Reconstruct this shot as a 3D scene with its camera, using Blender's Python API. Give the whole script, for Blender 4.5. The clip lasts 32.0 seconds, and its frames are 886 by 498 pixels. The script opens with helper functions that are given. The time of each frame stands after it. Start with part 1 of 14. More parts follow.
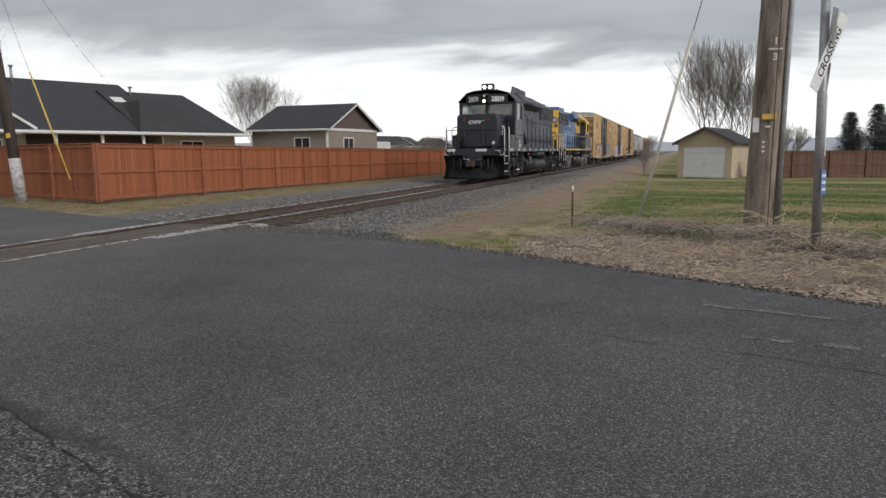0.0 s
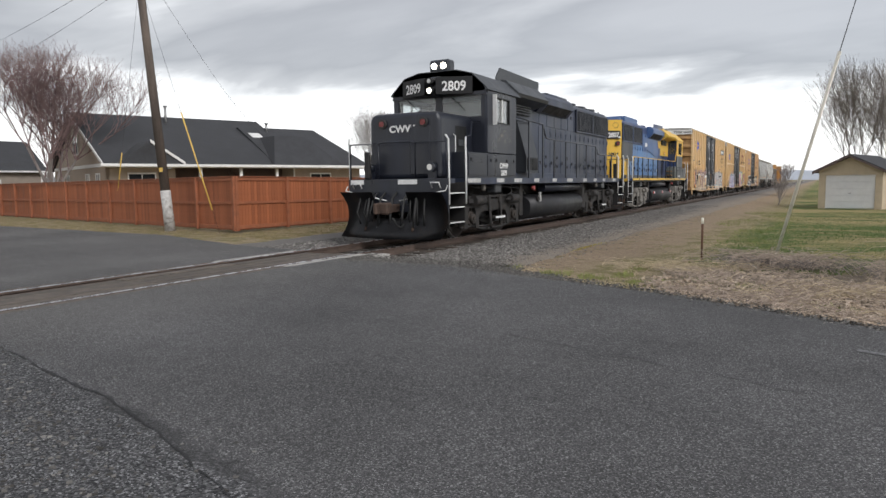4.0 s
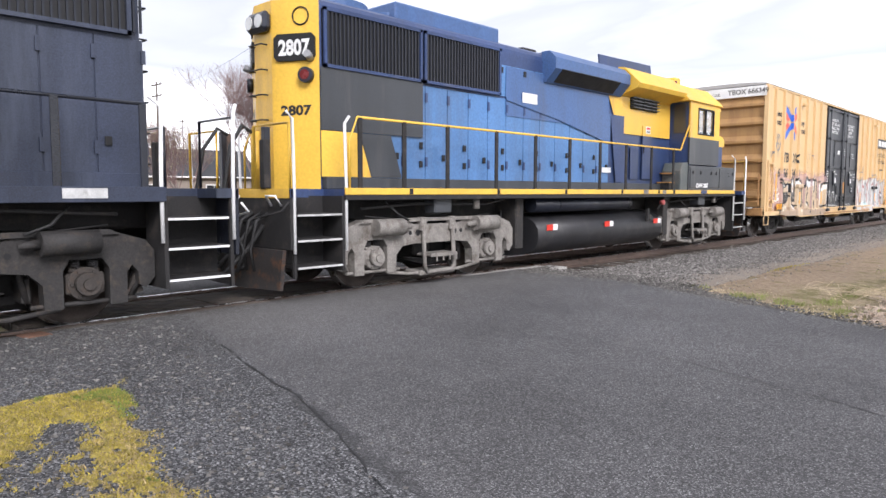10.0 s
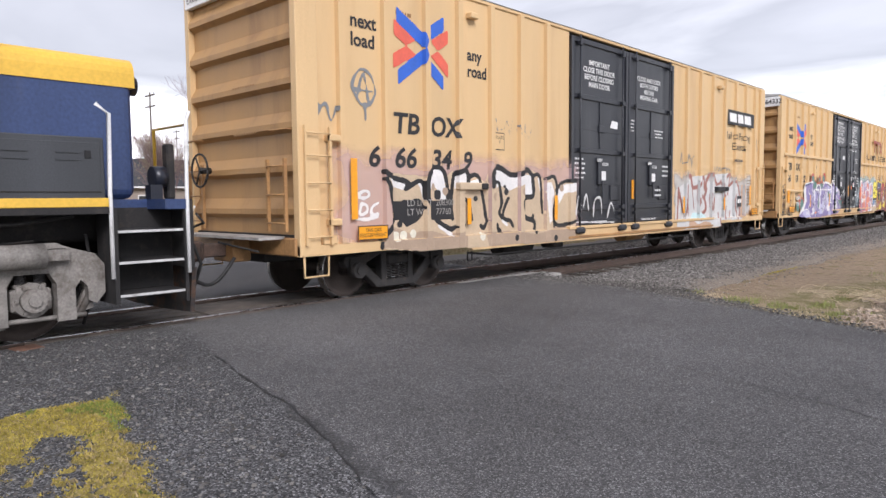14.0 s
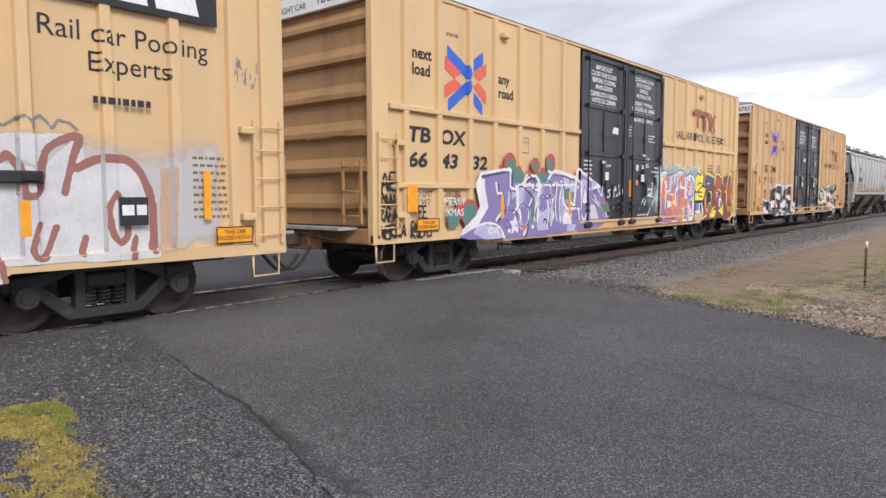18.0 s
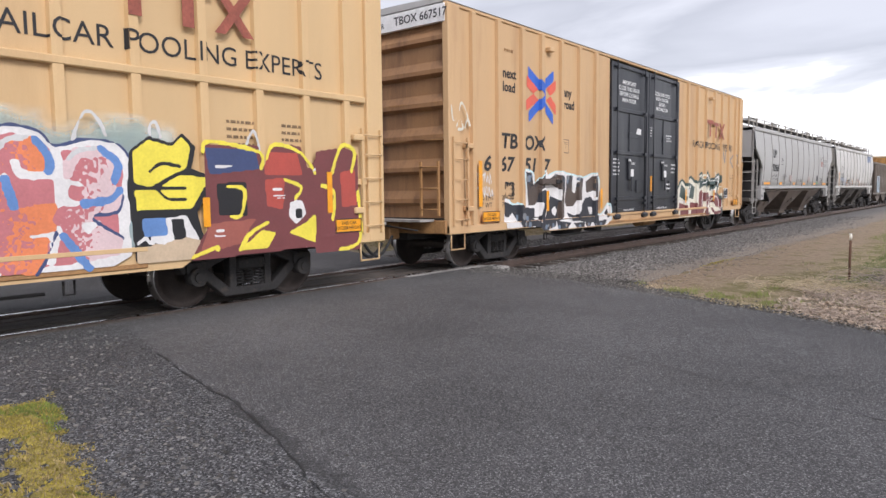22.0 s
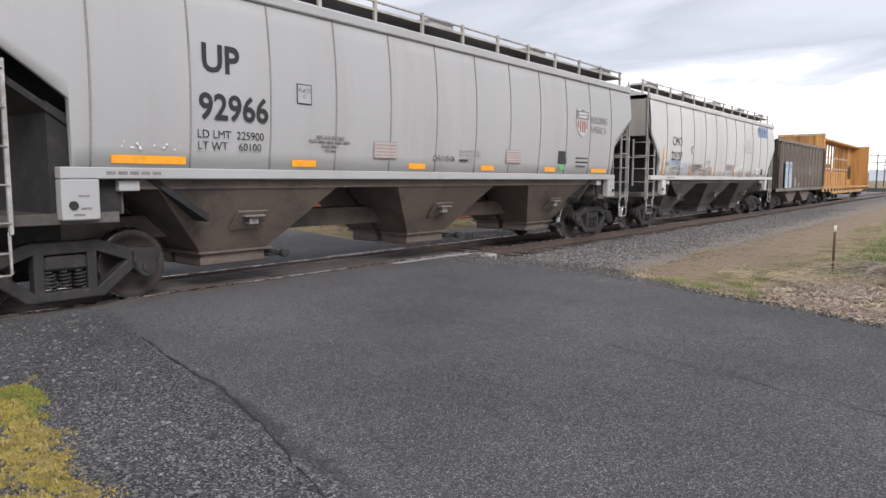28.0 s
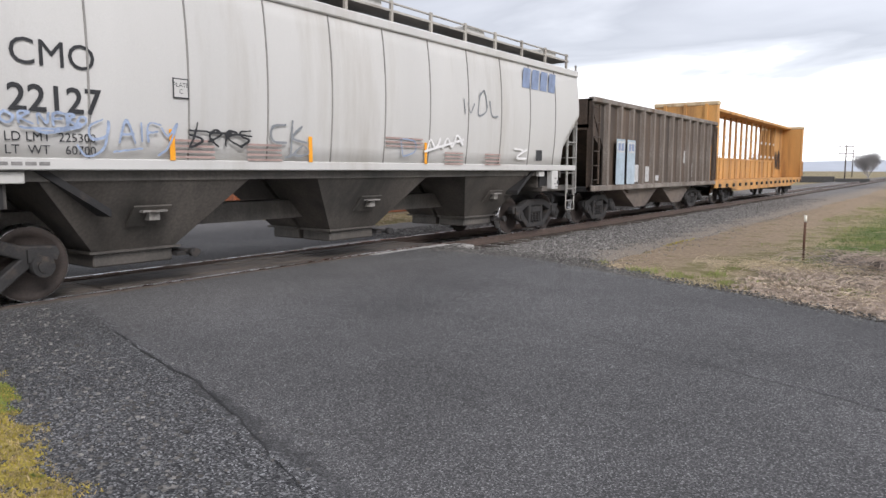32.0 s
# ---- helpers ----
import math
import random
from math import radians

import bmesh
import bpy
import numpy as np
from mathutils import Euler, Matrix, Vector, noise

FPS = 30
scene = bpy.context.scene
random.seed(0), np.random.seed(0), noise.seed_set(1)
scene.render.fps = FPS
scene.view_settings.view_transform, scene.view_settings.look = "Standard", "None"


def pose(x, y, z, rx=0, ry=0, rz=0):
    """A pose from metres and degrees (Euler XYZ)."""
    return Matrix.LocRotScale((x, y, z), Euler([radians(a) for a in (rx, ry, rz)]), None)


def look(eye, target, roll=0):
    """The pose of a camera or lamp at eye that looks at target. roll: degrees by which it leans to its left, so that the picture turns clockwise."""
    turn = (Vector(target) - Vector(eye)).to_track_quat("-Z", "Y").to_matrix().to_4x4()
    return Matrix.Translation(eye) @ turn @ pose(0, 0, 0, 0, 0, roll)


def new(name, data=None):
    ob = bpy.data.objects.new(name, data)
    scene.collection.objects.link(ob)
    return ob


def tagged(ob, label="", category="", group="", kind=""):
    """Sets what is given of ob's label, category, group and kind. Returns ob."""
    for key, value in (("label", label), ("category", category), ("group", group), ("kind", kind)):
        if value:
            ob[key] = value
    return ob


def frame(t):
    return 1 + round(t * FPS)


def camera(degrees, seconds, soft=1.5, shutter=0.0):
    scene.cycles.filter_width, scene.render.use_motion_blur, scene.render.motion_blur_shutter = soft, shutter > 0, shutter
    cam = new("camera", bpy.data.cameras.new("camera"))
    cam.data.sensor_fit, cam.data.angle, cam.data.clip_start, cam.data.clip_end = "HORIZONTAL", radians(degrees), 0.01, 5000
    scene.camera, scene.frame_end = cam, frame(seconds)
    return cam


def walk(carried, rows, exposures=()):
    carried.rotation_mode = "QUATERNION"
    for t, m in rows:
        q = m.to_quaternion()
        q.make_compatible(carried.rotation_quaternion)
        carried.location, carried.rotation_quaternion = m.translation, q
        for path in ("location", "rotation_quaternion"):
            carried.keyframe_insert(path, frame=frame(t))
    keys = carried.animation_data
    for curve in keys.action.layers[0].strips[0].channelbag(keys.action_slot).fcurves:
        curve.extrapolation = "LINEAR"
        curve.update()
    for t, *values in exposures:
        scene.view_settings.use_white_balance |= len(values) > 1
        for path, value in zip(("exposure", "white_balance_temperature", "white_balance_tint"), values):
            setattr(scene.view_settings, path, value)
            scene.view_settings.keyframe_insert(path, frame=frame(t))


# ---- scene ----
# ---- camera ----
EXPOSURES = ((0, 0.20, 6480, 12), (2, 0.40, 6480, 12), (3, 0.46, 6480, 12), (4.5, 0.56, 6460, 12), (6.5, 0.95, 6350, 14), (7, 1.42, 6300, 16), (8, 1.56, 6300, 17), (9, 1.50, 6300, 17), (13, 1.12, 6280, 18), (19, 0.93, 6280, 18), (28, 0.95, 6300, 16), (32, 0.98, 6320, 15))
cam = camera(65.9, 32.0)
# seconds, x, y, z, pitch, roll, yaw
PATH = [
    (0, 0.032, -0.088, 1.460, 81.89, 0.35, 18.94), (0.5, 0.021, -0.088, 1.470, 82.06, 0.50, 19.45),
    (1, 0.029, -0.087, 1.473, 82.17, 0.71, 20.14), (1.5, 0.029, -0.082, 1.478, 81.98, 0.63, 20.60),
    (2, 0.037, -0.091, 1.471, 82.28, 0.80, 21.82), (2.5, 0.005, -0.065, 1.472, 82.21, 0.47, 22.96),
    (3, -0.011, -0.052, 1.475, 82.61, 0.50, 24.45), (3.5, -0.035, -0.044, 1.476, 83.72, 0.80, 26.35),
    (4, -0.042, -0.042, 1.481, 84.49, 0.64, 28.75), (4.5, -0.045, -0.035, 1.504, 84.70, 0.92, 32.08),
    (6.5, -0.017, -0.016, 1.573, 86.58, -0.19, 43.21), (7, -0.027, -0.010, 1.585, 86.55, 0.07, 44.91),
    (7.5, -0.028, -0.000, 1.583, 86.59, -0.02, 45.31), (8, -0.031, -0.005, 1.581, 86.59, -0.08, 44.97),
    (8.5, -0.032, -0.009, 1.572, 86.53, -0.05, 44.72), (9, -0.032, 0.004, 1.572, 85.51, -0.04, 44.22),
    (9.5, -0.033, -0.002, 1.566, 85.20, -0.16, 43.44), (10, -0.043, -0.004, 1.566, 85.19, -0.10, 43.71),
    (10.5, -0.046, 0.001, 1.573, 85.61, 0.27, 44.32), (11, -0.033, -0.003, 1.572, 85.73, 0.34, 44.12),
    (11.5, -0.028, 0.004, 1.577, 85.76, 0.02, 43.82), (12, -0.028, 0.011, 1.580, 85.68, -0.09, 43.46),
    (12.5, -0.030, 0.003, 1.582, 85.76, -0.05, 43.09), (13, -0.029, 0.002, 1.579, 85.49, 0.01, 43.06),
    (13.5, -0.029, 0.013, 1.576, 85.62, 0.39, 43.01), (14, -0.024, 0.012, 1.569, 85.81, 0.54, 43.28),
    (14.5, -0.024, 0.021, 1.569, 85.43, 0.57, 44.63), (15, -0.011, 0.034, 1.574, 85.37, 1.04, 43.70),
    (15.5, 0.002, 0.026, 1.577, 85.22, 0.91, 42.25), (17.5, 0.004, 0.024, 1.589, 85.18, 0.09, 39.83),
    (18, 0.007, 0.018, 1.590, 85.47, 0.11, 40.05), (18.5, 0.010, 0.020, 1.592, 85.15, 0.20, 40.04),
    (19, 0.007, 0.016, 1.594, 85.48, 0.03, 40.28), (19.5, 0.005, 0.015, 1.599, 85.04, 0.02, 39.91),
    (20, 0.006, 0.024, 1.593, 84.53, -0.04, 39.59), (20.5, 0.003, 0.024, 1.594, 84.07, 0.12, 39.47),
    (21, 0.029, 0.023, 1.579, 84.56, 0.56, 39.70), (21.5, 0.034, 0.015, 1.576, 84.90, 0.37, 39.53),
    (22, 0.038, 0.011, 1.575, 85.24, 0.64, 39.15), (22.5, 0.038, 0.016, 1.579, 84.87, 0.60, 38.58),
    (23, 0.032, 0.018, 1.589, 85.04, 0.59, 38.47), (23.5, 0.017, 0.025, 1.607, 84.54, 0.21, 38.22),
    (24, 0.013, 0.018, 1.613, 84.18, 0.05, 38.06), (24.5, 0.013, 0.030, 1.593, 83.76, 0.14, 38.26),
    (26.5, 0.007, 0.025, 1.580, 84.05, -0.39, 38.43), (27, 0.015, 0.015, 1.583, 84.29, -0.17, 38.47),
    (27.5, 0.027, 0.019, 1.576, 84.55, -0.07, 38.30), (28, 0.024, 0.019, 1.572, 84.16, -0.12, 38.17),
    (28.5, 0.029, 0.026, 1.575, 84.25, 0.16, 38.03), (29, 0.029, 0.026, 1.573, 84.30, 0.15, 37.00),
    (29.5, 0.027, 0.030, 1.575, 83.79, -0.21, 36.23), (30, 0.027, 0.033, 1.573, 83.88, -0.40, 35.67),
    (30.5, 0.019, 0.032, 1.575, 83.09, -0.49, 35.38), (31, 0.021, 0.026, 1.576, 83.37, -0.19, 35.74),
    (31.5, 0.013, 0.021, 1.573, 83.67, -0.33, 35.94), (32, 0.013, 0.024, 1.573, 83.41, -0.08, 36.21)]

RUN = [-0.0, -4.45, -8.88, -13.3, -17.75, -22.26, -26.82, -31.44, -36.06, -40.47, -45.09, -49.63, -54.01, -58.49, -63.08, -67.61, -72.11, -76.58, -81.04, -85.53, -89.97, -94.51, -98.95, -103.48, -108.24, -112.95, -117.65, -122.33, -126.92, -131.57, -136.4, -141.14, -145.75]

walk(cam, [(t, pose(x, y, z, rx, ry, rz)) for t, x, y, z, rx, ry, rz in PATH], EXPOSURES)


# ---- sky and light ----
def build_world():
    w = bpy.data.worlds.new("overcast_sky")
    w.use_nodes = True
    scene.world = w
    nt = w.node_tree
    nt.nodes.clear()
    N = lambda k: nt.nodes.new("ShaderNode" + k)
    L = nt.links.new
    out, bg = N("OutputWorld"), N("Background")
    sky = N("TexSky")
    sky.sky_type, sky.sun_disc = "NISHITA", False
    sky.sun_elevation, sky.sun_rotation = radians(38), radians(200)
    co = N("TexCoord")
    sep = N("SeparateXYZ")
    L(co.outputs["Generated"], sep.inputs[0])
    # flat cloud deck: direction divided by its height
    up = N("Math"); up.operation = "MAXIMUM"; up.inputs[1].default_value = 0.0
    L(sep.outputs["Z"], up.inputs[0])
    add = N("Math"); add.operation = "ADD"; add.inputs[1].default_value = 0.13
    L(up.outputs[0], add.inputs[0])
    inv = N("Math"); inv.operation = "DIVIDE"; inv.inputs[0].default_value = 1.0
    L(add.outputs[0], inv.inputs[1])
    sc = N("VectorMath"); sc.operation = "SCALE"
    L(co.outputs["Generated"], sc.inputs[0]); L(inv.outputs[0], sc.inputs["Scale"])
    mp = N("Mapping"); mp.inputs["Scale"].default_value = (0.55, 0.9, 0.25)
    mp.inputs["Location"].default_value = (1.3, 0.4, 0.0)
    L(sc.outputs[0], mp.inputs[0])
    n1 = N("TexNoise"); n1.inputs["Scale"].default_value = 1.1; n1.inputs["Detail"].default_value = 6; n1.inputs["Roughness"].default_value = 0.5; n1.inputs["Distortion"].default_value = 0.35
    L(mp.outputs[0], n1.inputs["Vector"])
    # cloud cover grows with height above the horizon
    el = N("MapRange"); el.inputs["From Min"].default_value = 0.07; el.inputs["From Max"].default_value = 0.17
    el.inputs["To Min"].default_value = -0.26; el.inputs["To Max"].default_value = 0.13
    L(sep.outputs["Z"], el.inputs["Value"])
    cov = N("Math"); cov.operation = "ADD"
    L(n1.outputs["Fac"], cov.inputs[0]); L(el.outputs[0], cov.inputs[1])
    ramp = N("ValToRGB")
    e = ramp.color_ramp.elements
    e[0].position, e[0].color = 0.33, (0.95, 0.965, 0.955, 1)
    e[1].position, e[1].color = 0.45, (0.72, 0.74, 0.738, 1)
    for pos, c in ((0.51, (0.46, 0.475, 0.485, 1)), (0.62, (0.34, 0.353, 0.367, 1)), (0.80, (0.42, 0.434, 0.447, 1))):
        k = e.new(pos); k.color = c
    L(cov.outputs[0], ramp.inputs[0])
    mix = N("MixRGB"); mix.inputs[0].default_value = 0.92
    skys = N("MixRGB"); skys.blend_type = "MULTIPLY"; skys.inputs[0].default_value = 1.0
    skys.inputs[2].default_value = (0.12, 0.12, 0.12, 1)
    L(sky.outputs[0], skys.inputs[1])
    L(skys.outputs[0], mix.inputs[1]); L(ramp.outputs[0], mix.inputs[2])
    L(mix.outputs[0], bg.inputs[0]); bg.inputs[1].default_value = SKY_STRENGTH
    L(bg.outputs[0], out.inputs[0])
    d = bpy.data.lights.new("sun", "SUN")
    d.energy, d.angle, d.color = 1.5, radians(25), (1.0, 0.985, 0.96)
    ob = new("sun", d)
    ob.matrix_world = look((52, -24, 41), (0, 0, 0))


SKY_STRENGTH = 1.0
build_world()


# ---- materials ----
MATS = {}


def mat(name, color, rough=0.6, metal=0.0, var=0.25, scale=3.0, fine=40.0, bump=0.15, dirt=None, dirt_amount=0.0, streak=False,
        rnd=0.0, gloss=0.5, dist=0.01, detail_only=False):
    """A worn surface: base colour varied at two scales, optional dirt, grain relief and uneven gloss."""
    if name in MATS:
        return MATS[name]
    m = bpy.data.materials.new(name)
    m.use_nodes = True
    nt = m.node_tree
    b = nt.nodes["Principled BSDF"]
    N = lambda k: nt.nodes.new("ShaderNode" + k)
    L = nt.links.new
    co = N("TexCoord")
    src = co.outputs["Object"]
    if streak:
        mp = N("Mapping"); mp.inputs["Scale"].default_value = (1.0, 1.0, 0.12)
        L(src, mp.inputs[0]); ssrc = mp.outputs[0]
    else:
        ssrc = src
    big = N("TexNoise"); big.inputs["Scale"].default_value = scale; big.inputs["Detail"].default_value = 5; big.inputs["Roughness"].default_value = 0.6
    L(ssrc, big.inputs["Vector"])
    small = N("TexNoise"); small.inputs["Scale"].default_value = fine; small.inputs["Detail"].default_value = 3
    L(src, small.inputs["Vector"])
    r1 = N("MapRange"); r1.inputs["From Min"].default_value = 0.3; r1.inputs["From Max"].default_value = 0.7
    r1.inputs["To Min"].default_value = 1 - var; r1.inputs["To Max"].default_value = 1 + var
    L(big.outputs["Fac"], r1.inputs["Value"])
    r2 = N("MapRange"); r2.inputs["From Min"].default_value = 0.3; r2.inputs["From Max"].default_value = 0.7
    r2.inputs["To Min"].default_value = 1 - var * 0.6; r2.inputs["To Max"].default_value = 1 + var * 0.6
    L(small.outputs["Fac"], r2.inputs["Value"])
    mul = N("Math"); mul.operation = "MULTIPLY"
    L(r1.outputs[0], mul.inputs[0]); L(r2.outputs[0], mul.inputs[1])
    fac = mul.outputs[0]
    if rnd:
        oi = N("ObjectInfo"); r3 = N("MapRange")
        r3.inputs["To Min"].default_value = 1 - rnd; r3.inputs["To Max"].default_value = 1 + rnd
        L(oi.outputs["Random"], r3.inputs["Value"])
        m2 = N("Math"); m2.operation = "MULTIPLY"; L(fac, m2.inputs[0]); L(r3.outputs[0], m2.inputs[1]); fac = m2.outputs[0]
    base = N("VectorMath"); base.operation = "SCALE"; base.inputs[0].default_value = color[:3]
    L(fac, base.inputs["Scale"])
    col = base.outputs[0]
    if dirt:
        dn = N("TexNoise"); dn.inputs["Scale"].default_value = scale * 1.7; dn.inputs["Detail"].default_value = 8; dn.inputs["Roughness"].default_value = 0.68
        L(ssrc, dn.inputs["Vector"])
        dr = N("MapRange"); dr.inputs["From Min"].default_value = 0.62 - 0.3 * dirt_amount; dr.inputs["From Max"].default_value = 0.78 - 0.2 * dirt_amount
        dr.inputs["To Max"].default_value = min(1.0, 0.35 + dirt_amount)
        L(dn.outputs["Fac"], dr.inputs["Value"])
        mx = N("MixRGB"); mx.inputs[2].default_value = (*dirt[:3], 1)
        L(dr.outputs[0], mx.inputs[0]); L(col, mx.inputs[1]); col = mx.outputs[0]
    L(col, b.inputs["Base Color"])
    rr = N("MapRange"); rr.inputs["From Min"].default_value = 0.3; rr.inputs["From Max"].default_value = 0.7
    rr.inputs["To Min"].default_value = max(0.03, rough - 0.12); rr.inputs["To Max"].default_value = min(1.0, rough + 0.12)
    L(big.outputs["Fac"], rr.inputs["Value"]); L(rr.outputs[0], b.inputs["Roughness"])
    b.inputs["Metallic"].default_value = metal
    b.inputs["Specular IOR Level"].default_value = gloss
    if bump:
        bp = N("Bump"); bp.inputs["Strength"].default_value = bump; bp.inputs["Distance"].default_value = dist
        L(small.outputs["Fac"], bp.inputs["Height"]); L(bp.outputs[0], b.inputs["Normal"])
    MATS[name] = m
    return m


def glow(name, color, strength):
    m = bpy.data.materials.new(name)
    m.use_nodes = True
    b = m.node_tree.nodes["Principled BSDF"]
    b.inputs["Base Color"].default_value = (*color, 1)
    b.inputs["Emission Color"].default_value = (*color, 1)
    b.inputs["Emission Strength"].default_value = strength
    return m


def glass(name, color=(0.02, 0.025, 0.03), rough=0.06):
    """Dark window glass seen against an unlit room."""
    m = bpy.data.materials.new(name)
    m.use_nodes = True
    b = m.node_tree.nodes["Principled BSDF"]
    b.inputs["Base Color"].default_value = (*color, 1)
    b.inputs["Roughness"].default_value = rough
    b.inputs["IOR"].default_value = 1.52
    b.inputs["Coat Weight"].default_value = 0.3
    return m


def clear_glass(name):
    m = glass(name, (0.82, 0.86, 0.86), 0.02)
    m.node_tree.nodes["Principled BSDF"].inputs["Transmission Weight"].default_value = 0.95
    return m


# ---- mesh helpers ----
def link_mesh(name, bm, material, parent=None, label="", smooth=False):
    me = bpy.data.meshes.new(name)
    bm.to_mesh(me)
    bm.free()
    for m in (material if isinstance(material, (list, tuple)) else [material]):
        me.materials.append(m)
    if smooth:
        for f in me.polygons:
            f.use_smooth = True
    ob = new(name, me)
    if parent is not None:
        ob.parent = parent
    if label:
        ob["label"] = label
    return ob


def part(name, bm, material, parent, label="", smooth=False):
    return link_mesh(name, bm, material, parent, label, smooth)


def thing(name, label, category, group="", kind="", at=None):
    ob = new(name)
    ob.empty_display_size = 0.2
    if at is not None:
        ob.matrix_basis = at
    return tagged(ob, label, category, group, kind)


def repeat(ob, parent, m, name=None):
    """Another object on the same mesh, at a pose in its parent's space."""
    o = new(name or ob.name.split(".")[0], ob.data)
    o.parent = parent
    o.matrix_basis = m
    return o


def bm_box(bm, x0, x1, y0, y1, z0, z1, mi=0, bevel=0.0):
    """Adds a box to bm; bevel chamfers its upright and level edges a little."""
    n0 = len(bm.verts)
    vs = [bm.verts.new((x, y, z)) for x in (x0, x1) for y in (y0, y1) for z in (z0, z1)]
    fs = [(0, 1, 3, 2), (4, 6, 7, 5), (0, 4, 5, 1), (2, 3, 7, 6), (0, 2, 6, 4), (1, 5, 7, 3)]
    faces = [bm.faces.new([vs[i] for i in f]) for f in fs]
    for f in faces:
        f.material_index = mi
    if bevel:
        es = list({e for f in faces for e in f.edges})
        r = bmesh.ops.bevel(bm, geom=es, offset=bevel, segments=1, affect="EDGES", profile=0.5)
        for f in r["faces"]:
            f.material_index = mi
    return faces


def box(x0, x1, y0, y1, z0, z1, bevel=0.0):
    bm = bmesh.new()
    bm_box(bm, x0, x1, y0, y1, z0, z1, 0, bevel)
    return bm


def bm_cyl(bm, a, b, r0, r1=None, n=12, caps=True, mi=0):
    """Adds a round bar from a to b."""
    a, b = Vector(a), Vector(b)
    r1 = r0 if r1 is None else r1
    d = (b - a).normalized()
    s = d.orthogonal().normalized()
    t = d.cross(s)
    ra, rb = [], []
    for i in range(n):
        k = 2 * math.pi * i / n
        v = math.cos(k) * s + math.sin(k) * t
        ra.append(bm.verts.new(a + v * r0))
        rb.append(bm.verts.new(b + v * r1))
    for i in range(n):
        f = bm.faces.new((ra[i], ra[(i + 1) % n], rb[(i + 1) % n], rb[i]))
        f.material_index, f.smooth = mi, True
    if caps:
        bm.faces.new(ra[::-1]).material_index = mi
        bm.faces.new(rb).material_index = mi


def cyl(a, b, r0, r1=None, n=12):
    bm = bmesh.new()
    bm_cyl(bm, a, b, r0, r1, n)
    return bm


def bm_tube(bm, pts, r, n=8, mi=0):
    """Adds a bent round bar along pts."""
    pts = [Vector(q) for q in pts]
    rings = []
    for i, q in enumerate(pts):
        a = pts[max(i - 1, 0)]
        b = pts[min(i + 1, len(pts) - 1)]
        d = (b - a).normalized()
        s = d.cross(Vector((0.31, 0.17, 0.93))).normalized()
        t = d.cross(s)
        rings.append([bm.verts.new(q + (math.cos(2 * math.pi * k / n) * s + math.sin(2 * math.pi * k / n) * t) * r) for k in range(n)])
    for u, v in zip(rings, rings[1:]):
        for k in range(n):
            f = bm.faces.new((u[k], u[(k + 1) % n], v[(k + 1) % n], v[k]))
            f.material_index, f.smooth = mi, True
    bm.faces.new(rings[0][::-1]).material_index = mi
    bm.faces.new(rings[-1]).material_index = mi


def tube(pts, r, n=8):
    bm = bmesh.new()
    bm_tube(bm, pts, r, n)
    return bm


def bm_prism(bm, outline, axis, lo, hi, mi=0):
    """Adds a solid with that outline (pairs) drawn out along axis 0, 1 or 2 from lo to hi."""
    def at(p, k):
        q = list(p)
        q.insert(axis, k)
        return q
    A = [bm.verts.new(at(p, lo)) for p in outline]
    B = [bm.verts.new(at(p, hi)) for p in outline]
    n = len(outline)
    fs = [bm.faces.new(A[::-1]), bm.faces.new(B)]
    for i in range(n):
        fs.append(bm.faces.new((A[i], A[(i + 1) % n], B[(i + 1) % n], B[i])))
    for f in fs:
        f.material_index = mi
    return fs


def prism(outline, axis, lo, hi):
    bm = bmesh.new()
    bm_prism(bm, outline, axis, lo, hi)
    bmesh.ops.recalc_face_normals(bm, faces=bm.faces)
    return bm


def soften(ob, width=0.01, segments=2):
    md = ob.modifiers.new("rounded_edges", "BEVEL")
    md.width, md.segments, md.limit_method, md.angle_limit = width, segments, "ANGLE", radians(40)
    return ob


def smoothstep(a, b, x):
    k = min(max((x - a) / (b - a), 0.0), 1.0)
    return k * k * (3 - 2 * k)


# ---- ground, road and track ----
XC = -9.5          # centre line of the track; the train runs towards -y
RNG = random.Random(7)


def ground_z(x, y):
    z = -0.10
    z -= 0.32 * smoothstep(16, 46, y) * smoothstep(-6, -1, x)
    z -= 0.14 * smoothstep(15, 50, y) * smoothstep(-11, -14, x)
    z -= 0.30 * smoothstep(4.7, 3.4, abs(x - XC))
    return z


def road_z(x, y):
    return -0.055 + 0.045 * smoothstep(3.4, 1.6, abs(x - XC)) + 0.008 * noise.noise((x * 0.4, y * 0.4, 0))


def graded(mid, lo, hi, step):
    a = [mid + lo + step * i for i in range(int((hi - lo) / step) + 1)]
    out = [30, 60, 120, 250, 500, 1000, 2500]
    return [a[0] - o for o in out[::-1]] + a + [a[-1] + o for o in out]


def ramp_node(nt, stops):
    r = nt.nodes.new("ShaderNodeValToRGB")
    e = r.color_ramp.elements
    e[0].position, e[0].color = stops[0][0], (*stops[0][1], 1)
    e[1].position, e[1].color = stops[-1][0], (*stops[-1][1], 1)
    for p, c in stops[1:-1]:
        k = e.new(p)
        k.color = (*c, 1)
    return r


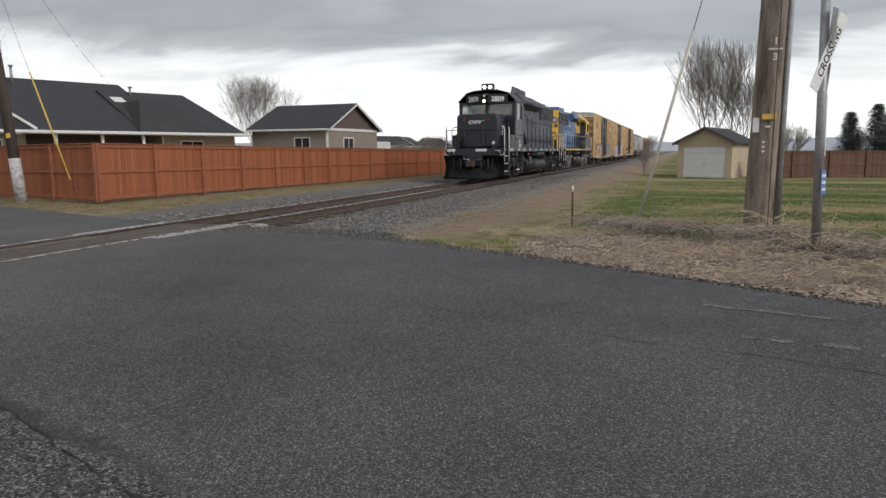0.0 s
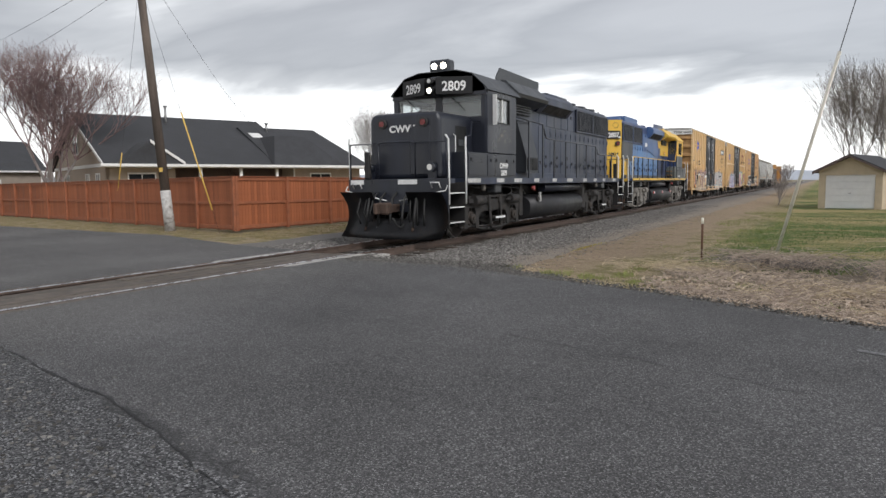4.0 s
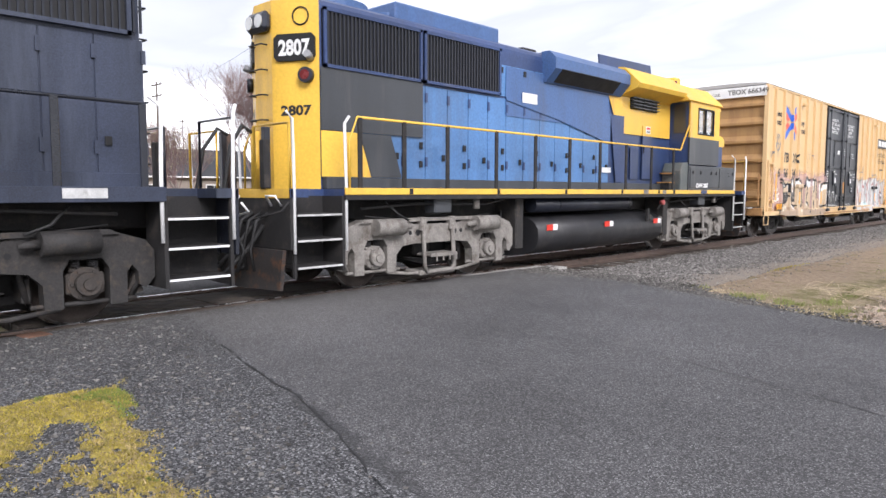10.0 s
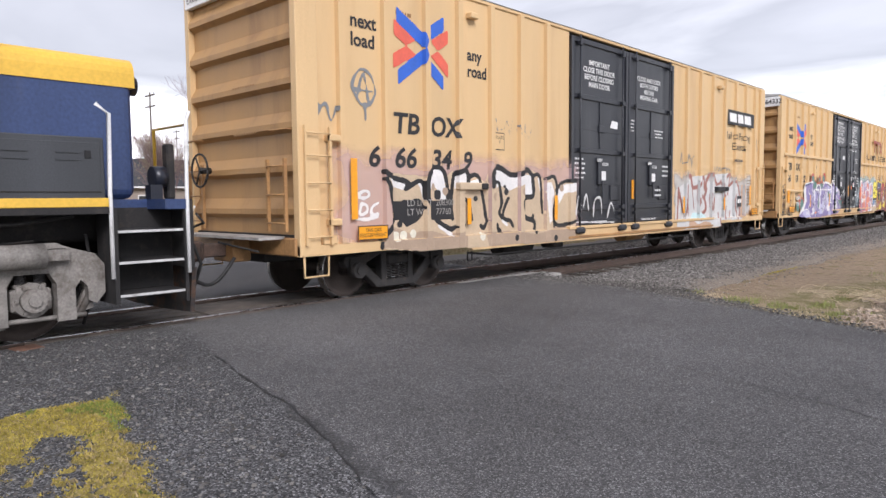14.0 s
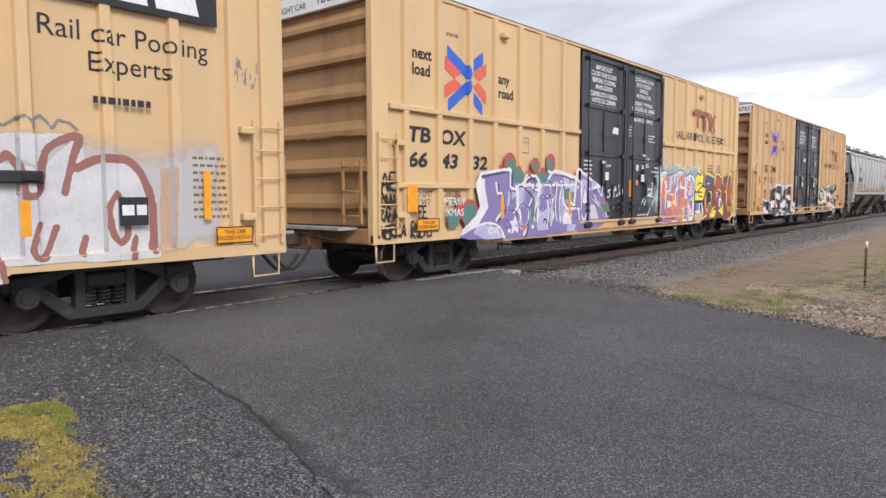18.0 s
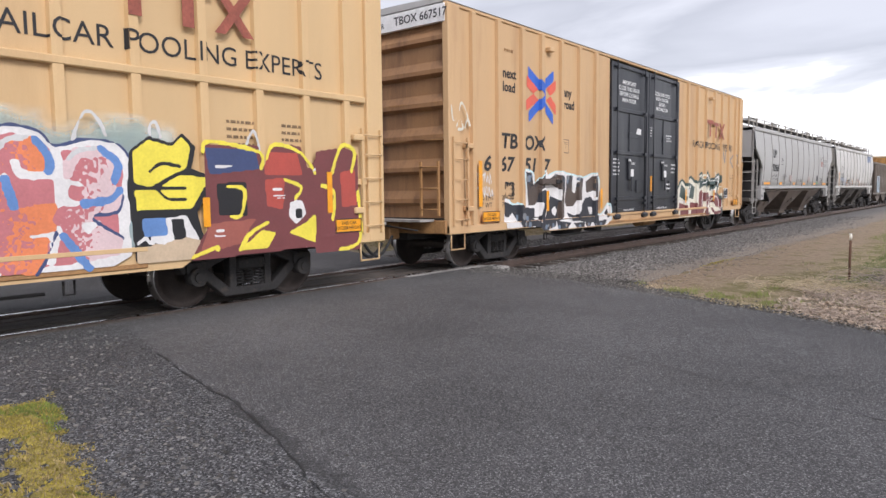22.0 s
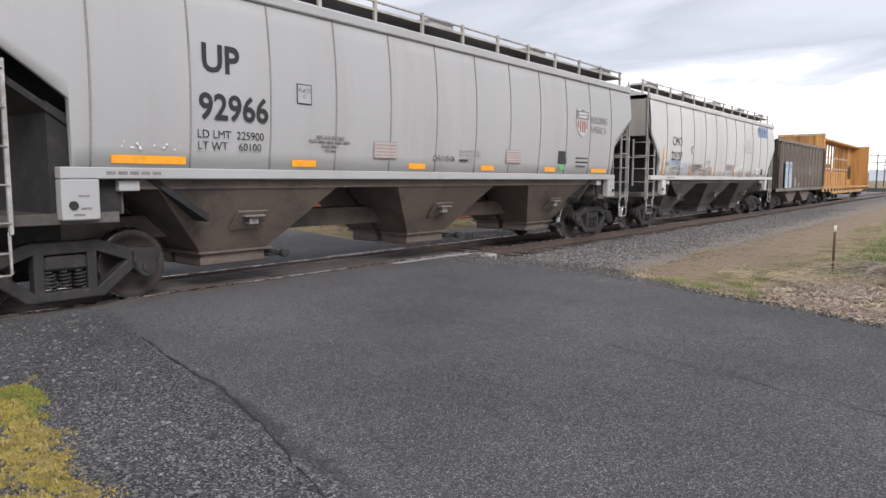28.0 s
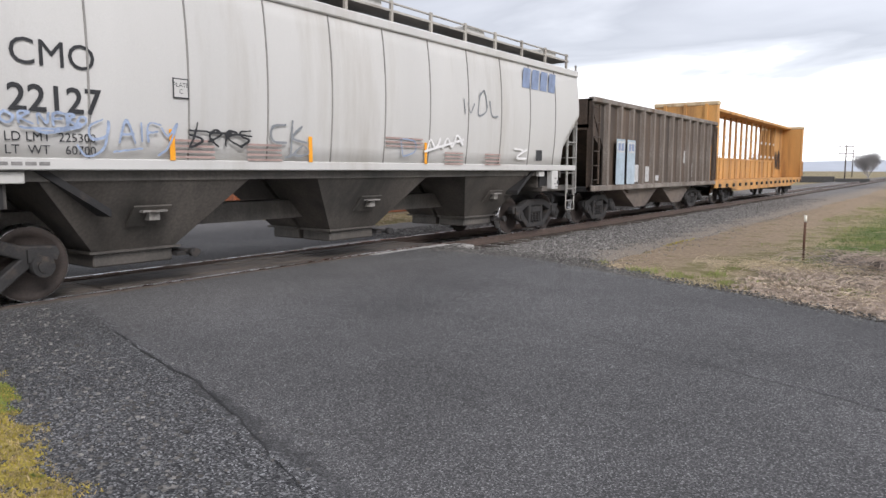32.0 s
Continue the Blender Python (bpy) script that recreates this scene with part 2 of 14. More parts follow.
def ground_material():
    m = bpy.data.materials.new("earth_and_grass")
    m.use_nodes = True
    nt = m.node_tree
    b = nt.nodes["Principled BSDF"]
    N = lambda k: nt.nodes.new("ShaderNode" + k)
    L = nt.links.new
    co = N("TexCoord")
    P = co.outputs["Object"]
    def nz(scale, detail=4, rough=0.6):
        n = N("TexNoise"); n.inputs["Scale"].default_value = scale; n.inputs["Detail"].default_value = detail; n.inputs["Roughness"].default_value = rough
        L(P, n.inputs["Vector"])
        return n.outputs["Fac"]
    warp = N("TexNoise"); warp.inputs["Scale"].default_value = 0.7; warp.inputs["Detail"].default_value = 5
    L(P, warp.inputs["Vector"])
    sub = N("VectorMath"); sub.operation = "SUBTRACT"; sub.inputs[1].default_value = (0.5, 0.5, 0.5)
    L(warp.outputs["Color"], sub.inputs[0])
    scl = N("VectorMath"); scl.operation = "SCALE"; scl.inputs["Scale"].default_value = 1.3
    L(sub.outputs[0], scl.inputs[0])
    ad = N("VectorMath"); L(P, ad.inputs[0]); L(scl.outputs[0], ad.inputs[1])
    sep = N("SeparateXYZ"); L(ad.outputs[0], sep.inputs[0])
    X, Y = sep.outputs["X"], sep.outputs["Y"]
    def step(v, a, c):
        r = N("MapRange"); r.interpolation_type = "SMOOTHSTEP"
        r.inputs["From Min"].default_value, r.inputs["From Max"].default_value = a, c
        L(v, r.inputs["Value"])
        return r.outputs[0]
    def mul(a, c):
        k = N("Math"); k.operation = "MULTIPLY"; L(a, k.inputs[0]); L(c, k.inputs[1])
        return k.outputs[0]
    def mix(f, a, c):
        k = N("MixRGB")
        for i, s in enumerate((f, a, c)):
            if isinstance(s, tuple):
                k.inputs[i].default_value = (*s, 1)
            else:
                L(s, k.inputs[i])
        return k.outputs[0]
    fine = nz(24, 6, 0.7)
    grain = nz(140, 3)
    mid = nz(2.2, 6, 0.65)
    dry = ramp_node(nt, ((0.3, (0.18, 0.14, 0.095)), (0.5, (0.31, 0.245, 0.16)), (0.7, (0.43, 0.35, 0.22))))
    L(fine, dry.inputs[0])
    olive = ramp_node(nt, ((0.3, (0.095, 0.092, 0.036)), (0.5, (0.17, 0.155, 0.065)), (0.72, (0.28, 0.235, 0.115))))
    L(fine, olive.inputs[0])
    green = ramp_node(nt, ((0.3, (0.055, 0.085, 0.022)), (0.55, (0.105, 0.145, 0.042)), (0.75, (0.19, 0.195, 0.08))))
    L(fine, green.inputs[0])
    stone = ramp_node(nt, ((0.3, (0.11, 0.10, 0.09)), (0.5, (0.21, 0.196, 0.178)), (0.7, (0.36, 0.338, 0.31))))
    L(nz(48, 8, 0.85), stone.inputs[0])
    # verge: patches of olive in the dry grass
    c = mix(step(mid, 0.42, 0.62), dry.outputs[0], olive.outputs[0])
    # lawn in green and straw-coloured bands
    squash = N("Mapping"); squash.inputs["Scale"].default_value = (0.09, 0.32, 1.0); squash.inputs["Location"].default_value = (3.0, 1.0, 0.0)
    L(ad.outputs[0], squash.inputs[0])
    wave = N("TexNoise"); wave.inputs["Scale"].default_value = 1.0; wave.inputs["Detail"].default_value = 4; wave.inputs["Roughness"].default_value = 0.6
    L(squash.outputs[0], wave.inputs["Vector"])
    straw = ramp_node(nt, ((0.3, (0.22, 0.18, 0.08)), (0.7, (0.40, 0.325, 0.17))))
    L(fine, straw.inputs[0])
    lawnc = mix(step(wave.outputs["Fac"], 0.43, 0.58), green.outputs[0], straw.outputs[0])
    c = mix(mul(step(X, -2.6, -1.2), step(Y, 12.2, 14.0)), c, lawnc)
    band = mul(mul(step(X, -2.3, -1.5), step(X, 0.1, -0.7)), mul(step(Y, 13.4, 14.8), step(Y, 30.0, 23.0)))
    c = mix(mul(band, step(mid, 0.36, 0.6)), c, green.outputs[0])
    # leaf litter under the brush
    litter = ramp_node(nt, ((0.3, (0.09, 0.072, 0.054)), (0.5, (0.195, 0.16, 0.122)), (0.7, (0.33, 0.275, 0.215))))
    L(nz(38, 6, 0.75), litter.inputs[0])
    c = mix(mul(step(X, -2.7, -1.6), step(Y, 13.6, 12.6)), c, litter.outputs[0])
    # the bank of stone beside the track narrows towards the road
    inset = N("Math"); inset.operation = "MULTIPLY_ADD"; inset.inputs[1].default_value = -0.7
    L(step(Y, 12.0, 16.5), inset.inputs[0]); L(X, inset.inputs[2])
    B = inset.outputs[0]
    # reddish earth of the service path beside the stone
    earth = ramp_node(nt, ((0.3, (0.20, 0.145, 0.10)), (0.5, (0.30, 0.225, 0.155)), (0.7, (0.41, 0.325, 0.235))))
    L(nz(9, 7, 0.72), earth.inputs[0])
    pathm = mul(step(B, -6.3, -5.9), step(B, -3.2, -4.3))
    c = mix(mul(pathm, step(mid, 0.74, 0.5)), c, earth.outputs[0])
    # loose stone beside the track, ground fine along its outer edge
    sm = mul(step(X, -14.2, -12.6), step(B, -5.35, -6.25))
    c = mix(mul(sm, step(Y, 10.6, 11.2)), c, stone.outputs[0])
    dust = ramp_node(nt, ((0.3, (0.17, 0.155, 0.14)), (0.5, (0.26, 0.243, 0.224)), (0.7, (0.36, 0.34, 0.315))))
    L(nz(60, 6, 0.75), dust.inputs[0])
    c = mix(mul(mul(mul(step(B, -8.0, -6.4), step(B, -5.2, -6.2)), step(Y, 15.0, 26.0)), step(mid, 0.3, 0.65)), c, dust.outputs[0])
    L(c, b.inputs["Base Color"])
    b.inputs["Roughness"].default_value = 0.95
    b.inputs["Specular IOR Level"].default_value = 0.2
    h = N("Math"); h.operation = "ADD"; L(fine, h.inputs[0]); L(grain, h.inputs[1])
    bp = N("Bump"); bp.inputs["Strength"].default_value = 0.7; bp.inputs["Distance"].default_value = 0.03
    L(h.outputs[0], bp.inputs["Height"]); L(bp.outputs[0], b.inputs["Normal"])
    return m


def asphalt_material(name, dark, light, coarse, edge=None):
    m = bpy.data.materials.new(name)
    m.use_nodes = True
    nt = m.node_tree
    b = nt.nodes["Principled BSDF"]
    N = lambda k: nt.nodes.new("ShaderNode" + k)
    L = nt.links.new
    co = N("TexCoord")
    P = co.outputs["Object"]
    vo = N("TexVoronoi"); vo.inputs["Scale"].default_value = 84 if coarse else 125
    L(P, vo.inputs["Vector"])
    big = N("TexNoise"); big.inputs["Scale"].default_value = 0.35; big.inputs["Detail"].default_value = 6; big.inputs["Roughness"].default_value = 0.62
    L(P, big.inputs["Vector"])
    fine = N("TexNoise"); fine.inputs["Scale"].default_value = 60; fine.inputs["Detail"].default_value = 4
    L(P, fine.inputs["Vector"])
    sep = N("SeparateColor"); L(vo.outputs["Color"], sep.inputs[0])
    stones = ramp_node(nt, ((0.0, dark), (0.55, tuple(0.4 * (a + c) for a, c in zip(dark, light))), (0.85, light), (1.0, tuple(min(1, 1.9 * a) for a in light))))
    L(sep.outputs[0], stones.inputs[0])
    tone = stones.outputs[0]
    sx = N("SeparateXYZ"); L(P, sx.inputs[0])
    if edge:
        # the paving breaks up into loose stone along its southern edge, with a long bitumen stain
        v2 = N("TexVoronoi"); v2.inputs["Scale"].default_value = 84; L(P, v2.inputs["Vector"])
        s2 = N("SeparateColor"); L(v2.outputs["Color"], s2.inputs[0])
        lo, hi = edge
        r2 = ramp_node(nt, ((0.0, lo), (0.55, tuple(0.4 * (a + c) for a, c in zip(lo, hi))), (0.85, hi), (1.0, tuple(1.9 * a for a in hi))))
        L(s2.outputs[0], r2.inputs[0])
        ax = N("Math"); ax.operation = "MULTIPLY_ADD"; ax.inputs[1].default_value = 0.28
        L(sx.outputs["X"], ax.inputs[0]); L(sx.outputs["Y"], ax.inputs[2])
        wob = N("TexNoise"); wob.inputs["Scale"].default_value = 2.6; wob.inputs["Detail"].default_value = 7; wob.inputs["Roughness"].default_value = 0.7
        L(P, wob.inputs["Vector"])
        aw = N("Math"); aw.operation = "MULTIPLY_ADD"; aw.inputs[1].default_value = 0.5
        L(wob.outputs["Fac"], aw.inputs[0]); L(ax.outputs[0], aw.inputs[2])
        em = N("MapRange"); em.interpolation_type = "SMOOTHSTEP"
        em.inputs["From Min"].default_value = 1.86; em.inputs["From Max"].default_value = 2.12
        em.inputs["To Min"].default_value = 1.0; em.inputs["To Max"].default_value = 0.0
        L(aw.outputs[0], em.inputs["Value"])
        m1 = N("MixRGB"); L(em.outputs[0], m1.inputs[0]); L(tone, m1.inputs[1]); L(r2.outputs[0], m1.inputs[2])
        su = N("MapRange"); su.interpolation_type = "SMOOTHSTEP"; su.inputs["From Min"].default_value = 1.93; su.inputs["From Max"].default_value = 1.97
        L(aw.outputs[0], su.inputs["Value"])
        sd = N("MapRange"); sd.interpolation_type = "SMOOTHSTEP"; sd.inputs["From Min"].default_value = 2.12; sd.inputs["From Max"].default_value = 2.0
        L(aw.outputs[0], sd.inputs["Value"])
        sl = N("MapRange"); sl.interpolation_type = "SMOOTHSTEP"; sl.inputs["From Min"].default_value = -5.2; sl.inputs["From Max"].default_value = -4.2; sl.inputs["To Max"].default_value = 0.62
        L(sx.outputs["X"], sl.inputs["Value"])
        k1 = N("Math"); k1.operation = "MULTIPLY"; L(su.outputs[0], k1.inputs[0]); L(sd.outputs[0], k1.inputs[1])
        se = N("MapRange"); se.interpolation_type = "SMOOTHSTEP"; se.inputs["From Min"].default_value = -1.4; se.inputs["From Max"].default_value = -3.2
        L(sx.outputs["X"], se.inputs["Value"])
        k3 = N("Math"); k3.operation = "MULTIPLY"; L(sl.outputs[0], k3.inputs[0]); L(se.outputs[0], k3.inputs[1])
        k2 = N("Math"); k2.operation = "MULTIPLY"; L(k1.outputs[0], k2.inputs[0]); L(k3.outputs[0], k2.inputs[1])
        m2 = N("MixRGB"); m2.inputs[2].default_value = (0.028, 0.028, 0.029, 1)
        L(k2.outputs[0], m2.inputs[0]); L(m1.outputs[0], m2.inputs[1])
        tone = m2.outputs[0]
    rg = N("MapRange"); rg.inputs["From Min"].default_value = 0.35; rg.inputs["From Max"].default_value = 0.68
    rg.inputs["To Min"].default_value = 0.80; rg.inputs["To Max"].default_value = 1.28
    L(big.outputs["Fac"], rg.inputs["Value"])
    rf = N("MapRange"); rf.inputs["From Min"].default_value = 0.3; rf.inputs["From Max"].default_value = 0.7
    rf.inputs["To Min"].default_value = 0.7; rf.inputs["To Max"].default_value = 1.3
    L(fine.outputs["Fac"], rf.inputs["Value"])
    mm = N("Math"); mm.operation = "MULTIPLY"; L(rg.outputs[0], mm.inputs[0]); L(rf.outputs[0], mm.inputs[1])
    sc = N("VectorMath"); sc.operation = "SCALE"; L(tone, sc.inputs[0]); L(mm.outputs[0], sc.inputs["Scale"])
    # pale, dusty strip along the wheel paths by the rails
    dn = N("MapRange"); dn.interpolation_type = "SMOOTHSTEP"
    dn.inputs["From Min"].default_value = -5.5; dn.inputs["From Max"].default_value = -8.4; dn.inputs["To Max"].default_value = 0.30
    L(sx.outputs["X"], dn.inputs["Value"])
    dm = N("Math"); dm.operation = "MULTIPLY"; L(dn.outputs[0], dm.inputs[0]); L(big.outputs["Fac"], dm.inputs[1])
    mx = N("MixRGB"); mx.inputs[2].default_value = (0.22, 0.205, 0.185, 1)
    L(dm.outputs[0], mx.inputs[0]); L(sc.outputs[0], mx.inputs[1])
    L(mx.outputs[0], b.inputs["Base Color"])
    b.inputs["Roughness"].default_value = 0.9
    b.inputs["Specular IOR Level"].default_value = 0.25
    bp = N("Bump"); bp.inputs["Strength"].default_value = 0.9 if coarse else 0.55; bp.inputs["Distance"].default_value = 0.012 if coarse else 0.006
    L(vo.outputs["Distance"], bp.inputs["Height"]); bp.invert = True
    L(bp.outputs[0], b.inputs["Normal"])
    return m


M_GROUND = ground_material()
COARSE = ((0.022, 0.022, 0.024), (0.15, 0.15, 0.152))
M_ROAD = asphalt_material("asphalt", (0.045, 0.044, 0.045), (0.135, 0.133, 0.134), False, COARSE)
M_SHOULDER = asphalt_material("coarse_shoulder", *COARSE, True)
M_RAIL = mat("rail_steel", (0.155, 0.115, 0.095), 0.55, 0.6, 0.3, 6, 60, 0.3)
M_RAILTOP = mat("polished_rail", (0.55, 0.55, 0.56), 0.28, 1.0, 0.1, 5, 60, 0.05)
M_TIE = mat("creosoted_tie", (0.06, 0.047, 0.037), 0.9, 0, 0.35, 5, 50, 0.5, rnd=0.35)
M_TIMBER = mat("crossing_timber", (0.115, 0.095, 0.078), 0.9, 0, 0.35, 4, 40, 0.5, dirt=(0.05, 0.048, 0.047), dirt_amount=0.4, rnd=0.2)
M_CONCRETE = mat("worn_concrete", (0.36, 0.345, 0.32), 0.9, 0, 0.25, 4, 60, 0.3, dirt=(0.12, 0.11, 0.1), dirt_amount=0.3)
M_SEAM = mat("hairline_seam", (0.058, 0.057, 0.058), 0.85, 0, 0.3, 9, 60, 0.3)
M_TAR = mat("tar_seam", (0.02, 0.02, 0.021), 0.85, 0, 0.5, 9, 60, 0.3)
M_PAINT = mat("worn_road_paint", (0.20, 0.205, 0.21), 0.85, 0, 0.4, 14, 90, 0.3, dirt=(0.05, 0.05, 0.052), dirt_amount=0.75)


def build_ground():
    xs, ys = graded(0, -46, 34, 1.0), graded(0, -20, 66, 1.0)
    bm = bmesh.new()
    v = [[bm.verts.new((x, y, ground_z(x, y) + (0.03 * noise.noise((x * 0.3, y * 0.3, 4)) if abs(x) < 60 and abs(y) < 90 else 0))) for y in ys] for x in xs]
    for i in range(len(xs) - 1):
        for j in range(len(ys) - 1):
            bm.faces.new((v[i][j], v[i + 1][j], v[i + 1][j + 1], v[i][j + 1])).smooth = True
    tagged(link_mesh("ground", bm, M_GROUND), "dry grass and bare earth around the crossing", "ground", kind="structure")


def north_edge(x):
    """The verge side of the road, east and west of the track."""
    if x > -1.93:
        return 9.71 - 0.56 * (x + 1.93)
    if x > -8.2:
        return 11.5 - 0.42 * (x + 6.2) if x > -6.2 else 11.5 + 0.25 * (x + 6.2)
    return 12.3 - 0.34 * (x + 11) if x > -18.5 else 14.85 - 0.10 * (x + 18.5)


def south_edge(x):
    return 3.45 - 0.28 * (x + 6.5) if x > -8.3 else 2.2 - 0.18 * (x + 8.3)


def road_strip(xs, lo, hi, zoff, n, dip=0.03, low_dip=0.03):
    bm = bmesh.new()
    prev = None
    for x in xs:
        a, c = lo(x), hi(x)
        row = []
        for j in range(n + 1):
            y = a + (c - a) * j / n
            jit = 0.06 * noise.noise((x * 1.7, y * 1.7, 2)) if j in (0, n) and dip else 0
            row.append(bm.verts.new((x, y + jit, road_z(x, y) + zoff - (dip if j == n else low_dip if j == 0 else 0))))
        if prev:
            for p, q, r, s in zip(prev, row, row[1:], prev[1:]):
                bm.faces.new((p, q, r, s)).smooth = True
        prev = row
    return bm


def frange(a, b, s):
    n = int(round((b - a) / s))
    return [a + (b - a) * i / n for i in range(n + 1)]


def build_road():
    tagged(link_mesh("road", road_strip(frange(XC + 0.98, 40, 0.35), south_edge, north_edge, 0, 26, 0.03, 0.004), M_ROAD),
           "dark grey asphalt road leading up to the crossing", "road", kind="structure")
    tagged(link_mesh("road_beyond_track", road_strip(frange(-75, XC - 0.98, 0.5), south_edge, north_edge, 0, 20), M_ROAD),
           "grey asphalt road beyond the rails", "road", kind="structure")
    tagged(link_mesh("road_shoulder", road_strip(frange(XC + 0.98, 40, 0.35), lambda x: -9.0, lambda x: south_edge(x) + 0.12, -0.006, 26, 0.0), M_SHOULDER),
           "coarse dark stone shoulder south of the road", "shoulder", kind="structure")


def wavy_strip(pts, width, zoff, name, material, parent=None, seed=1, rough=0.4):
    """A thin uneven band laid on the road."""
    r = random.Random(seed)
    bm = bmesh.new()
    prev = None
    dense = []
    for (a, b) in zip(pts, pts[1:]):
        n = max(2, int((Vector(b) - Vector(a)).length / 0.09))
        dense += [Vector(a).lerp(Vector(b), i / n) for i in range(n)]
    dense.append(Vector(pts[-1]))
    for i, q in enumerate(dense):
        d = (dense[min(i + 1, len(dense) - 1)] - dense[max(i - 1, 0)]).normalized()
        s = Vector((-d.y, d.x))
        k = 0.06 * noise.noise((q.x * 2.3, q.y * 2.3, seed)) + 0.025 * noise.noise((q.x * 9.1, q.y * 9.1, seed))
        w = width * (1 - rough + 2 * rough * r.random()) * 0.5
        row = [bm.verts.new((*(q + s * (k + e * w)), road_z(q.x, q.y) + zoff)) for e in (-1, 1)]
        if prev:
            bm.faces.new((prev[0], prev[1], row[1], row[0]))
        prev = row
    return link_mesh(name, bm, material, parent)


def build_road_marks():
    seam = wavy_strip([(-6.64, 3.51), (-6.2, 3.40), (-5.69, 3.28), (-5.2, 3.18), (-4.66, 3.06), (-4.35, 2.97), (-4.0, 2.86)], 0.022, 0.003, "road_crack", M_TAR, seed=3, rough=0.95)
    tagged(seam, "open crack along the edge of the asphalt", "crack", kind="structure")
    seam = wavy_strip([(-4.0, 2.86), (-3.27, 2.59), (-2.88, 2.44), (-2.3, 2.2), (-1.6, 2.0)], 0.010, 0.003, "road_crack", M_TAR, seed=5, rough=0.95)
    tagged(seam, "fine end of the crack along the asphalt edge", "crack", kind="structure")
    seam = wavy_strip([(-4.5, 6.65), (-3.2, 6.33), (-2.6, 6.2), (-1.4, 5.85), (-0.4, 5.5), (0.9, 5.25), (2.5, 4.7), (6, 3.6)], 0.013, 0.004, "road_crack", M_SEAM, seed=9, rough=0.8)
    tagged(seam, "hairline crack across the asphalt", "crack", kind="structure")
    for k, (a, b) in enumerate((((0.3, 6.97), (1.5, 6.72)), ((1.75, 6.68), (3.2, 6.35)), ((0.57, 5.83), (0.95, 5.8)), ((1.15, 5.78), (1.4, 5.74)), ((1.5, 5.6), (2.6, 5.4)))):
        ob = wavy_strip([a, b], 0.07, 0.005, "paint_mark", M_PAINT, seed=20 + k, rough=0.7)
        tagged(ob, "worn streak of white road paint", "road marking", group="worn paint streaks", kind="structure")


def rail_profile(s):
    return [(-0.075, -0.17), (0.075, -0.17), (0.075, -0.155), (0.012, -0.13), (0.012, -0.045), (0.037, -0.035), (0.037, -0.006), (0.028, 0.0),
            (-0.028, 0.0), (-0.037, -0.006), (-0.037, -0.035), (-0.012, -0.045), (-0.012, -0.13), (-0.075, -0.155)]


BANK = ((-5.2, -0.24), (-4.2, -0.10), (-2.9, -0.13), (-2.2, -0.15), (-1.75, -0.15), (-1.2, -0.19), (-0.85, -0.2), (-0.4, -0.19), (0, -0.185), (0.4, -0.19), (0.85, -0.2), (1.2, -0.19), (1.75, -0.15), (2.2, -0.15), (3.0, -0.12), (4.3, -0.085), (5.2, -0.24))


def bank_z(x, y):
    """Height of the stone bank at x from the track's middle."""
    def knot(k, row):
        return BANK[k][1] + 0.05 * noise.noise((BANK[k][0] * 2, row * 1.4, 8))
    k = max(i for i in range(len(BANK) - 1) if BANK[i][0] <= x or i == 0)
    u = (x - BANK[k][0]) / (BANK[k + 1][0] - BANK[k][0])
    row = 12.05 + 0.5 * math.floor((y - 12.05) / 0.5) if y > 12 else 2.0
    v = (y - row) / 0.5 if y > 12 else 0.0
    lo = knot(k, row) * (1 - u) + knot(k + 1, row) * u
    hi = knot(k, row + 0.5) * (1 - u) + knot(k + 1, row + 0.5) * u
    return lo * (1 - v) + hi * v


def bank_material():
    """Crushed stone, ground to brown dust along the outer edge."""
    m = bpy.data.materials.new("crushed_stone")
    m.use_nodes = True
    nt = m.node_tree
    b = nt.nodes["Principled BSDF"]
    L = nt.links.new
    co = nt.nodes.new("ShaderNodeTexCoord")
    def nz(scale, detail, rough):
        n = nt.nodes.new("ShaderNodeTexNoise")
        n.inputs["Scale"].default_value, n.inputs["Detail"].default_value, n.inputs["Roughness"].default_value = scale, detail, rough
        L(co.outputs["Object"], n.inputs["Vector"])
        return n.outputs["Fac"]
    chips = nz(45, 8, 0.85)
    stone = ramp_node(nt, ((0.3, (0.075, 0.07, 0.066)), (0.5, (0.165, 0.156, 0.147)), (0.7, (0.33, 0.313, 0.292))))
    L(chips, stone.inputs[0])
    dust = ramp_node(nt, ((0.3, (0.16, 0.132, 0.105)), (0.5, (0.25, 0.212, 0.172)), (0.7, (0.36, 0.315, 0.262))))
    L(chips, dust.inputs[0])
    sep = nt.nodes.new("ShaderNodeSeparateXYZ"); L(co.outputs["Object"], sep.inputs[0])
    off = nt.nodes.new("ShaderNodeMath"); off.operation = "MULTIPLY_ADD"; off.inputs[1].default_value = 3.2
    L(nz(1.1, 7, 0.65), off.inputs[0]); L(sep.outputs["X"], off.inputs[2])
    edge = nt.nodes.new("ShaderNodeMapRange"); edge.interpolation_type = "SMOOTHSTEP"
    edge.inputs["From Min"].default_value, edge.inputs["From Max"].default_value = 4.3, 6.3
    L(off.outputs[0], edge.inputs["Value"])
    mx = nt.nodes.new("ShaderNodeMixRGB")
    L(edge.outputs[0], mx.inputs[0]); L(stone.outputs[0], mx.inputs[1]); L(dust.outputs[0], mx.inputs[2])
    L(mx.outputs[0], b.inputs["Base Color"])
    b.inputs["Roughness"].default_value = 0.95
    b.inputs["Specular IOR Level"].default_value = 0.2
    bp = nt.nodes.new("ShaderNodeBump"); bp.inputs["Strength"].default_value = 0.8; bp.inputs["Distance"].default_value = 0.03
    L(chips, bp.inputs["Height"]); L(bp.outputs[0], b.inputs["Normal"])
    return m


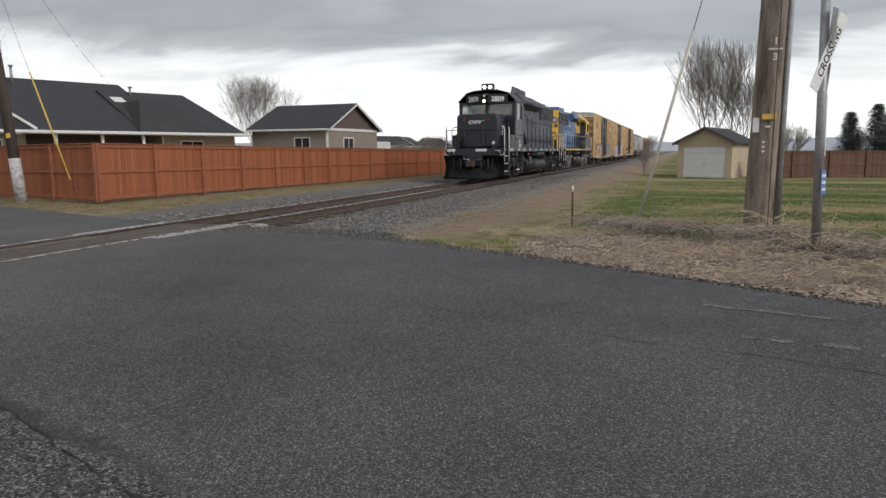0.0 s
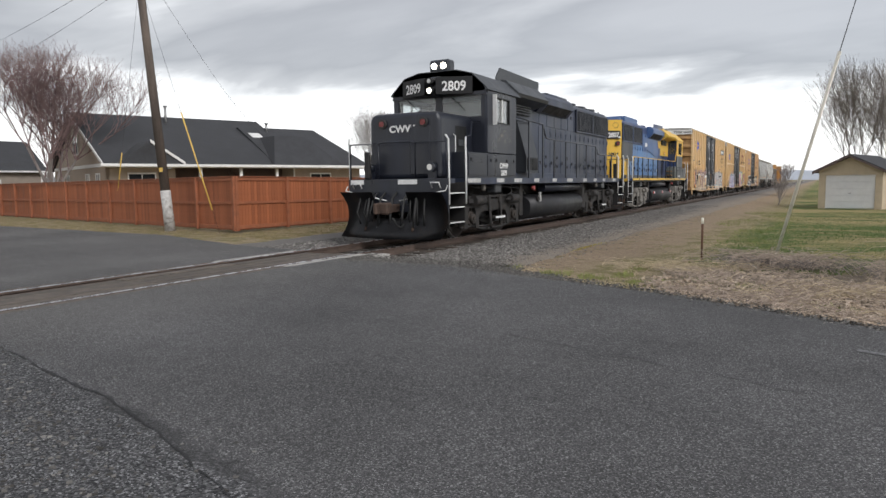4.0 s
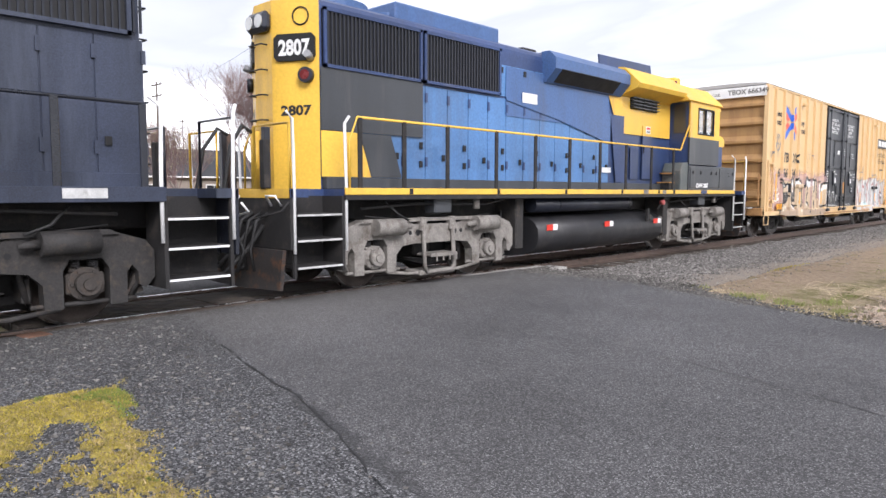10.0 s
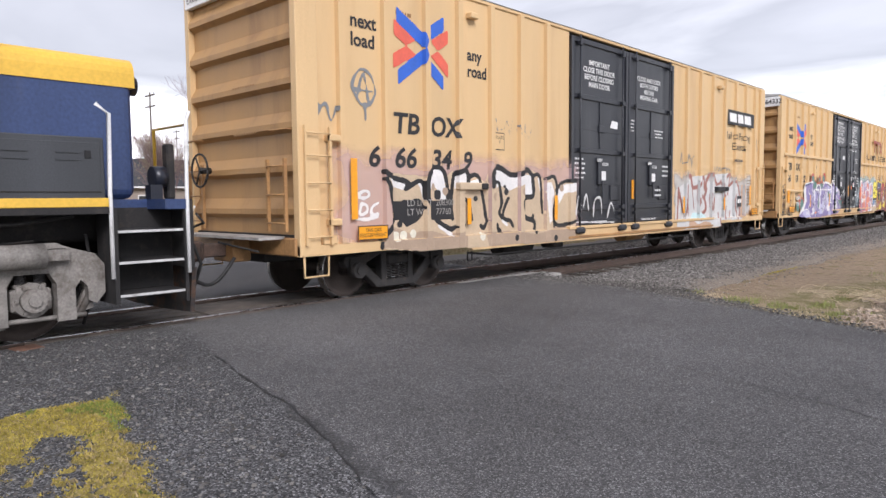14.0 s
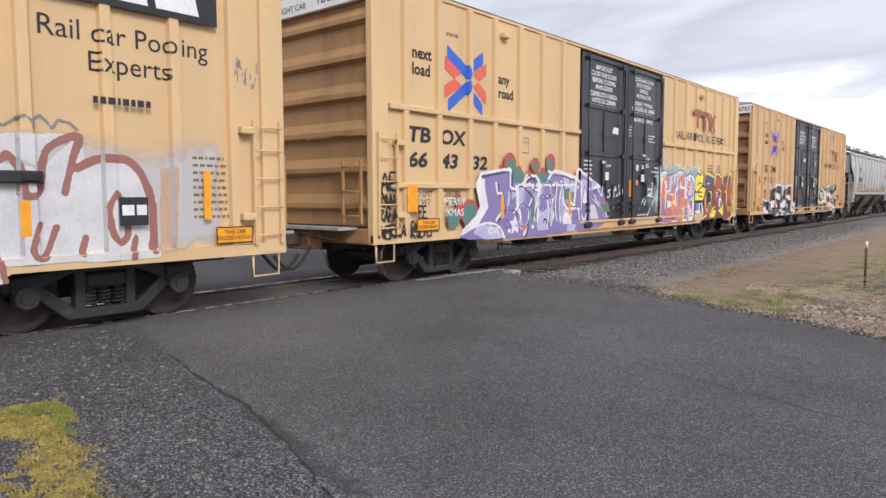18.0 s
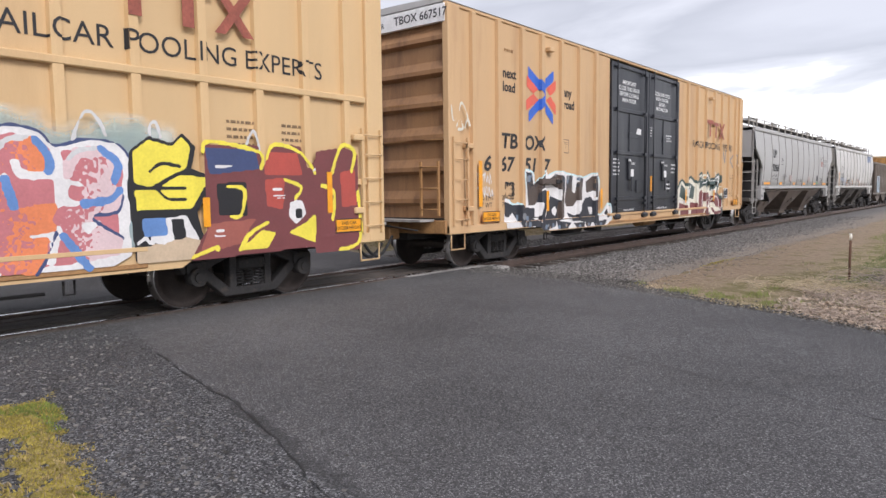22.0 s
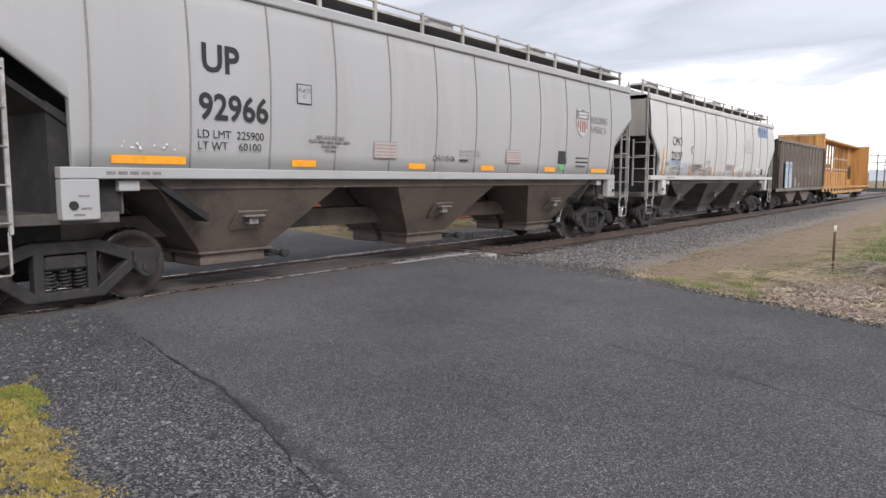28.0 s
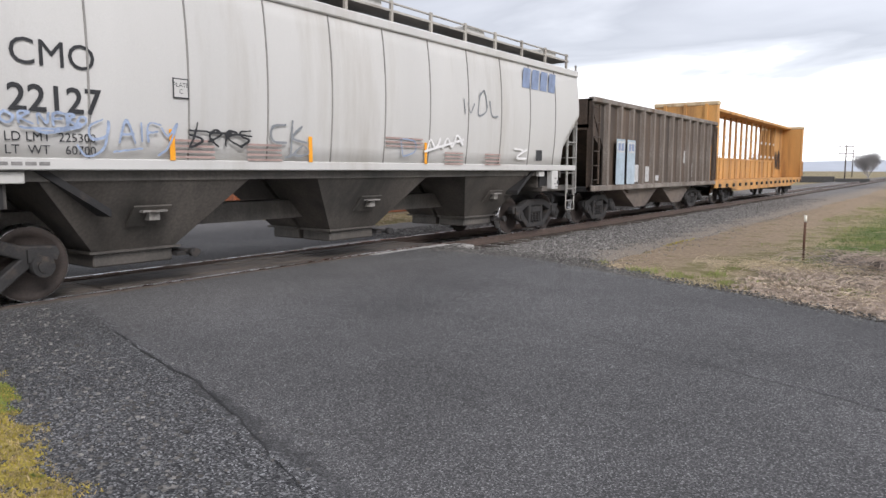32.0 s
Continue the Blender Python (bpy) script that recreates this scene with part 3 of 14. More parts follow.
def build_track():
    tr = thing("railway_track", "single railway track on ties and crushed stone", "railway track", kind="structure", at=pose(XC, 0, 0))
    for sx in (-0.755, 0.755):
        bm = bmesh.new()
        prof = rail_profile(sx)
        bm_prism(bm, [(sx + a, b) for a, b in prof], 1, -70, 900)
        for f in bm.faces:
            if f.normal.z > 0.5 and all(v.co.z > -0.007 for v in f.verts):
                f.material_index = 1
        bmesh.ops.recalc_face_normals(bm, faces=bm.faces)
        for f in bm.faces:
            f.material_index = 1 if all(v.co.z > -0.007 for v in f.verts) else 0
        part("rail", bm, [M_RAIL, M_RAILTOP], tr, "steel rail with a polished running surface")
    # ties near the camera are pieces of their own, the far ones one mesh
    tie = part("tie", box(-1.3, 1.3, -0.115, 0.115, -0.33, -0.165, 0.012), M_TIE, tr)
    tie.matrix_basis = pose(0, 12.9, 0)
    for i in range(1, 150):
        repeat(tie, tr, pose(RNG.uniform(-0.03, 0.03), 12.9 + 0.52 * i, RNG.uniform(-0.01, 0.01), 0, 0, RNG.uniform(-1.2, 1.2)))
    for i in range(30):
        repeat(tie, tr, pose(RNG.uniform(-0.03, 0.03), 1.6 - 0.52 * i, RNG.uniform(-0.01, 0.01), 0, 0, RNG.uniform(-1.2, 1.2)))
    bm = bmesh.new()
    for i in range(700):
        y = 12.9 + 0.52 * 150 + 0.52 * i
        bm_box(bm, -1.3, 1.3, y - 0.115, y + 0.115, -0.33, -0.165)
    part("far_ties", bm, M_TIE, tr)["kind"] = "stuff"
    # stone bank
    bank_stone = bank_material()
    for a, b in ((12.05, 900), (-70, 2.0)):
        ys = frange(a, b, 0.5) if b < 100 else frange(a, 80, 0.5) + frange(85, 900, 12)
        bm = bmesh.new()
        prev = None
        for y in ys:
            row = []
            for x, z in BANK:
                row.append(bm.verts.new((x + 0.08 * noise.noise((x, y * 0.8, 3)), y, z + 0.05 * noise.noise((x * 2, y * 1.4, 8)))))
            if prev:
                for p, q, r, s in zip(prev, row, row[1:], prev[1:]):
                    bm.faces.new((p, q, r, s)).smooth = True
            prev = row
        part("ballast_bank", bm, bank_stone, tr, "bank of crushed grey stone")
    return tr


def stones_mesh(spots, lo, hi, seed):
    """Many small broken stones in one mesh."""
    r = np.random.RandomState(seed)
    n = len(spots)
    base = np.array([(x, y, z) for x in (-1, 1) for y in (-1, 1) for z in (-1, 1)], float)
    faces = np.array([(0, 1, 3, 2), (4, 6, 7, 5), (0, 4, 5, 1), (2, 3, 7, 6), (0, 2, 6, 4), (1, 5, 7, 3)])
    size = r.uniform(lo, hi, (n, 1, 1))
    v = base[None] * r.uniform(0.45, 1.0, (n, 8, 3)) * size * np.array([1, 1, 0.7])
    a = r.uniform(0, 2 * np.pi, n)
    c, s = np.cos(a), np.sin(a)
    R = np.zeros((n, 3, 3)); R[:, 0, 0] = c; R[:, 0, 1] = -s; R[:, 1, 0] = s; R[:, 1, 1] = c; R[:, 2, 2] = 1
    v = np.einsum("nij,nkj->nki", R, v) + np.array(spots)[:, None, :]
    f = faces[None] + (np.arange(n) * 8)[:, None, None]
    me = bpy.data.meshes.new("stones")
    me.from_pydata(v.reshape(-1, 3).tolist(), [], f.reshape(-1, 4).tolist())
    return me


def stone_material(name, k):
    """Broken stone, every piece with a tone of its own."""
    m = bpy.data.materials.new(name)
    m.use_nodes = True
    nt = m.node_tree
    b = nt.nodes["Principled BSDF"]
    geo = nt.nodes.new("ShaderNodeNewGeometry")
    tones = ramp_node(nt, ((0.0, (0.085 * k, 0.08 * k, 0.074 * k)), (0.45, (0.17 * k, 0.16 * k, 0.15 * k)), (0.8, (0.26 * k, 0.247 * k, 0.23 * k)), (1.0, (0.42 * k, 0.40 * k, 0.37 * k))))
    nt.links.new(geo.outputs["Random Per Island"], tones.inputs[0])
    nt.links.new(tones.outputs[0], b.inputs["Base Color"])
    b.inputs["Roughness"].default_value = 0.95
    b.inputs["Specular IOR Level"].default_value = 0.2
    return m


def build_stones():
    r = random.Random(11)
    spots = []
    for _ in range(62000):
        y = 11.9 + 34 * r.random() ** 1.7
        x = r.uniform(-3.2, 4.3)
        if abs(abs(x) - 0.755) < 0.1 or (x > 2.5 and r.random() < (x - 2.5) / 1.7 + 0.3 * noise.noise((x * 1.5, y * 0.8, 4))):
            continue
        spots.append((XC + x, y, bank_z(x, y) + 0.006))
    for _ in range(4000):
        y = 2.0 - 9 * r.random() ** 1.4
        x = r.uniform(-3.0, 2.6)
        if abs(abs(x) - 0.755) < 0.1:
            continue
        spots.append((XC + x, y, -0.15))
    me = stones_mesh(spots, 0.009, 0.026, 5)
    m = stone_material("broken_stone", 1.0)
    me.materials.append(m)
    tagged(new("ballast_stones", me), "loose crushed stone along the rails", "stones", kind="stuff")
    # finer chips along the outer edge of the bank
    spots = []
    for _ in range(24000):
        y = 11.8 + 26 * r.random() ** 1.6
        x = -7.4 + abs(r.gauss(0, 0.95)) + 0.4 * smoothstep(12.0, 16.5, y)
        spots.append((x, y, max(ground_z(x, y), bank_z(x - XC, y)) + 0.003))
    me = stones_mesh(spots, 0.006, 0.015, 7)
    me.materials.append(m)
    tagged(new("stone_chips", me), "fine stone chips beside the track", "stones", kind="stuff")
    # grit scattered on the shoulder and the road edge
    spots = []
    for _ in range(9000):
        x, y = r.uniform(-8.3, 1.5), r.uniform(-1.5, 3.6)
        e = south_edge(x) - y
        if e < -0.4 or (e < 0.25 and r.random() < 0.8):
            continue
        spots.append((x, y, road_z(x, y) - 0.006))
    for _ in range(7000):
        x = r.uniform(-8.45, -3.6) if r.random() < 0.75 else r.uniform(-3.6, 3.0)
        y = north_edge(x) + (r.gauss(0.0, 0.32) if x < -4.6 else r.gauss(-0.1, 0.16))
        spots.append((x, y, max(road_z(x, y), ground_z(x, y)) - 0.004))
    me = stones_mesh(spots, 0.006, 0.017, 6)
    me.materials.append(stone_material("grit", 0.68))
    tagged(new("loose_grit", me), "fine loose grit on the road edge", "grit", kind="stuff")


def build_crossing():
    cr = thing("level_crossing", "worn timber and asphalt panels between the rails", "level crossing", kind="structure", at=pose(XC, 0, 0))
    r = random.Random(4)
    plank = None
    for y0, y1 in ((2.3, 4.7), (4.72, 7.1), (7.12, 9.5), (9.52, 11.9)):
        for x0 in (-0.64, -0.33, -0.02, 0.29):
            bm = box(x0 + 0.012, x0 + 0.29, y0, y1, -0.16, -0.03 + r.uniform(-0.012, 0.006), 0.012)
            part("plank", bm, M_TIMBER, cr)
    for sx in (-1, 1):
        for y0, y1 in ((2.3, 4.7), (4.72, 7.1), (7.12, 9.5)):
            a, b = sorted((sx * 0.81, sx * 1.0))
            part("edge_plank", box(a, b, y0, y1, -0.16, -0.012, 0.01), M_TIMBER, cr)
        a, b = sorted((sx * 0.81, sx * 1.02))
        part("end_panel", box(a, b, 9.52, 11.9, -0.16, -0.006, 0.015), M_CONCRETE, cr, "pale worn concrete panel")
    part("end_block", box(0.85, 1.35, 11.95, 12.35, -0.2, -0.03, 0.03), M_CONCRETE, cr, "broken pale concrete block")


build_ground()
build_road()
build_road_marks()
build_track()
build_crossing()
build_stones()


# ---- fences, houses, poles, plants ----
M_FENCE = mat("stained_cedar", (0.335, 0.106, 0.043), 0.75, 0, 0.24, 2.5, 40, 0.25, dirt=(0.15, 0.058, 0.034), dirt_amount=0.38, streak=True, rnd=0.20)
M_FENCE_R = mat("stained_cedar_rail", (0.30, 0.105, 0.05), 0.75, 0, 0.25, 2.5, 40, 0.2)
M_OLDFENCE = mat("weathered_brown_boards", (0.16, 0.085, 0.06), 0.85, 0, 0.25, 2, 40, 0.25, rnd=0.2, streak=True)
M_POLE = mat("weathered_pole_wood", (0.31, 0.25, 0.205), 0.9, 0, 0.45, 3.5, 45, 0.8, dirt=(0.10, 0.065, 0.042), dirt_amount=0.6, streak=True, dist=0.02)
M_POLE_D = mat("dark_pole_wood", (0.12, 0.095, 0.078), 0.9, 0, 0.4, 3, 45, 0.5, dirt=(0.04, 0.033, 0.028), dirt_amount=0.45, streak=True)
M_SHINGLE = mat("charcoal_shingles", (0.042, 0.043, 0.047), 0.9, 0, 0.3, 1.2, 22, 0.5)
M_TAN = mat("tan_siding", (0.36, 0.295, 0.235), 0.8, 0, 0.1, 1.5, 30, 0.1)
M_TAUPE = mat("taupe_siding", (0.30, 0.255, 0.215), 0.8, 0, 0.1, 1.5, 30, 0.1)
M_BROWNGABLE = mat("brown_gable_siding", (0.12, 0.085, 0.075), 0.8, 0, 0.1, 1.5, 30, 0.1)
M_TRIM = mat("white_trim", (0.72, 0.71, 0.69), 0.6, 0, 0.08, 2, 30, 0.05)
M_STUCCO = mat("cream_stucco", (0.50, 0.415, 0.30), 0.9, 0, 0.1, 2, 60, 0.3)
M_GARAGE = mat("white_garage_door", (0.72, 0.72, 0.72), 0.5, 0, 0.06, 2, 30, 0.05)
M_PANE = glass("house_window_glass", (0.03, 0.033, 0.037), 0.08)
M_BARK = mat("grey_bark", (0.21, 0.185, 0.17), 0.9, 0, 0.25, 5, 50, 0.3)
M_BARK_R = mat("reddish_twigs", (0.20, 0.135, 0.13), 0.9, 0, 0.25, 5, 50, 0.2)
# far twigs and needles: distance haze is mixed into both base colours
M_HAZEBARK = mat("pale_grey_twigs", (0.34, 0.325, 0.32), 0.9, 0, 0.2, 5, 50, 0.2)
M_NEEDLE = mat("dark_conifer_needles", (0.12, 0.135, 0.125), 0.9, 0, 0.35, 4, 40, 0.2)
M_BLOSSOM = mat("pale_spring_buds", (0.36, 0.33, 0.19), 0.9, 0, 0.3, 8, 50, 0.1)
M_GALV = mat("galvanised_steel", (0.36, 0.36, 0.36), 0.5, 0.6, 0.2, 5, 50, 0.15, dirt=(0.14, 0.13, 0.12), dirt_amount=0.3)
M_SIGN = mat("white_sign_sheet", (0.74, 0.74, 0.72), 0.5, 0, 0.06, 3, 40, 0.03)
M_WIRE = mat("black_wire", (0.02, 0.02, 0.022), 0.6)
M_RUST = mat("rusty_iron", (0.14, 0.075, 0.05), 0.85, 0.3, 0.3, 6, 50, 0.3)
M_GUY_Y = mat("yellow_plastic_guard", (0.68, 0.45, 0.10), 0.5, 0, 0.1, 3, 30, 0.05)
M_GUY_W = mat("pale_plastic_guard", (0.80, 0.76, 0.66), 0.5, 0, 0.1, 3, 30, 0.05)
M_STRAW = mat("dry_stalks", (0.47, 0.385, 0.26), 0.9, 0, 0.4, 14, 60, 0.1)
M_STRAWDRY = mat("dull_straw", (0.33, 0.25, 0.12), 0.9, 0, 0.4, 14, 60, 0.1)
M_BRAMBLE = mat("dry_brambles", (0.41, 0.335, 0.275), 0.9, 0, 0.4, 14, 60, 0.1)
M_DRYGRASS = mat("dry_olive_grass", (0.22, 0.18, 0.085), 0.85, 0, 0.45, 3, 60, 0.1)
M_GRASS = mat("verge_grass", (0.21, 0.235, 0.075), 0.85, 0, 0.5, 6, 60, 0.1)
M_MOSS = mat("yellow_green_moss", (0.33, 0.265, 0.045), 0.85, 0, 0.4, 7, 60, 0.1)
M_MOSSMAT = mat("moss_cushion", (0.215, 0.172, 0.042), 0.95, 0, 0.45, 6, 70, 0.9, dirt=(0.11, 0.09, 0.05), dirt_amount=0.4)
M_MOSS_G = mat("bright_green_grass", (0.155, 0.19, 0.035), 0.85, 0, 0.4, 5, 60, 0.1)
M_DRYLAWN = mat("dry_lawn_blades", (0.34, 0.285, 0.13), 0.85, 0, 0.4, 3, 60, 0.1)
M_LAWN = mat("lawn_blades", (0.085, 0.135, 0.032), 0.85, 0, 0.5, 3, 60, 0.1)


def fence_run(fence, a, b, spacing, height, z0, board_m, rail_m, face, singles):
    """Upright boards between posts, with three rails on the face side."""
    a, b = Vector(a), Vector(b)
    L = (b - a).length
    d = (b - a) / L
    n = Vector((-d.y, d.x)) * face
    ang = math.degrees(math.atan2(d.y, d.x))
    z_at = (lambda u: z0[0] + (z0[1] - z0[0]) * u / L)
    board = box(-0.068, 0.068, -0.01, 0.01, 0.03, height, 0.004)
    me = bpy.data.meshes.new("board"); board.to_mesh(me); board.free(); me.materials.append(board_m)
    rest = bmesh.new()
    k = 0
    u = 0.07
    while u < L:
        p = a + d * u
        if k < singles:
            o = new("board", me)
            o.parent = fence
            o.matrix_basis = pose(p.x, p.y, z_at(u) + RNG.uniform(-0.012, 0.006), 0, 0, ang + RNG.uniform(-0.8, 0.8))
        else:
            m = pose(p.x, p.y, z_at(u) + RNG.uniform(-0.012, 0.006), 0, 0, ang)
            vs = [rest.verts.new(m @ Vector((x, y, z))) for x in (-0.068, 0.068) for y in (-0.01, 0.01) for z in (0.03, height)]
            for f in ((0, 1, 3, 2), (4, 6, 7, 5), (0, 4, 5, 1), (2, 3, 7, 6), (1, 5, 7, 3)):
                rest.faces.new([vs[i] for i in f])
        u += 0.142
        k += 1
    if len(rest.verts):
        part("far_boards", rest, board_m, fence)["kind"] = "stuff"
    else:
        rest.free()
    post = None
    u = 0.0
    while u <= L + 0.01:
        p = a + d * u + n * 0.05
        if post is None:
            post = part("post", box(-0.055, 0.055, -0.055, 0.055, 0, height + 0.03, 0.006), rail_m, fence)
            post.matrix_basis = pose(p.x, p.y, z_at(u), 0, 0, ang)
        else:
            repeat(post, fence, pose(p.x, p.y, z_at(u), 0, 0, ang))
        for z, w in ((height - 0.07, 0.045), (height * 0.52, 0.045), (0.12, 0.06)):
            v = min(u + spacing, L)
            if v - u < 0.2:
                continue
            q = a + d * (u + v) / 2 + n * 0.03
            rl = part("rail", box(-(v - u) / 2, (v - u) / 2, -0.02, 0.02, -w, w, 0.004), rail_m, fence)
            rl.matrix_basis = pose(q.x, q.y, z_at((u + v) / 2) + z, 0, math.degrees(math.atan2(z_at(u) - z_at(v), v - u)), ang)
        q = a + d * (u + min(spacing, max(L - u, 0.1)) / 2)
        if L - u > 0.2:
            v = min(u + spacing, L)
            cp = part("cap_board", box(-(v - u) / 2, (v - u) / 2, -0.06, 0.075, height, height + 0.03, 0.005), rail_m, fence)
            cp.matrix_basis = pose(q.x, q.y, z_at((u + v) / 2), 0, math.degrees(math.atan2(z_at(u) - z_at(v), v - u)), ang)
        u += spacing


def build_fences():
    f = thing("wooden_fence", "tall reddish cedar board fence along the track", "fence", kind="structure")
    fence_run(f, (-16.95, 16.5), (-16.6, 90.0), 2.45, 1.79, (-0.03, -0.45), M_FENCE, M_FENCE_R, -1, 170)
    f = thing("wooden_fence", "tall reddish cedar board fence along the street", "fence", kind="structure")
    fence_run(f, (-16.95, 16.5), (-70.0, 28.9), 2.45, 1.79, (-0.03, -0.2), M_FENCE, M_FENCE_R, 1, 130)
    f = thing("board_fence", "weathered brown board fence behind the lawn", "fence", kind="structure")
    fence_run(f, (4.9, 50.6), (60.0, 66.0), 2.4, 1.78, (-0.44, -0.5), M_OLDFENCE, M_OLDFENCE, -1, 60)


YAW0 = 19.6        # the houses stand square to this direction


def gable_house(name, label, w, l, z0, eave, ridge, wall_m, gable_m, at, over=0.4, windows=(), side_windows=()):
    """A one-storey house; its ridge runs along x. at: pose of the middle of its front wall line."""
    h = thing(name, label, "house", "houses behind the fence", at=at)
    part("wall", box(-l / 2, l / 2, 0, 0.15, z0, eave), wall_m, h)
    part("wall", box(-l / 2, l / 2, w - 0.15, w, z0, eave), wall_m, h)
    for s in (-1, 1):
        a, b = sorted((s * l / 2, s * (l / 2 - 0.15)))
        part("end_wall", box(a, b, 0.15, w - 0.15, z0, eave), wall_m, h)
        part("gable", prism([(0, eave), (w, eave), (w / 2, ridge - 0.12)], 0, a, b), gable_m, h)
        a, b = sorted((s * (l / 2 + 0.02), s * (l / 2 + 0.06)))
        part("gable_band", box(a, b, -0.1, w + 0.1, eave - 0.1, eave + 0.12), M_TRIM, h)
        for q in (0, 1):
            c = prism([(-over, eave - 0.18), (w / 2, ridge - 0.08), (w / 2, ridge + 0.06), (-over, eave - 0.04)] if q == 0 else [(w + over, eave - 0.18), (w / 2, ridge - 0.08), (w / 2, ridge + 0.06), (w + over, eave - 0.04)], 0, min(s * (l / 2 + over), s * (l / 2 + over + 0.03)), max(s * (l / 2 + over), s * (l / 2 + over + 0.03)))
            part("barge_board", c, M_TRIM, h)
        part("corner_board", box(min(s * l / 2, s * (l / 2 + 0.03)), max(s * l / 2, s * (l / 2 + 0.03)), -0.03, 0.12, z0, eave), M_TRIM, h)
    for q in (0, 1):
        o = [(-over, eave - 0.05), (w / 2, ridge), (w / 2, ridge + 0.12), (-over, eave + 0.08)] if q == 0 else [(w + over, eave - 0.05), (w / 2, ridge), (w / 2, ridge + 0.12), (w + over, eave + 0.08)]
        r = part("roof", prism(o, 0, -l / 2 - over, l / 2 + over), M_SHINGLE, h, "charcoal shingle roof slope")
    part("gutter", box(-l / 2 - over, l / 2 + over, -over - 0.1, -over, eave - 0.10, eave + 0.05, 0.01), M_TRIM, h)
    part("downspout", box(l / 2 - 0.1, l / 2 - 0.02, -0.08, 0.0, z0, eave - 0.1), M_TRIM, h)
    # lap siding courses
    n = int((eave - z0) / 0.18)
    course = part("siding_course", box(-l / 2, l / 2, -0.02, 0.0, 0, 0.02), wall_m, h)
    course.matrix_basis = pose(0, 0, eave - 0.18)
    for k in range(1, min(n, 12)):
        repeat(course, h, pose(0, 0, eave - 0.18 * (k + 1)))
    course = part("siding_course", box(l / 2, l / 2 + 0.02, 0.1, w - 0.1, 0, 0.02), wall_m, h)
    course.matrix_basis = pose(0, 0, eave - 0.18)
    for k in range(1, min(n, 12)):
        repeat(course, h, pose(0, 0, eave - 0.18 * (k + 1)))
    for x, ww, za, zb in windows:
        window(h, x, 0, ww, za, zb)
    for y, ww, za, zb in side_windows:
        wd = window(h, 0, 0, ww, za, zb)
        wd.matrix_basis = pose(l / 2, y, 0, 0, 0, 90)
    return h


def window(h, x, y, w, z0, z1):
    """A framed window in a wall that faces -y, its panes set back."""
    wd = part("window", box(x - w / 2, x + w / 2, y - 0.01, y + 0.02, z0, z1), M_GRILLE_DARK, h)
    for a, b, c, d in ((x - w / 2 - 0.08, x + w / 2 + 0.08, z1, z1 + 0.1), (x - w / 2 - 0.08, x + w / 2 + 0.08, z0 - 0.08, z0), (x - w / 2 - 0.08, x - w / 2, z0, z1), (x + w / 2, x + w / 2 + 0.08, z0, z1), (x - 0.025, x + 0.025, z0, z1)):
        part("window_frame", box(a, b, y - 0.07, y + 0.0, c, d, 0.006), M_TRIM, wd)
    for a, b in ((x - w / 2, x - 0.025), (x + 0.025, x + w / 2)):
        part("pane", box(a, b, y - 0.03, y - 0.02, z0, z1), M_PANE, wd)
    return wd


M_GRILLE_DARK = mat("dark_interior", (0.02, 0.02, 0.022), 0.9)


def local(x, y):
    c, s = math.cos(radians(YAW0)), math.sin(radians(YAW0))
    return c * x - s * y, s * x + c * y


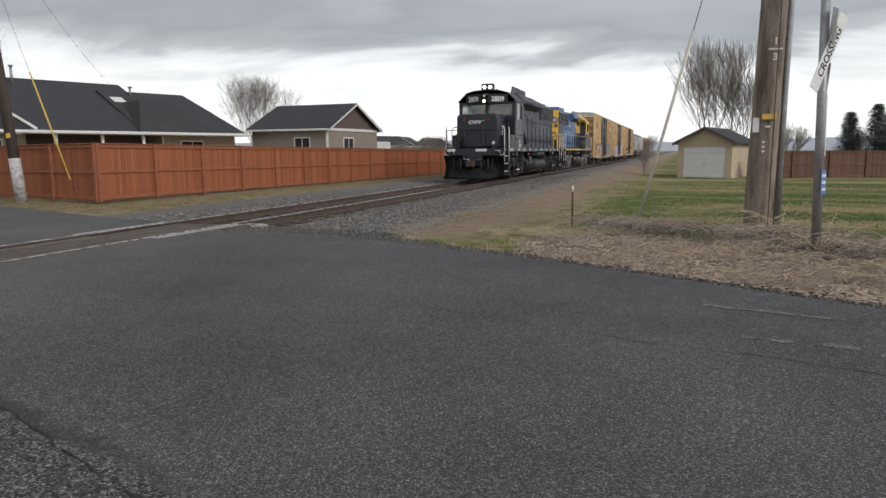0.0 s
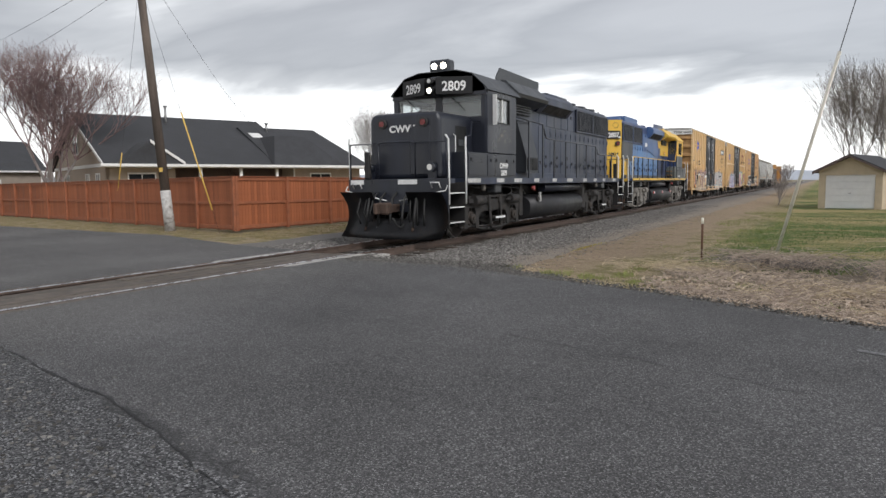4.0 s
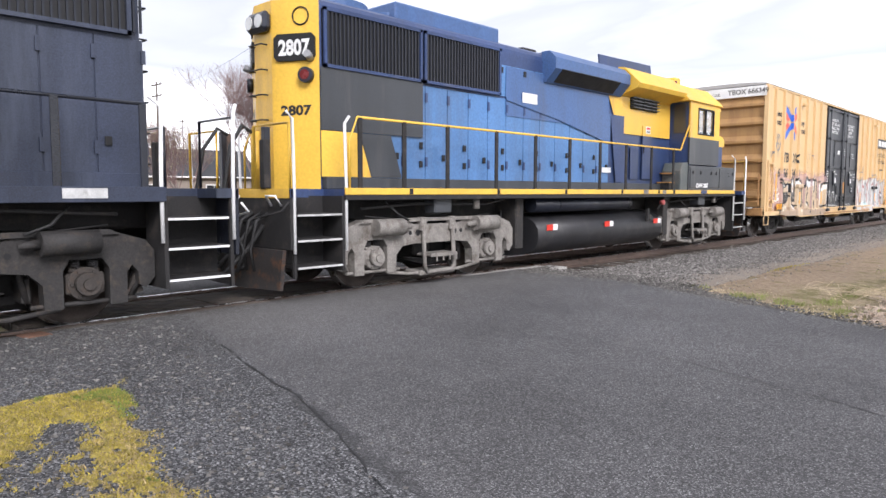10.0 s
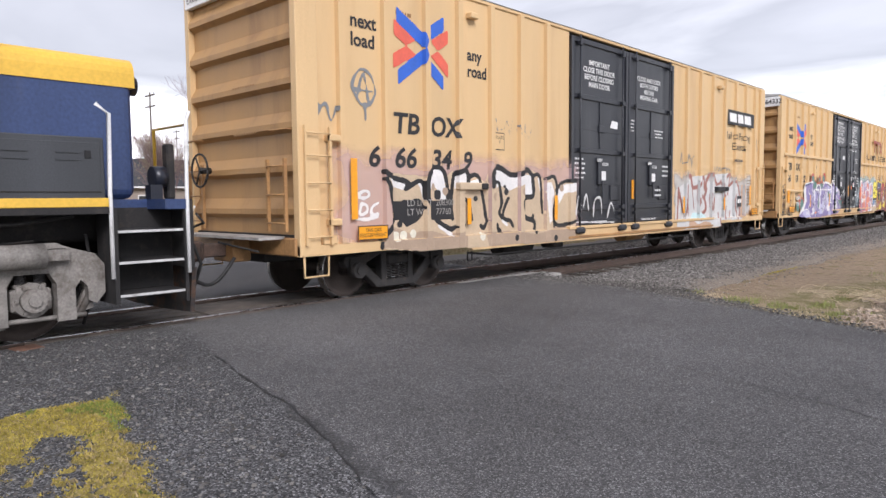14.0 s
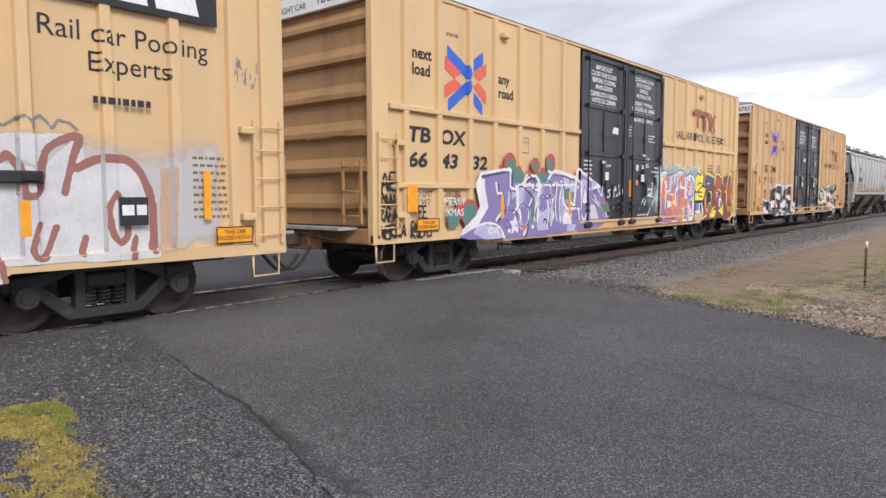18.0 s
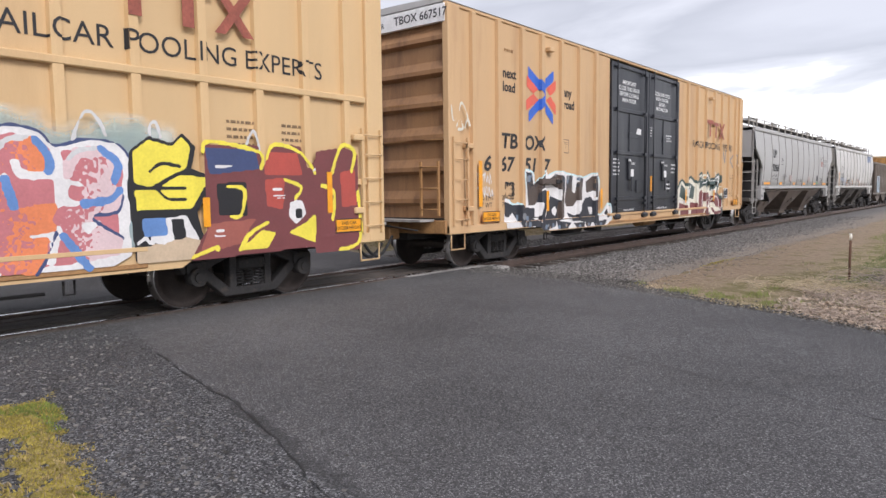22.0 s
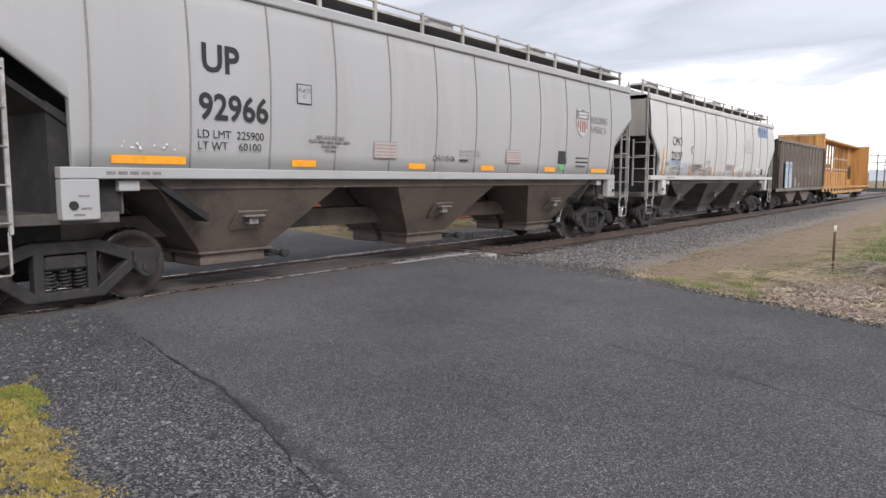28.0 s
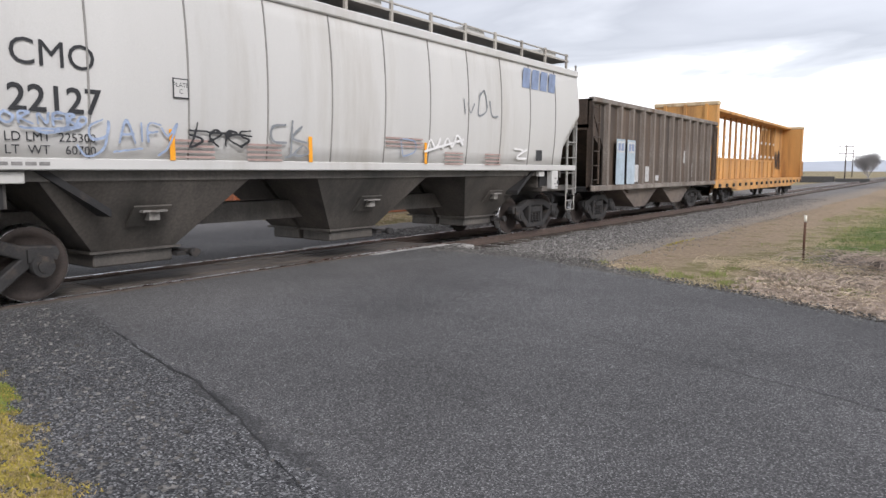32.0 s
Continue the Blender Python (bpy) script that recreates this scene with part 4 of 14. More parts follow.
def build_houses():
    # long low house: main gable roof, lower hipped wing, porch between
    h = thing("house", "long tan house with a dark shingle roof and porch", "house", "houses behind the fence", at=pose(-39.9, 27.8, 0, 0, 0, 68))
    ev, rd, rd2 = 2.9, 6.95, 6.25
    def slab(name, label, *faces):
        roof = bmesh.new()
        for q in faces:
            roof.faces.new([roof.verts.new(p) for p in q])
        bmesh.ops.recalc_face_normals(roof, faces=roof.faces)
        bmesh.ops.solidify(roof, geom=roof.faces[:], thickness=0.14)
        part(name, roof, M_SHINGLE, h, label)
    slab("roof", "charcoal shingle roof slope", ((0, 0, ev), (14.6, 0, ev), (14.6, 9.3, rd), (0, 9.3, rd)))
    slab("roof", "charcoal shingle roof slope", ((0, 18.6, ev), (0, 9.3, rd), (14.6, 9.3, rd), (14.6, 18.6, ev)))
    slab("wing_roof", "hipped shingle roof of the wing", ((12.0, -0.02, ev), (20.3, -0.02, ev), (18.9, 7.2, rd2), (12.0, 7.2, rd2)))
    slab("wing_roof", "hipped shingle roof of the wing", ((20.3, -0.02, ev), (20.3, 14.4, ev), (18.9, 7.2, rd2)))
    slab("wing_roof", "hipped shingle roof of the wing", ((20.3, 14.4, ev), (12.0, 14.4, ev), (12.0, 7.2, rd2), (18.9, 7.2, rd2)))
    slab("hipped_bay_roof", "low hipped roof over the bay", ((11.6, -0.3, ev), (17.6, -0.3, ev), (15.6, 2.5, 5.3), (13.0, 2.5, 5.3)))
    slab("hipped_bay_roof", "low hipped roof over the bay", ((11.6, -0.3, ev), (13.0, 2.5, 5.3), (13.0, 5.8, 5.3)))
    slab("hipped_bay_roof", "low hipped roof over the bay", ((17.6, -0.3, ev), (15.6, 5.8, 5.3), (15.6, 2.5, 5.3)))
    slab("hipped_bay_roof", "low hipped roof over the bay", ((13.0, 2.5, 5.3), (15.6, 2.5, 5.3), (15.6, 5.8, 5.3), (13.0, 5.8, 5.3)))
    part("step_gable", prism([(5.5, 5.2), (13.0, 5.2), (9.3, rd - 0.05)], 0, 14.4, 14.55), M_TAN, h)
    part("gutter", box(-0.2, 20.3, -0.42, -0.3, ev - 0.13, ev + 0.05, 0.01), M_TRIM, h)
    part("soffit", box(-0.2, 20.2, -0.3, 0.9, ev - 0.17, ev - 0.12), M_TRIM, h)
    # back wall in dark brown, not tan, for the shade inside the porch
    part("porch_wall", box(4.8, 13.8, 3.0, 3.2, -0.2, ev), M_BROWNGABLE, h)
    part("wall", box(13.8, 19.7, 0.9, 1.1, -0.2, ev - 0.18), M_TAN, h)
    part("wall", box(0.4, 4.8, 0.9, 1.1, -0.2, ev - 0.18), M_TAN, h)
    part("end_wall", box(19.5, 19.7, 1.1, 13.6, -0.2, ev - 0.1), M_TAN, h)
    part("porch_side", box(13.8, 13.9, 1.1, 3.2, -0.2, ev - 0.1), M_TAN, h)
    part("porch_side", box(4.7, 4.8, 1.1, 3.2, -0.2, ev - 0.1), M_TAN, h)
    part("end_gable", prism([(0.9, -0.2), (17.7, -0.2), (17.7, ev), (9.3, rd - 0.3), (0.9, ev)], 0, 0.4, 0.6), M_TAN, h)
    part("end_gable_band", box(0.34, 0.4, 0.9, 17.7, ev - 0.1, ev + 0.12), M_TRIM, h)
    for x in (6.3, 9.2, 12.0):
        part("porch_post", box(x - 0.09, x + 0.09, 0.1, 0.28, -0.2, ev - 0.15), M_TRIM, h)
    for x, w in ((16.05, 1.7), (2.6, 1.65)):
        window(h, x, 0.9, w, 1.25, 2.3)
    for y, w, z0, z1 in ((3.0, 0.9, 1.3, 2.3), (6.0, 0.9, 1.3, 2.3), (9.3, 1.6, 3.9, 5.2), (12.5, 0.9, 1.3, 2.3)):
        wd = window(h, 0, 0, w, z0, z1)
        wd.matrix_basis = pose(0.4, y, 0, 0, 0, -90)
    for pts in ([(-0.3, ev - 0.1), (9.3, rd - 0.05), (9.3, rd + 0.15), (-0.3, ev + 0.1)], [(18.9, ev - 0.1), (9.3, rd - 0.05), (9.3, rd + 0.15), (18.9, ev + 0.1)]):
        part("barge_board", prism(pts, 0, -0.08, -0.02), M_TRIM, h)
    part("porch_barge_board", prism([(2.9, 4.35), (5.1, ev + 0.02), (5.1, ev + 0.2), (2.9, 4.55)], 1, -0.35, -0.25), M_TRIM, h)
    part("porch_gable", prism([(0.8, ev), (5.0, ev), (2.9, 4.45)], 1, -0.24, 2.6), M_SHINGLE, h)
    for x, y, z, t in ((6.55, 8.0, 6.3, 1.3), (14.17, 6.4, 5.8, 0.7)):
        v = part("roof_vent", cyl((x, y, z), (x, y, z + t), 0.09, n=10), M_GALV, h)
        part("vent_cap", cyl((x, y, z + t), (x, y, z + t + 0.1), 0.16, n=10), M_GALV, v)
    sk = part("skylight", box(-0.45, 0.45, -0.5, 0.5, 0.0, 0.08), M_TRIM, h, "white skylight frame")
    sk.matrix_basis = pose(12.84, 5.6, 5.44, 23.5)
    part("downspout", box(13.7, 13.8, 0.8, 0.9, -0.2, ev - 0.1), M_TRIM, h)
    # second house
    X, Y = local(-12.0, 57.0)
    gable_house("house", "taupe lap-sided house with a brown gable", 8.2, 7.4, -0.2, 3.3, 5.45, M_TAUPE, M_BROWNGABLE, pose(X, Y, 0, 0, 0, YAW0 - 24), windows=((1.3, 1.4, 1.6, 2.6),), side_windows=((3.2, 1.5, 1.6, 2.6),))
    # far low houses and a white shed beyond the fence
    X, Y = local(-6.6, 75)
    sh = thing("trailer", "small white trailer beyond the fence", "trailer", at=pose(X, Y, 0, 0, 0, YAW0))
    part("body", box(-1.6, 1.6, 0, 2.4, -0.4, 2.55, 0.05), M_TRIM, sh)
    part("stripe", box(-1.2, 0.9, -0.02, -0.005, 1.5, 1.75), M_GALV, sh)
    part("wheel", cyl((-0.8, -0.05, -0.35), (-0.8, 0.3, -0.35), 0.35, n=14), M_HOSE_S, sh)
    for x, y, rot in ((-10.0, 175, -12), (-4.0, 190, 20), (3.0, 205, 5)):
        X, Y = local(x, y)
        gable_house("house", "distant grey house with a pale gable", 8.5, 11, -0.4, 2.9, 5.4, M_TAUPE, M_TAUPE, pose(X, Y, 0, 0, 0, YAW0 + 60 + rot))
    # houses seen between the cars, across the street
    for x, y, rot in ((-62, 30, 8), (-78, 12, -6), (-70, -12, 4)):
        gable_house("house", "low grey house across the street", 9, 13, -0.4, 2.9, 5.6, M_TAUPE, M_TAN, pose(x, y, 0, 0, 0, 70 + rot), windows=((-3, 1.4, 1.0, 2.1), (2.5, 1.4, 1.0, 2.1)))


M_HOSE_S = mat("tyre_rubber", (0.02, 0.02, 0.02), 0.8)


def build_shed():
    s = thing("garage", "cream stucco garage with a white roll-up door", "garage", at=pose(1.6, 49.6, -0.42, 0, 0, -17))
    w, e, r, d = 3.55, 2.42, 3.32, 6.0
    part("front_wall", box(-w / 2, -1.38, 0, 0.15, 0, e), M_STUCCO, s)
    part("front_wall", box(1.38, w / 2, 0, 0.15, 0, e), M_STUCCO, s)
    part("front_header", box(-1.38, 1.38, 0, 0.15, 2.12, e), M_STUCCO, s)
    part("front_gable", prism([(-w / 2, e), (w / 2, e), (0, r - 0.1)], 1, 0, 0.15), M_STUCCO, s)
    for q in (-1, 1):
        part("side_wall", box(min(q * w / 2, q * (w / 2 - 0.15)), max(q * w / 2, q * (w / 2 - 0.15)), 0.15, d, 0, e), M_STUCCO, s)
        part("roof_slope", prism([(q * (w / 2 + 0.3), e - 0.16), (0, r), (0, r + 0.1), (q * (w / 2 + 0.3), e - 0.04)], 1, -0.35, d + 0.2), M_SHINGLE, s)
        part("barge_board", prism([(q * (w / 2 + 0.3), e - 0.24), (0, r - 0.08), (0, r + 0.02), (q * (w / 2 + 0.3), e - 0.1)], 1, -0.38, -0.352), M_BROWNGABLE, s)
    part("back_wall", box(-w / 2 + 0.15, w / 2 - 0.15, d - 0.15, d, 0, e), M_STUCCO, s)
    door = part("garage_door", box(-1.38, 1.38, 0.07, 0.11, 0.02, 2.12), M_GARAGE, s, "white sectional garage door")
    for k in range(5):
        part("door_section", box(-1.36, 1.36, 0.05, 0.07, 0.05 + 0.415 * k, 0.44 + 0.415 * k, 0.012), M_GARAGE, door)
    part("door_handle", box(-0.06, 0.06, 0.03, 0.05, 0.95, 1.0), M_GALV, door)


def crossbuck(at, n_ang, lean, label):
    """Railway crossing sign: a post and two crossed blades. n_ang: the way it faces, degrees from +x."""
    s = thing("crossbuck_sign", label, "crossing sign", "crossing signs", at=at @ pose(0, 0, 0, 0, lean, 0) @ pose(0, 0, 0, 0, 0, n_ang))
    part("post", cyl((0, 0, 0), (0, 0, 4.2), 0.07, 0.06, n=14), M_GALV, s)
    for sg, words in ((1, "CROSSING"), (-1, "RAILROAD")):
        if sg > 0:
            b = part("blade", box(0.0, 0.012, -0.61, 0.61, -0.095, 0.095, 0.003), M_SIGN, s, "white crossing blade with black words")
            rot = pose(0.075, 0, 2.97, 60, 0, 0)
            b.matrix_basis = rot
            text(words, 0.165, b, M_LETTER_S, (0.0135, 0, -0.058), align="CENTER", name="sign_words", bold=0.004)
        else:
            rot = pose(0, 0, 2.97, 0, 0, 52) @ pose(0.075, 0, 0, -72, 0, 0)
            for y0, y1, w in ((-0.61, -0.125, "RAIL"), (0.125, 0.61, "ROAD")):
                b = part("blade", box(0.0, 0.012, y0, y1, -0.115, 0.115, 0.003), M_SIGN, s, "white crossing blade with black words")
                b.matrix_basis = rot
                text(w, 0.175, b, M_LETTER_S, (0.0135, (y0 + y1) / 2, -0.06), align="CENTER", name="sign_words", bold=0.004)
    for z in (2.9, 3.04):
        part("bolt", cyl((0.06, 0, z), (0.1, 0, z), 0.012, n=6), M_GALV, s)
    return s


def build_poles():
    # big pole on the verge
    p = thing("utility_pole", "thick weathered wooden utility pole with metal tags", "utility pole", at=pose(1.42, 13.4, -0.12))
    bm = bmesh.new()
    n = 20
    prev = None
    for i in range(26):
        z = 11.0 * i / 25
        r = 0.262 - 0.075 * z / 11
        ring = [bm.verts.new((0.10 * z / 11 * 2 + (r + 0.012 * noise.noise((math.cos(2 * math.pi * k / n) * 4, math.sin(2 * math.pi * k / n) * 4, z * 0.35))) * math.cos(2 * math.pi * k / n), (r + 0.012 * noise.noise((math.cos(2 * math.pi * k / n) * 4, math.sin(2 * math.pi * k / n) * 4, z * 0.35))) * math.sin(2 * math.pi * k / n), z)) for k in range(n)]
        if prev:
            for k in range(n):
                bm.faces.new((prev[k], prev[(k + 1) % n], ring[(k + 1) % n], ring[k])).smooth = True
        prev = ring
    bm.faces.new(prev)
    part("shaft", bm, M_POLE, p, "grey-brown split pole wood")
    part("conduit", tube([(0.30, -0.12, 0), (0.30, -0.12, 2.5), (0.33, -0.11, 6), (0.36, -0.1, 10.5)], 0.045, 10), M_GALV, p, "grey steel conduit")
    part("ground_wire", tube([(0.12, -0.31, 0.2), (0.13, -0.29, 3), (0.16, -0.27, 6), (0.2, -0.23, 10)], 0.008, 5), M_WIRE, p)
    part("yellow_tag", box(-0.06, 0.17, -0.29, -0.262, 2.10, 2.19), M_GUY_Y, p, "small yellow metal tag")
    part("white_tag", box(-0.20, -0.10, -0.25, -0.215, 1.88, 2.13), M_SIGN, p)
    for z in (1.55, 1.63, 1.71):
        part("nail_tag", cyl((-0.02, -0.29, z), (-0.02, -0.31, z), 0.022, n=8), M_SIGN, p)
    for body, z in (("1", 3.36), ("3", 3.10)):
        text(body, 0.16, p, M_SIGN, (0.09, -0.272, z), face="-y", align="CENTER", name="pole_figure", bold=0.006)
    part("pole_mark", box(-0.02, 0.20, -0.276, -0.266, 3.27, 3.295), M_SIGN, p)
    part("pole_mark", box(0.0, 0.08, -0.277, -0.262, 1.96, 1.99), M_SIGN, p)
    arm = part("cross_arm", box(-1.2, 1.4, -0.3, -0.18, 9.9, 10.03), M_POLE, p)
    for x in (-1.0, -0.4, 0.7, 1.2):
        part("insulator", cyl((x, -0.24, 10.03), (x, -0.24, 10.18), 0.04, n=8), M_GALV, p)
    # guy wire with a pale guard
    g = thing("guy_wire", "guy wire with a pale plastic guard", "guy wire", at=pose(-0.77, 14.9, -0.1))
    top = Vector((1.62 + 0.77, 13.4 - 14.9, 9.6))
    part("wire", tube([(0, 0, 0), tuple(top)], 0.008, 5), M_WIRE, g)
    part("guard", tube([tuple(top * 0.012), tuple(top * 0.40)], 0.032, 8), M_GUY_W, g, "pale plastic guard")
    # slim post on the verge
    q = thing("marker_post", "thin rusty iron marker post on the verge", "marker post", at=pose(-2.05, 14.3, -0.12))
    part("rod", cyl((0, 0, 0), (0, 0, 0.80), 0.022, n=8), M_RUST, q)
    part("tip", cyl((0, 0, 0.74), (0, 0, 0.86), 0.024, n=8), M_GUY_W, q)
    # leaning pole across the track
    p = thing("utility_pole", "slim dark leaning utility pole with a white base", "utility pole", at=pose(-20.1, 16.45, -0.12) @ pose(0, 0, 0, 0, -4.6, 20))
    part("shaft", cyl((0, 0, 1.3), (0, 0, 10.5), 0.165, 0.12, n=16), M_POLE_D, p)
    part("white_base", cyl((0, 0, 0), (0, 0, 1.45), 0.185, 0.172, n=16), mat("peeling_white_paint", (0.5, 0.49, 0.47), 0.8, 0, 0.2, 4, 40, 0.2, dirt=(0.1, 0.08, 0.07), dirt_amount=0.5), p, "peeling white painted base")
    part("step_bolt", cyl((0.15, 0, 2.2), (0.34, 0, 2.2), 0.02, n=6), M_GALV, p)
    part("tag", box(-0.03, 0.10, -0.185, -0.165, 2.1, 2.25), M_GUY_Y, p)
    part("clamp", cyl((0, 0, 8.5), (0, 0, 8.62), 0.15, n=12), M_GALV, p)
    for a, b, u0, u1 in (((-17.3, 16.1, -0.1), (-20.8, 16.25, 8.5), 0.09, 0.47), ((-26.7, 19.0, -0.1), (-20.8, 16.3, 8.8), 0.03, 0.33)):
        g = thing("guy_wire", "guy wire with a yellow plastic guard", "guy wire", "guy wires")
        a, b = Vector(a), Vector(b)
        part("wire", tube([tuple(a), tuple(b)], 0.005, 5), M_WIRE, g)
        part("guard", tube([tuple(a.lerp(b, u0)), tuple(a.lerp(b, u1))], 0.024, 8), M_GUY_Y, g, "yellow plastic guard")
    wires = (((-20.9, 16.2, 9.6), (1.9, 13.7, 10.1)), ((-20.9, 16.3, 9.2), (-60, 24, 9.2)), ((-20.9, 16.3, 8.6), (-60, 26, 8.4)), ((-20.9, 16.3, 9.3), (-44, 48, 5.2)))
    for a, b in wires:
        w = thing("overhead_wire", "thin black overhead wire", "wire", "overhead wires")
        a, b = Vector(a), Vector(b)
        pts = [tuple(a.lerp(b, k / 16) - Vector((0, 0, 0.9 * math.sin(math.pi * k / 16)))) for k in range(17)]
        part("cable", tube(pts, 0.007, 5), M_WIRE, w)
    s = crossbuck(pose(2.0, 11.22, -0.14), -45, -1.5, "white railway crossing sign on a grey post")
    part("mile_plate", box(0.07, 0.08, -0.05, 0.06, 0.95, 1.3), mat("blue_plate", (0.12, 0.2, 0.42), 0.5), s, "small blue plate with white writing")
    for k in range(3):
        part("plate_bar", box(0.08, 0.083, -0.035, 0.045, 1.0 + 0.1 * k, 1.04 + 0.1 * k), M_SIGN, s)
    part("side_panel", box(-0.1, -0.09, 0.08, 0.26, 1.5, 2.4), M_SIGN, s, "narrow white plate seen edge-on")
    crossbuck(pose(-14.75, 3.3, -0.12), 18, 0.0, "white railway crossing sign beyond the track")
    # transmission poles far off
    for x, y, h in ((-95, 42, 17), (-150, 72, 18), (-18, 174, 7.6), (-22, 230, 8)):
        p = thing("power_pole", "distant wooden power pole with cross-arms", "power pole", "distant power poles", at=pose(x, y, -0.4))
        part("shaft", cyl((0, 0, 0), (0, 0, h), 0.16, 0.11, n=10), M_POLE_D, p)
        for z in (h - 0.5, h - 2.0):
            part("cross_arm", box(-1.5, 1.5, -0.08, 0.08, z, z + 0.16), M_POLE_D, p)
        for sx in (-1.3, 1.3):
            part("insulator", cyl((sx, 0, h - 0.34), (sx, 0, h - 0.05), 0.06, n=8), M_GALV, p)


M_LETTER_S = mat("black_sign_letters", (0.015, 0.015, 0.016), 0.5)


# ---- plants ----
def branch_tree(seed, height, spread, depth, trunk_r, twig_min=0.012):
    """Bare tree: tapered limbs that fork again and again. Returns trunk and crown meshes."""
    r = random.Random(seed)
    segs = []
    def grow(p, d, length, rad, level):
        n = 3
        length = height * (0.10, 0.27, 0.22, 0.17, 0.125, 0.09, 0.07)[level] * length
        q = p
        for i in range(n):
            d2 = (d + Vector((r.uniform(-1, 1), r.uniform(-1, 1), r.uniform(-0.3, 1.2))) * 0.15).normalized()
            e = q + d2 * length / n
            segs.append((q, e, rad * (1 - 0.25 * i / n), rad * (1 - 0.25 * (i + 1) / n), level))
            q, d = e, d2
            if level >= 1 and level < depth and r.random() < (0.75 if level < 3 else 0.5):
                side = (d + Vector((r.uniform(-1, 1), r.uniform(-1, 1), r.uniform(0.0, 0.9))) * 0.75).normalized()
                grow(q, side, r.uniform(0.7, 1.05), max(twig_min, rad * 0.5), level + 1)
        if level < depth:
            for k in range((r.choice((2, 3, 3)) if level < 4 else 2) if level else 5):
                a = 2 * math.pi * (k + r.random()) / 3
                side = (d + Vector((math.cos(a), math.sin(a), r.uniform(0.1, 0.7))) * spread * r.uniform(0.6, 1.2)).normalized()
                grow(q, side, r.uniform(0.75, 1.15), max(twig_min, rad * 0.6), level + 1)
    grow(Vector((0, 0, 0)), Vector((0, 0, 1)), 1.0, trunk_r, 0)
    out = []
    for want in (True, False):
        verts, faces = [], []
        for a, b, ra, rb, lv in segs:
            if (lv <= 1) != want:
                continue
            d = (b - a).normalized()
            s = d.orthogonal().normalized()
            t = d.cross(s)
            n = 7 if want else 3
            i0 = len(verts)
            for c, rr in ((a, ra), (b, rb)):
                for k in range(n):
                    w = 2 * math.pi * k / n
                    verts.append(c + (math.cos(w) * s + math.sin(w) * t) * rr)
            for k in range(n):
                faces.append((i0 + k, i0 + (k + 1) % n, i0 + n + (k + 1) % n, i0 + n + k))
        me = bpy.data.meshes.new("trunk" if want else "crown")
        me.from_pydata([tuple(v) for v in verts], [], faces)
        out.append(me)
    tips = [b for a, b, ra, rb, lv in segs if lv >= depth - 1]
    return out[0], out[1], tips


def tree(name, label, at, meshes, bark, twig, buds=None, group="bare trees"):
    t = thing(name, label, "tree", group, at=at)
    for me, nm, m in ((meshes[0], "trunk", bark), (meshes[1], "crown", twig)):
        if not me.materials:
            me.materials.append(m)
        o = new(nm, me)
        o.parent = t
    if buds:
        r = random.Random(3)
        spots = [tuple(p + Vector((r.uniform(-0.12, 0.12), r.uniform(-0.12, 0.12), r.uniform(-0.1, 0.1)))) for p in meshes[2][::12]]
        me = stones_mesh(spots, 0.02, 0.05, 9)
        me.name = "buds"
        me.materials.append(buds)
        o = new("buds", me)
        o.parent = t
    return t


def conifer(at, h, seed):
    t = thing("conifer", "dark evergreen tree in the distance", "tree", "evergreens", at=at)
    part("trunk", cyl((0, 0, 0), (0, 0, h * 0.9), 0.25, 0.05, n=8), M_BARK, t)
    r = np.random.RandomState(seed)
    n = 5200
    z = h * (0.06 + 0.94 * r.rand(n) ** 1.25)
    a = r.rand(n) * 2 * np.pi
    lim = (0.30 * h * (1 - z / h) ** 0.6 + 0.15) * (0.85 + 0.15 * np.sin(3 * a + z * 2.1)) * (0.88 + 0.15 * np.sin(z * 5.3 + a))
    q = lim * np.sqrt(r.rand(n))
    c = np.stack([q * np.cos(a), q * np.sin(a), z], 1)
    out = np.stack([np.cos(a), np.sin(a), -0.35 + 0.3 * r.rand(n)], 1) * (0.28 + 0.25 * r.rand(n))[:, None]
    sd = np.stack([-np.sin(a), np.cos(a), 0.3 * (r.rand(n) - 0.5)], 1) * 0.10
    v = np.stack([c - sd, c + sd, c + out], 1).reshape(-1, 3)
    me = bpy.data.meshes.new("needles")
    me.from_pydata(v.tolist(), [], np.arange(3 * n).reshape(-1, 3).tolist())
    me.materials.append(M_NEEDLE)
    o = new("crown", me)
    o.parent = t


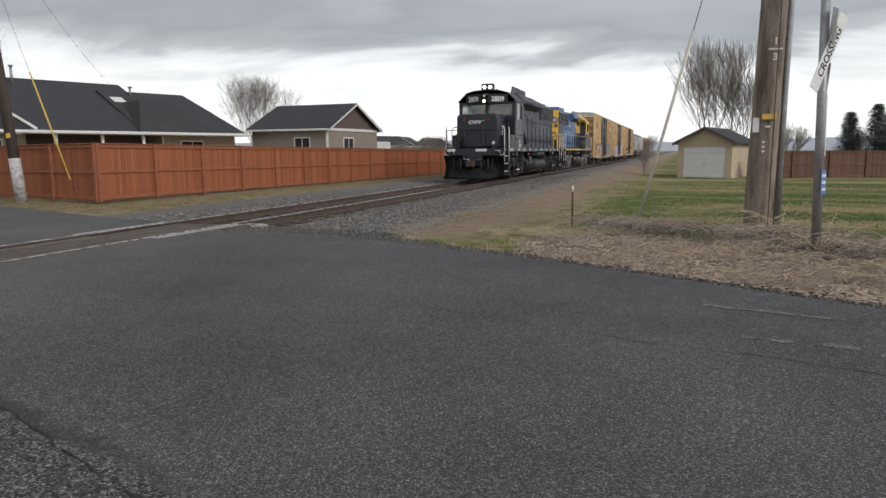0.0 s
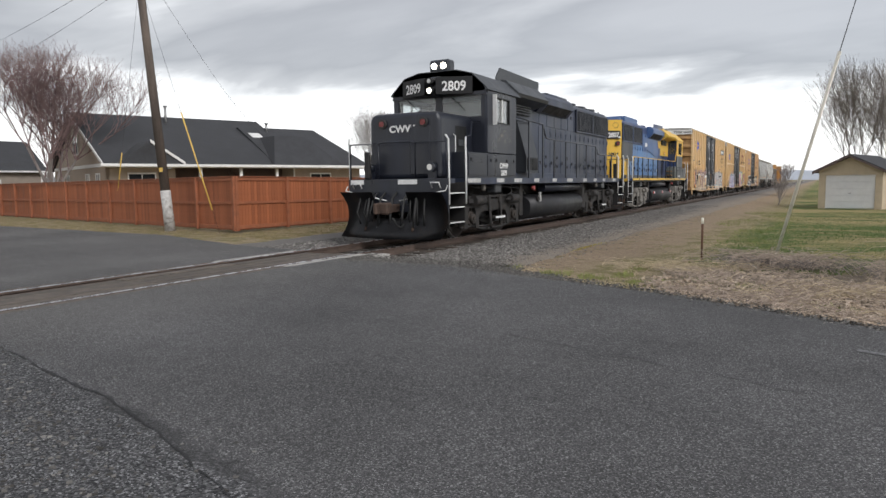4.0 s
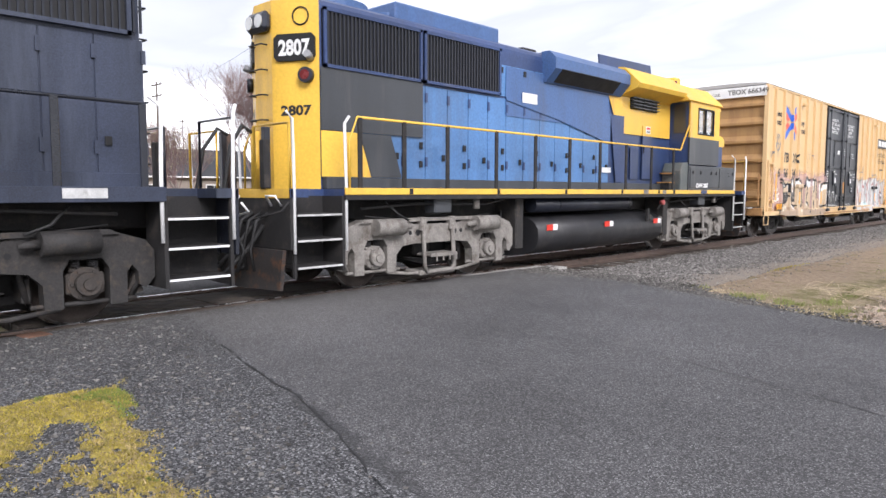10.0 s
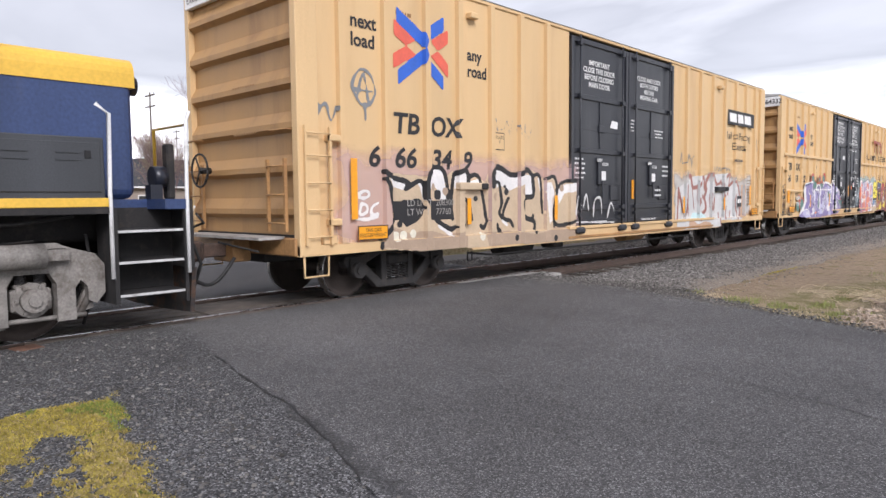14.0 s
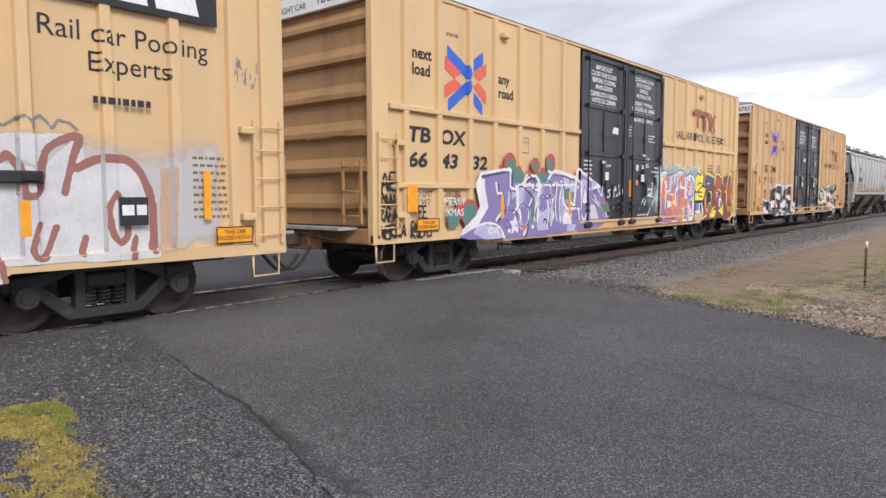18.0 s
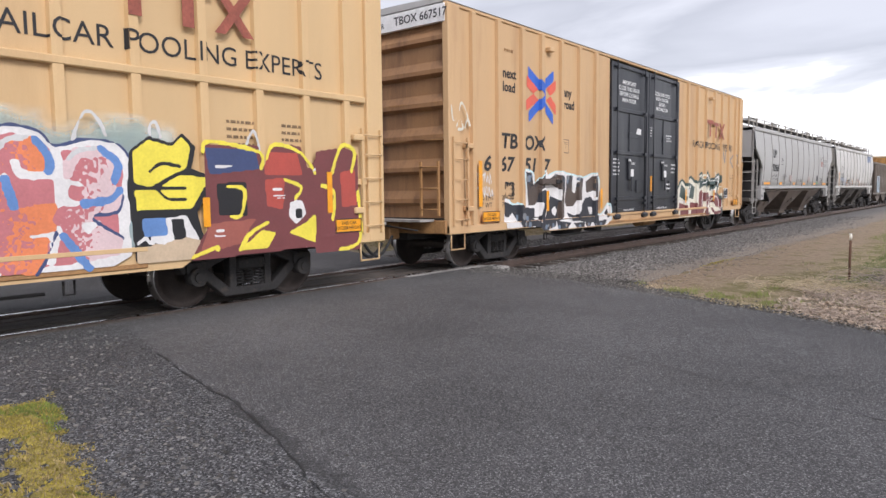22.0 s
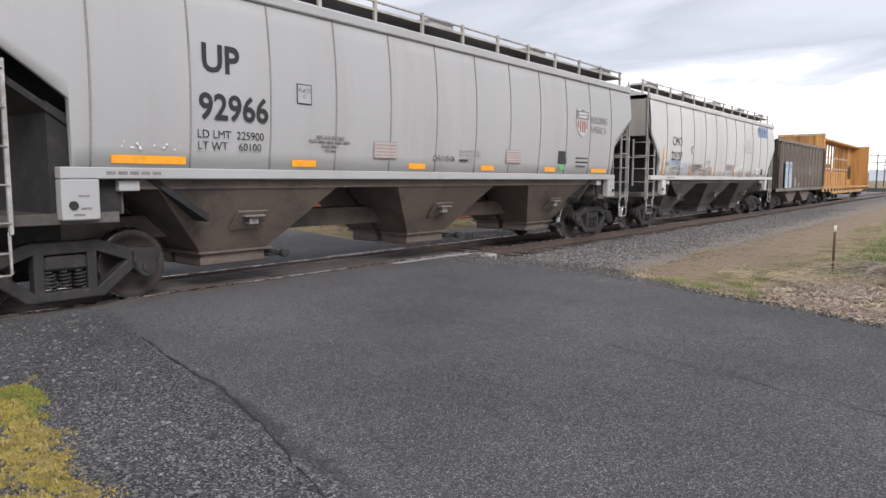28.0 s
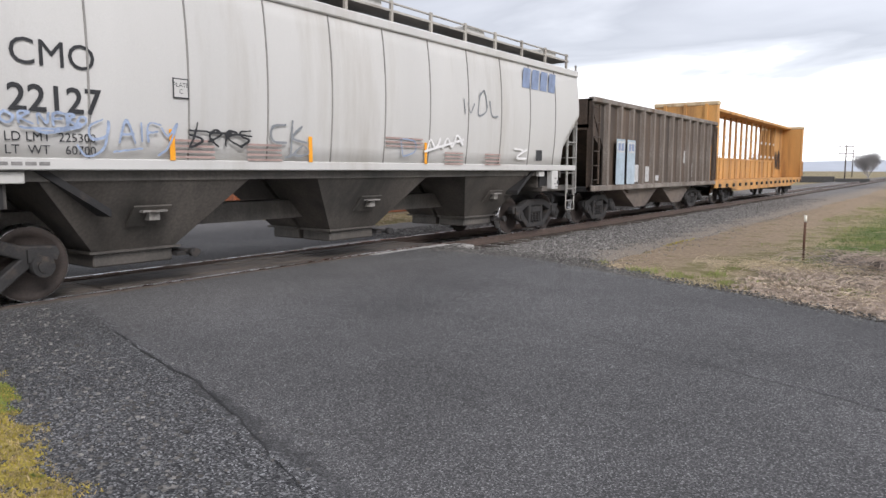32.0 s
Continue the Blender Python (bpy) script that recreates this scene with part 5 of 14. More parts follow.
def build_trees():
    big = branch_tree(5, 8.5, 0.62, 6, 0.12, 0.0028)
    broad = branch_tree(8, 8.0, 0.85, 6, 0.11, 0.0028)
    tall = branch_tree(13, 9.0, 0.46, 6, 0.075, 0.0035)
    airy = branch_tree(17, 8.5, 0.55, 6, 0.075, 0.0035)
    reds = tuple(m.copy() for m in broad[:2]) + (broad[2],)
    X, Y = local(-29.5, 44)
    tree("tree", "bare spreading tree with reddish twigs behind the fence", pose(-44.5, 27.4, -0.2, 0, 0, 30) @ Matrix.Scale(1.5, 4), reds, M_BARK, M_BARK_R)
    tree("tree", "budding tree behind the street fence", pose(-51.5, 24.5, -0.3, 0, 0, 100) @ Matrix.Scale(0.85, 4), big, M_BARK, M_BARK_R, M_BLOSSOM)
    tree("tree", "bare tree behind the houses", pose(-47.0, 70.0, -0.2, 0, 0, 10) @ Matrix.Scale(1.35, 4), airy, M_BARK, M_BARK)
    tree("tree", "tall bare tree behind the garage", pose(2.7, 76.0, -0.4, 0, 0, 40) @ Matrix.Scale(1.45, 4), tall, M_BARK, M_BARK)
    tree("tree", "tall bare tree behind the garage", pose(5.6, 78.0, -0.4, 0, 0, 140) @ Matrix.Scale(1.2, 4), airy, M_BARK, M_BARK)
    kinds = (branch_tree(21, 8.5, 0.6, 4, 0.13, 0.012), branch_tree(22, 8.0, 0.8, 4, 0.13, 0.012), branch_tree(24, 9.0, 0.48, 4, 0.13, 0.012))
    haze = branch_tree(31, 7.5, 0.75, 6, 0.10, 0.008)
    r = random.Random(17)
    for k in range(16):
        x, y = r.uniform(9, 45), r.uniform(62, 95)
        tree("tree", "bare tree behind the board fence", pose(x, y, -0.5, 0, 0, 360 * r.random()) @ Matrix.Scale(r.uniform(0.5, 0.75), 4), kinds[k % 3], M_BARK, M_BARK)
    for k in range(26):
        a = radians(r.uniform(-2, 36))
        d = r.uniform(150, 230)
        if 2.6 < math.degrees(a) < 8.5:
            continue
        tree("tree", "distant bare tree on the skyline", pose(-d * math.sin(a), d * math.cos(a), -0.5, 0, 0, 360 * r.random()) @ Matrix.Scale(r.uniform(0.6, 0.95), 4), kinds[k % 3], M_BARK, M_BARK, group="distant trees")
    for k in range(30):
        a = radians(r.uniform(48, 105))
        d = r.uniform(70, 150)
        tree("tree", "distant bare tree on the skyline", pose(-d * math.sin(a), d * math.cos(a), -0.5, 0, 0, 360 * r.random()) @ Matrix.Scale(r.uniform(0.55, 0.9), 4), kinds[k % 3], M_BARK, M_BARK_R, group="distant trees")
    tree("bush", "bare bush beside the far track", pose(-11.6, 150, -0.3, 0, 0, 20) @ Matrix.Scale(0.72, 4), haze, M_HAZEBARK, M_HAZEBARK, group="bushes")
    tree("bush", "bare bush beside the far track", pose(-12.9, 165, -0.3, 0, 0, 80) @ Matrix.Scale(0.62, 4), haze, M_HAZEBARK, M_HAZEBARK, group="bushes")
    tree("bush", "grey leafless bush beside the garage", pose(-2.6, 55, -0.4, 0, 0, 80) @ Matrix.Scale(0.32, 4), kinds[1], M_BARK, M_BARK, group="bushes")
    tree("bush", "grey leafless bush beside the garage", pose(5.6, 50, -0.4, 0, 0, 10) @ Matrix.Scale(0.3, 4), kinds[0], M_BARK, M_BARK, group="bushes")
    tree("bush", "grey leafless bush by the porch", pose(*local(-24.3, 48.8), -0.2, 0, 0, 10) @ Matrix.Scale(0.42, 4), kinds[2], M_BARK, M_BARK, group="bushes")
    for x, y, h, k in ((16.7, 82, 5.8, 1), (18.9, 81, 6.5, 2), (20.6, 83, 6.0, 3), (22.4, 82, 6.6, 4), (-30, 190, 6, 5)):
        conifer(pose(x, y, -0.5), h, k)
    # low dark wall and bank far down the line
    wl = thing("retaining_wall", "low dark concrete wall far beside the track", "wall", at=pose(-17.5, 118, -0.4))
    part("block", box(-2.5, 4.0, -0.3, 0.3, 0, 1.1, 0.03), M_UNDER_S, wl)
    part("block", box(4.1, 8.5, -0.3, 0.3, 0, 0.8, 0.03), M_UNDER_S, wl)
    # far hills; the distance haze is put into their pale blue colour
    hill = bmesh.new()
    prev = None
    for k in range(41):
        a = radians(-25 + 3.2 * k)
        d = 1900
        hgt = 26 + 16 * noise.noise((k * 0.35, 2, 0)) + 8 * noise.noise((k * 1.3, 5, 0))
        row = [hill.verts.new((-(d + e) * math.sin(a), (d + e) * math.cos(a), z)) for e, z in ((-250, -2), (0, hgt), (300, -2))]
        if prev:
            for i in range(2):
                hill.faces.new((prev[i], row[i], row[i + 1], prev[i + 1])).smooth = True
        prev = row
    tagged(link_mesh("distant_hills", hill, mat("hazy_hills", (0.42, 0.45, 0.50), 1.0, 0, 0.08, 0.002, 0.02, 0)), "hills on the horizon in a pale haze colour", "hills", kind="structure")


M_UNDER_S = mat("dark_weathered_concrete", (0.07, 0.068, 0.065), 0.9, 0, 0.3, 3, 40, 0.3)


def blades(name, label, spots, hgt, width, material, seed, lean=0.5, curl=True):
    """Many thin upright leaves in one mesh. spots: (x, y, z) rows."""
    r = np.random.RandomState(seed)
    p = np.array(spots)
    n = len(p)
    a = r.rand(n) * 2 * np.pi
    h = hgt * (0.4 + 0.9 * r.rand(n))
    sd = np.stack([np.cos(a), np.sin(a), np.zeros(n)], 1) * (width * (0.6 + 0.8 * r.rand(n)))[:, None]
    b = r.rand(n) * 2 * np.pi
    ln = np.stack([np.cos(b), np.sin(b), np.zeros(n)], 1) * (h * lean * r.rand(n))[:, None]
    up = np.stack([np.zeros(n), np.zeros(n), h], 1)
    m0 = p + 0.5 * up + 0.25 * ln
    t = p + up + ln
    v = np.stack([p - sd, p + sd, m0 + 0.7 * sd, m0 - 0.7 * sd, t], 1).reshape(-1, 3)
    k = np.arange(n)[:, None] * 5
    f = [tuple(q) for q in np.concatenate([k, k + 1, k + 2, k + 3], 1).tolist()] + [tuple(q) for q in np.concatenate([k + 3, k + 2, k + 4], 1).tolist()]
    me = bpy.data.meshes.new(name)
    me.from_pydata(v.tolist(), [], f)
    me.materials.append(material)
    return tagged(new(name, me), label, "grass", kind="stuff")


def stalks(name, label, cat, spots, length, radius, material, seed, flatness=0.6):
    """Arching dry stems in one mesh."""
    r = np.random.RandomState(seed)
    verts, faces = [], []
    for (x, y, z) in spots:
        a = r.rand() * 2 * np.pi
        L = length * (0.4 + 0.9 * r.rand())
        up = (1 - flatness) + flatness * r.rand() * 0.6
        pts = []
        for k in range(5):
            t = k / 4
            pts.append((x + math.cos(a) * L * t * 0.8, y + math.sin(a) * L * t * 0.8, z + L * up * (t - 0.85 * t * t) + 0.02 * (r.rand() - 0.5)))
            a += (r.rand() - 0.5) * 0.7
        i0 = len(verts)
        for k, q in enumerate(pts):
            rr = radius * (1 - 0.7 * k / 4)
            for j in range(3):
                w = 2 * math.pi * j / 3
                verts.append((q[0] + rr * math.cos(w) * 0.7, q[1] + rr * math.cos(w) * 0.7, q[2] + rr * math.sin(w)))
        for k in range(4):
            for j in range(3):
                faces.append((i0 + 3 * k + j, i0 + 3 * k + (j + 1) % 3, i0 + 3 * k + 3 + (j + 1) % 3, i0 + 3 * k + 3 + j))
    me = bpy.data.meshes.new(name)
    me.from_pydata(verts, [], faces)
    me.materials.append(material)
    return tagged(new(name, me), label, cat, kind="stuff")


def build_plants():
    r = random.Random(23)
    # verge between road and lawn: olive tufts, straw, bare earth between
    green, straw, yellow = [], [], []
    tufts = ((-2.87, 12.19, 0.35), (-3.25, 10.9, 0.4), (0.0, 9.25, 0.35), (-0.95, 10.24, 0.4), (0.25, 9.1, 0.3), (-3.9, 10.95, 0.4), (-1.54, 11.1, 0.3), (-2.4, 10.6, 0.3), (2.2, 8.0, 0.3), (-2.2, 12.4, 0.3), (-1.46, 11.14, 0.38), (-0.85, 10.74, 0.34), (-2.97, 11.26, 0.45), (0.9, 8.75, 0.3))
    for _ in range(30000):
        x = r.uniform(-5.9, 7.0)
        d = abs(r.gauss(0, 1.5)) - 0.05
        y = north_edge(x) + d
        if y > 19:
            continue
        k = noise.noise((x * 1.1, y * 1.1, 1)) + 0.5 * noise.noise((x * 4, y * 4, 1))
        near = max(smoothstep(c, 0.3 * c, math.hypot(x - a, y - b)) for a, b, c in tufts)
        if x < -3.0 and d > 0.7 + 0.5 * k and r.random() < 0.93:
            continue
        if k + near < 0.0 and r.random() < 0.75:
            continue
        if near < 0.3 and r.random() < (0.8 if x > -1.8 else 0.45):
            continue
        (green if near + 0.5 * k > 0.25 else straw).append((x, y, ground_z(x, y)))
    for _ in range(9000):
        x, y = r.uniform(-3.4, -0.9), r.uniform(12.6, 42)
        if noise.noise((x * 0.8, y * 0.5, 6)) + 0.5 * noise.noise((x * 3, y * 3, 6)) > -0.1:
            (green if noise.noise((x * 0.7, y * 0.35, 12)) > -0.05 else straw).append((x, y, ground_z(x, y)))
    for _ in range(2600):
        y = 11.4 + 6 * r.random() ** 1.5
        x = -5.75 + 0.7 * smoothstep(12.0, 16.5, y) + r.gauss(0, 0.12)
        yellow.append((x, y, ground_z(x, y)))
    blades("verge_grass_tufts", "short olive grass on the verge", green, 0.075, 0.005, M_GRASS, 1)
    blades("dry_verge_grass", "short straw-coloured grass on the verge", straw, 0.032, 0.006, M_STRAW, 2)
    blades("yellow_moss_edge", "thin yellow moss along the stone bank", yellow, 0.025, 0.008, M_MOSS, 31)
    # brush: clumps of brown stems between bare leaf litter
    bram, pale = [], []
    for _ in range(9000):
        x = r.gauss(1.2, 2.4)
        if x < -2.3 or x > 8:
            continue
        y = north_edge(x) + 0.15 + abs(r.gauss(0.3, 1.9))
        if y > 13.4 - 0.1 * max(x, 0) or noise.noise((x * 1.3, y * 1.3, 14)) + 0.4 * noise.noise((x * 4.5, y * 4.5, 2)) < -0.05:
            continue
        bram.append((x, y, ground_z(x, y) + r.uniform(0, 0.05)))
    for _ in range(420):
        a, d = r.uniform(0, 6.28), abs(r.gauss(0, 0.35))
        c = r.choice(((-2.75, 12.5), (-2.3, 12.9), (-1.9, 12.3), (-1.3, 12.9), (0.5, 10.4), (2.4, 10.0)))
        pale.append((c[0] + 1.3 * d * math.cos(a), c[1] + d * math.sin(a), -0.08))
    stalks("dry_brush", "tangle of dry brown brambles and leaves", "brush", bram, 0.34, 0.0065, M_BRAMBLE, 3, 0.6)
    stalks("dry_stems", "pale dry stems lying in the brush", "brush", [(x + 0.1, y + 0.05, z + 0.05) for x, y, z in bram[::16]] + pale, 0.6, 0.005, M_STRAW, 4, 0.7)
    heap, dark = [], []
    for _ in range(1500):
        a, d = r.uniform(0, 6.28), abs(r.gauss(0, 0.5))
        c = r.choice(((1.55, 12.9), (1.9, 12.7), (1.2, 12.8), (2.1, 11.4), (-0.6, 13.6), (2.7, 11.2), (-0.3, 13.4), (-1.0, 13.5)))
        (heap if r.random() < 0.6 else dark).append((c[0] + d * math.cos(a), c[1] + 0.6 * d * math.sin(a), -0.1))
    stalks("bramble_heap", "taller grey brambles round the pole foot", "brush", heap, 0.95, 0.0075, M_BRAMBLE, 5, 0.25)
    stalks("dark_bramble_heap", "dark old brambles round the pole foot", "brush", dark, 0.7, 0.009, M_BARK, 35, 0.3)
    stalks("climbing_stems", "pale stems climbing beside the pole and the sign", "brush", [(1.75 + r.gauss(0, 0.12), 12.95 + r.gauss(0, 0.1), -0.1) for _ in range(34)] + [(2.05 + r.gauss(0, 0.1), 11.15, -0.1) for _ in range(16)], 1.7, 0.008, M_STRAW, 36, 0.0)
    # fallen leaves in the brush
    spots = []
    for _ in range(5200):
        x = r.gauss(1.5, 2.0)
        if x < -2.4:
            continue
        y = north_edge(x) + 0.02 + abs(r.gauss(0, 1.3))
        spots.append((x, y, ground_z(x, y) + 0.03))
    me = stones_mesh(spots, 0.012, 0.04, 15)
    me.materials.append(mat("dead_leaves", (0.36, 0.285, 0.215), 0.9, 0, 0.6, 9, 60, 0.1))
    tagged(new("fallen_leaves", me), "dead brown leaves on the verge", "leaves", kind="stuff")
    # lawn: mown in bands of green and straw
    lawn, dry = [], []
    for _ in range(52000):
        x, y = r.uniform(-2.2, 16), 12.8 + 32 * r.random() ** 1.5
        s = y - 1.6 * min(x - 0.4, 1.5) + 2.0 * noise.noise((x * 0.25, y * 0.2, 3)) + 0.8 * noise.noise((x * 1.1, y * 1.1, 3))
        lush = max(smoothstep(1.6, 0.7, abs(s - 14.2)), smoothstep(3.6, 2.0, abs(s - 22.5)), 0.55 * smoothstep(5, 3, abs(s - 34)), smoothstep(0.9, 0.4, abs(x + 1.2)) * smoothstep(13.4, 14.6, y) * smoothstep(30, 22, y))
        (lawn if r.random() < 0.12 + 0.85 * lush else dry).append((x, y, ground_z(x, y)))
    blades("lawn_grass", "mown green lawn", lawn, 0.05, 0.007, M_LAWN, 6)
    blades("dry_lawn_grass", "straw-coloured patches of the lawn", dry[::2], 0.045, 0.007, M_DRYLAWN, 37)
    # strip along the far fence
    strip = []
    for _ in range(9000):
        y = 15.0 + 45 * r.random() ** 1.5
        x = r.uniform(-16.7, -14.0)
        strip.append((x, y, ground_z(x, y)))
    for _ in range(6000):
        x = r.uniform(-45, -15.5)
        y = r.uniform(north_edge(x) + 0.05, 16.4 - 0.228 * (x + 17))
        strip.append((x, y, ground_z(x, y)))
    blades("fence_side_grass", "dry olive grass along the cedar fence", strip, 0.05, 0.008, M_DRYGRASS, 7)
    # mossy mat at the road edge: thick in the west, broken into small clumps towards the road
    def moss(x, y):
        lim = 2.15 - 0.24 * (x + 5.5) + 0.12 * noise.noise((x * 3.2, y * 3.2, 5)) + 0.08 * noise.noise((x * 14, y * 14, 5))
        far = min(lim - y, -3.25 - 0.1 * y + 0.3 * noise.noise((x * 2.5, y * 2.5, 9)) - x, y + 1.2 + 0.3 * noise.noise((x * 2.1, y * 2.1, 11)), x + 6.0 + 0.15 * noise.noise((x * 2.7, y * 2.7, 4)))
        hole = math.hypot((x + 4.98) * 0.75 + 0.3 * (y - 1.45), y - 1.45) - 0.13 - 0.05 * noise.noise((x * 7, y * 7, 1))
        notch = math.hypot(x + 4.75, y - 2.02) - 0.16
        thick = max(smoothstep(-4.75, -5.15, x - 0.9 * max(1.3 - y, 0)), 0.8 * smoothstep(0.62, 0.3, lim - y))
        k = 0.35 * noise.noise((x * 3.4, y * 3.4, 2)) + 0.8 * noise.noise((x * 9, y * 9, 2)) + 0.75 * noise.noise((x * 24, y * 24, 2))
        return min(far * 3, hole * 6, notch * 5, 0.85 * k + 0.75 * thick - 0.14)
    cell = 0.026
    mv, mf, ids = [], [], {}
    for i in range(int(3.9 / cell)):
        for j in range(int(3.9 / cell)):
            x, y = -7.0 + cell * i, -1.5 + cell * j
            if moss(x + cell / 2, y + cell / 2) < 0.16:
                continue
            q = []
            for a, b in ((i, j), (i + 1, j), (i + 1, j + 1), (i, j + 1)):
                if (a, b) not in ids:
                    X, Y = -7.0 + cell * a, -1.5 + cell * b
                    ids[(a, b)] = len(mv)
                    e = 0.012 * noise.noise((X * 40, Y * 40, 3))
                    mv.append((X + e, Y - e, road_z(X, Y) - 0.012 + 0.03 * smoothstep(0.1, 0.6, moss(X, Y)) + 0.014 * noise.noise((X * 25, Y * 25, 6))))
                q.append(ids[(a, b)])
            mf.append(q)
    me = bpy.data.meshes.new("moss_mat")
    me.from_pydata(mv, [], mf)
    me.materials.append(M_MOSSMAT)
    tagged(new("moss_mat", me), "yellow-green moss mat at the road edge", "moss", kind="stuff")
    mo, gr, st = [], [], []
    for _ in range(150000):
        if len(mo) + len(gr) + len(st) > 60000:
            break
        x, y = r.uniform(-6.4, -3.0), r.uniform(-1.5, 2.4)
        k = moss(x, y)
        if k < 0.06 or (k < 0.3 and r.random() < 0.6):
            continue
        z = road_z(x, y) - 0.012 + 0.026 * smoothstep(0.1, 0.6, k)
        lim = 2.15 - 0.24 * (x + 5.5)
        band = y - lim + 0.34 + 0.25 * noise.noise((x * 3, y * 3, 8))
        if (band > 0 and -5.75 < x < -4.95 and r.random() < 0.75) or noise.noise((x * 2.2, y * 2.2, 21)) > 0.5:
            gr.append((x, y, z))
        else:
            (st if r.random() < 0.22 + 0.3 * smoothstep(-5.2, -4.4, x) else mo).append((x, y, z))
    blades("moss_clump", "yellow-green moss and grass at the road edge", mo, 0.018, 0.005, M_MOSS, 8, 1.4)
    blades("straw_tuft", "dry straw blades in the moss", st, 0.02, 0.0035, M_STRAWDRY, 38, 1.8)
    blades("green_grass_tuft", "bright green grass at the road edge", gr, 0.026, 0.004, M_MOSS_G, 9, 1.2)
    # leaning wooden sleeper end by the near rail
    lump = thing("timber_offcut", "rotten timber end beside the rail", "timber", at=pose(-8.40, 2.25, -0.05, 0, 0, 8))
    soften(part("block", box(-0.16, 0.14, -0.16, 0.16, -0.08, 0.05, 0.03), M_RUST, lump), 0.02)


build_fences()
build_houses()
build_shed()


# ---- train: shared parts ----
CONSIST = []       # vehicle, its place along the train
WHEELS = []        # wheelset, place in its truck, radius, sense of turning
TEXTS = []         # lettering still to be turned into meshes
M_BLACK = mat("black_paint", (0.0155, 0.018, 0.027), 0.34, 0, 0.35, 1.3, 60, 0.04, dirt=(0.05, 0.055, 0.072), dirt_amount=0.2, streak=True)
M_NAVY = mat("faded_dark_blue_paint", (0.024, 0.031, 0.053), 0.42, 0, 0.5, 0.8, 60, 0.04, dirt=(0.072, 0.085, 0.120), dirt_amount=0.42, streak=True)
M_DARKGREY = mat("dark_grey_paint", (0.045, 0.049, 0.055), 0.45, 0, 0.25, 1.2, 60, 0.04, dirt=(0.13, 0.12, 0.11), dirt_amount=0.2, streak=True)
# near-black metal; also paints the shade inside grilles, pockets and holes
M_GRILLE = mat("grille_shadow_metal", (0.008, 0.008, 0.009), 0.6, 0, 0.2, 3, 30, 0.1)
M_BLUE = mat("sky_blue_paint", (0.078, 0.185, 0.385), 0.42, 0, 0.22, 0.8, 25, 0.01, dirt=(0.075, 0.115, 0.20), dirt_amount=0.34, streak=True)
M_MIDBLUE = mat("weathered_mid_blue_paint", (0.055, 0.115, 0.265), 0.42, 0, 0.25, 0.8, 25, 0.012, dirt=(0.06, 0.085, 0.15), dirt_amount=0.35, streak=True)
M_DEEPBLUE = mat("deep_blue_paint", (0.030, 0.053, 0.135), 0.42, 0, 0.3, 0.8, 25, 0.012, dirt=(0.09, 0.09, 0.11), dirt_amount=0.2, streak=True)
M_YELLOW = mat("yellow_paint", (0.74, 0.455, 0.06), 0.45, 0, 0.12, 0.9, 25, 0.01, dirt=(0.40, 0.21, 0.06), dirt_amount=0.26, streak=True)
M_WHITE = mat("white_paint", (0.74, 0.74, 0.73), 0.5, 0, 0.12, 2, 30, 0.05, dirt=(0.3, 0.28, 0.25), dirt_amount=0.2)
M_STRIPE = mat("dirty_reflective_white", (0.50, 0.50, 0.49), 0.5, 0, 0.2, 5, 60, 0.03, dirt=(0.2, 0.19, 0.17), dirt_amount=0.4)
M_OCHRE = mat("ochre_boxcar_paint", (0.625, 0.43, 0.22), 0.5, 0, 0.11, 0.5, 90, 0.02, dirt=(0.48, 0.29, 0.135), dirt_amount=0.26, streak=True)
# end walls: a darker ochre than the sides, with brown streaks
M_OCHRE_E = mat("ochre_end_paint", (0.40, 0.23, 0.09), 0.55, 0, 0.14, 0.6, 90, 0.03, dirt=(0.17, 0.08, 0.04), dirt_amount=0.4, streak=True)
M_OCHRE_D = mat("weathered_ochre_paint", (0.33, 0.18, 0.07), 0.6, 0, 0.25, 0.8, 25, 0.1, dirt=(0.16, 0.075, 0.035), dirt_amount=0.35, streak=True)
M_DOOR = mat("black_door_paint", (0.019, 0.021, 0.027), 0.4, 0, 0.3, 1.2, 30, 0.04, dirt=(0.06, 0.06, 0.066), dirt_amount=0.2, streak=True)
M_CREAM = mat("cream_grey_hopper_paint", (0.525, 0.512, 0.485), 0.5, 0, 0.07, 0.5, 90, 0.02, dirt=(0.36, 0.33, 0.285), dirt_amount=0.25, streak=True)
M_HOPPER = mat("pale_grey_hopper_paint", (0.385, 0.38, 0.368), 0.5, 0, 0.06, 0.5, 90, 0.02, dirt=(0.30, 0.285, 0.262), dirt_amount=0.22, streak=True)
M_WELD = mat("grimy_seam", (0.20, 0.19, 0.175), 0.6, 0, 0.3, 2.0, 60, 0.05, dirt=(0.13, 0.105, 0.085), dirt_amount=0.4, streak=True)
# grime, plus the shade under the hoppers put into the base colour
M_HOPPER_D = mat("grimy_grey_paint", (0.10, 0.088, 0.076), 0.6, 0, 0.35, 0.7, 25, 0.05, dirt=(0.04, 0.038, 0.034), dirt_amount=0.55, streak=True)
# open hopper's ribs and rails: lit tone of its brown, with rust
M_GONDOLA_R = mat("chalky_brown_paint", (0.21, 0.185, 0.16), 0.75, 0, 0.4, 1.6, 25, 0.1, dirt=(0.105, 0.068, 0.045), dirt_amount=0.6, streak=True)
M_SOOTY = mat("sooty_grey_paint", (0.36, 0.335, 0.295), 0.6, 0, 0.2, 0.8, 60, 0.04, dirt=(0.11, 0.085, 0.065), dirt_amount=0.4, streak=True)
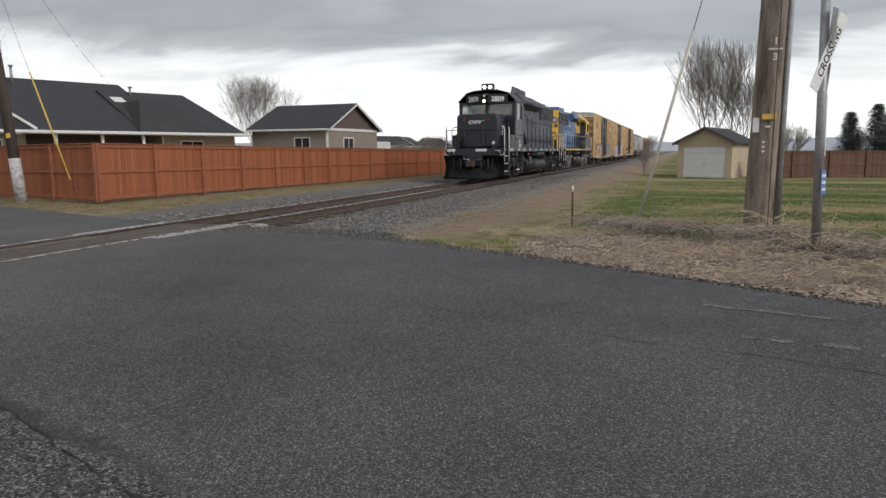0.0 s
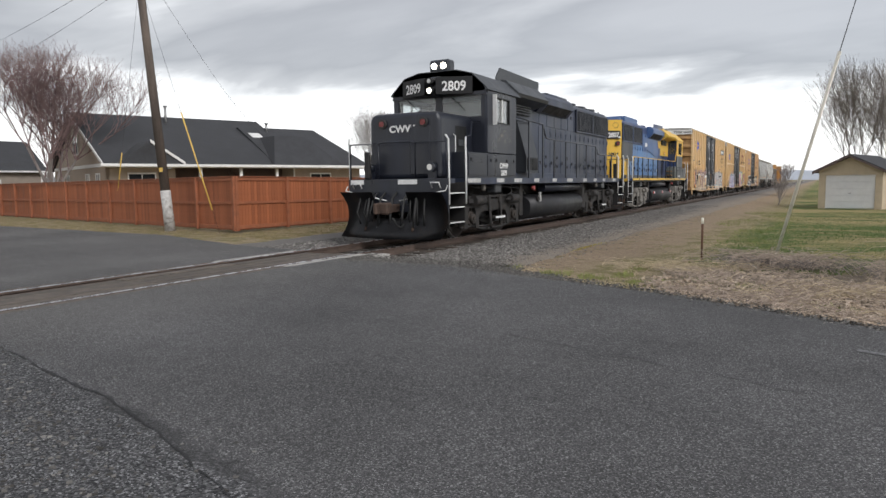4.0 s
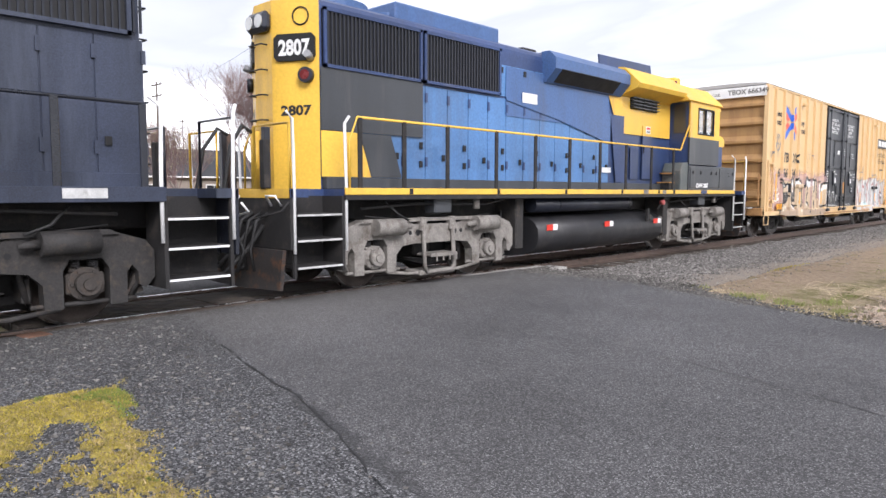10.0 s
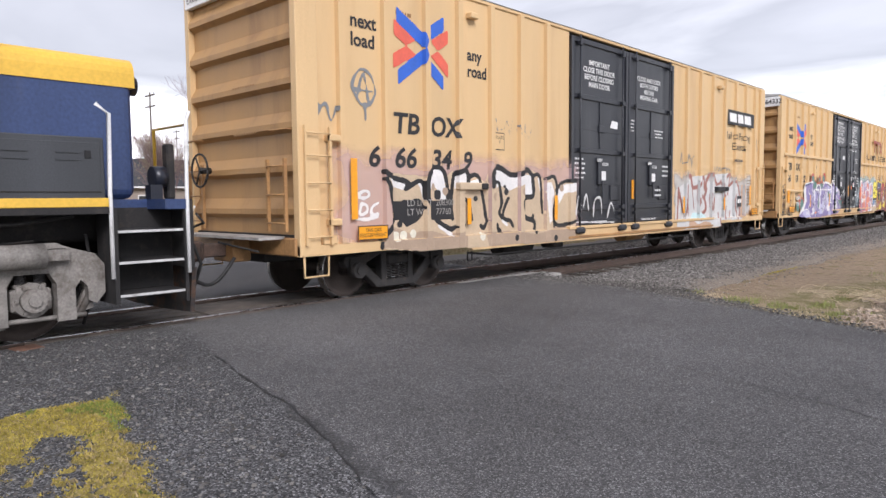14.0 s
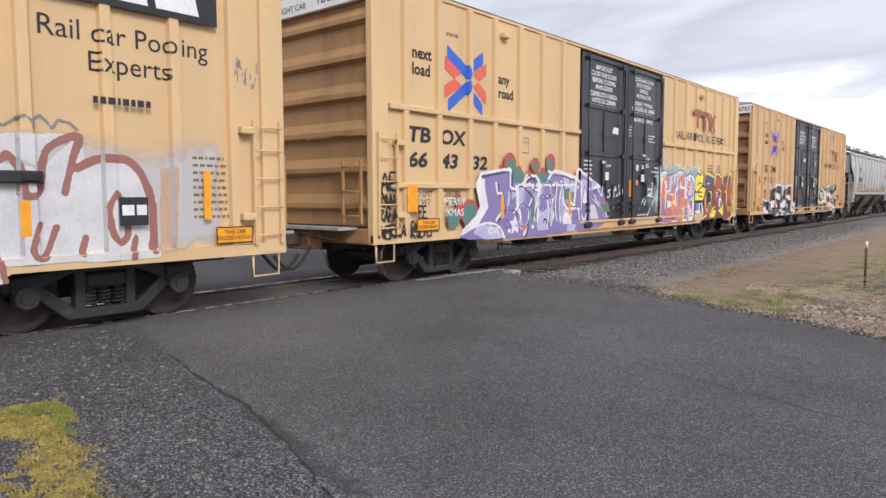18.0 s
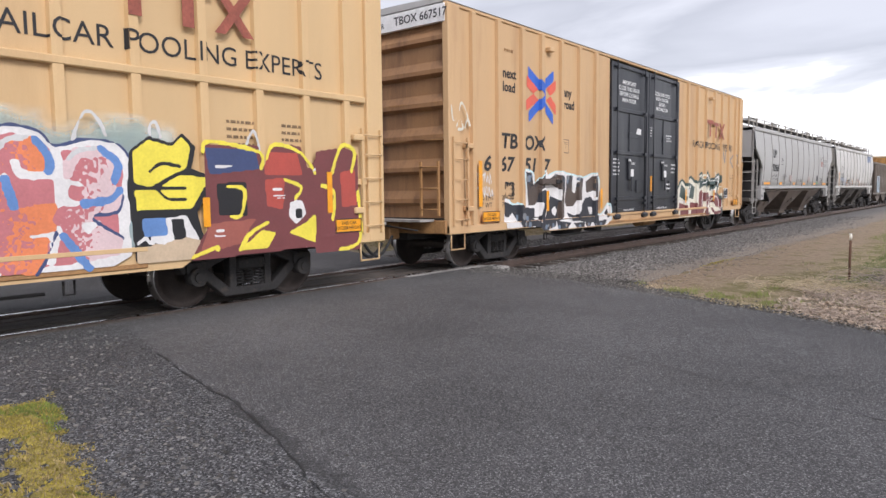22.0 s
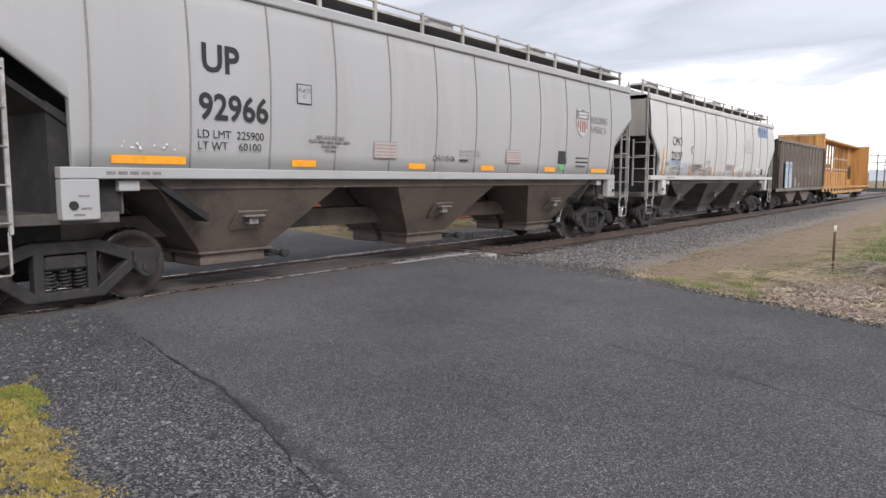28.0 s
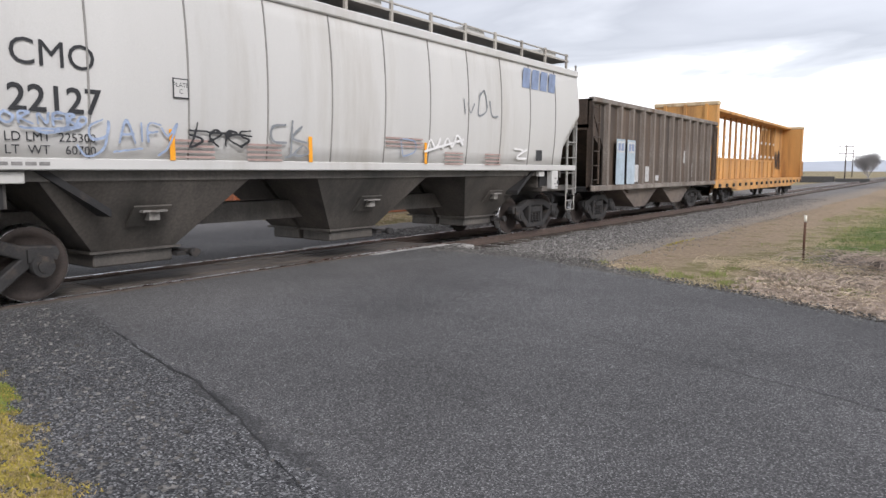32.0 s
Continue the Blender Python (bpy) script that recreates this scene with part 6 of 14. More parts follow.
M_LADDER = mat("dirty_ladder_paint", (0.36, 0.345, 0.32), 0.6, 0, 0.25, 3, 40, 0.05, dirt=(0.15, 0.115, 0.09), dirt_amount=0.4)
M_COUPLER = mat("rusty_coupler_steel", (0.075, 0.048, 0.036), 0.8, 0.1, 0.35, 5, 40, 0.3, dirt=(0.03, 0.025, 0.022), dirt_amount=0.4)
M_STENCIL = mat("faded_stencil_paint", (0.20, 0.13, 0.07), 0.6, 0, 0.3, 8, 60, 0.02)
M_FADEBLUE = mat("faded_blue_paint", (0.20, 0.25, 0.37), 0.6, 0, 0.3, 4, 40, 0.02)
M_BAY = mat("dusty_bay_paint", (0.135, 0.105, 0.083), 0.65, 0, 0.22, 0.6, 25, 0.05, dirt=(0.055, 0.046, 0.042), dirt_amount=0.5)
# open hopper's sheets: the brown darkened for shade between the ribs
M_GONDOLA = mat("faded_brown_paint", (0.085, 0.060, 0.044), 0.7, 0, 0.5, 1.4, 25, 0.12, dirt=(0.035, 0.031, 0.028), dirt_amount=0.5, streak=True)
M_GOLD = mat("weathered_orange_paint", (0.50, 0.26, 0.08), 0.65, 0, 0.25, 0.7, 25, 0.1, dirt=(0.20, 0.095, 0.04), dirt_amount=0.5, streak=True)
M_PALEGOLD = mat("chalky_tan_paint", (0.52, 0.40, 0.25), 0.7, 0, 0.2, 2, 25, 0.1, dirt=(0.30, 0.17, 0.08), dirt_amount=0.35, streak=True)
M_TRUCK = mat("grimy_cast_steel", (0.034, 0.032, 0.031), 0.75, 0.2, 0.35, 4, 40, 0.3, dirt=(0.10, 0.075, 0.055), dirt_amount=0.3)
M_TRUCK_G = mat("dusty_grey_cast_steel", (0.225, 0.21, 0.19), 0.75, 0.1, 0.3, 4, 40, 0.3, dirt=(0.08, 0.06, 0.045), dirt_amount=0.4)
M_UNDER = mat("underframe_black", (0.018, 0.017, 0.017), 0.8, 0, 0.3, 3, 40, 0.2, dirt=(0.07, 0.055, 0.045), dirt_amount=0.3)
M_WHEEL = mat("rusty_wheel_plate", (0.055, 0.043, 0.037), 0.75, 0.3, 0.3, 6, 50, 0.2)
M_TREAD = mat("bright_wheel_tread", (0.50, 0.49, 0.48), 0.3, 1.0, 0.15, 6, 50, 0.05)
M_TANK = mat("dull_black_tank_paint", (0.015, 0.015, 0.017), 0.5, 0, 0.35, 1.2, 60, 0.05, dirt=(0.05, 0.045, 0.042), dirt_amount=0.35)
M_HOSE = mat("black_rubber", (0.02, 0.02, 0.02), 0.7, 0, 0.2, 6, 40, 0.1)
M_RED = mat("red_reflector", (0.60, 0.035, 0.02), 0.4, 0, 0.1, 8, 40, 0.05)
M_SIGNAL_Y = mat("amber_reflector", (0.80, 0.33, 0.01), 0.4, 0, 0.1, 8, 40, 0.05)
M_FADERED = mat("faded_red_cap", (0.36, 0.075, 0.07), 0.5, 0, 0.2, 6, 40, 0.05)
M_LETTER = mat("black_lettering", (0.02, 0.02, 0.022), 0.55, 0, 0.25, 6, 40, 0.03)
M_FADED = mat("faded_red_logo_paint", (0.30, 0.085, 0.055), 0.6, 0, 0.3, 3, 30, 0.03)
M_LOGO_R = mat("logo_red", (0.68, 0.12, 0.075), 0.5, 0, 0.1, 4, 30, 0.03)
M_LOGO_B = mat("logo_blue", (0.03, 0.12, 0.52), 0.5, 0, 0.1, 4, 30, 0.03)
M_GLASS = clear_glass("cab_window_glass")
M_LAMP = glow("lit_headlight", (1.0, 0.93, 0.78), 4.0)
M_LENS = mat("clear_lamp_lens", (0.6, 0.6, 0.58), 0.15, 0.3, 0.05, 6, 40, 0.0)
M_REDLENS = mat("red_lamp_lens", (0.16, 0.02, 0.02), 0.25, 0, 0.1, 6, 40, 0.0)
FACES = {"+x": ((0, 1, 0), (0, 0, 1), (1, 0, 0)), "-x": ((0, -1, 0), (0, 0, 1), (-1, 0, 0)),
         "-y": ((1, 0, 0), (0, 0, 1), (0, -1, 0)), "+y": ((-1, 0, 0), (0, 0, 1), (0, 1, 0))}


for key, turn in (("front_near", 20.8), ("front_far", -20.8)):
    c_, s_ = math.cos(radians(turn)), math.sin(radians(turn))
    FACES[key] = ((c_, s_, 0), (0, 0, 1), (s_, -c_, 0))
for key, turn in (("rear_near", -28.0), ("rear_far", 28.0)):
    c_, s_ = math.cos(radians(turn)), math.sin(radians(turn))
    FACES[key] = ((-c_, s_, 0), (0, 0, 1), (s_, c_, 0))


def text(body, size, parent, material, at, face="+x", align="LEFT", stretch=1.0, name="lettering", shear=0.0, rise=None, bold=0.0, spacing=1.0):
    """Lettering on a wall of a vehicle. at: its lower start. rise(y): how far the wall stands out there."""
    cu = bpy.data.curves.new(name, "FONT")
    cu.body, cu.size, cu.align_x, cu.shear, cu.offset, cu.space_character = body, size, align, shear, bold, spacing
    cu.resolution_u = 3
    cu.materials.append(material)
    ob = new(name, cu)
    ob.parent = parent
    X, Y, Z = (Vector(v) for v in FACES[face])
    m = Matrix((X * stretch, Y, Z)).transposed().to_4x4()
    m.translation = at
    TEXTS.append((ob, m, rise))


def lay_over_ribs(me):
    """Cuts lettering along the edges of a boxcar's ribs and lifts what lies on them."""
    bm = bmesh.new()
    bm.from_mesh(me)
    lo, hi = min(v.co.y for v in bm.verts), max(v.co.y for v in bm.verts)
    for q in rib_places():
        for e in (-0.074, -0.056, 0.056, 0.074):
            if lo < q + e < hi:
                bmesh.ops.bisect_plane(bm, geom=bm.verts[:] + bm.edges[:] + bm.faces[:], plane_co=(0, q + e, 0), plane_no=(0, 1, 0))
    for v in bm.verts:
        d = min(abs(v.co.y - q) for q in rib_places())
        v.co.x += 0.076 * min(1.0, max(0.0, (0.074 - d) / 0.018))
    bm.to_mesh(me)
    bm.free()


def set_texts():
    bpy.context.view_layer.update()
    dg = bpy.context.evaluated_depsgraph_get()
    for ob, m, rise in TEXTS:
        me = bpy.data.meshes.new_from_object(ob.evaluated_get(dg))
        me.transform(m)
        if rise:
            lay_over_ribs(me)
        o = new(ob.name.split(".")[0], me)
        o.parent = ob.parent
        cu = ob.data
        bpy.data.objects.remove(ob)
        bpy.data.curves.remove(cu)
    TEXTS.clear()


def flat(name, pts, parent, material, x, face="+x", label=""):
    """A thin painted or sheet shape; pts in (along, up)."""
    bm = bmesh.new()
    if face == "+x":
        bm_prism(bm, pts, 0, x - 0.004, x)
    elif face == "-x":
        bm_prism(bm, pts, 0, -x, -x + 0.004)
    else:
        s = -1 if face == "-y" else 1
        bm_prism(bm, pts, 1, s * x - 0.002, s * x + 0.002)
    bmesh.ops.recalc_face_normals(bm, faces=bm.faces)
    return part(name, bm, material, parent, label)


def rect(a, b, c, d):
    return [(a, c), (b, c), (b, d), (a, d)]


def wheel_mesh(r):
    bm = bmesh.new()
    n = 28
    prof = [(0.0, 0.70), (0.09, 0.70), (0.11, 0.755), (0.14, 0.745), (r * 0.74, 0.715), (r * 0.80, 0.79), (r - 0.01, 0.79), (r, 0.78), (r + 0.004, 0.70), (r + 0.028, 0.672), (r + 0.02, 0.655), (r * 0.8, 0.66), (r * 0.74, 0.69), (0.12, 0.66), (0.08, 0.62), (0.08, 0.0)]
    for s in (-1, 1):
        rings = []
        for rad, x in prof:
            rings.append([bm.verts.new((s * x, rad * math.cos(2 * math.pi * k / n), rad * math.sin(2 * math.pi * k / n))) for k in range(n)])
        for i, (u, v) in enumerate(zip(rings, rings[1:])):
            for k in range(n):
                q = (u[k], u[(k + 1) % n], v[(k + 1) % n], v[k])
                f = bm.faces.new(q if s > 0 else q[::-1])
                f.smooth = True
                f.material_index = 1 if 6 <= i <= 8 else 0
        # hub bolts and a chalk mark make the turning visible
        for k in range(3):
            a = 2 * math.pi * k / 3
            c = Vector((s * 0.75, 0.06 * math.cos(a), 0.06 * math.sin(a)))
            bm_cyl(bm, c, c + Vector((s * 0.02, 0, 0)), 0.014, n=6)
    bmesh.ops.remove_doubles(bm, verts=bm.verts, dist=0.0005)
    me = bpy.data.meshes.new("wheelset")
    bm.to_mesh(me)
    bm.free()
    me.materials.append(M_WHEEL)
    me.materials.append(M_TREAD)
    return me


WHEEL_MESH = {}


def wheelset(truck, y, r, sense=1):
    if r not in WHEEL_MESH:
        WHEEL_MESH[r] = wheel_mesh(r)
    ob = new("wheelset", WHEEL_MESH[r])
    ob.parent = truck
    WHEELS.append((ob, y, r, sense))
    return ob


def freight_truck(car, yc, base=1.8, r=0.455, tint=None):
    """Three-piece freight truck: two cast side frames, springs, bolster and two wheelsets."""
    tint = tint or M_TRUCK
    h = base / 2
    bm = box(-0.85, 0.85, yc - 0.19, yc + 0.19, 0.40, 0.74, 0.03)
    truck = part("truck", bm, tint, car)
    for s in (-1, 1):
        a, b = sorted((s * 0.90, s * 1.06))
        # upper and lower members, columns and pedestal ends as one casting
        bm = bmesh.new()
        top = [(-h - 0.24, 0.60), (-h - 0.2, 0.68), (-h + 0.16, 0.70), (-0.40, 0.83), (0.40, 0.83), (h - 0.16, 0.70), (h + 0.2, 0.68), (h + 0.24, 0.60), (h + 0.2, 0.50), (h - 0.17, 0.53), (0.38, 0.68), (-0.38, 0.68), (-h + 0.17, 0.53), (-h - 0.2, 0.50)]
        bm_prism(bm, [(yc + u, v) for u, v in top], 0, a, b)
        low = [(-h + 0.17, 0.58), (-0.36, 0.25), (0.36, 0.25), (h - 0.17, 0.58), (h - 0.03, 0.50), (0.44, 0.13), (-0.44, 0.13), (-h + 0.03, 0.50)]
        bm_prism(bm, [(yc + u, v) for u, v in low], 0, a, b)
        for u in (-0.36, 0.24):
            bm_box(bm, a, b, yc + u, yc + u + 0.12, 0.22, 0.72)
        bmesh.ops.recalc_face_normals(bm, faces=bm.faces)
        soften(part("side_frame", bm, tint, truck), 0.02, 2)
        for e in (-h, h):
            bm = cyl((s * 0.98, yc + e, r), (s * 1.17, yc + e, r), 0.125, n=16)
            bm_cyl(bm, (s * 1.17, yc + e, r), (s * 1.19, yc + e, r), 0.07, n=12)
            bm_box(bm, min(s * 0.9, s * 1.1), max(s * 0.9, s * 1.1), yc + e - 0.14, yc + e + 0.14, r + 0.05, r + 0.2)
            part("axle_box", bm, tint, truck)
        for k in range(3):
            y = yc - 0.17 + 0.17 * k
            pts = [(s * 1.0 + 0.055 * math.cos(0.9 * i), y + 0.062 * math.sin(0.9 * i), 0.26 + 0.0062 * i) for i in range(36)]
            part("spring", tube(pts, 0.016, 5), tint, truck)
        part("bolster_end", box(min(s * 0.85, s * 1.08), max(s * 0.85, s * 1.08), yc - 0.24, yc + 0.24, 0.49, 0.66, 0.03), tint, truck)
    for e in (-h, h):
        wheelset(truck, yc + e, r)
    return truck


def coupler(car, y, s, z=0.84):
    """Knuckle coupler and air hose at one end; s points outwards along y."""
    bm = box(-0.09, 0.09, min(y, y + s * 0.45), max(y, y + s * 0.45), z - 0.1, z + 0.1, 0.02)
    bm_box(bm, -0.2, 0.13, min(y + s * 0.4, y + s * 0.66), max(y + s * 0.4, y + s * 0.66), z - 0.15, z + 0.15, 0, 0.04)
    bm_box(bm, -0.22, -0.10, min(y + s * 0.6, y + s * 0.78), max(y + s * 0.6, y + s * 0.78), z - 0.14, z + 0.14, 0, 0.03)
    c = part("coupler", bm, M_COUPLER, car)
    pts = [(0.42, y + s * (0.1 + 0.75 * k / 8), z - 0.1 - 0.36 * math.sin(math.pi * k / 9)) for k in range(9)]
    part("air_hose", tube(pts, 0.028, 8), M_HOSE, c)
    bm = cyl((0.15, y + s * 0.2, z + 0.12), (1.1, y + s * 0.12, z + 0.02), 0.016, n=6)
    part("uncoupling_lever", bm, M_UNDER, c)


def ladder(car, x, y0, y1, zs, material, lean=0.0, label="", along="y", name="ladder"):
    """A side or end ladder: two stiles and its rungs."""
    bm = bmesh.new()
    z0, z1 = zs[0] - 0.12, zs[-1] + 0.1
    if along == "y":
        for y in (y0, y1):
            bm_box(bm, x - 0.02, x + 0.025, y - 0.02, y + 0.02, z0, z1)
    else:
        for q in (y0, y1):
            bm_box(bm, q - 0.02, q + 0.02, x - 0.025, x + 0.02, z0, z1)
    lad = part(name, bm, material, car, label)
    for z in zs:
        if along == "y":
            b = cyl((x + 0.03, y0, z), (x + 0.03, y1, z), 0.012, n=6)
        else:
            b = cyl((y0, x - 0.03, z), (y1, x - 0.03, z), 0.012, n=6)
        part("rung", b, material, lad)
    return lad


# ---- spray paint ----
def stroke_distance(Y, Z, line):
    d = np.full(Y.shape, 9.0)
    for (a, b), (c, e) in zip(line, line[1:]):
        vx, vz = c - a, e - b
        L = vx * vx + vz * vz + 1e-9
        k = np.clip(((Y - a) * vx + (Z - b) * vz) / L, 0, 1)
        d = np.minimum(d, np.hypot(Y - a - k * vx, Z - b - k * vz))
    return d


def spray(car, y0, y1, z0, z1, rise, layers, mats, name="graffiti", cell=0.02, label="", sill=False):
    """Paint laid over the ribs of a wall as a fine draped sheet with smooth edges. layers: (test(Y, Z), paint index), later ones on top."""
    ny, nz = int((y1 - y0) / cell), int((z1 - z0) / cell)
    yy = y0 + cell * (np.arange(ny) + 0.5)
    zz = z0 + cell * (np.arange(nz) + 0.5)
    Y, Z = np.meshgrid(yy, zz, indexing="ij")
    ink = np.full(Y.shape, -1)
    for test, k in layers:
        ink[test(Y, Z)] = k
    # draw the corners along each colour's edge towards one another, so that the steps become smooth lines
    pad = np.full((ny + 2, nz + 2), -1)
    pad[1:-1, 1:-1] = ink
    P = np.stack(np.meshgrid(y0 + cell * np.arange(ny + 1), z0 + cell * np.arange(nz + 1), indexing="ij"), axis=-1)
    ey = pad[1:-1, :-1] != pad[1:-1, 1:]
    ez = pad[:-1, 1:-1] != pad[1:, 1:-1]
    for _ in range(3):
        acc = np.zeros_like(P)
        cnt = np.zeros(P.shape[:2])
        w = ey.astype(float)
        acc[:-1] += P[1:] * w[..., None]; cnt[:-1] += w
        acc[1:] += P[:-1] * w[..., None]; cnt[1:] += w
        w = ez.astype(float)
        acc[:, :-1] += P[:, 1:] * w[..., None]; cnt[:, :-1] += w
        acc[:, 1:] += P[:, :-1] * w[..., None]; cnt[:, 1:] += w
        on = cnt > 0
        P[on] = 0.5 * P[on] + 0.5 * acc[on] / cnt[on][:, None]
    rows = np.array([rise(v) for v in y0 + cell * np.arange(ny + 1)])
    ids = np.full((ny + 1, nz + 1), -1)
    verts, faces, mi = [], [], []
    for i, j in np.argwhere(ink >= 0):
        q = []
        for a, b in ((i, j), (i + 1, j), (i + 1, j + 1), (i, j + 1)):
            if ids[a, b] < 0:
                ids[a, b] = len(verts)
                verts.append(((max(rows[a], 1.568) if sill and P[a, b, 1] < 0.935 else rows[a]) + 0.006, P[a, b, 0], P[a, b, 1]))
            q.append(int(ids[a, b]))
        faces.append(q)
        mi.append(int(ink[i, j]))
    me = bpy.data.meshes.new(name)
    me.from_pydata(verts, [], faces)
    for m in mats:
        me.materials.append(m)
    me.polygons.foreach_set("material_index", mi)
    ob = new(name, me)
    ob.parent = car
    if label:
        ob["label"] = label
    return ob


def mist(car, y0, y1, z0, z1, rise, color, strength, label, soft=0.3):
    """A thin even haze of sprayed paint that lets the wall show through and fades out at its edge."""
    ny, nz = int((y1 - y0) / 0.02), int((z1 - z0) / 0.09) + 1
    verts, faces, cover = [], [], []
    for i in range(ny + 1):
        y = y0 + (y1 - y0) * i / ny
        for j in range(nz + 1):
            z = z0 + (z1 - z0) * j / nz
            verts.append((rise(y) + 0.003, y, z))
            edge = min(y - y0, y1 - y, 1.2 * (z1 - z), 1.2 * (z - z0) + 0.15) / soft
            cover.append(strength * smoothstep(0, 1, edge + (0.6 * noise.noise((y * 1.3, z * 2.1, 1)) + 0.3 * noise.noise((y * 5, z * 5, 1))) * min(1, 4 * max(edge, 0))))
    for i in range(ny):
        for j in range(nz):
            a = i * (nz + 1) + j
            faces.append((a, a + nz + 1, a + nz + 2, a + 1))
    me = bpy.data.meshes.new("overspray")
    me.from_pydata(verts, [], faces)
    me.attributes.new("cover", "FLOAT", "POINT").data.foreach_set("value", cover)
    m = bpy.data.materials.new("sprayed_haze")
    m.use_nodes = True
    nt = m.node_tree
    b = nt.nodes["Principled BSDF"]
    b.inputs["Base Color"].default_value = (*color, 1)
    b.inputs["Roughness"].default_value = 0.6
    at = nt.nodes.new("ShaderNodeAttribute")
    at.attribute_name = "cover"
    nt.links.new(at.outputs["Fac"], b.inputs["Alpha"])
    me.materials.append(m)
    ob = new("overspray", me)
    ob.parent = car
    ob["label"] = label
    return ob


def near_lines(lines, wobble=0.0, seed=0):
    def dist(Y, Z):
        d = np.full(Y.shape, 9.0)
        for ln in lines:
            d = np.minimum(d, stroke_distance(Y, Z, ln))
        return d + wobble * np.sin(Y * 9 + seed) * np.sin(Z * 11 + 1.7 * seed)
    return dist


def curve(*pts):
    """A hand-drawn line: the points joined by a smooth curve."""
    out = []
    n = len(pts)
    for k in range(n - 1):
        a, b, c, d = pts[max(k - 1, 0)], pts[k], pts[k + 1], pts[min(k + 2, n - 1)]
        for i in range(5):
            u = i / 5
            out.append(tuple(0.5 * (2 * b[q] + (c[q] - a[q]) * u + (2 * a[q] - 5 * b[q] + 4 * c[q] - d[q]) * u * u + (3 * b[q] - a[q] - 3 * c[q] + d[q]) * u ** 3) for q in (0, 1)))
    return out + [pts[-1]]


def letters(lines, width, *coats, wobble=0.012, seed=0):
    """Fat letters drawn along lines; coats: (extra width, ink), widest first."""
    dist = near_lines(lines, wobble, seed)
    return [(lambda Y, Z, e=e: dist(Y, Z) < width + e, k) for e, k in coats]


def dots(spots, ink):
    return [(lambda Y, Z: np.any([np.hypot(Y - a, Z - b) < c for a, b, c in spots], axis=0), ink)]


def rings(spots, ink):
    return [(lambda Y, Z: np.any([np.abs(np.hypot(Y - a, Z - b) - c) < 0.014 for a, b, c in spots], axis=0), ink)]


def polygon(pts, ink):
    """A filled shape."""
    def test(Y, Z):
        c = np.zeros(Y.shape, bool)
        for (a, b), (d, e) in zip(pts, pts[1:] + pts[:1]):
            if b != e:
                c ^= ((b > Z) != (e > Z)) & (Y < (d - a) * (Z - b) / (e - b) + a)
        return c
    return [(test, ink)]


def scrawl(y0, y1, z0, z1, seed, n, ink, width=0.016):
    """A thin hand-drawn tag of n loops."""
    r = random.Random(seed)
    line = []
    for k in range(n * 4):
        line.append((y0 + (y1 - y0) * (k + r.uniform(-0.9, 0.9)) / (n * 4), z0 + (z1 - z0) * (0.5 + 0.5 * math.sin(1.9 * k + r.uniform(-0.5, 0.5)))))
    return [(lambda Y, Z: stroke_distance(Y, Z, line) < width, ink)]


SPRAY = {k: mat("spray_" + k, c, 0.5, 0, 0.1, 3, 30, 0.02) for k, c in {
    "white": (0.70, 0.685, 0.665), "black": (0.016, 0.016, 0.018), "sand": (0.52, 0.40, 0.27), "pink": (0.66, 0.50, 0.50), "violet": (0.225, 0.178, 0.37),
    "lilac": (0.44, 0.425, 0.60), "green": (0.09, 0.19, 0.16), "red": (0.42, 0.075, 0.055), "orange": (0.72, 0.22, 0.09), "aqua": (0.50, 0.68, 0.70),
    "yellow": (0.78, 0.66, 0.07), "cream": (0.66, 0.63, 0.52), "maroon": (0.17, 0.05, 0.05), "rust": (0.32, 0.10, 0.075), "navy": (0.05, 0.07, 0.16), "tan": (0.38, 0.28, 0.20), "dusk": (0.14, 0.10, 0.27), "grey": (0.20, 0.21, 0.22), "blue": (0.12, 0.24, 0.50), "steel": (0.16, 0.21, 0.27), "chalk": (0.56, 0.56, 0.55), "faded_rust": (0.30, 0.125, 0.10), "faded_sand": (0.50, 0.33, 0.22), "rose": (0.50, 0.17, 0.18), "dark_green": (0.055, 0.085, 0.078), "charcoal": (0.03, 0.032, 0.04), "brown": (0.085, 0.062, 0.05)}.items()}


# ---- boxcars ----
BOX_H = 9.22       # half length of the body


def rib_places():
    return [-8.42, -7.55, -6.65, -5.85, -4.98, -4.1, -3.24, 3.3, 4.2, 5.06, 5.95, 6.8, 7.62, 8.42]


def rib_rise(y):
    """How far the wall stands out at y: the sheet at 1.50, the ribs at 1.57, the doors at 1.55."""
    if -2.4 < y < 2.45:
        return 1.555
    for q in rib_places():
        if abs(y - q) < 0.075:
            return 1.578
    return 1.503


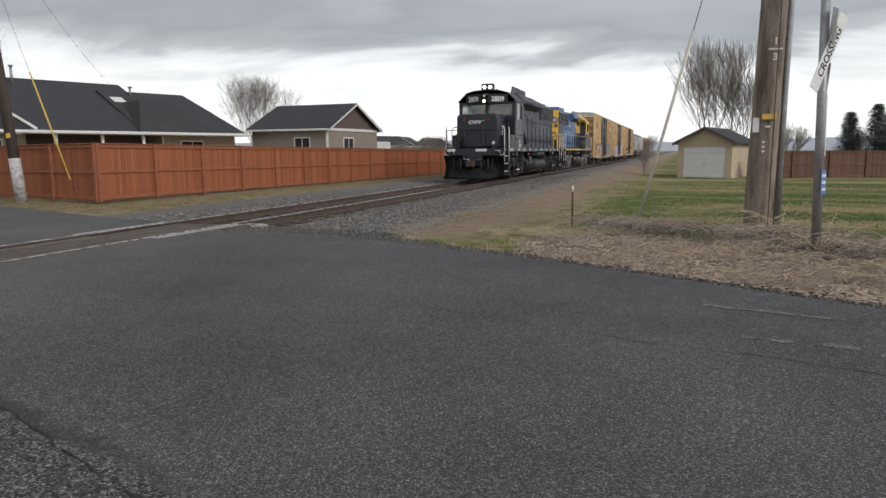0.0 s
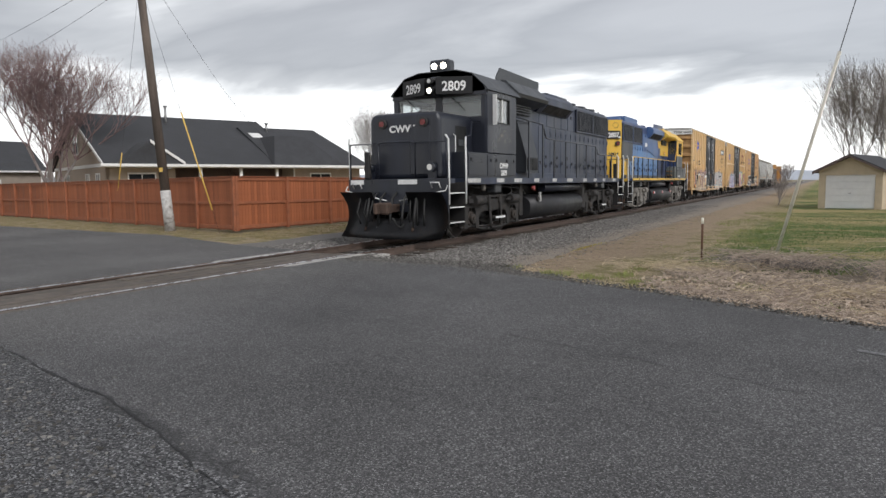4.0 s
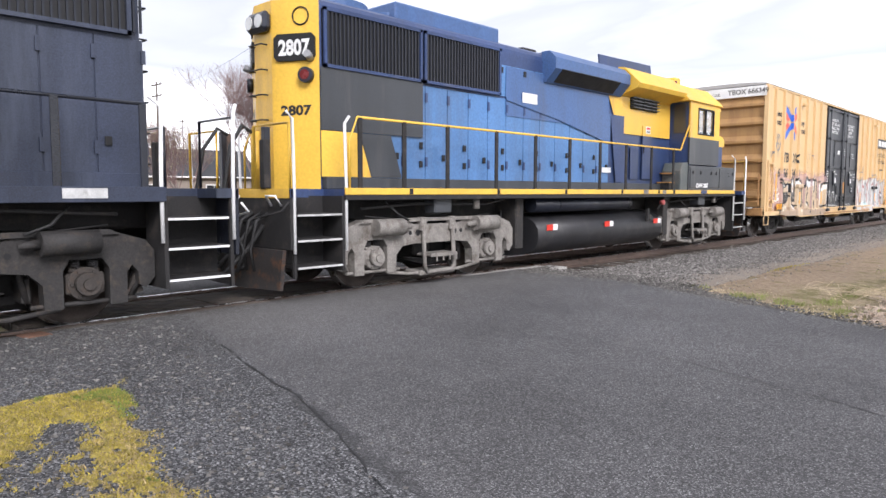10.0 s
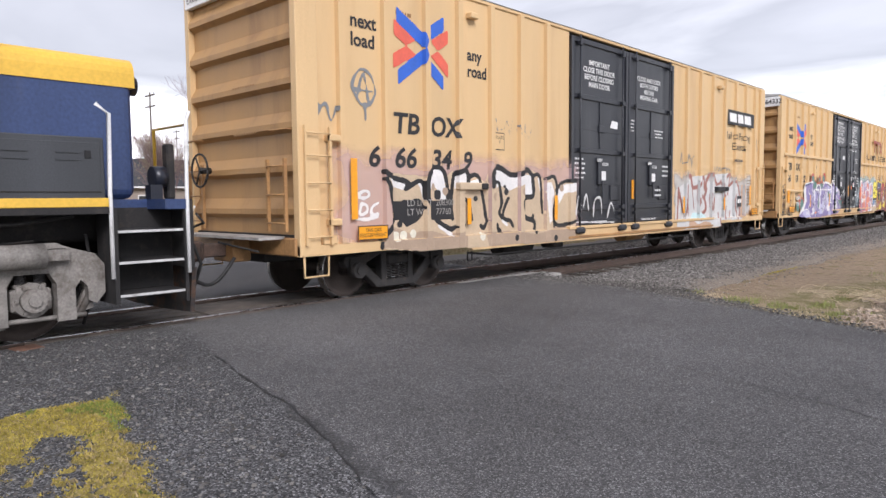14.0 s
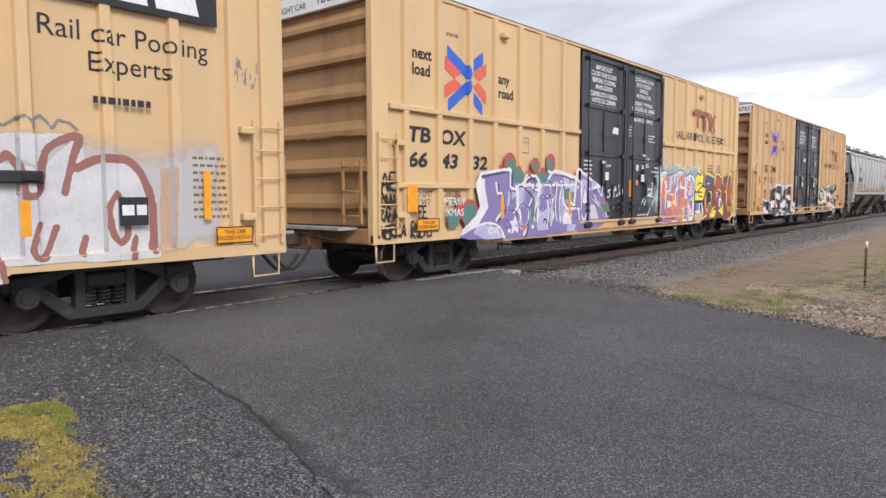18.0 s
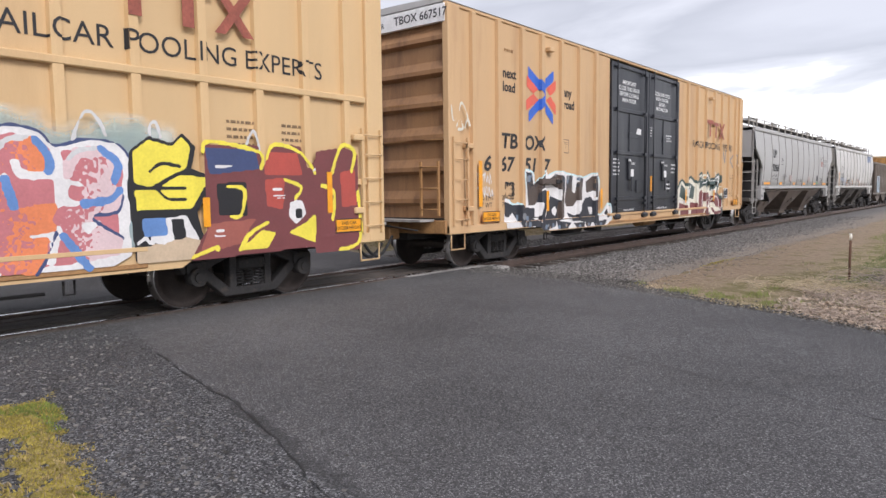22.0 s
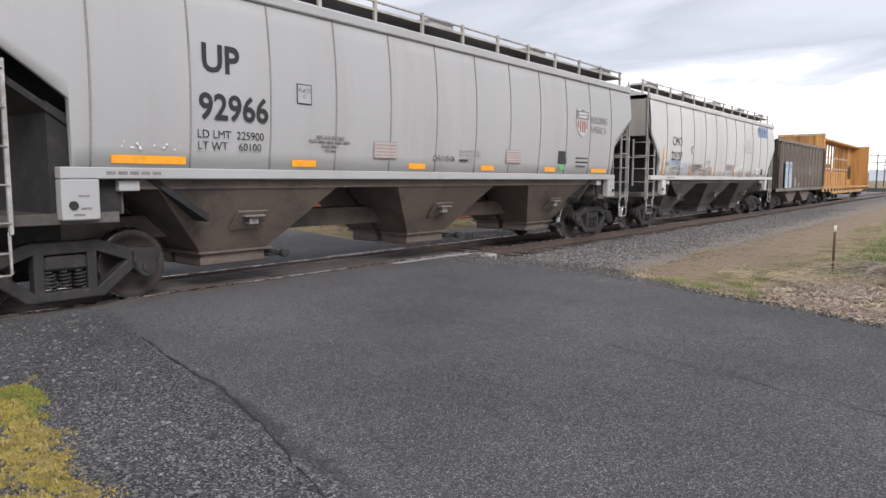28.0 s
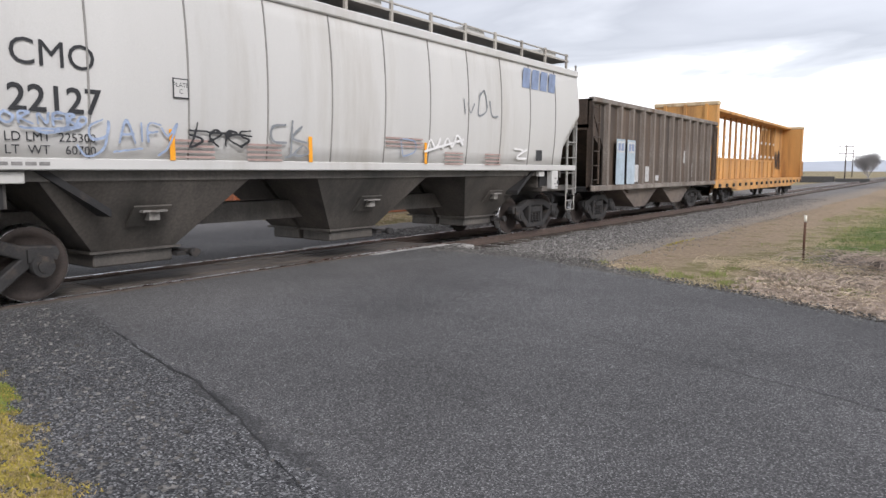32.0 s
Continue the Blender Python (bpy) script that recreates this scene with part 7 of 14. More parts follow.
def boxcar(at, label, number, belts, style):
    car = thing("boxcar", label, "boxcar", "boxcars of the train")
    CONSIST.append((car, at))
    H = BOX_H
    # walls, floor and roof
    for s in (-1, 1):
        a, b = sorted((s * 1.44, s * 1.50))
        part("side_sheet", box(a, b, -H, -2.4, 0.80, 5.02), M_OCHRE, car)
        part("side_sheet", box(a, b, 2.45, H, 0.80, 5.02), M_OCHRE, car)
        a, b = sorted((s * 1.44, s * 1.53))
        part("top_chord", box(a, b, -H, H, 5.0, 5.09, 0.015), M_OCHRE, car)
        a, b = sorted((s * 1.46, s * 1.565))
        part("side_sill", prism([(-H, 0.78), (-5.75, 0.78), (-5.55, 0.66), (5.55, 0.66), (5.75, 0.78), (H, 0.78), (H, 0.93), (-H, 0.93)], 0, a, b), M_OCHRE, car)
        rib = None
        for q in rib_places():
            if rib is None:
                rib = part("rib", prism([(s * 1.49, -0.072), (s * 1.576, -0.058), (s * 1.576, 0.058), (s * 1.49, 0.072)], 2, 0.93, 5.0), M_OCHRE, car)
                rib.matrix_basis = pose(0, q, 0)
            else:
                repeat(rib, car, pose(0, q, 0))
        for y0 in (-H, H - 0.36):
            a, b = sorted((s * 1.49, s * 1.572))
            part("corner_post", box(a, b, y0, y0 + 0.36, 0.79, 5.03, 0.012), M_OCHRE, car)
        if belts:
            for z in (3.05, 1.75):
                for y0, y1 in ((-H + 0.4, -2.45), (2.5, H - 0.4)):
                    a, b = sorted((s * 1.49, s * 1.585))
                    part("belt_rail", box(a, b, y0, y1, z - 0.05, z + 0.05, 0.015), M_OCHRE, car)
    part("floor", box(-1.45, 1.45, -H + 0.05, H - 0.05, 0.98, 1.08), M_UNDER, car)
    bm = bmesh.new()
    arc = [(1.53 * math.cos(math.pi * k / 12), 5.085 + 0.10 * math.sin(math.pi * k / 12)) for k in range(13)]
    bm_prism(bm, arc + [(-1.53, 5.06), (1.53, 5.06)], 1, -H, H)
    for k in range(15):
        y = -H + 0.6 + 1.22 * k
        bm_box(bm, -1.05, 1.05, y - 0.03, y + 0.03, 5.14, 5.195)
    bmesh.ops.recalc_face_normals(bm, faces=bm.faces)
    part("roof", bm, M_HOPPER, car, "pale grey ribbed metal roof")
    for s in (-1, 1):
        # corrugated ends
        e = s * H
        outline = [(e - s * 0.14, 4.75), (e - s * 0.14, 1.0), (e - s * 0.10, 1.0)]
        z = 1.05
        for k in range(6):
            outline += [(e - s * 0.10, z + 0.26), (e - s * 0.005, z + 0.32), (e - s * 0.005, z + 0.40), (e - s * 0.10, z + 0.56)]
            z += 0.605
        outline += [(e - s * 0.10, 4.75)]
        bm = prism(outline, 0, -1.47, 1.47)
        bmesh.ops.recalc_face_normals(bm, faces=bm.faces)
        part("end_wall", bm, M_OCHRE_E, car, "darker, streaked corrugated end wall")
        a, b = sorted((e - s * 0.07, e + s * 0.02))
        part("end_band", box(-1.5, 1.5, a, b, 4.70, 5.03, 0.01), M_WHITE, car, "white band along the top of the end")
        a, b = sorted((e - s * 0.12, e + s * 0.03))
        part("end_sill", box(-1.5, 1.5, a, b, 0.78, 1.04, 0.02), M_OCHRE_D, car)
        a, b = sorted((e, e + s * 0.42))
        part("crossover_platform", box(-1.2, 1.2, a, b, 1.02, 1.06), M_LADDER, car, "grey open platform")
        ladder(car, e + (-0.09 if s < 0 else 0.13), 0.95, 1.38, [1.25, 1.65, 2.05], M_OCHRE_D, along="x", name="end_ladder")
        ladder(car, e + (-0.09 if s < 0 else 0.13), -1.38, -0.95, [1.25, 1.65, 2.05], M_OCHRE_D, along="x", name="end_ladder")
        for x in (-1.25, 1.25):
            part("end_handhold", tube([(x - 0.2, e + s * 0.01, 2.55), (x - 0.2, e + s * 0.1, 2.55), (x + 0.2, e + s * 0.1, 2.55), (x + 0.2, e + s * 0.01, 2.55)], 0.012, 6), M_OCHRE_D, car)
        # corner ladders, stirrups
        for q in (-1, 1):
            lo, hi = (-H + 0.10, -H + 0.52) if s < 0 else (H - 0.52, H - 0.10)
            ladder(car, q * 1.60 if q > 0 else -1.62, lo, hi, [1.05, 1.43, 1.81, 2.19, 2.5], M_OCHRE, name="corner_ladder")
            pts = [(q * 1.52, lo, 0.8), (q * 1.52, lo, 0.48), (q * 1.52, hi, 0.48), (q * 1.52, hi, 0.8)]
            part("stirrup_step", tube(pts, 0.018, 6), M_OCHRE, car)
        coupler(car, e + s * 0.25, s)
        part("draft_sill", box(-0.3, 0.3, min(e, e + s * 0.3), max(e, e + s * 0.3), 0.66, 1.0, 0.02), M_OCHRE_D, car)
    # hand brake on the leading end
    bm = cyl((-0.75, -H - 0.06, 2.05), (-0.75, -H - 0.24, 2.05), 0.05, n=10)
    for k in range(16):
        a = 2 * math.pi * k / 16
        b2 = 2 * math.pi * (k + 1) / 16
        bm_cyl(bm, (-0.75 + 0.26 * math.cos(a), -H - 0.24, 2.05 + 0.26 * math.sin(a)), (-0.75 + 0.26 * math.cos(b2), -H - 0.24, 2.05 + 0.26 * math.sin(b2)), 0.018, n=6)
    for k in range(3):
        a = 2 * math.pi * k / 3
        bm_cyl(bm, (-0.75, -H - 0.24, 2.05), (-0.75 + 0.26 * math.cos(a), -H - 0.24, 2.05 + 0.26 * math.sin(a)), 0.015, n=6)
    part("hand_brake_wheel", bm, M_TRUCK, car)
    # underframe
    part("centre_sill", box(-0.33, 0.33, -H + 0.2, H - 0.2, 0.62, 0.98, 0.02), M_UNDER, car)
    for y in (-4.6, -3.2, -1.5, 1.5, 3.2, 4.6):
        part("cross_bearer", box(-1.44, 1.44, y - 0.06, y + 0.06, 0.70, 0.98), M_UNDER, car)
    part("brake_reservoir", cyl((0.85, -4.0, 0.62), (0.85, -3.0, 0.62), 0.2, n=14), M_UNDER, car)
    part("brake_valve", box(0.7, 1.1, -2.3, -1.95, 0.48, 0.85, 0.04), M_TRUCK, car)
    part("air_tank", cyl((0.9, 0.9, 0.66), (0.9, 1.8, 0.66), 0.22, n=14), M_OCHRE_D, car)
    part("brake_rod", tube([(1.38, -5.5, 0.60), (1.38, -4.8, 0.52), (1.38, 4.0, 0.50)], 0.02, 6), M_UNDER, car)
    for y in (-5.5, 4.2):
        part("rod_hanger", tube([(1.38, y, 0.62), (1.38, y, 0.46), (1.38, y + 0.12, 0.46), (1.38, y + 0.12, 0.62)], 0.016, 6), M_UNDER, car)
    freight_truck(car, -6.92)
    freight_truck(car, 6.92)
    for s in (-1, 1):
        doors(car, s)
    return car


def doors(car, s):
    """The pair of black plug doors on one side, with bars, rods and hangers."""
    def bx(x0, x1, *r, bevel=0.0):
        a, b = sorted((s * x0, s * x1))
        return box(a, b, *r, bevel)
    for k, (y0, y1) in enumerate(((-2.38, 0.02), (0.06, 2.43))):
        d = part("door", bx(1.45, 1.515, y0, y1, 0.98, 4.93), M_DOOR, car, "black steel plug door")
        for y in (y0 + 0.05, y1 - 0.05):
            part("door_frame_post", bx(1.51, 1.56, y - 0.05, y + 0.05, 0.98, 4.93, bevel=0.008), M_DOOR, d)
        for z in (1.03, 1.35, 2.58, 3.72, 4.88):
            part("door_bar", bx(1.51, 1.55, y0, y1, z - 0.055, z + 0.055, bevel=0.01), M_DOOR, d)
        for z in (2.05, 3.05):
            part("door_seam", bx(1.51, 1.522, y0 + 0.1, y1 - 0.1, z - 0.02, z + 0.02), M_DOOR, d)
        part("door_panel_rib", bx(1.51, 1.535, (y0 + y1) / 2 - 0.03, (y0 + y1) / 2 + 0.03, 2.6, 3.7), M_DOOR, d)
        for f in (0.12, 0.87):
            y = y0 + (y1 - y0) * f
            part("locking_rod", cyl((s * 1.59, y, 0.92), (s * 1.59, y, 4.98), 0.02, n=8), M_DOOR, d)
            for z in (1.2, 1.35, 2.58, 3.72, 4.8):
                part("rod_bracket", bx(1.54, 1.625, y - 0.05, y + 0.05, z - 0.035, z + 0.035), M_DOOR, d)
            part("door_roller", bx(1.53, 1.66, y - 0.16, y + 0.16, 0.80, 0.94, bevel=0.04), M_DOOR, d)
        y = y0 + (y1 - y0) * 0.52
        part("lock_box", bx(1.515, 1.575, y - 0.17, y + 0.17, 1.85, 2.45, bevel=0.02), M_DOOR, d)
        part("latch_lever", bx(1.57, 1.60, y - 0.05, y + 0.05, 1.55, 1.95, bevel=0.01), M_DOOR, d)
        part("latch_plate", bx(1.515, 1.555, y - 0.12, y + 0.12, 3.0, 3.16, bevel=0.01), M_DOOR, d)
        part("placard_board", bx(1.515, 1.545, y1 - 0.75, y1 - 0.3, 1.50, 1.85, bevel=0.01), M_DOOR, d)
    part("door_track", bx(1.46, 1.60, -2.5, 5.1, 0.90, 0.965, bevel=0.01), M_OCHRE, car)
    part("lower_door_track", bx(1.46, 1.585, -2.5, 5.1, 0.70, 0.76, bevel=0.01), M_OCHRE_D, car)


def cross_logo(car, y, z, h, rise):
    """Two bent bands, red and blue, that meet back to back."""
    k = h
    at = lambda *p: [(y + u * k, z + v * k) for u, v in p]
    red = [at((-0.75, 0.24), (-0.27, 0.0), (-0.77, -0.27)), at((0.46, 0.28), (0.05, 0.03), (0.46, -0.28))]
    blue = [at((-0.70, 0.44), (-0.28, 0.22), (-0.10, 0.12), (-0.05, 0.02), (-0.10, -0.10), (-0.27, -0.22), (-0.67, -0.5)), at((0.37, 0.48), (0.01, 0.26)), at((0.01, -0.25), (0.34, -0.49))]
    band = lambda p, ink: polygon([(u, v + 0.115 * k) for u, v in p] + [(u, v - 0.115 * k) for u, v in reversed(p)], ink)
    out = sum([band(p, 0) for p in red] + [band(p, 1) for p in blue], [])
    spray(car, y - 0.95, y + 0.75, z - 0.62 * k, z + 0.58 * k, rise, out, [M_LOGO_R, M_LOGO_B], "emblem", 0.02, "red and blue emblem of two bent bands")


def small_bars(car, y0, y1, z0, z1, n, m, x=1.508, name="stencil"):
    """Rows of stencilling too small to read."""
    h = (z1 - z0) / n
    r = random.Random(int((y0 + 20) * 100) + n)
    bm = bmesh.new()
    for k in range(n):
        y = y0
        e = y1 - (y1 - y0) * r.uniform(0, 0.3)
        while y < e - 0.02:
            w = r.uniform(0.03, 0.09)
            bm_box(bm, x - 0.002, x, y, min(y + w, e), z0 + h * k + 0.3 * h, z0 + h * k + 0.68 * h)
            y += w + 0.025
    part(name, bm, m, car)


def dress(car, digits, pairs, z_num, emblem_y, words, belts, marks, cap=0.45, broad=1.0, lower=0.0):
    """Lettering that all three cars carry on the near side and the leading end."""
    rise = lambda y: rib_rise(y) - 1.5
    text("TB", cap, car, M_LETTER, (1.508, marks[0], marks[2]), bold=0.012, name="reporting_mark", stretch=1.12 * broad, shear=0.1, rise=rise)
    text("OX", cap, car, M_LETTER, (1.508, marks[1], marks[2]), bold=0.012, name="reporting_mark", stretch=1.02 * broad, shear=0.1, rise=rise)
    for y, body in pairs:
        text(body, cap - 0.01, car, M_LETTER, (1.508, y, z_num), bold=0.012, name="car_number", shear=0.16, stretch=1.12 * broad, rise=rise)
    cross_logo(car, emblem_y, 4.0 - 1.5 * lower, 1.02, rib_rise)
    text("next\nload", 0.28, car, M_LETTER, (1.508, words[0], 4.12 - lower), bold=0.007, name="slogan", rise=rise)
    text("any\nroad", 0.28, car, M_LETTER, (1.508, words[1], 3.98 - lower), bold=0.007, name="slogan", rise=rise)
    text("TBOX " + digits, 0.22, car, M_LETTER, (0.25, -BOX_H - 0.026, 4.80), face="-y", name="end_number", bold=0.003)
    text("EXCESS HEIGHT CAR", 0.15, car, M_LETTER, (-1.42, -BOX_H - 0.026, 4.78), face="-y", name="end_notice")
    for (y, w) in ((-8.21, 0.6), (8.1, 0.55)):
        flat("warning_plate", rect(y, y + w, 0.96, 1.18), car, M_SIGNAL_Y, 1.602, label="yellow warning plate with black writing")
        for q in (rect(y, y + w, 0.96, 0.975), rect(y, y + w, 1.165, 1.18), rect(y, y + 0.015, 0.975, 1.165), rect(y + w - 0.015, y + w, 0.975, 1.165)):
            flat("plate_edge", q, car, M_LETTER, 1.6045)
        text("THIS CAR\nEXCESS HEIGHT", 0.075, car, M_LETTER, (1.607, y + w / 2, 1.085), align="CENTER", name="warning_text")
    for y, z0, z1 in (((-8.45, 1.3, 1.76) if belts else (-8.31, 1.28, 2.18)), (-5.72, 1.12, 1.58), (-3.03, 1.12, 1.62), (3.04, 1.14, 1.57), (5.85, 1.16, 1.54)) + (((7.95, 1.28, 1.9),) if digits != "667517" else ()):
        flat("reflector", rect(y, y + ((0.26 if belts else 0.12) if y < -8 else 0.10), z0, z1), car, M_SIGNAL_Y, 1.604 if belts else 1.585, label="amber reflective strip")
    flat("reflector", rect(0.25, 0.37, 1.53, 1.98), car, M_SIGNAL_Y, 1.548, label="amber reflective strip")
    for y in (-8.7, 8.6):
        part("jacking_pad", box(1.50, 1.588, y - 0.12, y + 0.12, 0.93, 1.06, 0.012), M_OCHRE, car)
    for y, z in ((-8.62, 2.45), (-8.62, 1.25), (8.6, 2.45), (8.6, 1.3), (-5.55, 4.72), (5.5, 4.72)):
        part("bracket", box(1.50, 1.64, y - 0.10, y + 0.10, z - 0.05, z + 0.05, 0.015), M_OCHRE, car)
    for y, m in zip((-5.95, 5.3), {"666349": (SPRAY["sand"], M_LETTER), "667517": (SPRAY["brown"], SPRAY["dark_green"])}.get(digits, ())):
        part("route_board", box(1.50, 1.63, y, y + 0.78, 1.72, 1.85, 0.015), m, car)
        part("board_clip", box(1.50, 1.66, y + 0.56, y + 0.74, 1.73, 1.84, 0.02), M_UNDER, car)
    flat("plate_frame", rect(-4.86, -4.58, 2.46, 2.78), car, M_LETTER, 1.506)
    flat("plate_face", rect(-4.845, -4.595, 2.475, 2.765), car, M_OCHRE, 1.5085)
    text("PLATE\nF", 0.085, car, M_LETTER, (1.511, -4.72, 2.66), align="CENTER", name="plate_letter")
    if digits != "666349":
        text("LD LMT\nLT WT", 0.15, car, M_LETTER, (1.508, -8.2, 1.56 if belts else 1.40), name="weights")
    # notices on the doors
    if belts:
        text("CIERRE ESTA PUERTA\nANTES DE CERRAR\nLA PUERTA PRINCIPAL", 0.15, car, M_WHITE, (1.524, -1.22, 3.98), align="CENTER", name="door_notice", bold=0.003)
        text("CIERRE Y PONGA\nEL SEGURO EN AMBAS\nPUERTAS ANTES DE\nMOVER EL CARRO", 0.145, car, M_WHITE, (1.524, 1.12, 3.98), align="CENTER", name="door_notice", bold=0.003)
    text("IMPORTANT\nCLOSE THIS DOOR\nBEFORE CLOSING\nMAIN DOOR", 0.155, car, M_WHITE, (1.524, -1.22, 4.62 if belts else 4.42), align="CENTER", name="door_notice", bold=0.003)
    text("CLOSE AND LOCK\nBOTH DOORS\nBEFORE\nMOVING CAR", 0.145, car, M_WHITE, (1.524, 1.12, 4.62 if belts else 4.35), align="CENTER", name="door_notice", bold=0.003)
    for y in (-1.14, 1.24):
        text("OPEN", 0.085, car, M_WHITE, (1.578, y - 0.14, 2.36 if y < 0 or not belts else 2.62), align="CENTER", name="door_stencil", bold=0.003)
        text("CLOSE", 0.085, car, M_WHITE, (1.578, y + 0.1, 2.28 if y < 0 or not belts else 2.54), align="CENTER", name="door_stencil", bold=0.003)
        text("CLOSE THIS DOOR FIRST" if y < 0 else "STANDARD CAR SEAL ONLY", 0.06, car, M_WHITE, (1.553, y - 0.1, 1.01), align="CENTER", name="door_stencil", bold=0.002)
    small_bars(car, 1.42, 1.95, 3.02, 3.25, 3, M_WHITE, 1.526, "door_stencil")
    small_bars(car, 0.18, 0.45, 3.1, 3.42, 4, M_WHITE, 1.526, "door_stencil")
    small_bars(car, -2.2, -1.75, 1.95, 2.45, 5, M_WHITE, 1.526, "door_stencil")
    small_bars(car, 1.9, 2.3, 2.05, 2.4, 3, M_WHITE, 1.526, "door_stencil")
    small_bars(car, 1.45, 1.8, 1.55, 1.8, 2, M_WHITE, 1.549, "door_stencil")
    for y in (-1.1,) if belts else (-1.1, 1.3):
        flat("door_tag", rect(y - 0.09, y + 0.09, 1.95, 2.15), car, M_WHITE, 1.58)
    flat("paint_patch", [(-0.75, 3.14), (-0.42, 3.12), (-0.40, 3.28), (-0.66, 3.30)], car, M_WHITE, 1.527)
    if digits == "667517":
        for k, (a, b) in enumerate((("EXH 17-0", "W 9-8"), ("EXW 10-8", "H 16-1"), ("EW 9-7", "H 16-9"), ("IL", "60-9"), ("IW", "9-6"), ("IH", "13-0"), ("FLR HT", "3-8"), ("EMPTYCG", "5-2"), ("CU FT", "7538"))):
            text(a, 0.085, car, M_STENCIL, (1.508, 7.72, 2.05 - 0.097 * k), name="stencil", bold=0.002)
            text(b, 0.085, car, M_STENCIL, (1.508, 8.17, 2.05 - 0.097 * k), name="stencil", bold=0.002)
        text("LIFT\nJACK\nHERE", 0.085, car, M_STENCIL, (1.508, 7.12, 1.08), name="stencil", bold=0.002)
    else:
        small_bars(car, 7.85, 8.45, 1.27, 2.11, 9, M_STENCIL, 1.507)
    if digits != "666349":
        flat("data_plate", rect(6.98, 7.42, 1.24, 1.6), car, M_WHITE, 1.592)
        for q in (rect(7.0, 7.25, 1.33, 1.58), rect(7.27, 7.4, 1.33, 1.58), rect(7.0, 7.4, 1.26, 1.31)):
            flat("plate_field", q, car, M_LETTER, 1.595)
        small_bars(car, 7.02, 7.2, 1.5, 1.57, 2, M_WHITE, 1.5975)
    small_bars(car, -7.3, -6.9, 4.4, 4.55, 1, M_OCHRE_D, 1.506)
    for z in (3.25, 2.55):
        bm = bmesh.new()
        for k in range(9):
            bm_box(bm, -0.1 + 0.07 * k, -0.055 + 0.07 * k, -BOX_H + 0.001, -BOX_H + 0.004, z, z + 0.03)
        part("end_stencil", bm, M_OCHRE_D, car)


M_INK = [SPRAY[k] for k in ("black", "white", "sand", "tan", "pink", "cream", "rust", "lilac", "grey", "violet", "dusk", "green", "red", "orange", "aqua", "yellow", "maroon", "navy", "blue", "steel", "chalk", "faded_rust", "faded_sand", "rose", "dark_green", "charcoal", "brown")]
BLK, WHT, SND, TAN, PNK, CRM, RST, LIL, GRY, VIO, DSK, GRN, RED, ORG, AQU, YEL, MAR, NVY, BLU, STL, CHK, RSF, SNF, ROS, DGN, CHR, BRN = range(27)


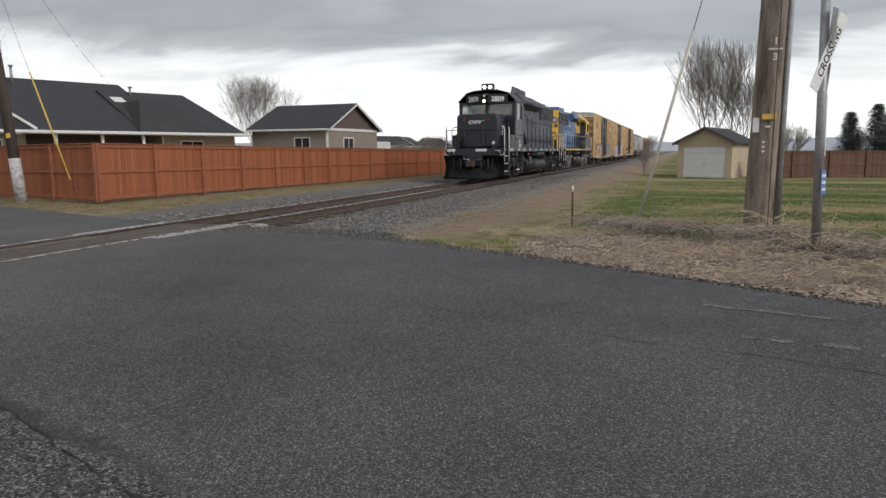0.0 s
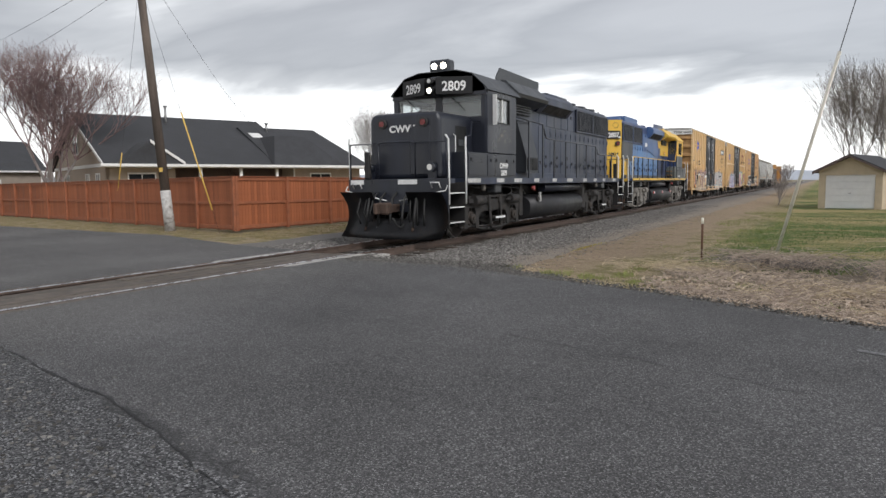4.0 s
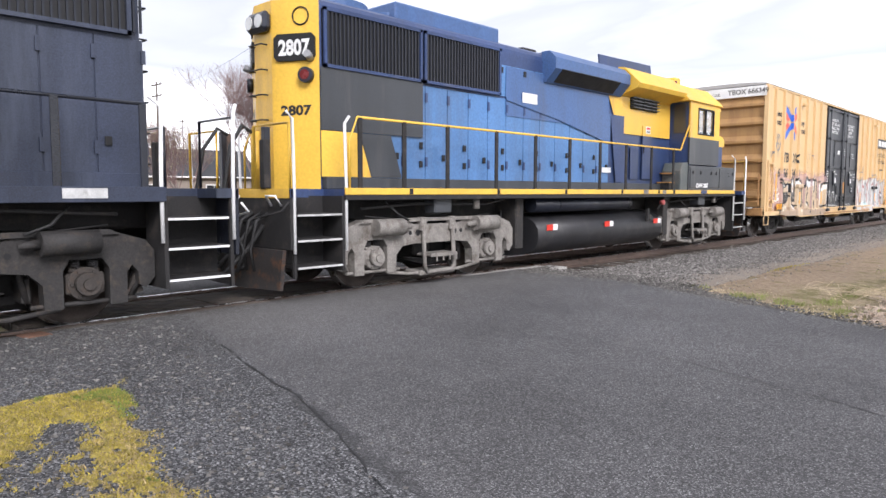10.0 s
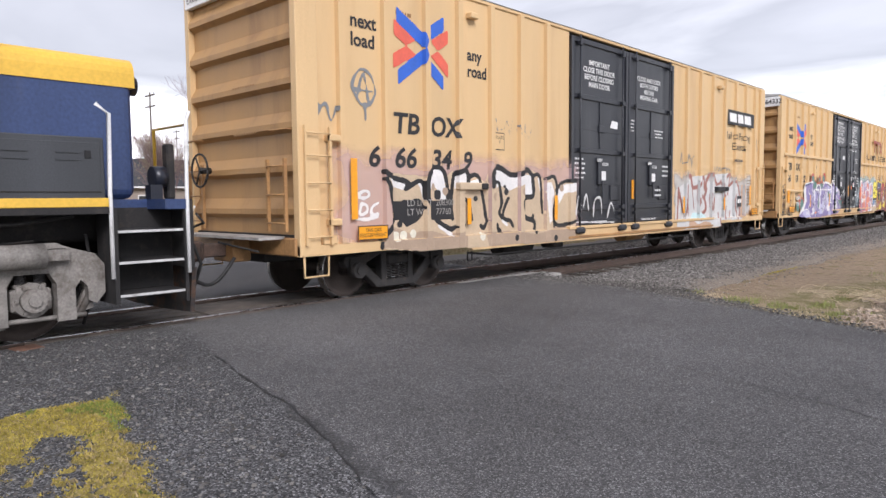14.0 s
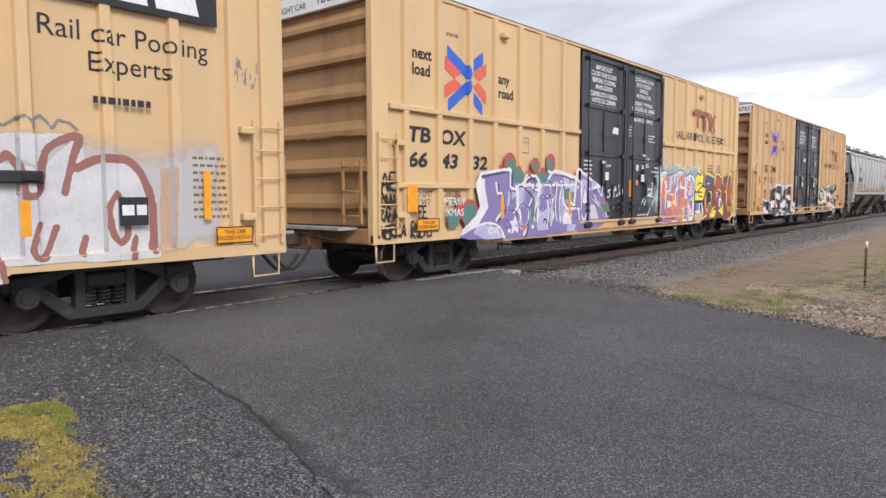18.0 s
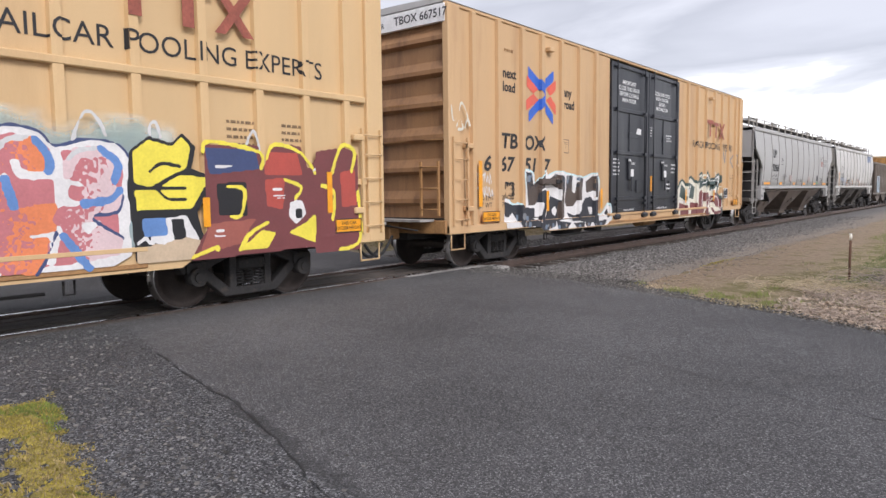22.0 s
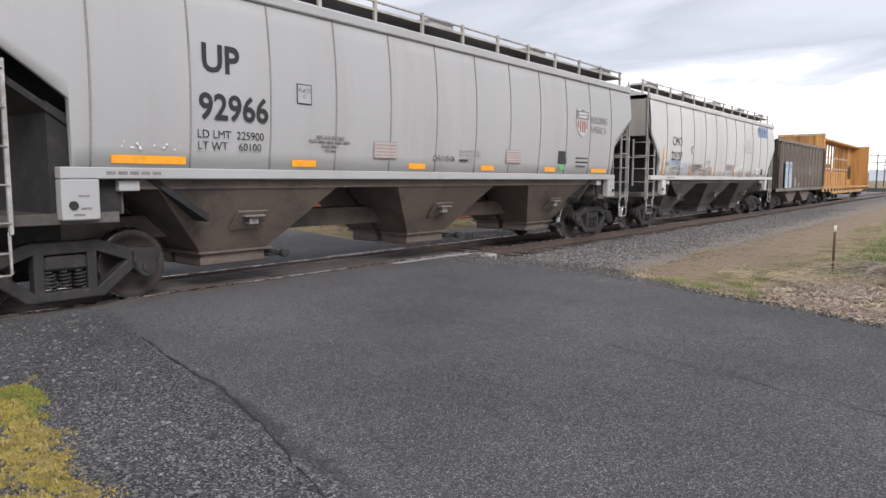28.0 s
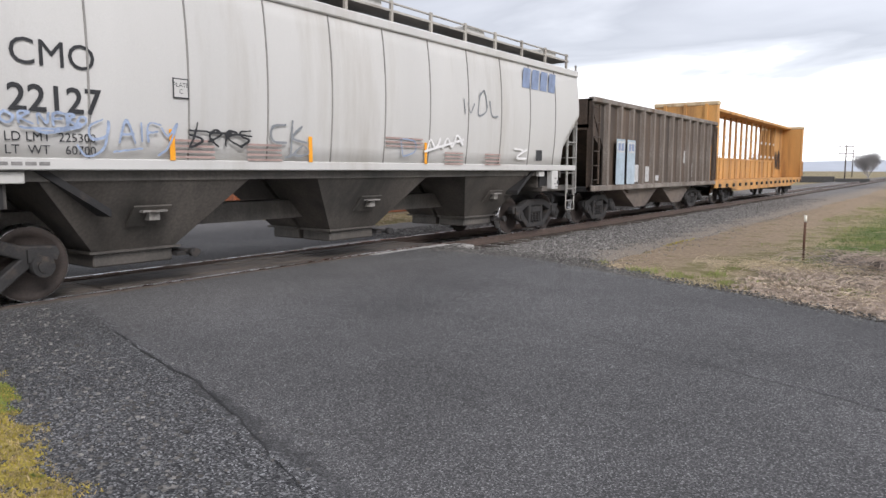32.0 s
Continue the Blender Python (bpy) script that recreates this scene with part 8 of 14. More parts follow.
def piece_one():
    """White and sand bubble letters with a thick black outline, and pale letters with a faded rust outline."""
    out = []
    out += polygon([(-7.61, 1.99), (-7.09, 1.84), (-6.79, 1.88), (-6.68, 1.92), (-6.59, 2.05), (-6.46, 2.11), (-6.28, 2.07), (-6.18, 1.92), (-6.07, 2.03), (-5.64, 2.07), (-5.49, 1.95), (-5.32, 1.97), (-5.16, 1.86)], SND)
    out += polygon([(-5.16, 1.86), (-5.07, 2.01), (-4.93, 2.13), (-4.42, 2.02), (-4.03, 1.99), (-3.71, 2.12), (-3.5, 2.04), (-3.33, 1.96), (-3.05, 2.0), (-2.87, 1.88), (-2.57, 1.9), (-2.18, 1.93), (-2.22, 0.68), (-4.08, 0.69), (-5.71, 0.71), (-5.84, 1.22), (-5.5, 1.71)], SND)
    out += polygon([(-7.61, 1.99), (-5.16, 1.86), (-5.5, 1.71), (-5.71, 0.71), (-6.93, 0.73), (-7.7, 0.8), (-7.68, 0.97), (-7.46, 1.14), (-7.49, 1.54), (-7.59, 1.78)], SND)
    out += polygon([(-7.69, 0.83), (-7.64, 0.97), (-7.43, 1.14), (-7.04, 1.02), (-6.58, 1.05), (-6.23, 0.96), (-5.69, 1.0), (-5.71, 0.72), (-6.93, 0.73)], TAN)
    out += polygon([(-5.2, 0.96), (-4.47, 0.96), (-3.65, 0.86), (-2.96, 0.95), (-2.21, 0.96), (-2.22, 0.68), (-4.08, 0.69), (-5.12, 0.71)], TAN)
    out += polygon([(-7.57, 1.98), (-7.12, 1.84), (-7.19, 1.71), (-7.38, 1.76), (-7.47, 1.77)], WHT)
    out += polygon([(-6.67, 1.84), (-6.6, 2.02), (-6.44, 2.09), (-6.28, 2.02), (-6.19, 1.72), (-6.16, 1.57), (-6.33, 1.57), (-6.39, 1.73), (-6.53, 1.8), (-6.65, 1.72)], WHT)
    out += polygon([(-5.97, 1.98), (-5.65, 2.03), (-5.63, 1.77), (-5.97, 1.74)], WHT)
    out += polygon([(-5.57, 1.87), (-5.37, 1.92), (-5.25, 1.8), (-5.56, 1.77)], WHT)
    out += polygon([(-5.01, 1.94), (-4.79, 2.11), (-4.33, 1.97), (-3.72, 2.04), (-3.69, 1.64), (-3.92, 1.61), (-4.01, 1.85), (-4.42, 1.71), (-4.7, 1.8), (-4.88, 1.74)], WHT)
    out += polygon([(-3.33, 1.86), (-3.05, 1.91), (-2.94, 1.7), (-3.01, 1.09), (-3.2, 1.03), (-3.29, 1.53)], WHT)
    out += polygon([(-2.84, 1.72), (-2.64, 1.84), (-2.18, 1.88), (-2.19, 1.7), (-2.57, 1.66), (-2.77, 1.43)], WHT)
    out += letters([curve((-6.84, 1.84), (-6.77, 1.72), (-6.73, 1.58)), curve((-6.37, 1.11), (-6.23, 1.04), (-6.07, 0.95)), curve((-4.65, 1.16), (-4.5, 1.06)), curve((-3.5, 1.96), (-3.42, 1.7), (-3.39, 1.36))], 0.03, (0, WHT), wobble=0.006)
    out += letters([curve((-7.61, 2.0), (-7.47, 1.92), (-7.09, 1.84), (-7.14, 1.73)), curve((-7.14, 1.73), (-7.0, 1.8), (-6.82, 1.87), (-6.73, 1.8), (-6.71, 1.62), (-6.61, 1.48)), curve((-7.6, 1.89), (-7.53, 1.78), (-7.48, 1.57), (-7.44, 1.39))], 0.042, (0, BLK), wobble=0.006)
    out += polygon([(-7.49, 1.53), (-6.82, 1.58), (-6.71, 1.44), (-6.77, 1.29), (-6.9, 1.2), (-7.13, 1.12), (-7.24, 1.22), (-7.42, 1.26), (-7.5, 1.42)], BLK)
    out += polygon([(-6.65, 1.54), (-6.01, 1.56), (-6.01, 1.23), (-6.64, 1.22)], BLK)
    out += letters([curve((-6.69, 1.58), (-6.68, 1.88), (-6.58, 2.05), (-6.42, 2.11), (-6.25, 2.04), (-6.17, 1.85), (-6.14, 1.58)), curve((-6.03, 1.23), (-6.07, 1.51), (-6.02, 1.86), (-5.96, 2.0), (-5.68, 2.07), (-5.61, 1.93), (-5.62, 1.82))], 0.045, (0, BLK), wobble=0.006)
    out += letters([curve((-5.61, 1.93), (-5.45, 1.99), (-5.31, 1.93), (-5.25, 1.71), (-5.19, 1.49), (-5.14, 1.22)), curve((-5.71, 1.57), (-5.59, 1.46), (-5.52, 1.2)), curve((-7.71, 0.83), (-7.69, 0.97), (-7.52, 1.11), (-7.42, 1.22)), curve((-5.96, 1.08), (-6.08, 1.05), (-6.26, 1.13), (-6.43, 1.21))], 0.04, (0, BLK), wobble=0.006)
    out += letters([curve((-4.99, 1.79), (-4.99, 2.01), (-4.88, 2.13), (-4.7, 2.13), (-4.42, 2.02), (-4.13, 2.03), (-3.87, 2.12), (-3.7, 2.0)), curve((-3.7, 2.0), (-3.67, 1.62), (-3.94, 1.58), (-4.03, 1.45), (-3.94, 1.21), (-3.64, 1.1), (-3.65, 0.91))], 0.05, (0, BLK), wobble=0.006)
    out += letters([curve((-4.98, 1.85), (-4.76, 1.86), (-4.71, 1.71), (-4.67, 1.48), (-4.74, 1.28), (-4.57, 1.18), (-4.41, 1.14), (-4.32, 1.03)), curve((-4.65, 1.24), (-4.59, 1.4), (-4.49, 1.54)), curve((-5.1, 1.17), (-5.19, 1.04), (-5.28, 1.08))], 0.04, (0, BLK), wobble=0.006)
    out += letters([curve((-3.72, 2.0), (-3.5, 2.03), (-3.42, 1.87), (-3.39, 1.45), (-3.36, 1.28)), curve((-3.3, 1.95), (-3.05, 2.01), (-2.91, 1.97), (-2.84, 1.7), (-2.95, 1.35), (-2.94, 1.0)), curve((-2.88, 1.72), (-2.69, 1.87), (-2.44, 1.92), (-2.18, 1.93)), curve((-2.96, 1.08), (-2.78, 1.0), (-2.47, 1.02), (-2.2, 1.07))], 0.04, (0, BLK), wobble=0.006)
    out += dots([(-6.54, 1.77, 0.08), (-6.21, 1.7, 0.07), (-4.92, 1.6, 0.08), (-4.04, 1.69, 0.07), (-5.14, 1.85, 0.05), (-2.67, 1.77, 0.08)], TAN)
    out += dots([(-7.38, 0.98, 0.09), (-7.2, 0.99, 0.08), (-6.98, 1.01, 0.07), (-5.29, 0.89, 0.08)], CRM)
    out += dots([(-6.4, 1.64, 0.09), (-4.53, 1.69, 0.07), (-4.46, 1.57, 0.04), (-4.58, 1.79, 0.04), (-5.73, 1.11, 0.06), (-5.61, 1.15, 0.05), (-4.82, 1.06, 0.06), (-4.74, 0.97, 0.06), (-3.68, 1.22, 0.05), (-3.1, 1.77, 0.05), (-5.42, 1.57, 0.06), (-7.28, 1.17, 0.06), (-2.97, 0.75, 0.07), (-4.28, 0.82, 0.07)], BLK)
    out += letters([curve((-8.14, 1.64), (-8.0, 1.7), (-7.89, 1.66), (-7.98, 1.59), (-8.11, 1.61)), curve((-8.16, 1.54), (-8.24, 1.49), (-8.17, 1.41), (-8.26, 1.33)), curve((-8.06, 1.52), (-8.09, 1.34), (-7.95, 1.39), (-7.96, 1.48), (-8.06, 1.52)), curve((-7.72, 1.52), (-7.85, 1.45), (-7.86, 1.34), (-7.73, 1.35)), curve((-8.25, 1.3), (-8.0, 1.27), (-7.74, 1.31))], 0.024, (0, WHT), wobble=0.006)
    out += polygon([(2.7, 0.7), (2.75, 1.75), (3.3, 1.95), (3.7, 1.8), (4.05, 1.95), (4.4, 1.75), (4.4, 0.66)], CHK)
    out += letters([curve((2.85, 0.95), (2.9, 1.8)), curve((2.9, 1.8), (3.25, 1.1), (3.35, 1.85)), curve((3.75, 0.98), (3.7, 1.78), (4.15, 1.8)), curve((3.75, 1.42), (4.1, 1.46)), curve((3.75, 1.0), (4.2, 1.05))], 0.045, (0, RSF))
    out += polygon([(3.52, 2.11), (3.82, 1.82), (4.1, 1.85), (4.47, 2.08), (4.59, 2.04), (4.85, 2.18), (5.06, 2.24), (5.34, 2.17), (5.46, 1.94), (5.79, 2.02), (6.07, 1.88), (6.21, 2.16), (6.51, 2.27)], CHK)
    out += polygon([(3.52, 2.11), (4.59, 2.04), (6.07, 1.88), (6.51, 2.27), (6.55, 1.97), (6.83, 2.01), (7.21, 1.91), (7.37, 1.5), (7.35, 0.84), (5.67, 0.86), (5.66, 0.6), (3.45, 0.71)], CHK)
    out += letters([curve((3.52, 2.12), (3.67, 2.11), (3.74, 1.9), (3.82, 1.81)), curve((4.74, 1.77), (4.67, 1.65), (4.6, 1.56), (4.69, 1.33), (4.7, 1.2), (4.55, 1.11), (4.3, 1.02), (4.23, 0.93)), curve((4.67, 1.65), (4.68, 1.91), (4.78, 2.07), (4.92, 2.18))], 0.06, (0, RSF), wobble=0.006)
    out += letters([curve((3.82, 1.81), (4.1, 1.85), (4.34, 2.03), (4.53, 2.11), (4.57, 2.0), (4.58, 1.78)), curve((4.92, 2.18), (5.16, 2.2), (5.34, 2.07), (5.44, 1.92)), curve((6.46, 1.89), (6.69, 2.0), (6.97, 2.01), (7.16, 1.87), (7.3, 1.5), (7.3, 0.93))], 0.05, (0, RSF), wobble=0.006)
    out += letters([curve((5.44, 1.92), (5.67, 1.94), (5.79, 2.01), (5.9, 1.8), (5.9, 1.59), (6.06, 1.62), (6.11, 1.95), (6.2, 2.13), (6.49, 2.25), (6.42, 2.0), (6.32, 1.62)), curve((6.86, 1.62), (6.76, 1.43), (6.8, 1.15), (6.9, 1.03), (7.0, 1.15), (6.98, 1.43), (6.88, 1.62))], 0.04, (0, RSF), wobble=0.006)
    out += letters([curve((5.0, 1.65), (4.96, 1.49), (5.03, 1.18)), curve((5.14, 1.59), (5.09, 1.25), (5.22, 0.97)), curve((5.24, 1.55), (5.32, 1.53), (5.29, 1.17)), curve((6.05, 1.29), (5.96, 1.0), (6.08, 0.92), (6.22, 1.25)), curve((5.6, 1.09), (5.67, 0.8), (5.7, 0.61)), curve((6.52, 1.12), (6.47, 0.93)), curve((7.09, 1.1), (7.04, 0.86))], 0.035, (0, RSF), wobble=0.006)
    out += letters([curve((3.76, 1.77), (3.83, 1.53), (3.9, 1.23)), curve((4.29, 1.59), (4.32, 1.43), (4.35, 1.61), (4.41, 1.46), (4.48, 1.61), (4.53, 1.49)), curve((4.1, 1.83), (4.09, 1.47))], 0.022, (0, RSF), wobble=0.006)
    out += polygon([(3.49, 1.52), (3.54, 1.36), (3.58, 1.06), (3.5, 0.98), (3.46, 1.01)], RSF)
    out += polygon([(4.09, 1.53), (4.21, 1.55), (4.24, 1.4), (4.14, 1.29)], RSF)
    out += polygon([(5.1, 1.52), (5.29, 1.55), (5.3, 1.21), (5.22, 0.97), (5.12, 1.04)], SNF)
    out += polygon([(3.46, 0.9), (3.77, 0.9), (4.05, 0.79), (4.48, 0.87), (4.93, 0.82), (5.0, 0.66), (3.45, 0.71)], SNF)
    out += polygon([(3.78, 1.11), (4.07, 1.13), (4.55, 1.07), (4.87, 0.92), (4.23, 0.91), (3.67, 0.96)], AQU)
    out += polygon([(7.42, 1.91), (7.63, 1.95), (7.63, 1.92), (7.56, 0.92), (7.39, 0.88)], SNF)
    out += letters([curve((-2.2, 1.2), (-2.1, 1.6), (-1.95, 1.3), (-1.8, 1.65), (-1.7, 1.3)), curve((-1.5, 1.15), (-1.45, 1.5), (-1.2, 1.55), (-1.15, 1.2)), curve((-0.9, 1.1), (-0.75, 1.45), (-0.55, 1.2)), curve((-2.2, 1.05), (-0.6, 1.0))], 0.018, (0, CHK))
    return out


HAND = ([(0, 0), (0, 1), (0.8, 0.85), (0.15, 0.55), (0.9, 0.3), (0, 0)], [(0, 0), (0.45, 1), (0.9, 0), (0.6, 0.4), (0.2, 0.35)], [(0.9, 0.9), (0.1, 0.8), (0.2, 0.5), (0.85, 0.4), (0.7, 0.05), (0, 0.1)],
        [(0.9, 1), (0.1, 0.95), (0.1, 0.5), (0.7, 0.55), (0.1, 0.5), (0.1, 0.05), (0.95, 0)], [(0, 0), (0.05, 1), (0.85, 0.8), (0.1, 0.45), (0.95, 0)])


def tag_hand(y0, y1, z0, z1, n, seed, ink, width):
    """A row of n quick marker strokes that cannot be read."""
    r = random.Random(seed)
    w, h = (y1 - y0) / n, z1 - z0
    lines = [curve(*[(y0 + w * (k + 0.92 * u + r.uniform(-0.05, 0.05)), z0 + h * (v + r.uniform(-0.08, 0.08))) for u, v in r.choice(HAND)]) for k in range(n)]
    return letters(lines, width, (0, ink), wobble=0.004)


def piece_two():
    """Violet letters with white edges, green and red clouds behind them."""
    out = []
    out += dots([(-5.4, 2.23, 0.21), (-5.72, 2.11, 0.08), (-5.06, 2.11, 0.08), (-4.45, 2.21, 0.17), (-4.72, 1.96, 0.14), (-3.84, 2.29, 0.2), (-4.13, 2.05, 0.13), (-7.09, 1.52, 0.11), (-6.71, 1.24, 0.27), (-7.0, 1.29, 0.15)], RED)
    out += dots([(-5.36, 2.18, 0.16), (-5.19, 1.98, 0.18), (-5.02, 1.95, 0.15), (-4.45, 2.2, 0.1), (-4.74, 1.85, 0.13), (-3.88, 2.24, 0.14), (-4.24, 1.93, 0.16), (-4.01, 1.94, 0.12), (-7.1, 1.5, 0.07), (-6.72, 1.22, 0.22), (-7.21, 1.15, 0.18), (-6.55, 1.06, 0.14)], GRN)
    out += polygon([(-6.55, 1.81), (-6.39, 2.0), (-5.45, 2.11), (-5.39, 1.76), (-5.24, 1.72), (-4.92, 1.83), (-4.72, 1.96), (-4.5, 2.0), (-4.33, 1.86), (-4.15, 1.78), (-3.97, 1.86), (-3.77, 2.1), (-3.37, 2.12), (-2.72, 1.98), (-2.49, 1.89)], VIO)
    out += polygon([(-6.55, 1.81), (-2.49, 1.89), (-2.43, 2.16), (-2.18, 2.11), (-1.48, 1.8), (-1.2, 1.63), (-0.99, 0.95), (-1.49, 0.78), (-4.71, 0.69), (-6.19, 0.73), (-6.8, 0.75), (-7.02, 0.81), (-6.73, 0.95), (-6.36, 1.24), (-6.46, 1.62)], VIO)
    out += polygon([(-6.55, 1.8), (-6.39, 1.99), (-6.26, 1.97), (-6.24, 1.69), (-6.13, 1.34), (-6.49, 0.99), (-7.02, 0.81), (-6.96, 0.93), (-6.54, 1.19), (-6.41, 1.37), (-6.49, 1.62)], WHT)
    out += polygon([(-4.85, 1.76), (-4.43, 1.69), (-4.25, 1.51), (-4.35, 1.25), (-4.53, 1.03), (-4.78, 1.1), (-4.87, 1.48)], LIL)
    out += polygon([(-3.99, 1.53), (-3.78, 1.63), (-3.57, 1.5), (-3.65, 1.06), (-3.89, 0.98), (-3.98, 1.24)], LIL)
    out += polygon([(-5.49, 1.51), (-5.24, 1.71), (-5.15, 1.6), (-5.44, 1.4)], LIL)
    out += polygon([(-6.62, 0.86), (-6.43, 1.04), (-5.85, 0.95), (-5.57, 0.72), (-6.19, 0.71)], LIL)
    out += polygon([(-3.32, 2.0), (-2.72, 1.92), (-2.77, 1.63), (-3.17, 1.71)], LIL)
    out += polygon([(-3.38, 1.55), (-3.06, 1.46), (-2.96, 1.04), (-3.34, 0.98)], LIL)
    out += polygon([(-2.37, 1.98), (-2.0, 1.9), (-2.07, 1.54), (-2.33, 1.45)], LIL)
    out += polygon([(-4.42, 1.13), (-4.34, 1.44), (-4.21, 1.5), (-4.23, 1.2), (-4.36, 1.02)], GRN)
    out += polygon([(-2.95, 1.61), (-2.73, 1.67), (-2.66, 1.49), (-2.84, 1.37)], GRN)
    out += letters([curve((-6.35, 1.91), (-5.48, 2.04), (-5.45, 1.83), (-5.3, 1.68)), curve((-5.88, 1.78), (-5.8, 1.58), (-5.67, 1.57), (-5.65, 1.41), (-5.6, 1.3), (-5.86, 1.06)), curve((-4.69, 1.89), (-4.47, 1.91), (-4.35, 1.81)), curve((-3.71, 2.01), (-3.32, 2.01), (-2.68, 1.89)), curve((-5.09, 1.65), (-5.1, 1.33), (-5.22, 1.19))], 0.018, (0, DSK), wobble=0.006)
    edge = [curve((-6.39, 1.99), (-5.45, 2.1), (-5.39, 2.0), (-5.38, 1.76), (-5.24, 1.7), (-5.09, 1.71)), curve((-5.88, 1.82), (-5.82, 1.62), (-5.7, 1.62), (-5.68, 1.43), (-5.62, 1.32), (-5.87, 1.09)), curve((-5.09, 1.71), (-5.13, 1.34), (-5.26, 1.23))]
    out += letters([[(y + 0.06, z - 0.04) for y, z in line] for line in edge], 0.034, (0, NVY), wobble=0.006)
    out += letters(edge, 0.028, (0, WHT), wobble=0.006)
    edge = [curve((-4.92, 1.83), (-4.72, 1.95), (-4.46, 1.99), (-4.29, 1.86), (-4.25, 1.7), (-4.47, 1.7), (-4.68, 1.83)), curve((-4.89, 1.63), (-4.93, 1.26), (-4.82, 1.11), (-4.79, 0.89), (-4.88, 0.75)), curve((-4.45, 1.02), (-4.48, 1.21), (-4.34, 1.48), (-4.23, 1.52))]
    out += letters([[(y + 0.06, z - 0.04) for y, z in line] for line in edge], 0.034, (0, NVY), wobble=0.006)
    out += letters(edge, 0.028, (0, WHT), wobble=0.006)
    out += letters([curve((-4.11, 1.84), (-4.09, 1.47), (-4.08, 1.0)), curve((-3.99, 1.85), (-3.72, 2.09), (-3.32, 2.08), (-2.72, 1.98), (-2.54, 1.89)), curve((-2.44, 1.9), (-2.38, 1.19), (-2.2, 1.0), (-2.06, 1.29)), curve((-2.43, 2.14), (-2.0, 1.99), (-1.45, 1.78))], 0.035, (0, WHT), wobble=0.006)
    out += letters([curve((-3.63, 1.87), (-3.58, 1.63), (-3.74, 1.5), (-3.68, 1.23), (-3.8, 0.91)), curve((-3.32, 1.79), (-3.43, 1.47), (-3.39, 0.97)), curve((-3.0, 1.71), (-2.95, 1.46), (-2.73, 1.29), (-2.48, 1.26)), curve((-1.72, 1.63), (-1.62, 1.45), (-1.2, 1.25), (-1.05, 1.03)), curve((-6.73, 0.95), (-6.18, 1.04), (-5.78, 0.96), (-5.57, 0.72))], 0.022, (0, WHT), wobble=0.006)
    out += rings([(-3.78, 1.67, 0.14), (-3.9, 1.42, 0.12), (-4.71, 1.21, 0.15), (-3.18, 1.21, 0.12), (-5.49, 1.0, 0.09), (-2.68, 1.11, 0.1)], DSK)
    out += polygon([(-5.4, 1.05), (-5.26, 1.07), (-5.22, 1.19), (-5.15, 1.06), (-5.0, 1.03), (-5.11, 0.95), (-5.06, 0.77), (-5.21, 0.87), (-5.35, 0.77), (-5.31, 0.94)], WHT)
    out += dots([(-4.94, 0.93, 0.09), (-4.83, 0.91, 0.06)], ORG)
    out += dots([(-3.37, 1.88, 0.04), (-2.61, 1.76, 0.05), (-4.54, 0.91, 0.05), (-2.91, 0.95, 0.05), (-5.42, 0.86, 0.05), (-2.0, 1.72, 0.06)], WHT)
    out += letters([curve((-6.12, 0.9), (-6.04, 0.95), (-5.97, 0.89), (-6.03, 0.82), (-6.12, 0.87)), curve((-5.92, 0.82), (-5.9, 0.93)), curve((-5.8, 0.83), (-5.85, 0.89), (-5.79, 0.94))], 0.02, (0, WHT), wobble=0.006)
    # pale fills, black lines and circles over the violet
    out += polygon([(-5.05, 1.74), (-4.84, 1.74), (-4.55, 1.52), (-4.65, 1.30), (-4.63, 1.06), (-4.98, 0.90), (-5.26, 0.95), (-5.05, 1.02), (-5.09, 1.31)], LIL)
    out += polygon([(-4.19, 1.75), (-3.75, 1.76), (-3.76, 1.63), (-3.89, 1.53), (-3.81, 1.08), (-3.92, 0.82), (-4.37, 0.83), (-4.31, 1.63)], LIL)
    out += polygon([(-5.47, 1.66), (-5.39, 1.66), (-5.37, 1.46), (-5.49, 1.29)], LIL)
    out += dots([(-4.90, 1.16, 0.2), (-4.69, 1.54, 0.17), (-4.15, 1.41, 0.14), (-3.97, 1.71, 0.15), (-3.63, 1.32, 0.11), (-2.87, 1.10, 0.07)], VIO)
    out += polygon([(-4.55, 1.60), (-4.45, 1.41), (-4.48, 1.11), (-4.62, 1.00), (-4.64, 1.12), (-4.62, 1.36)], GRN)
    out += polygon([(-3.23, 1.72), (-2.96, 1.74), (-3.07, 1.49), (-3.19, 1.49)], GRN)
    out += polygon([(-3.25, 1.17), (-2.88, 1.18), (-2.93, 0.93), (-3.28, 0.92)], WHT)
    out += polygon([(-3.09, 0.90), (-2.65, 0.91), (-2.74, 0.74), (-3.10, 0.73)], LIL)
    out += letters([curve((-5.17, 1.76), (-5.13, 1.60), (-5.11, 1.37), (-5.02, 1.14), (-5.02, 0.93)), curve((-4.31, 1.87), (-4.32, 1.41), (-4.35, 1.01)), curve((-2.61, 2.15), (-2.67, 1.99), (-2.75, 1.53), (-2.79, 1.28))], 0.045, (0, WHT), wobble=0.005)
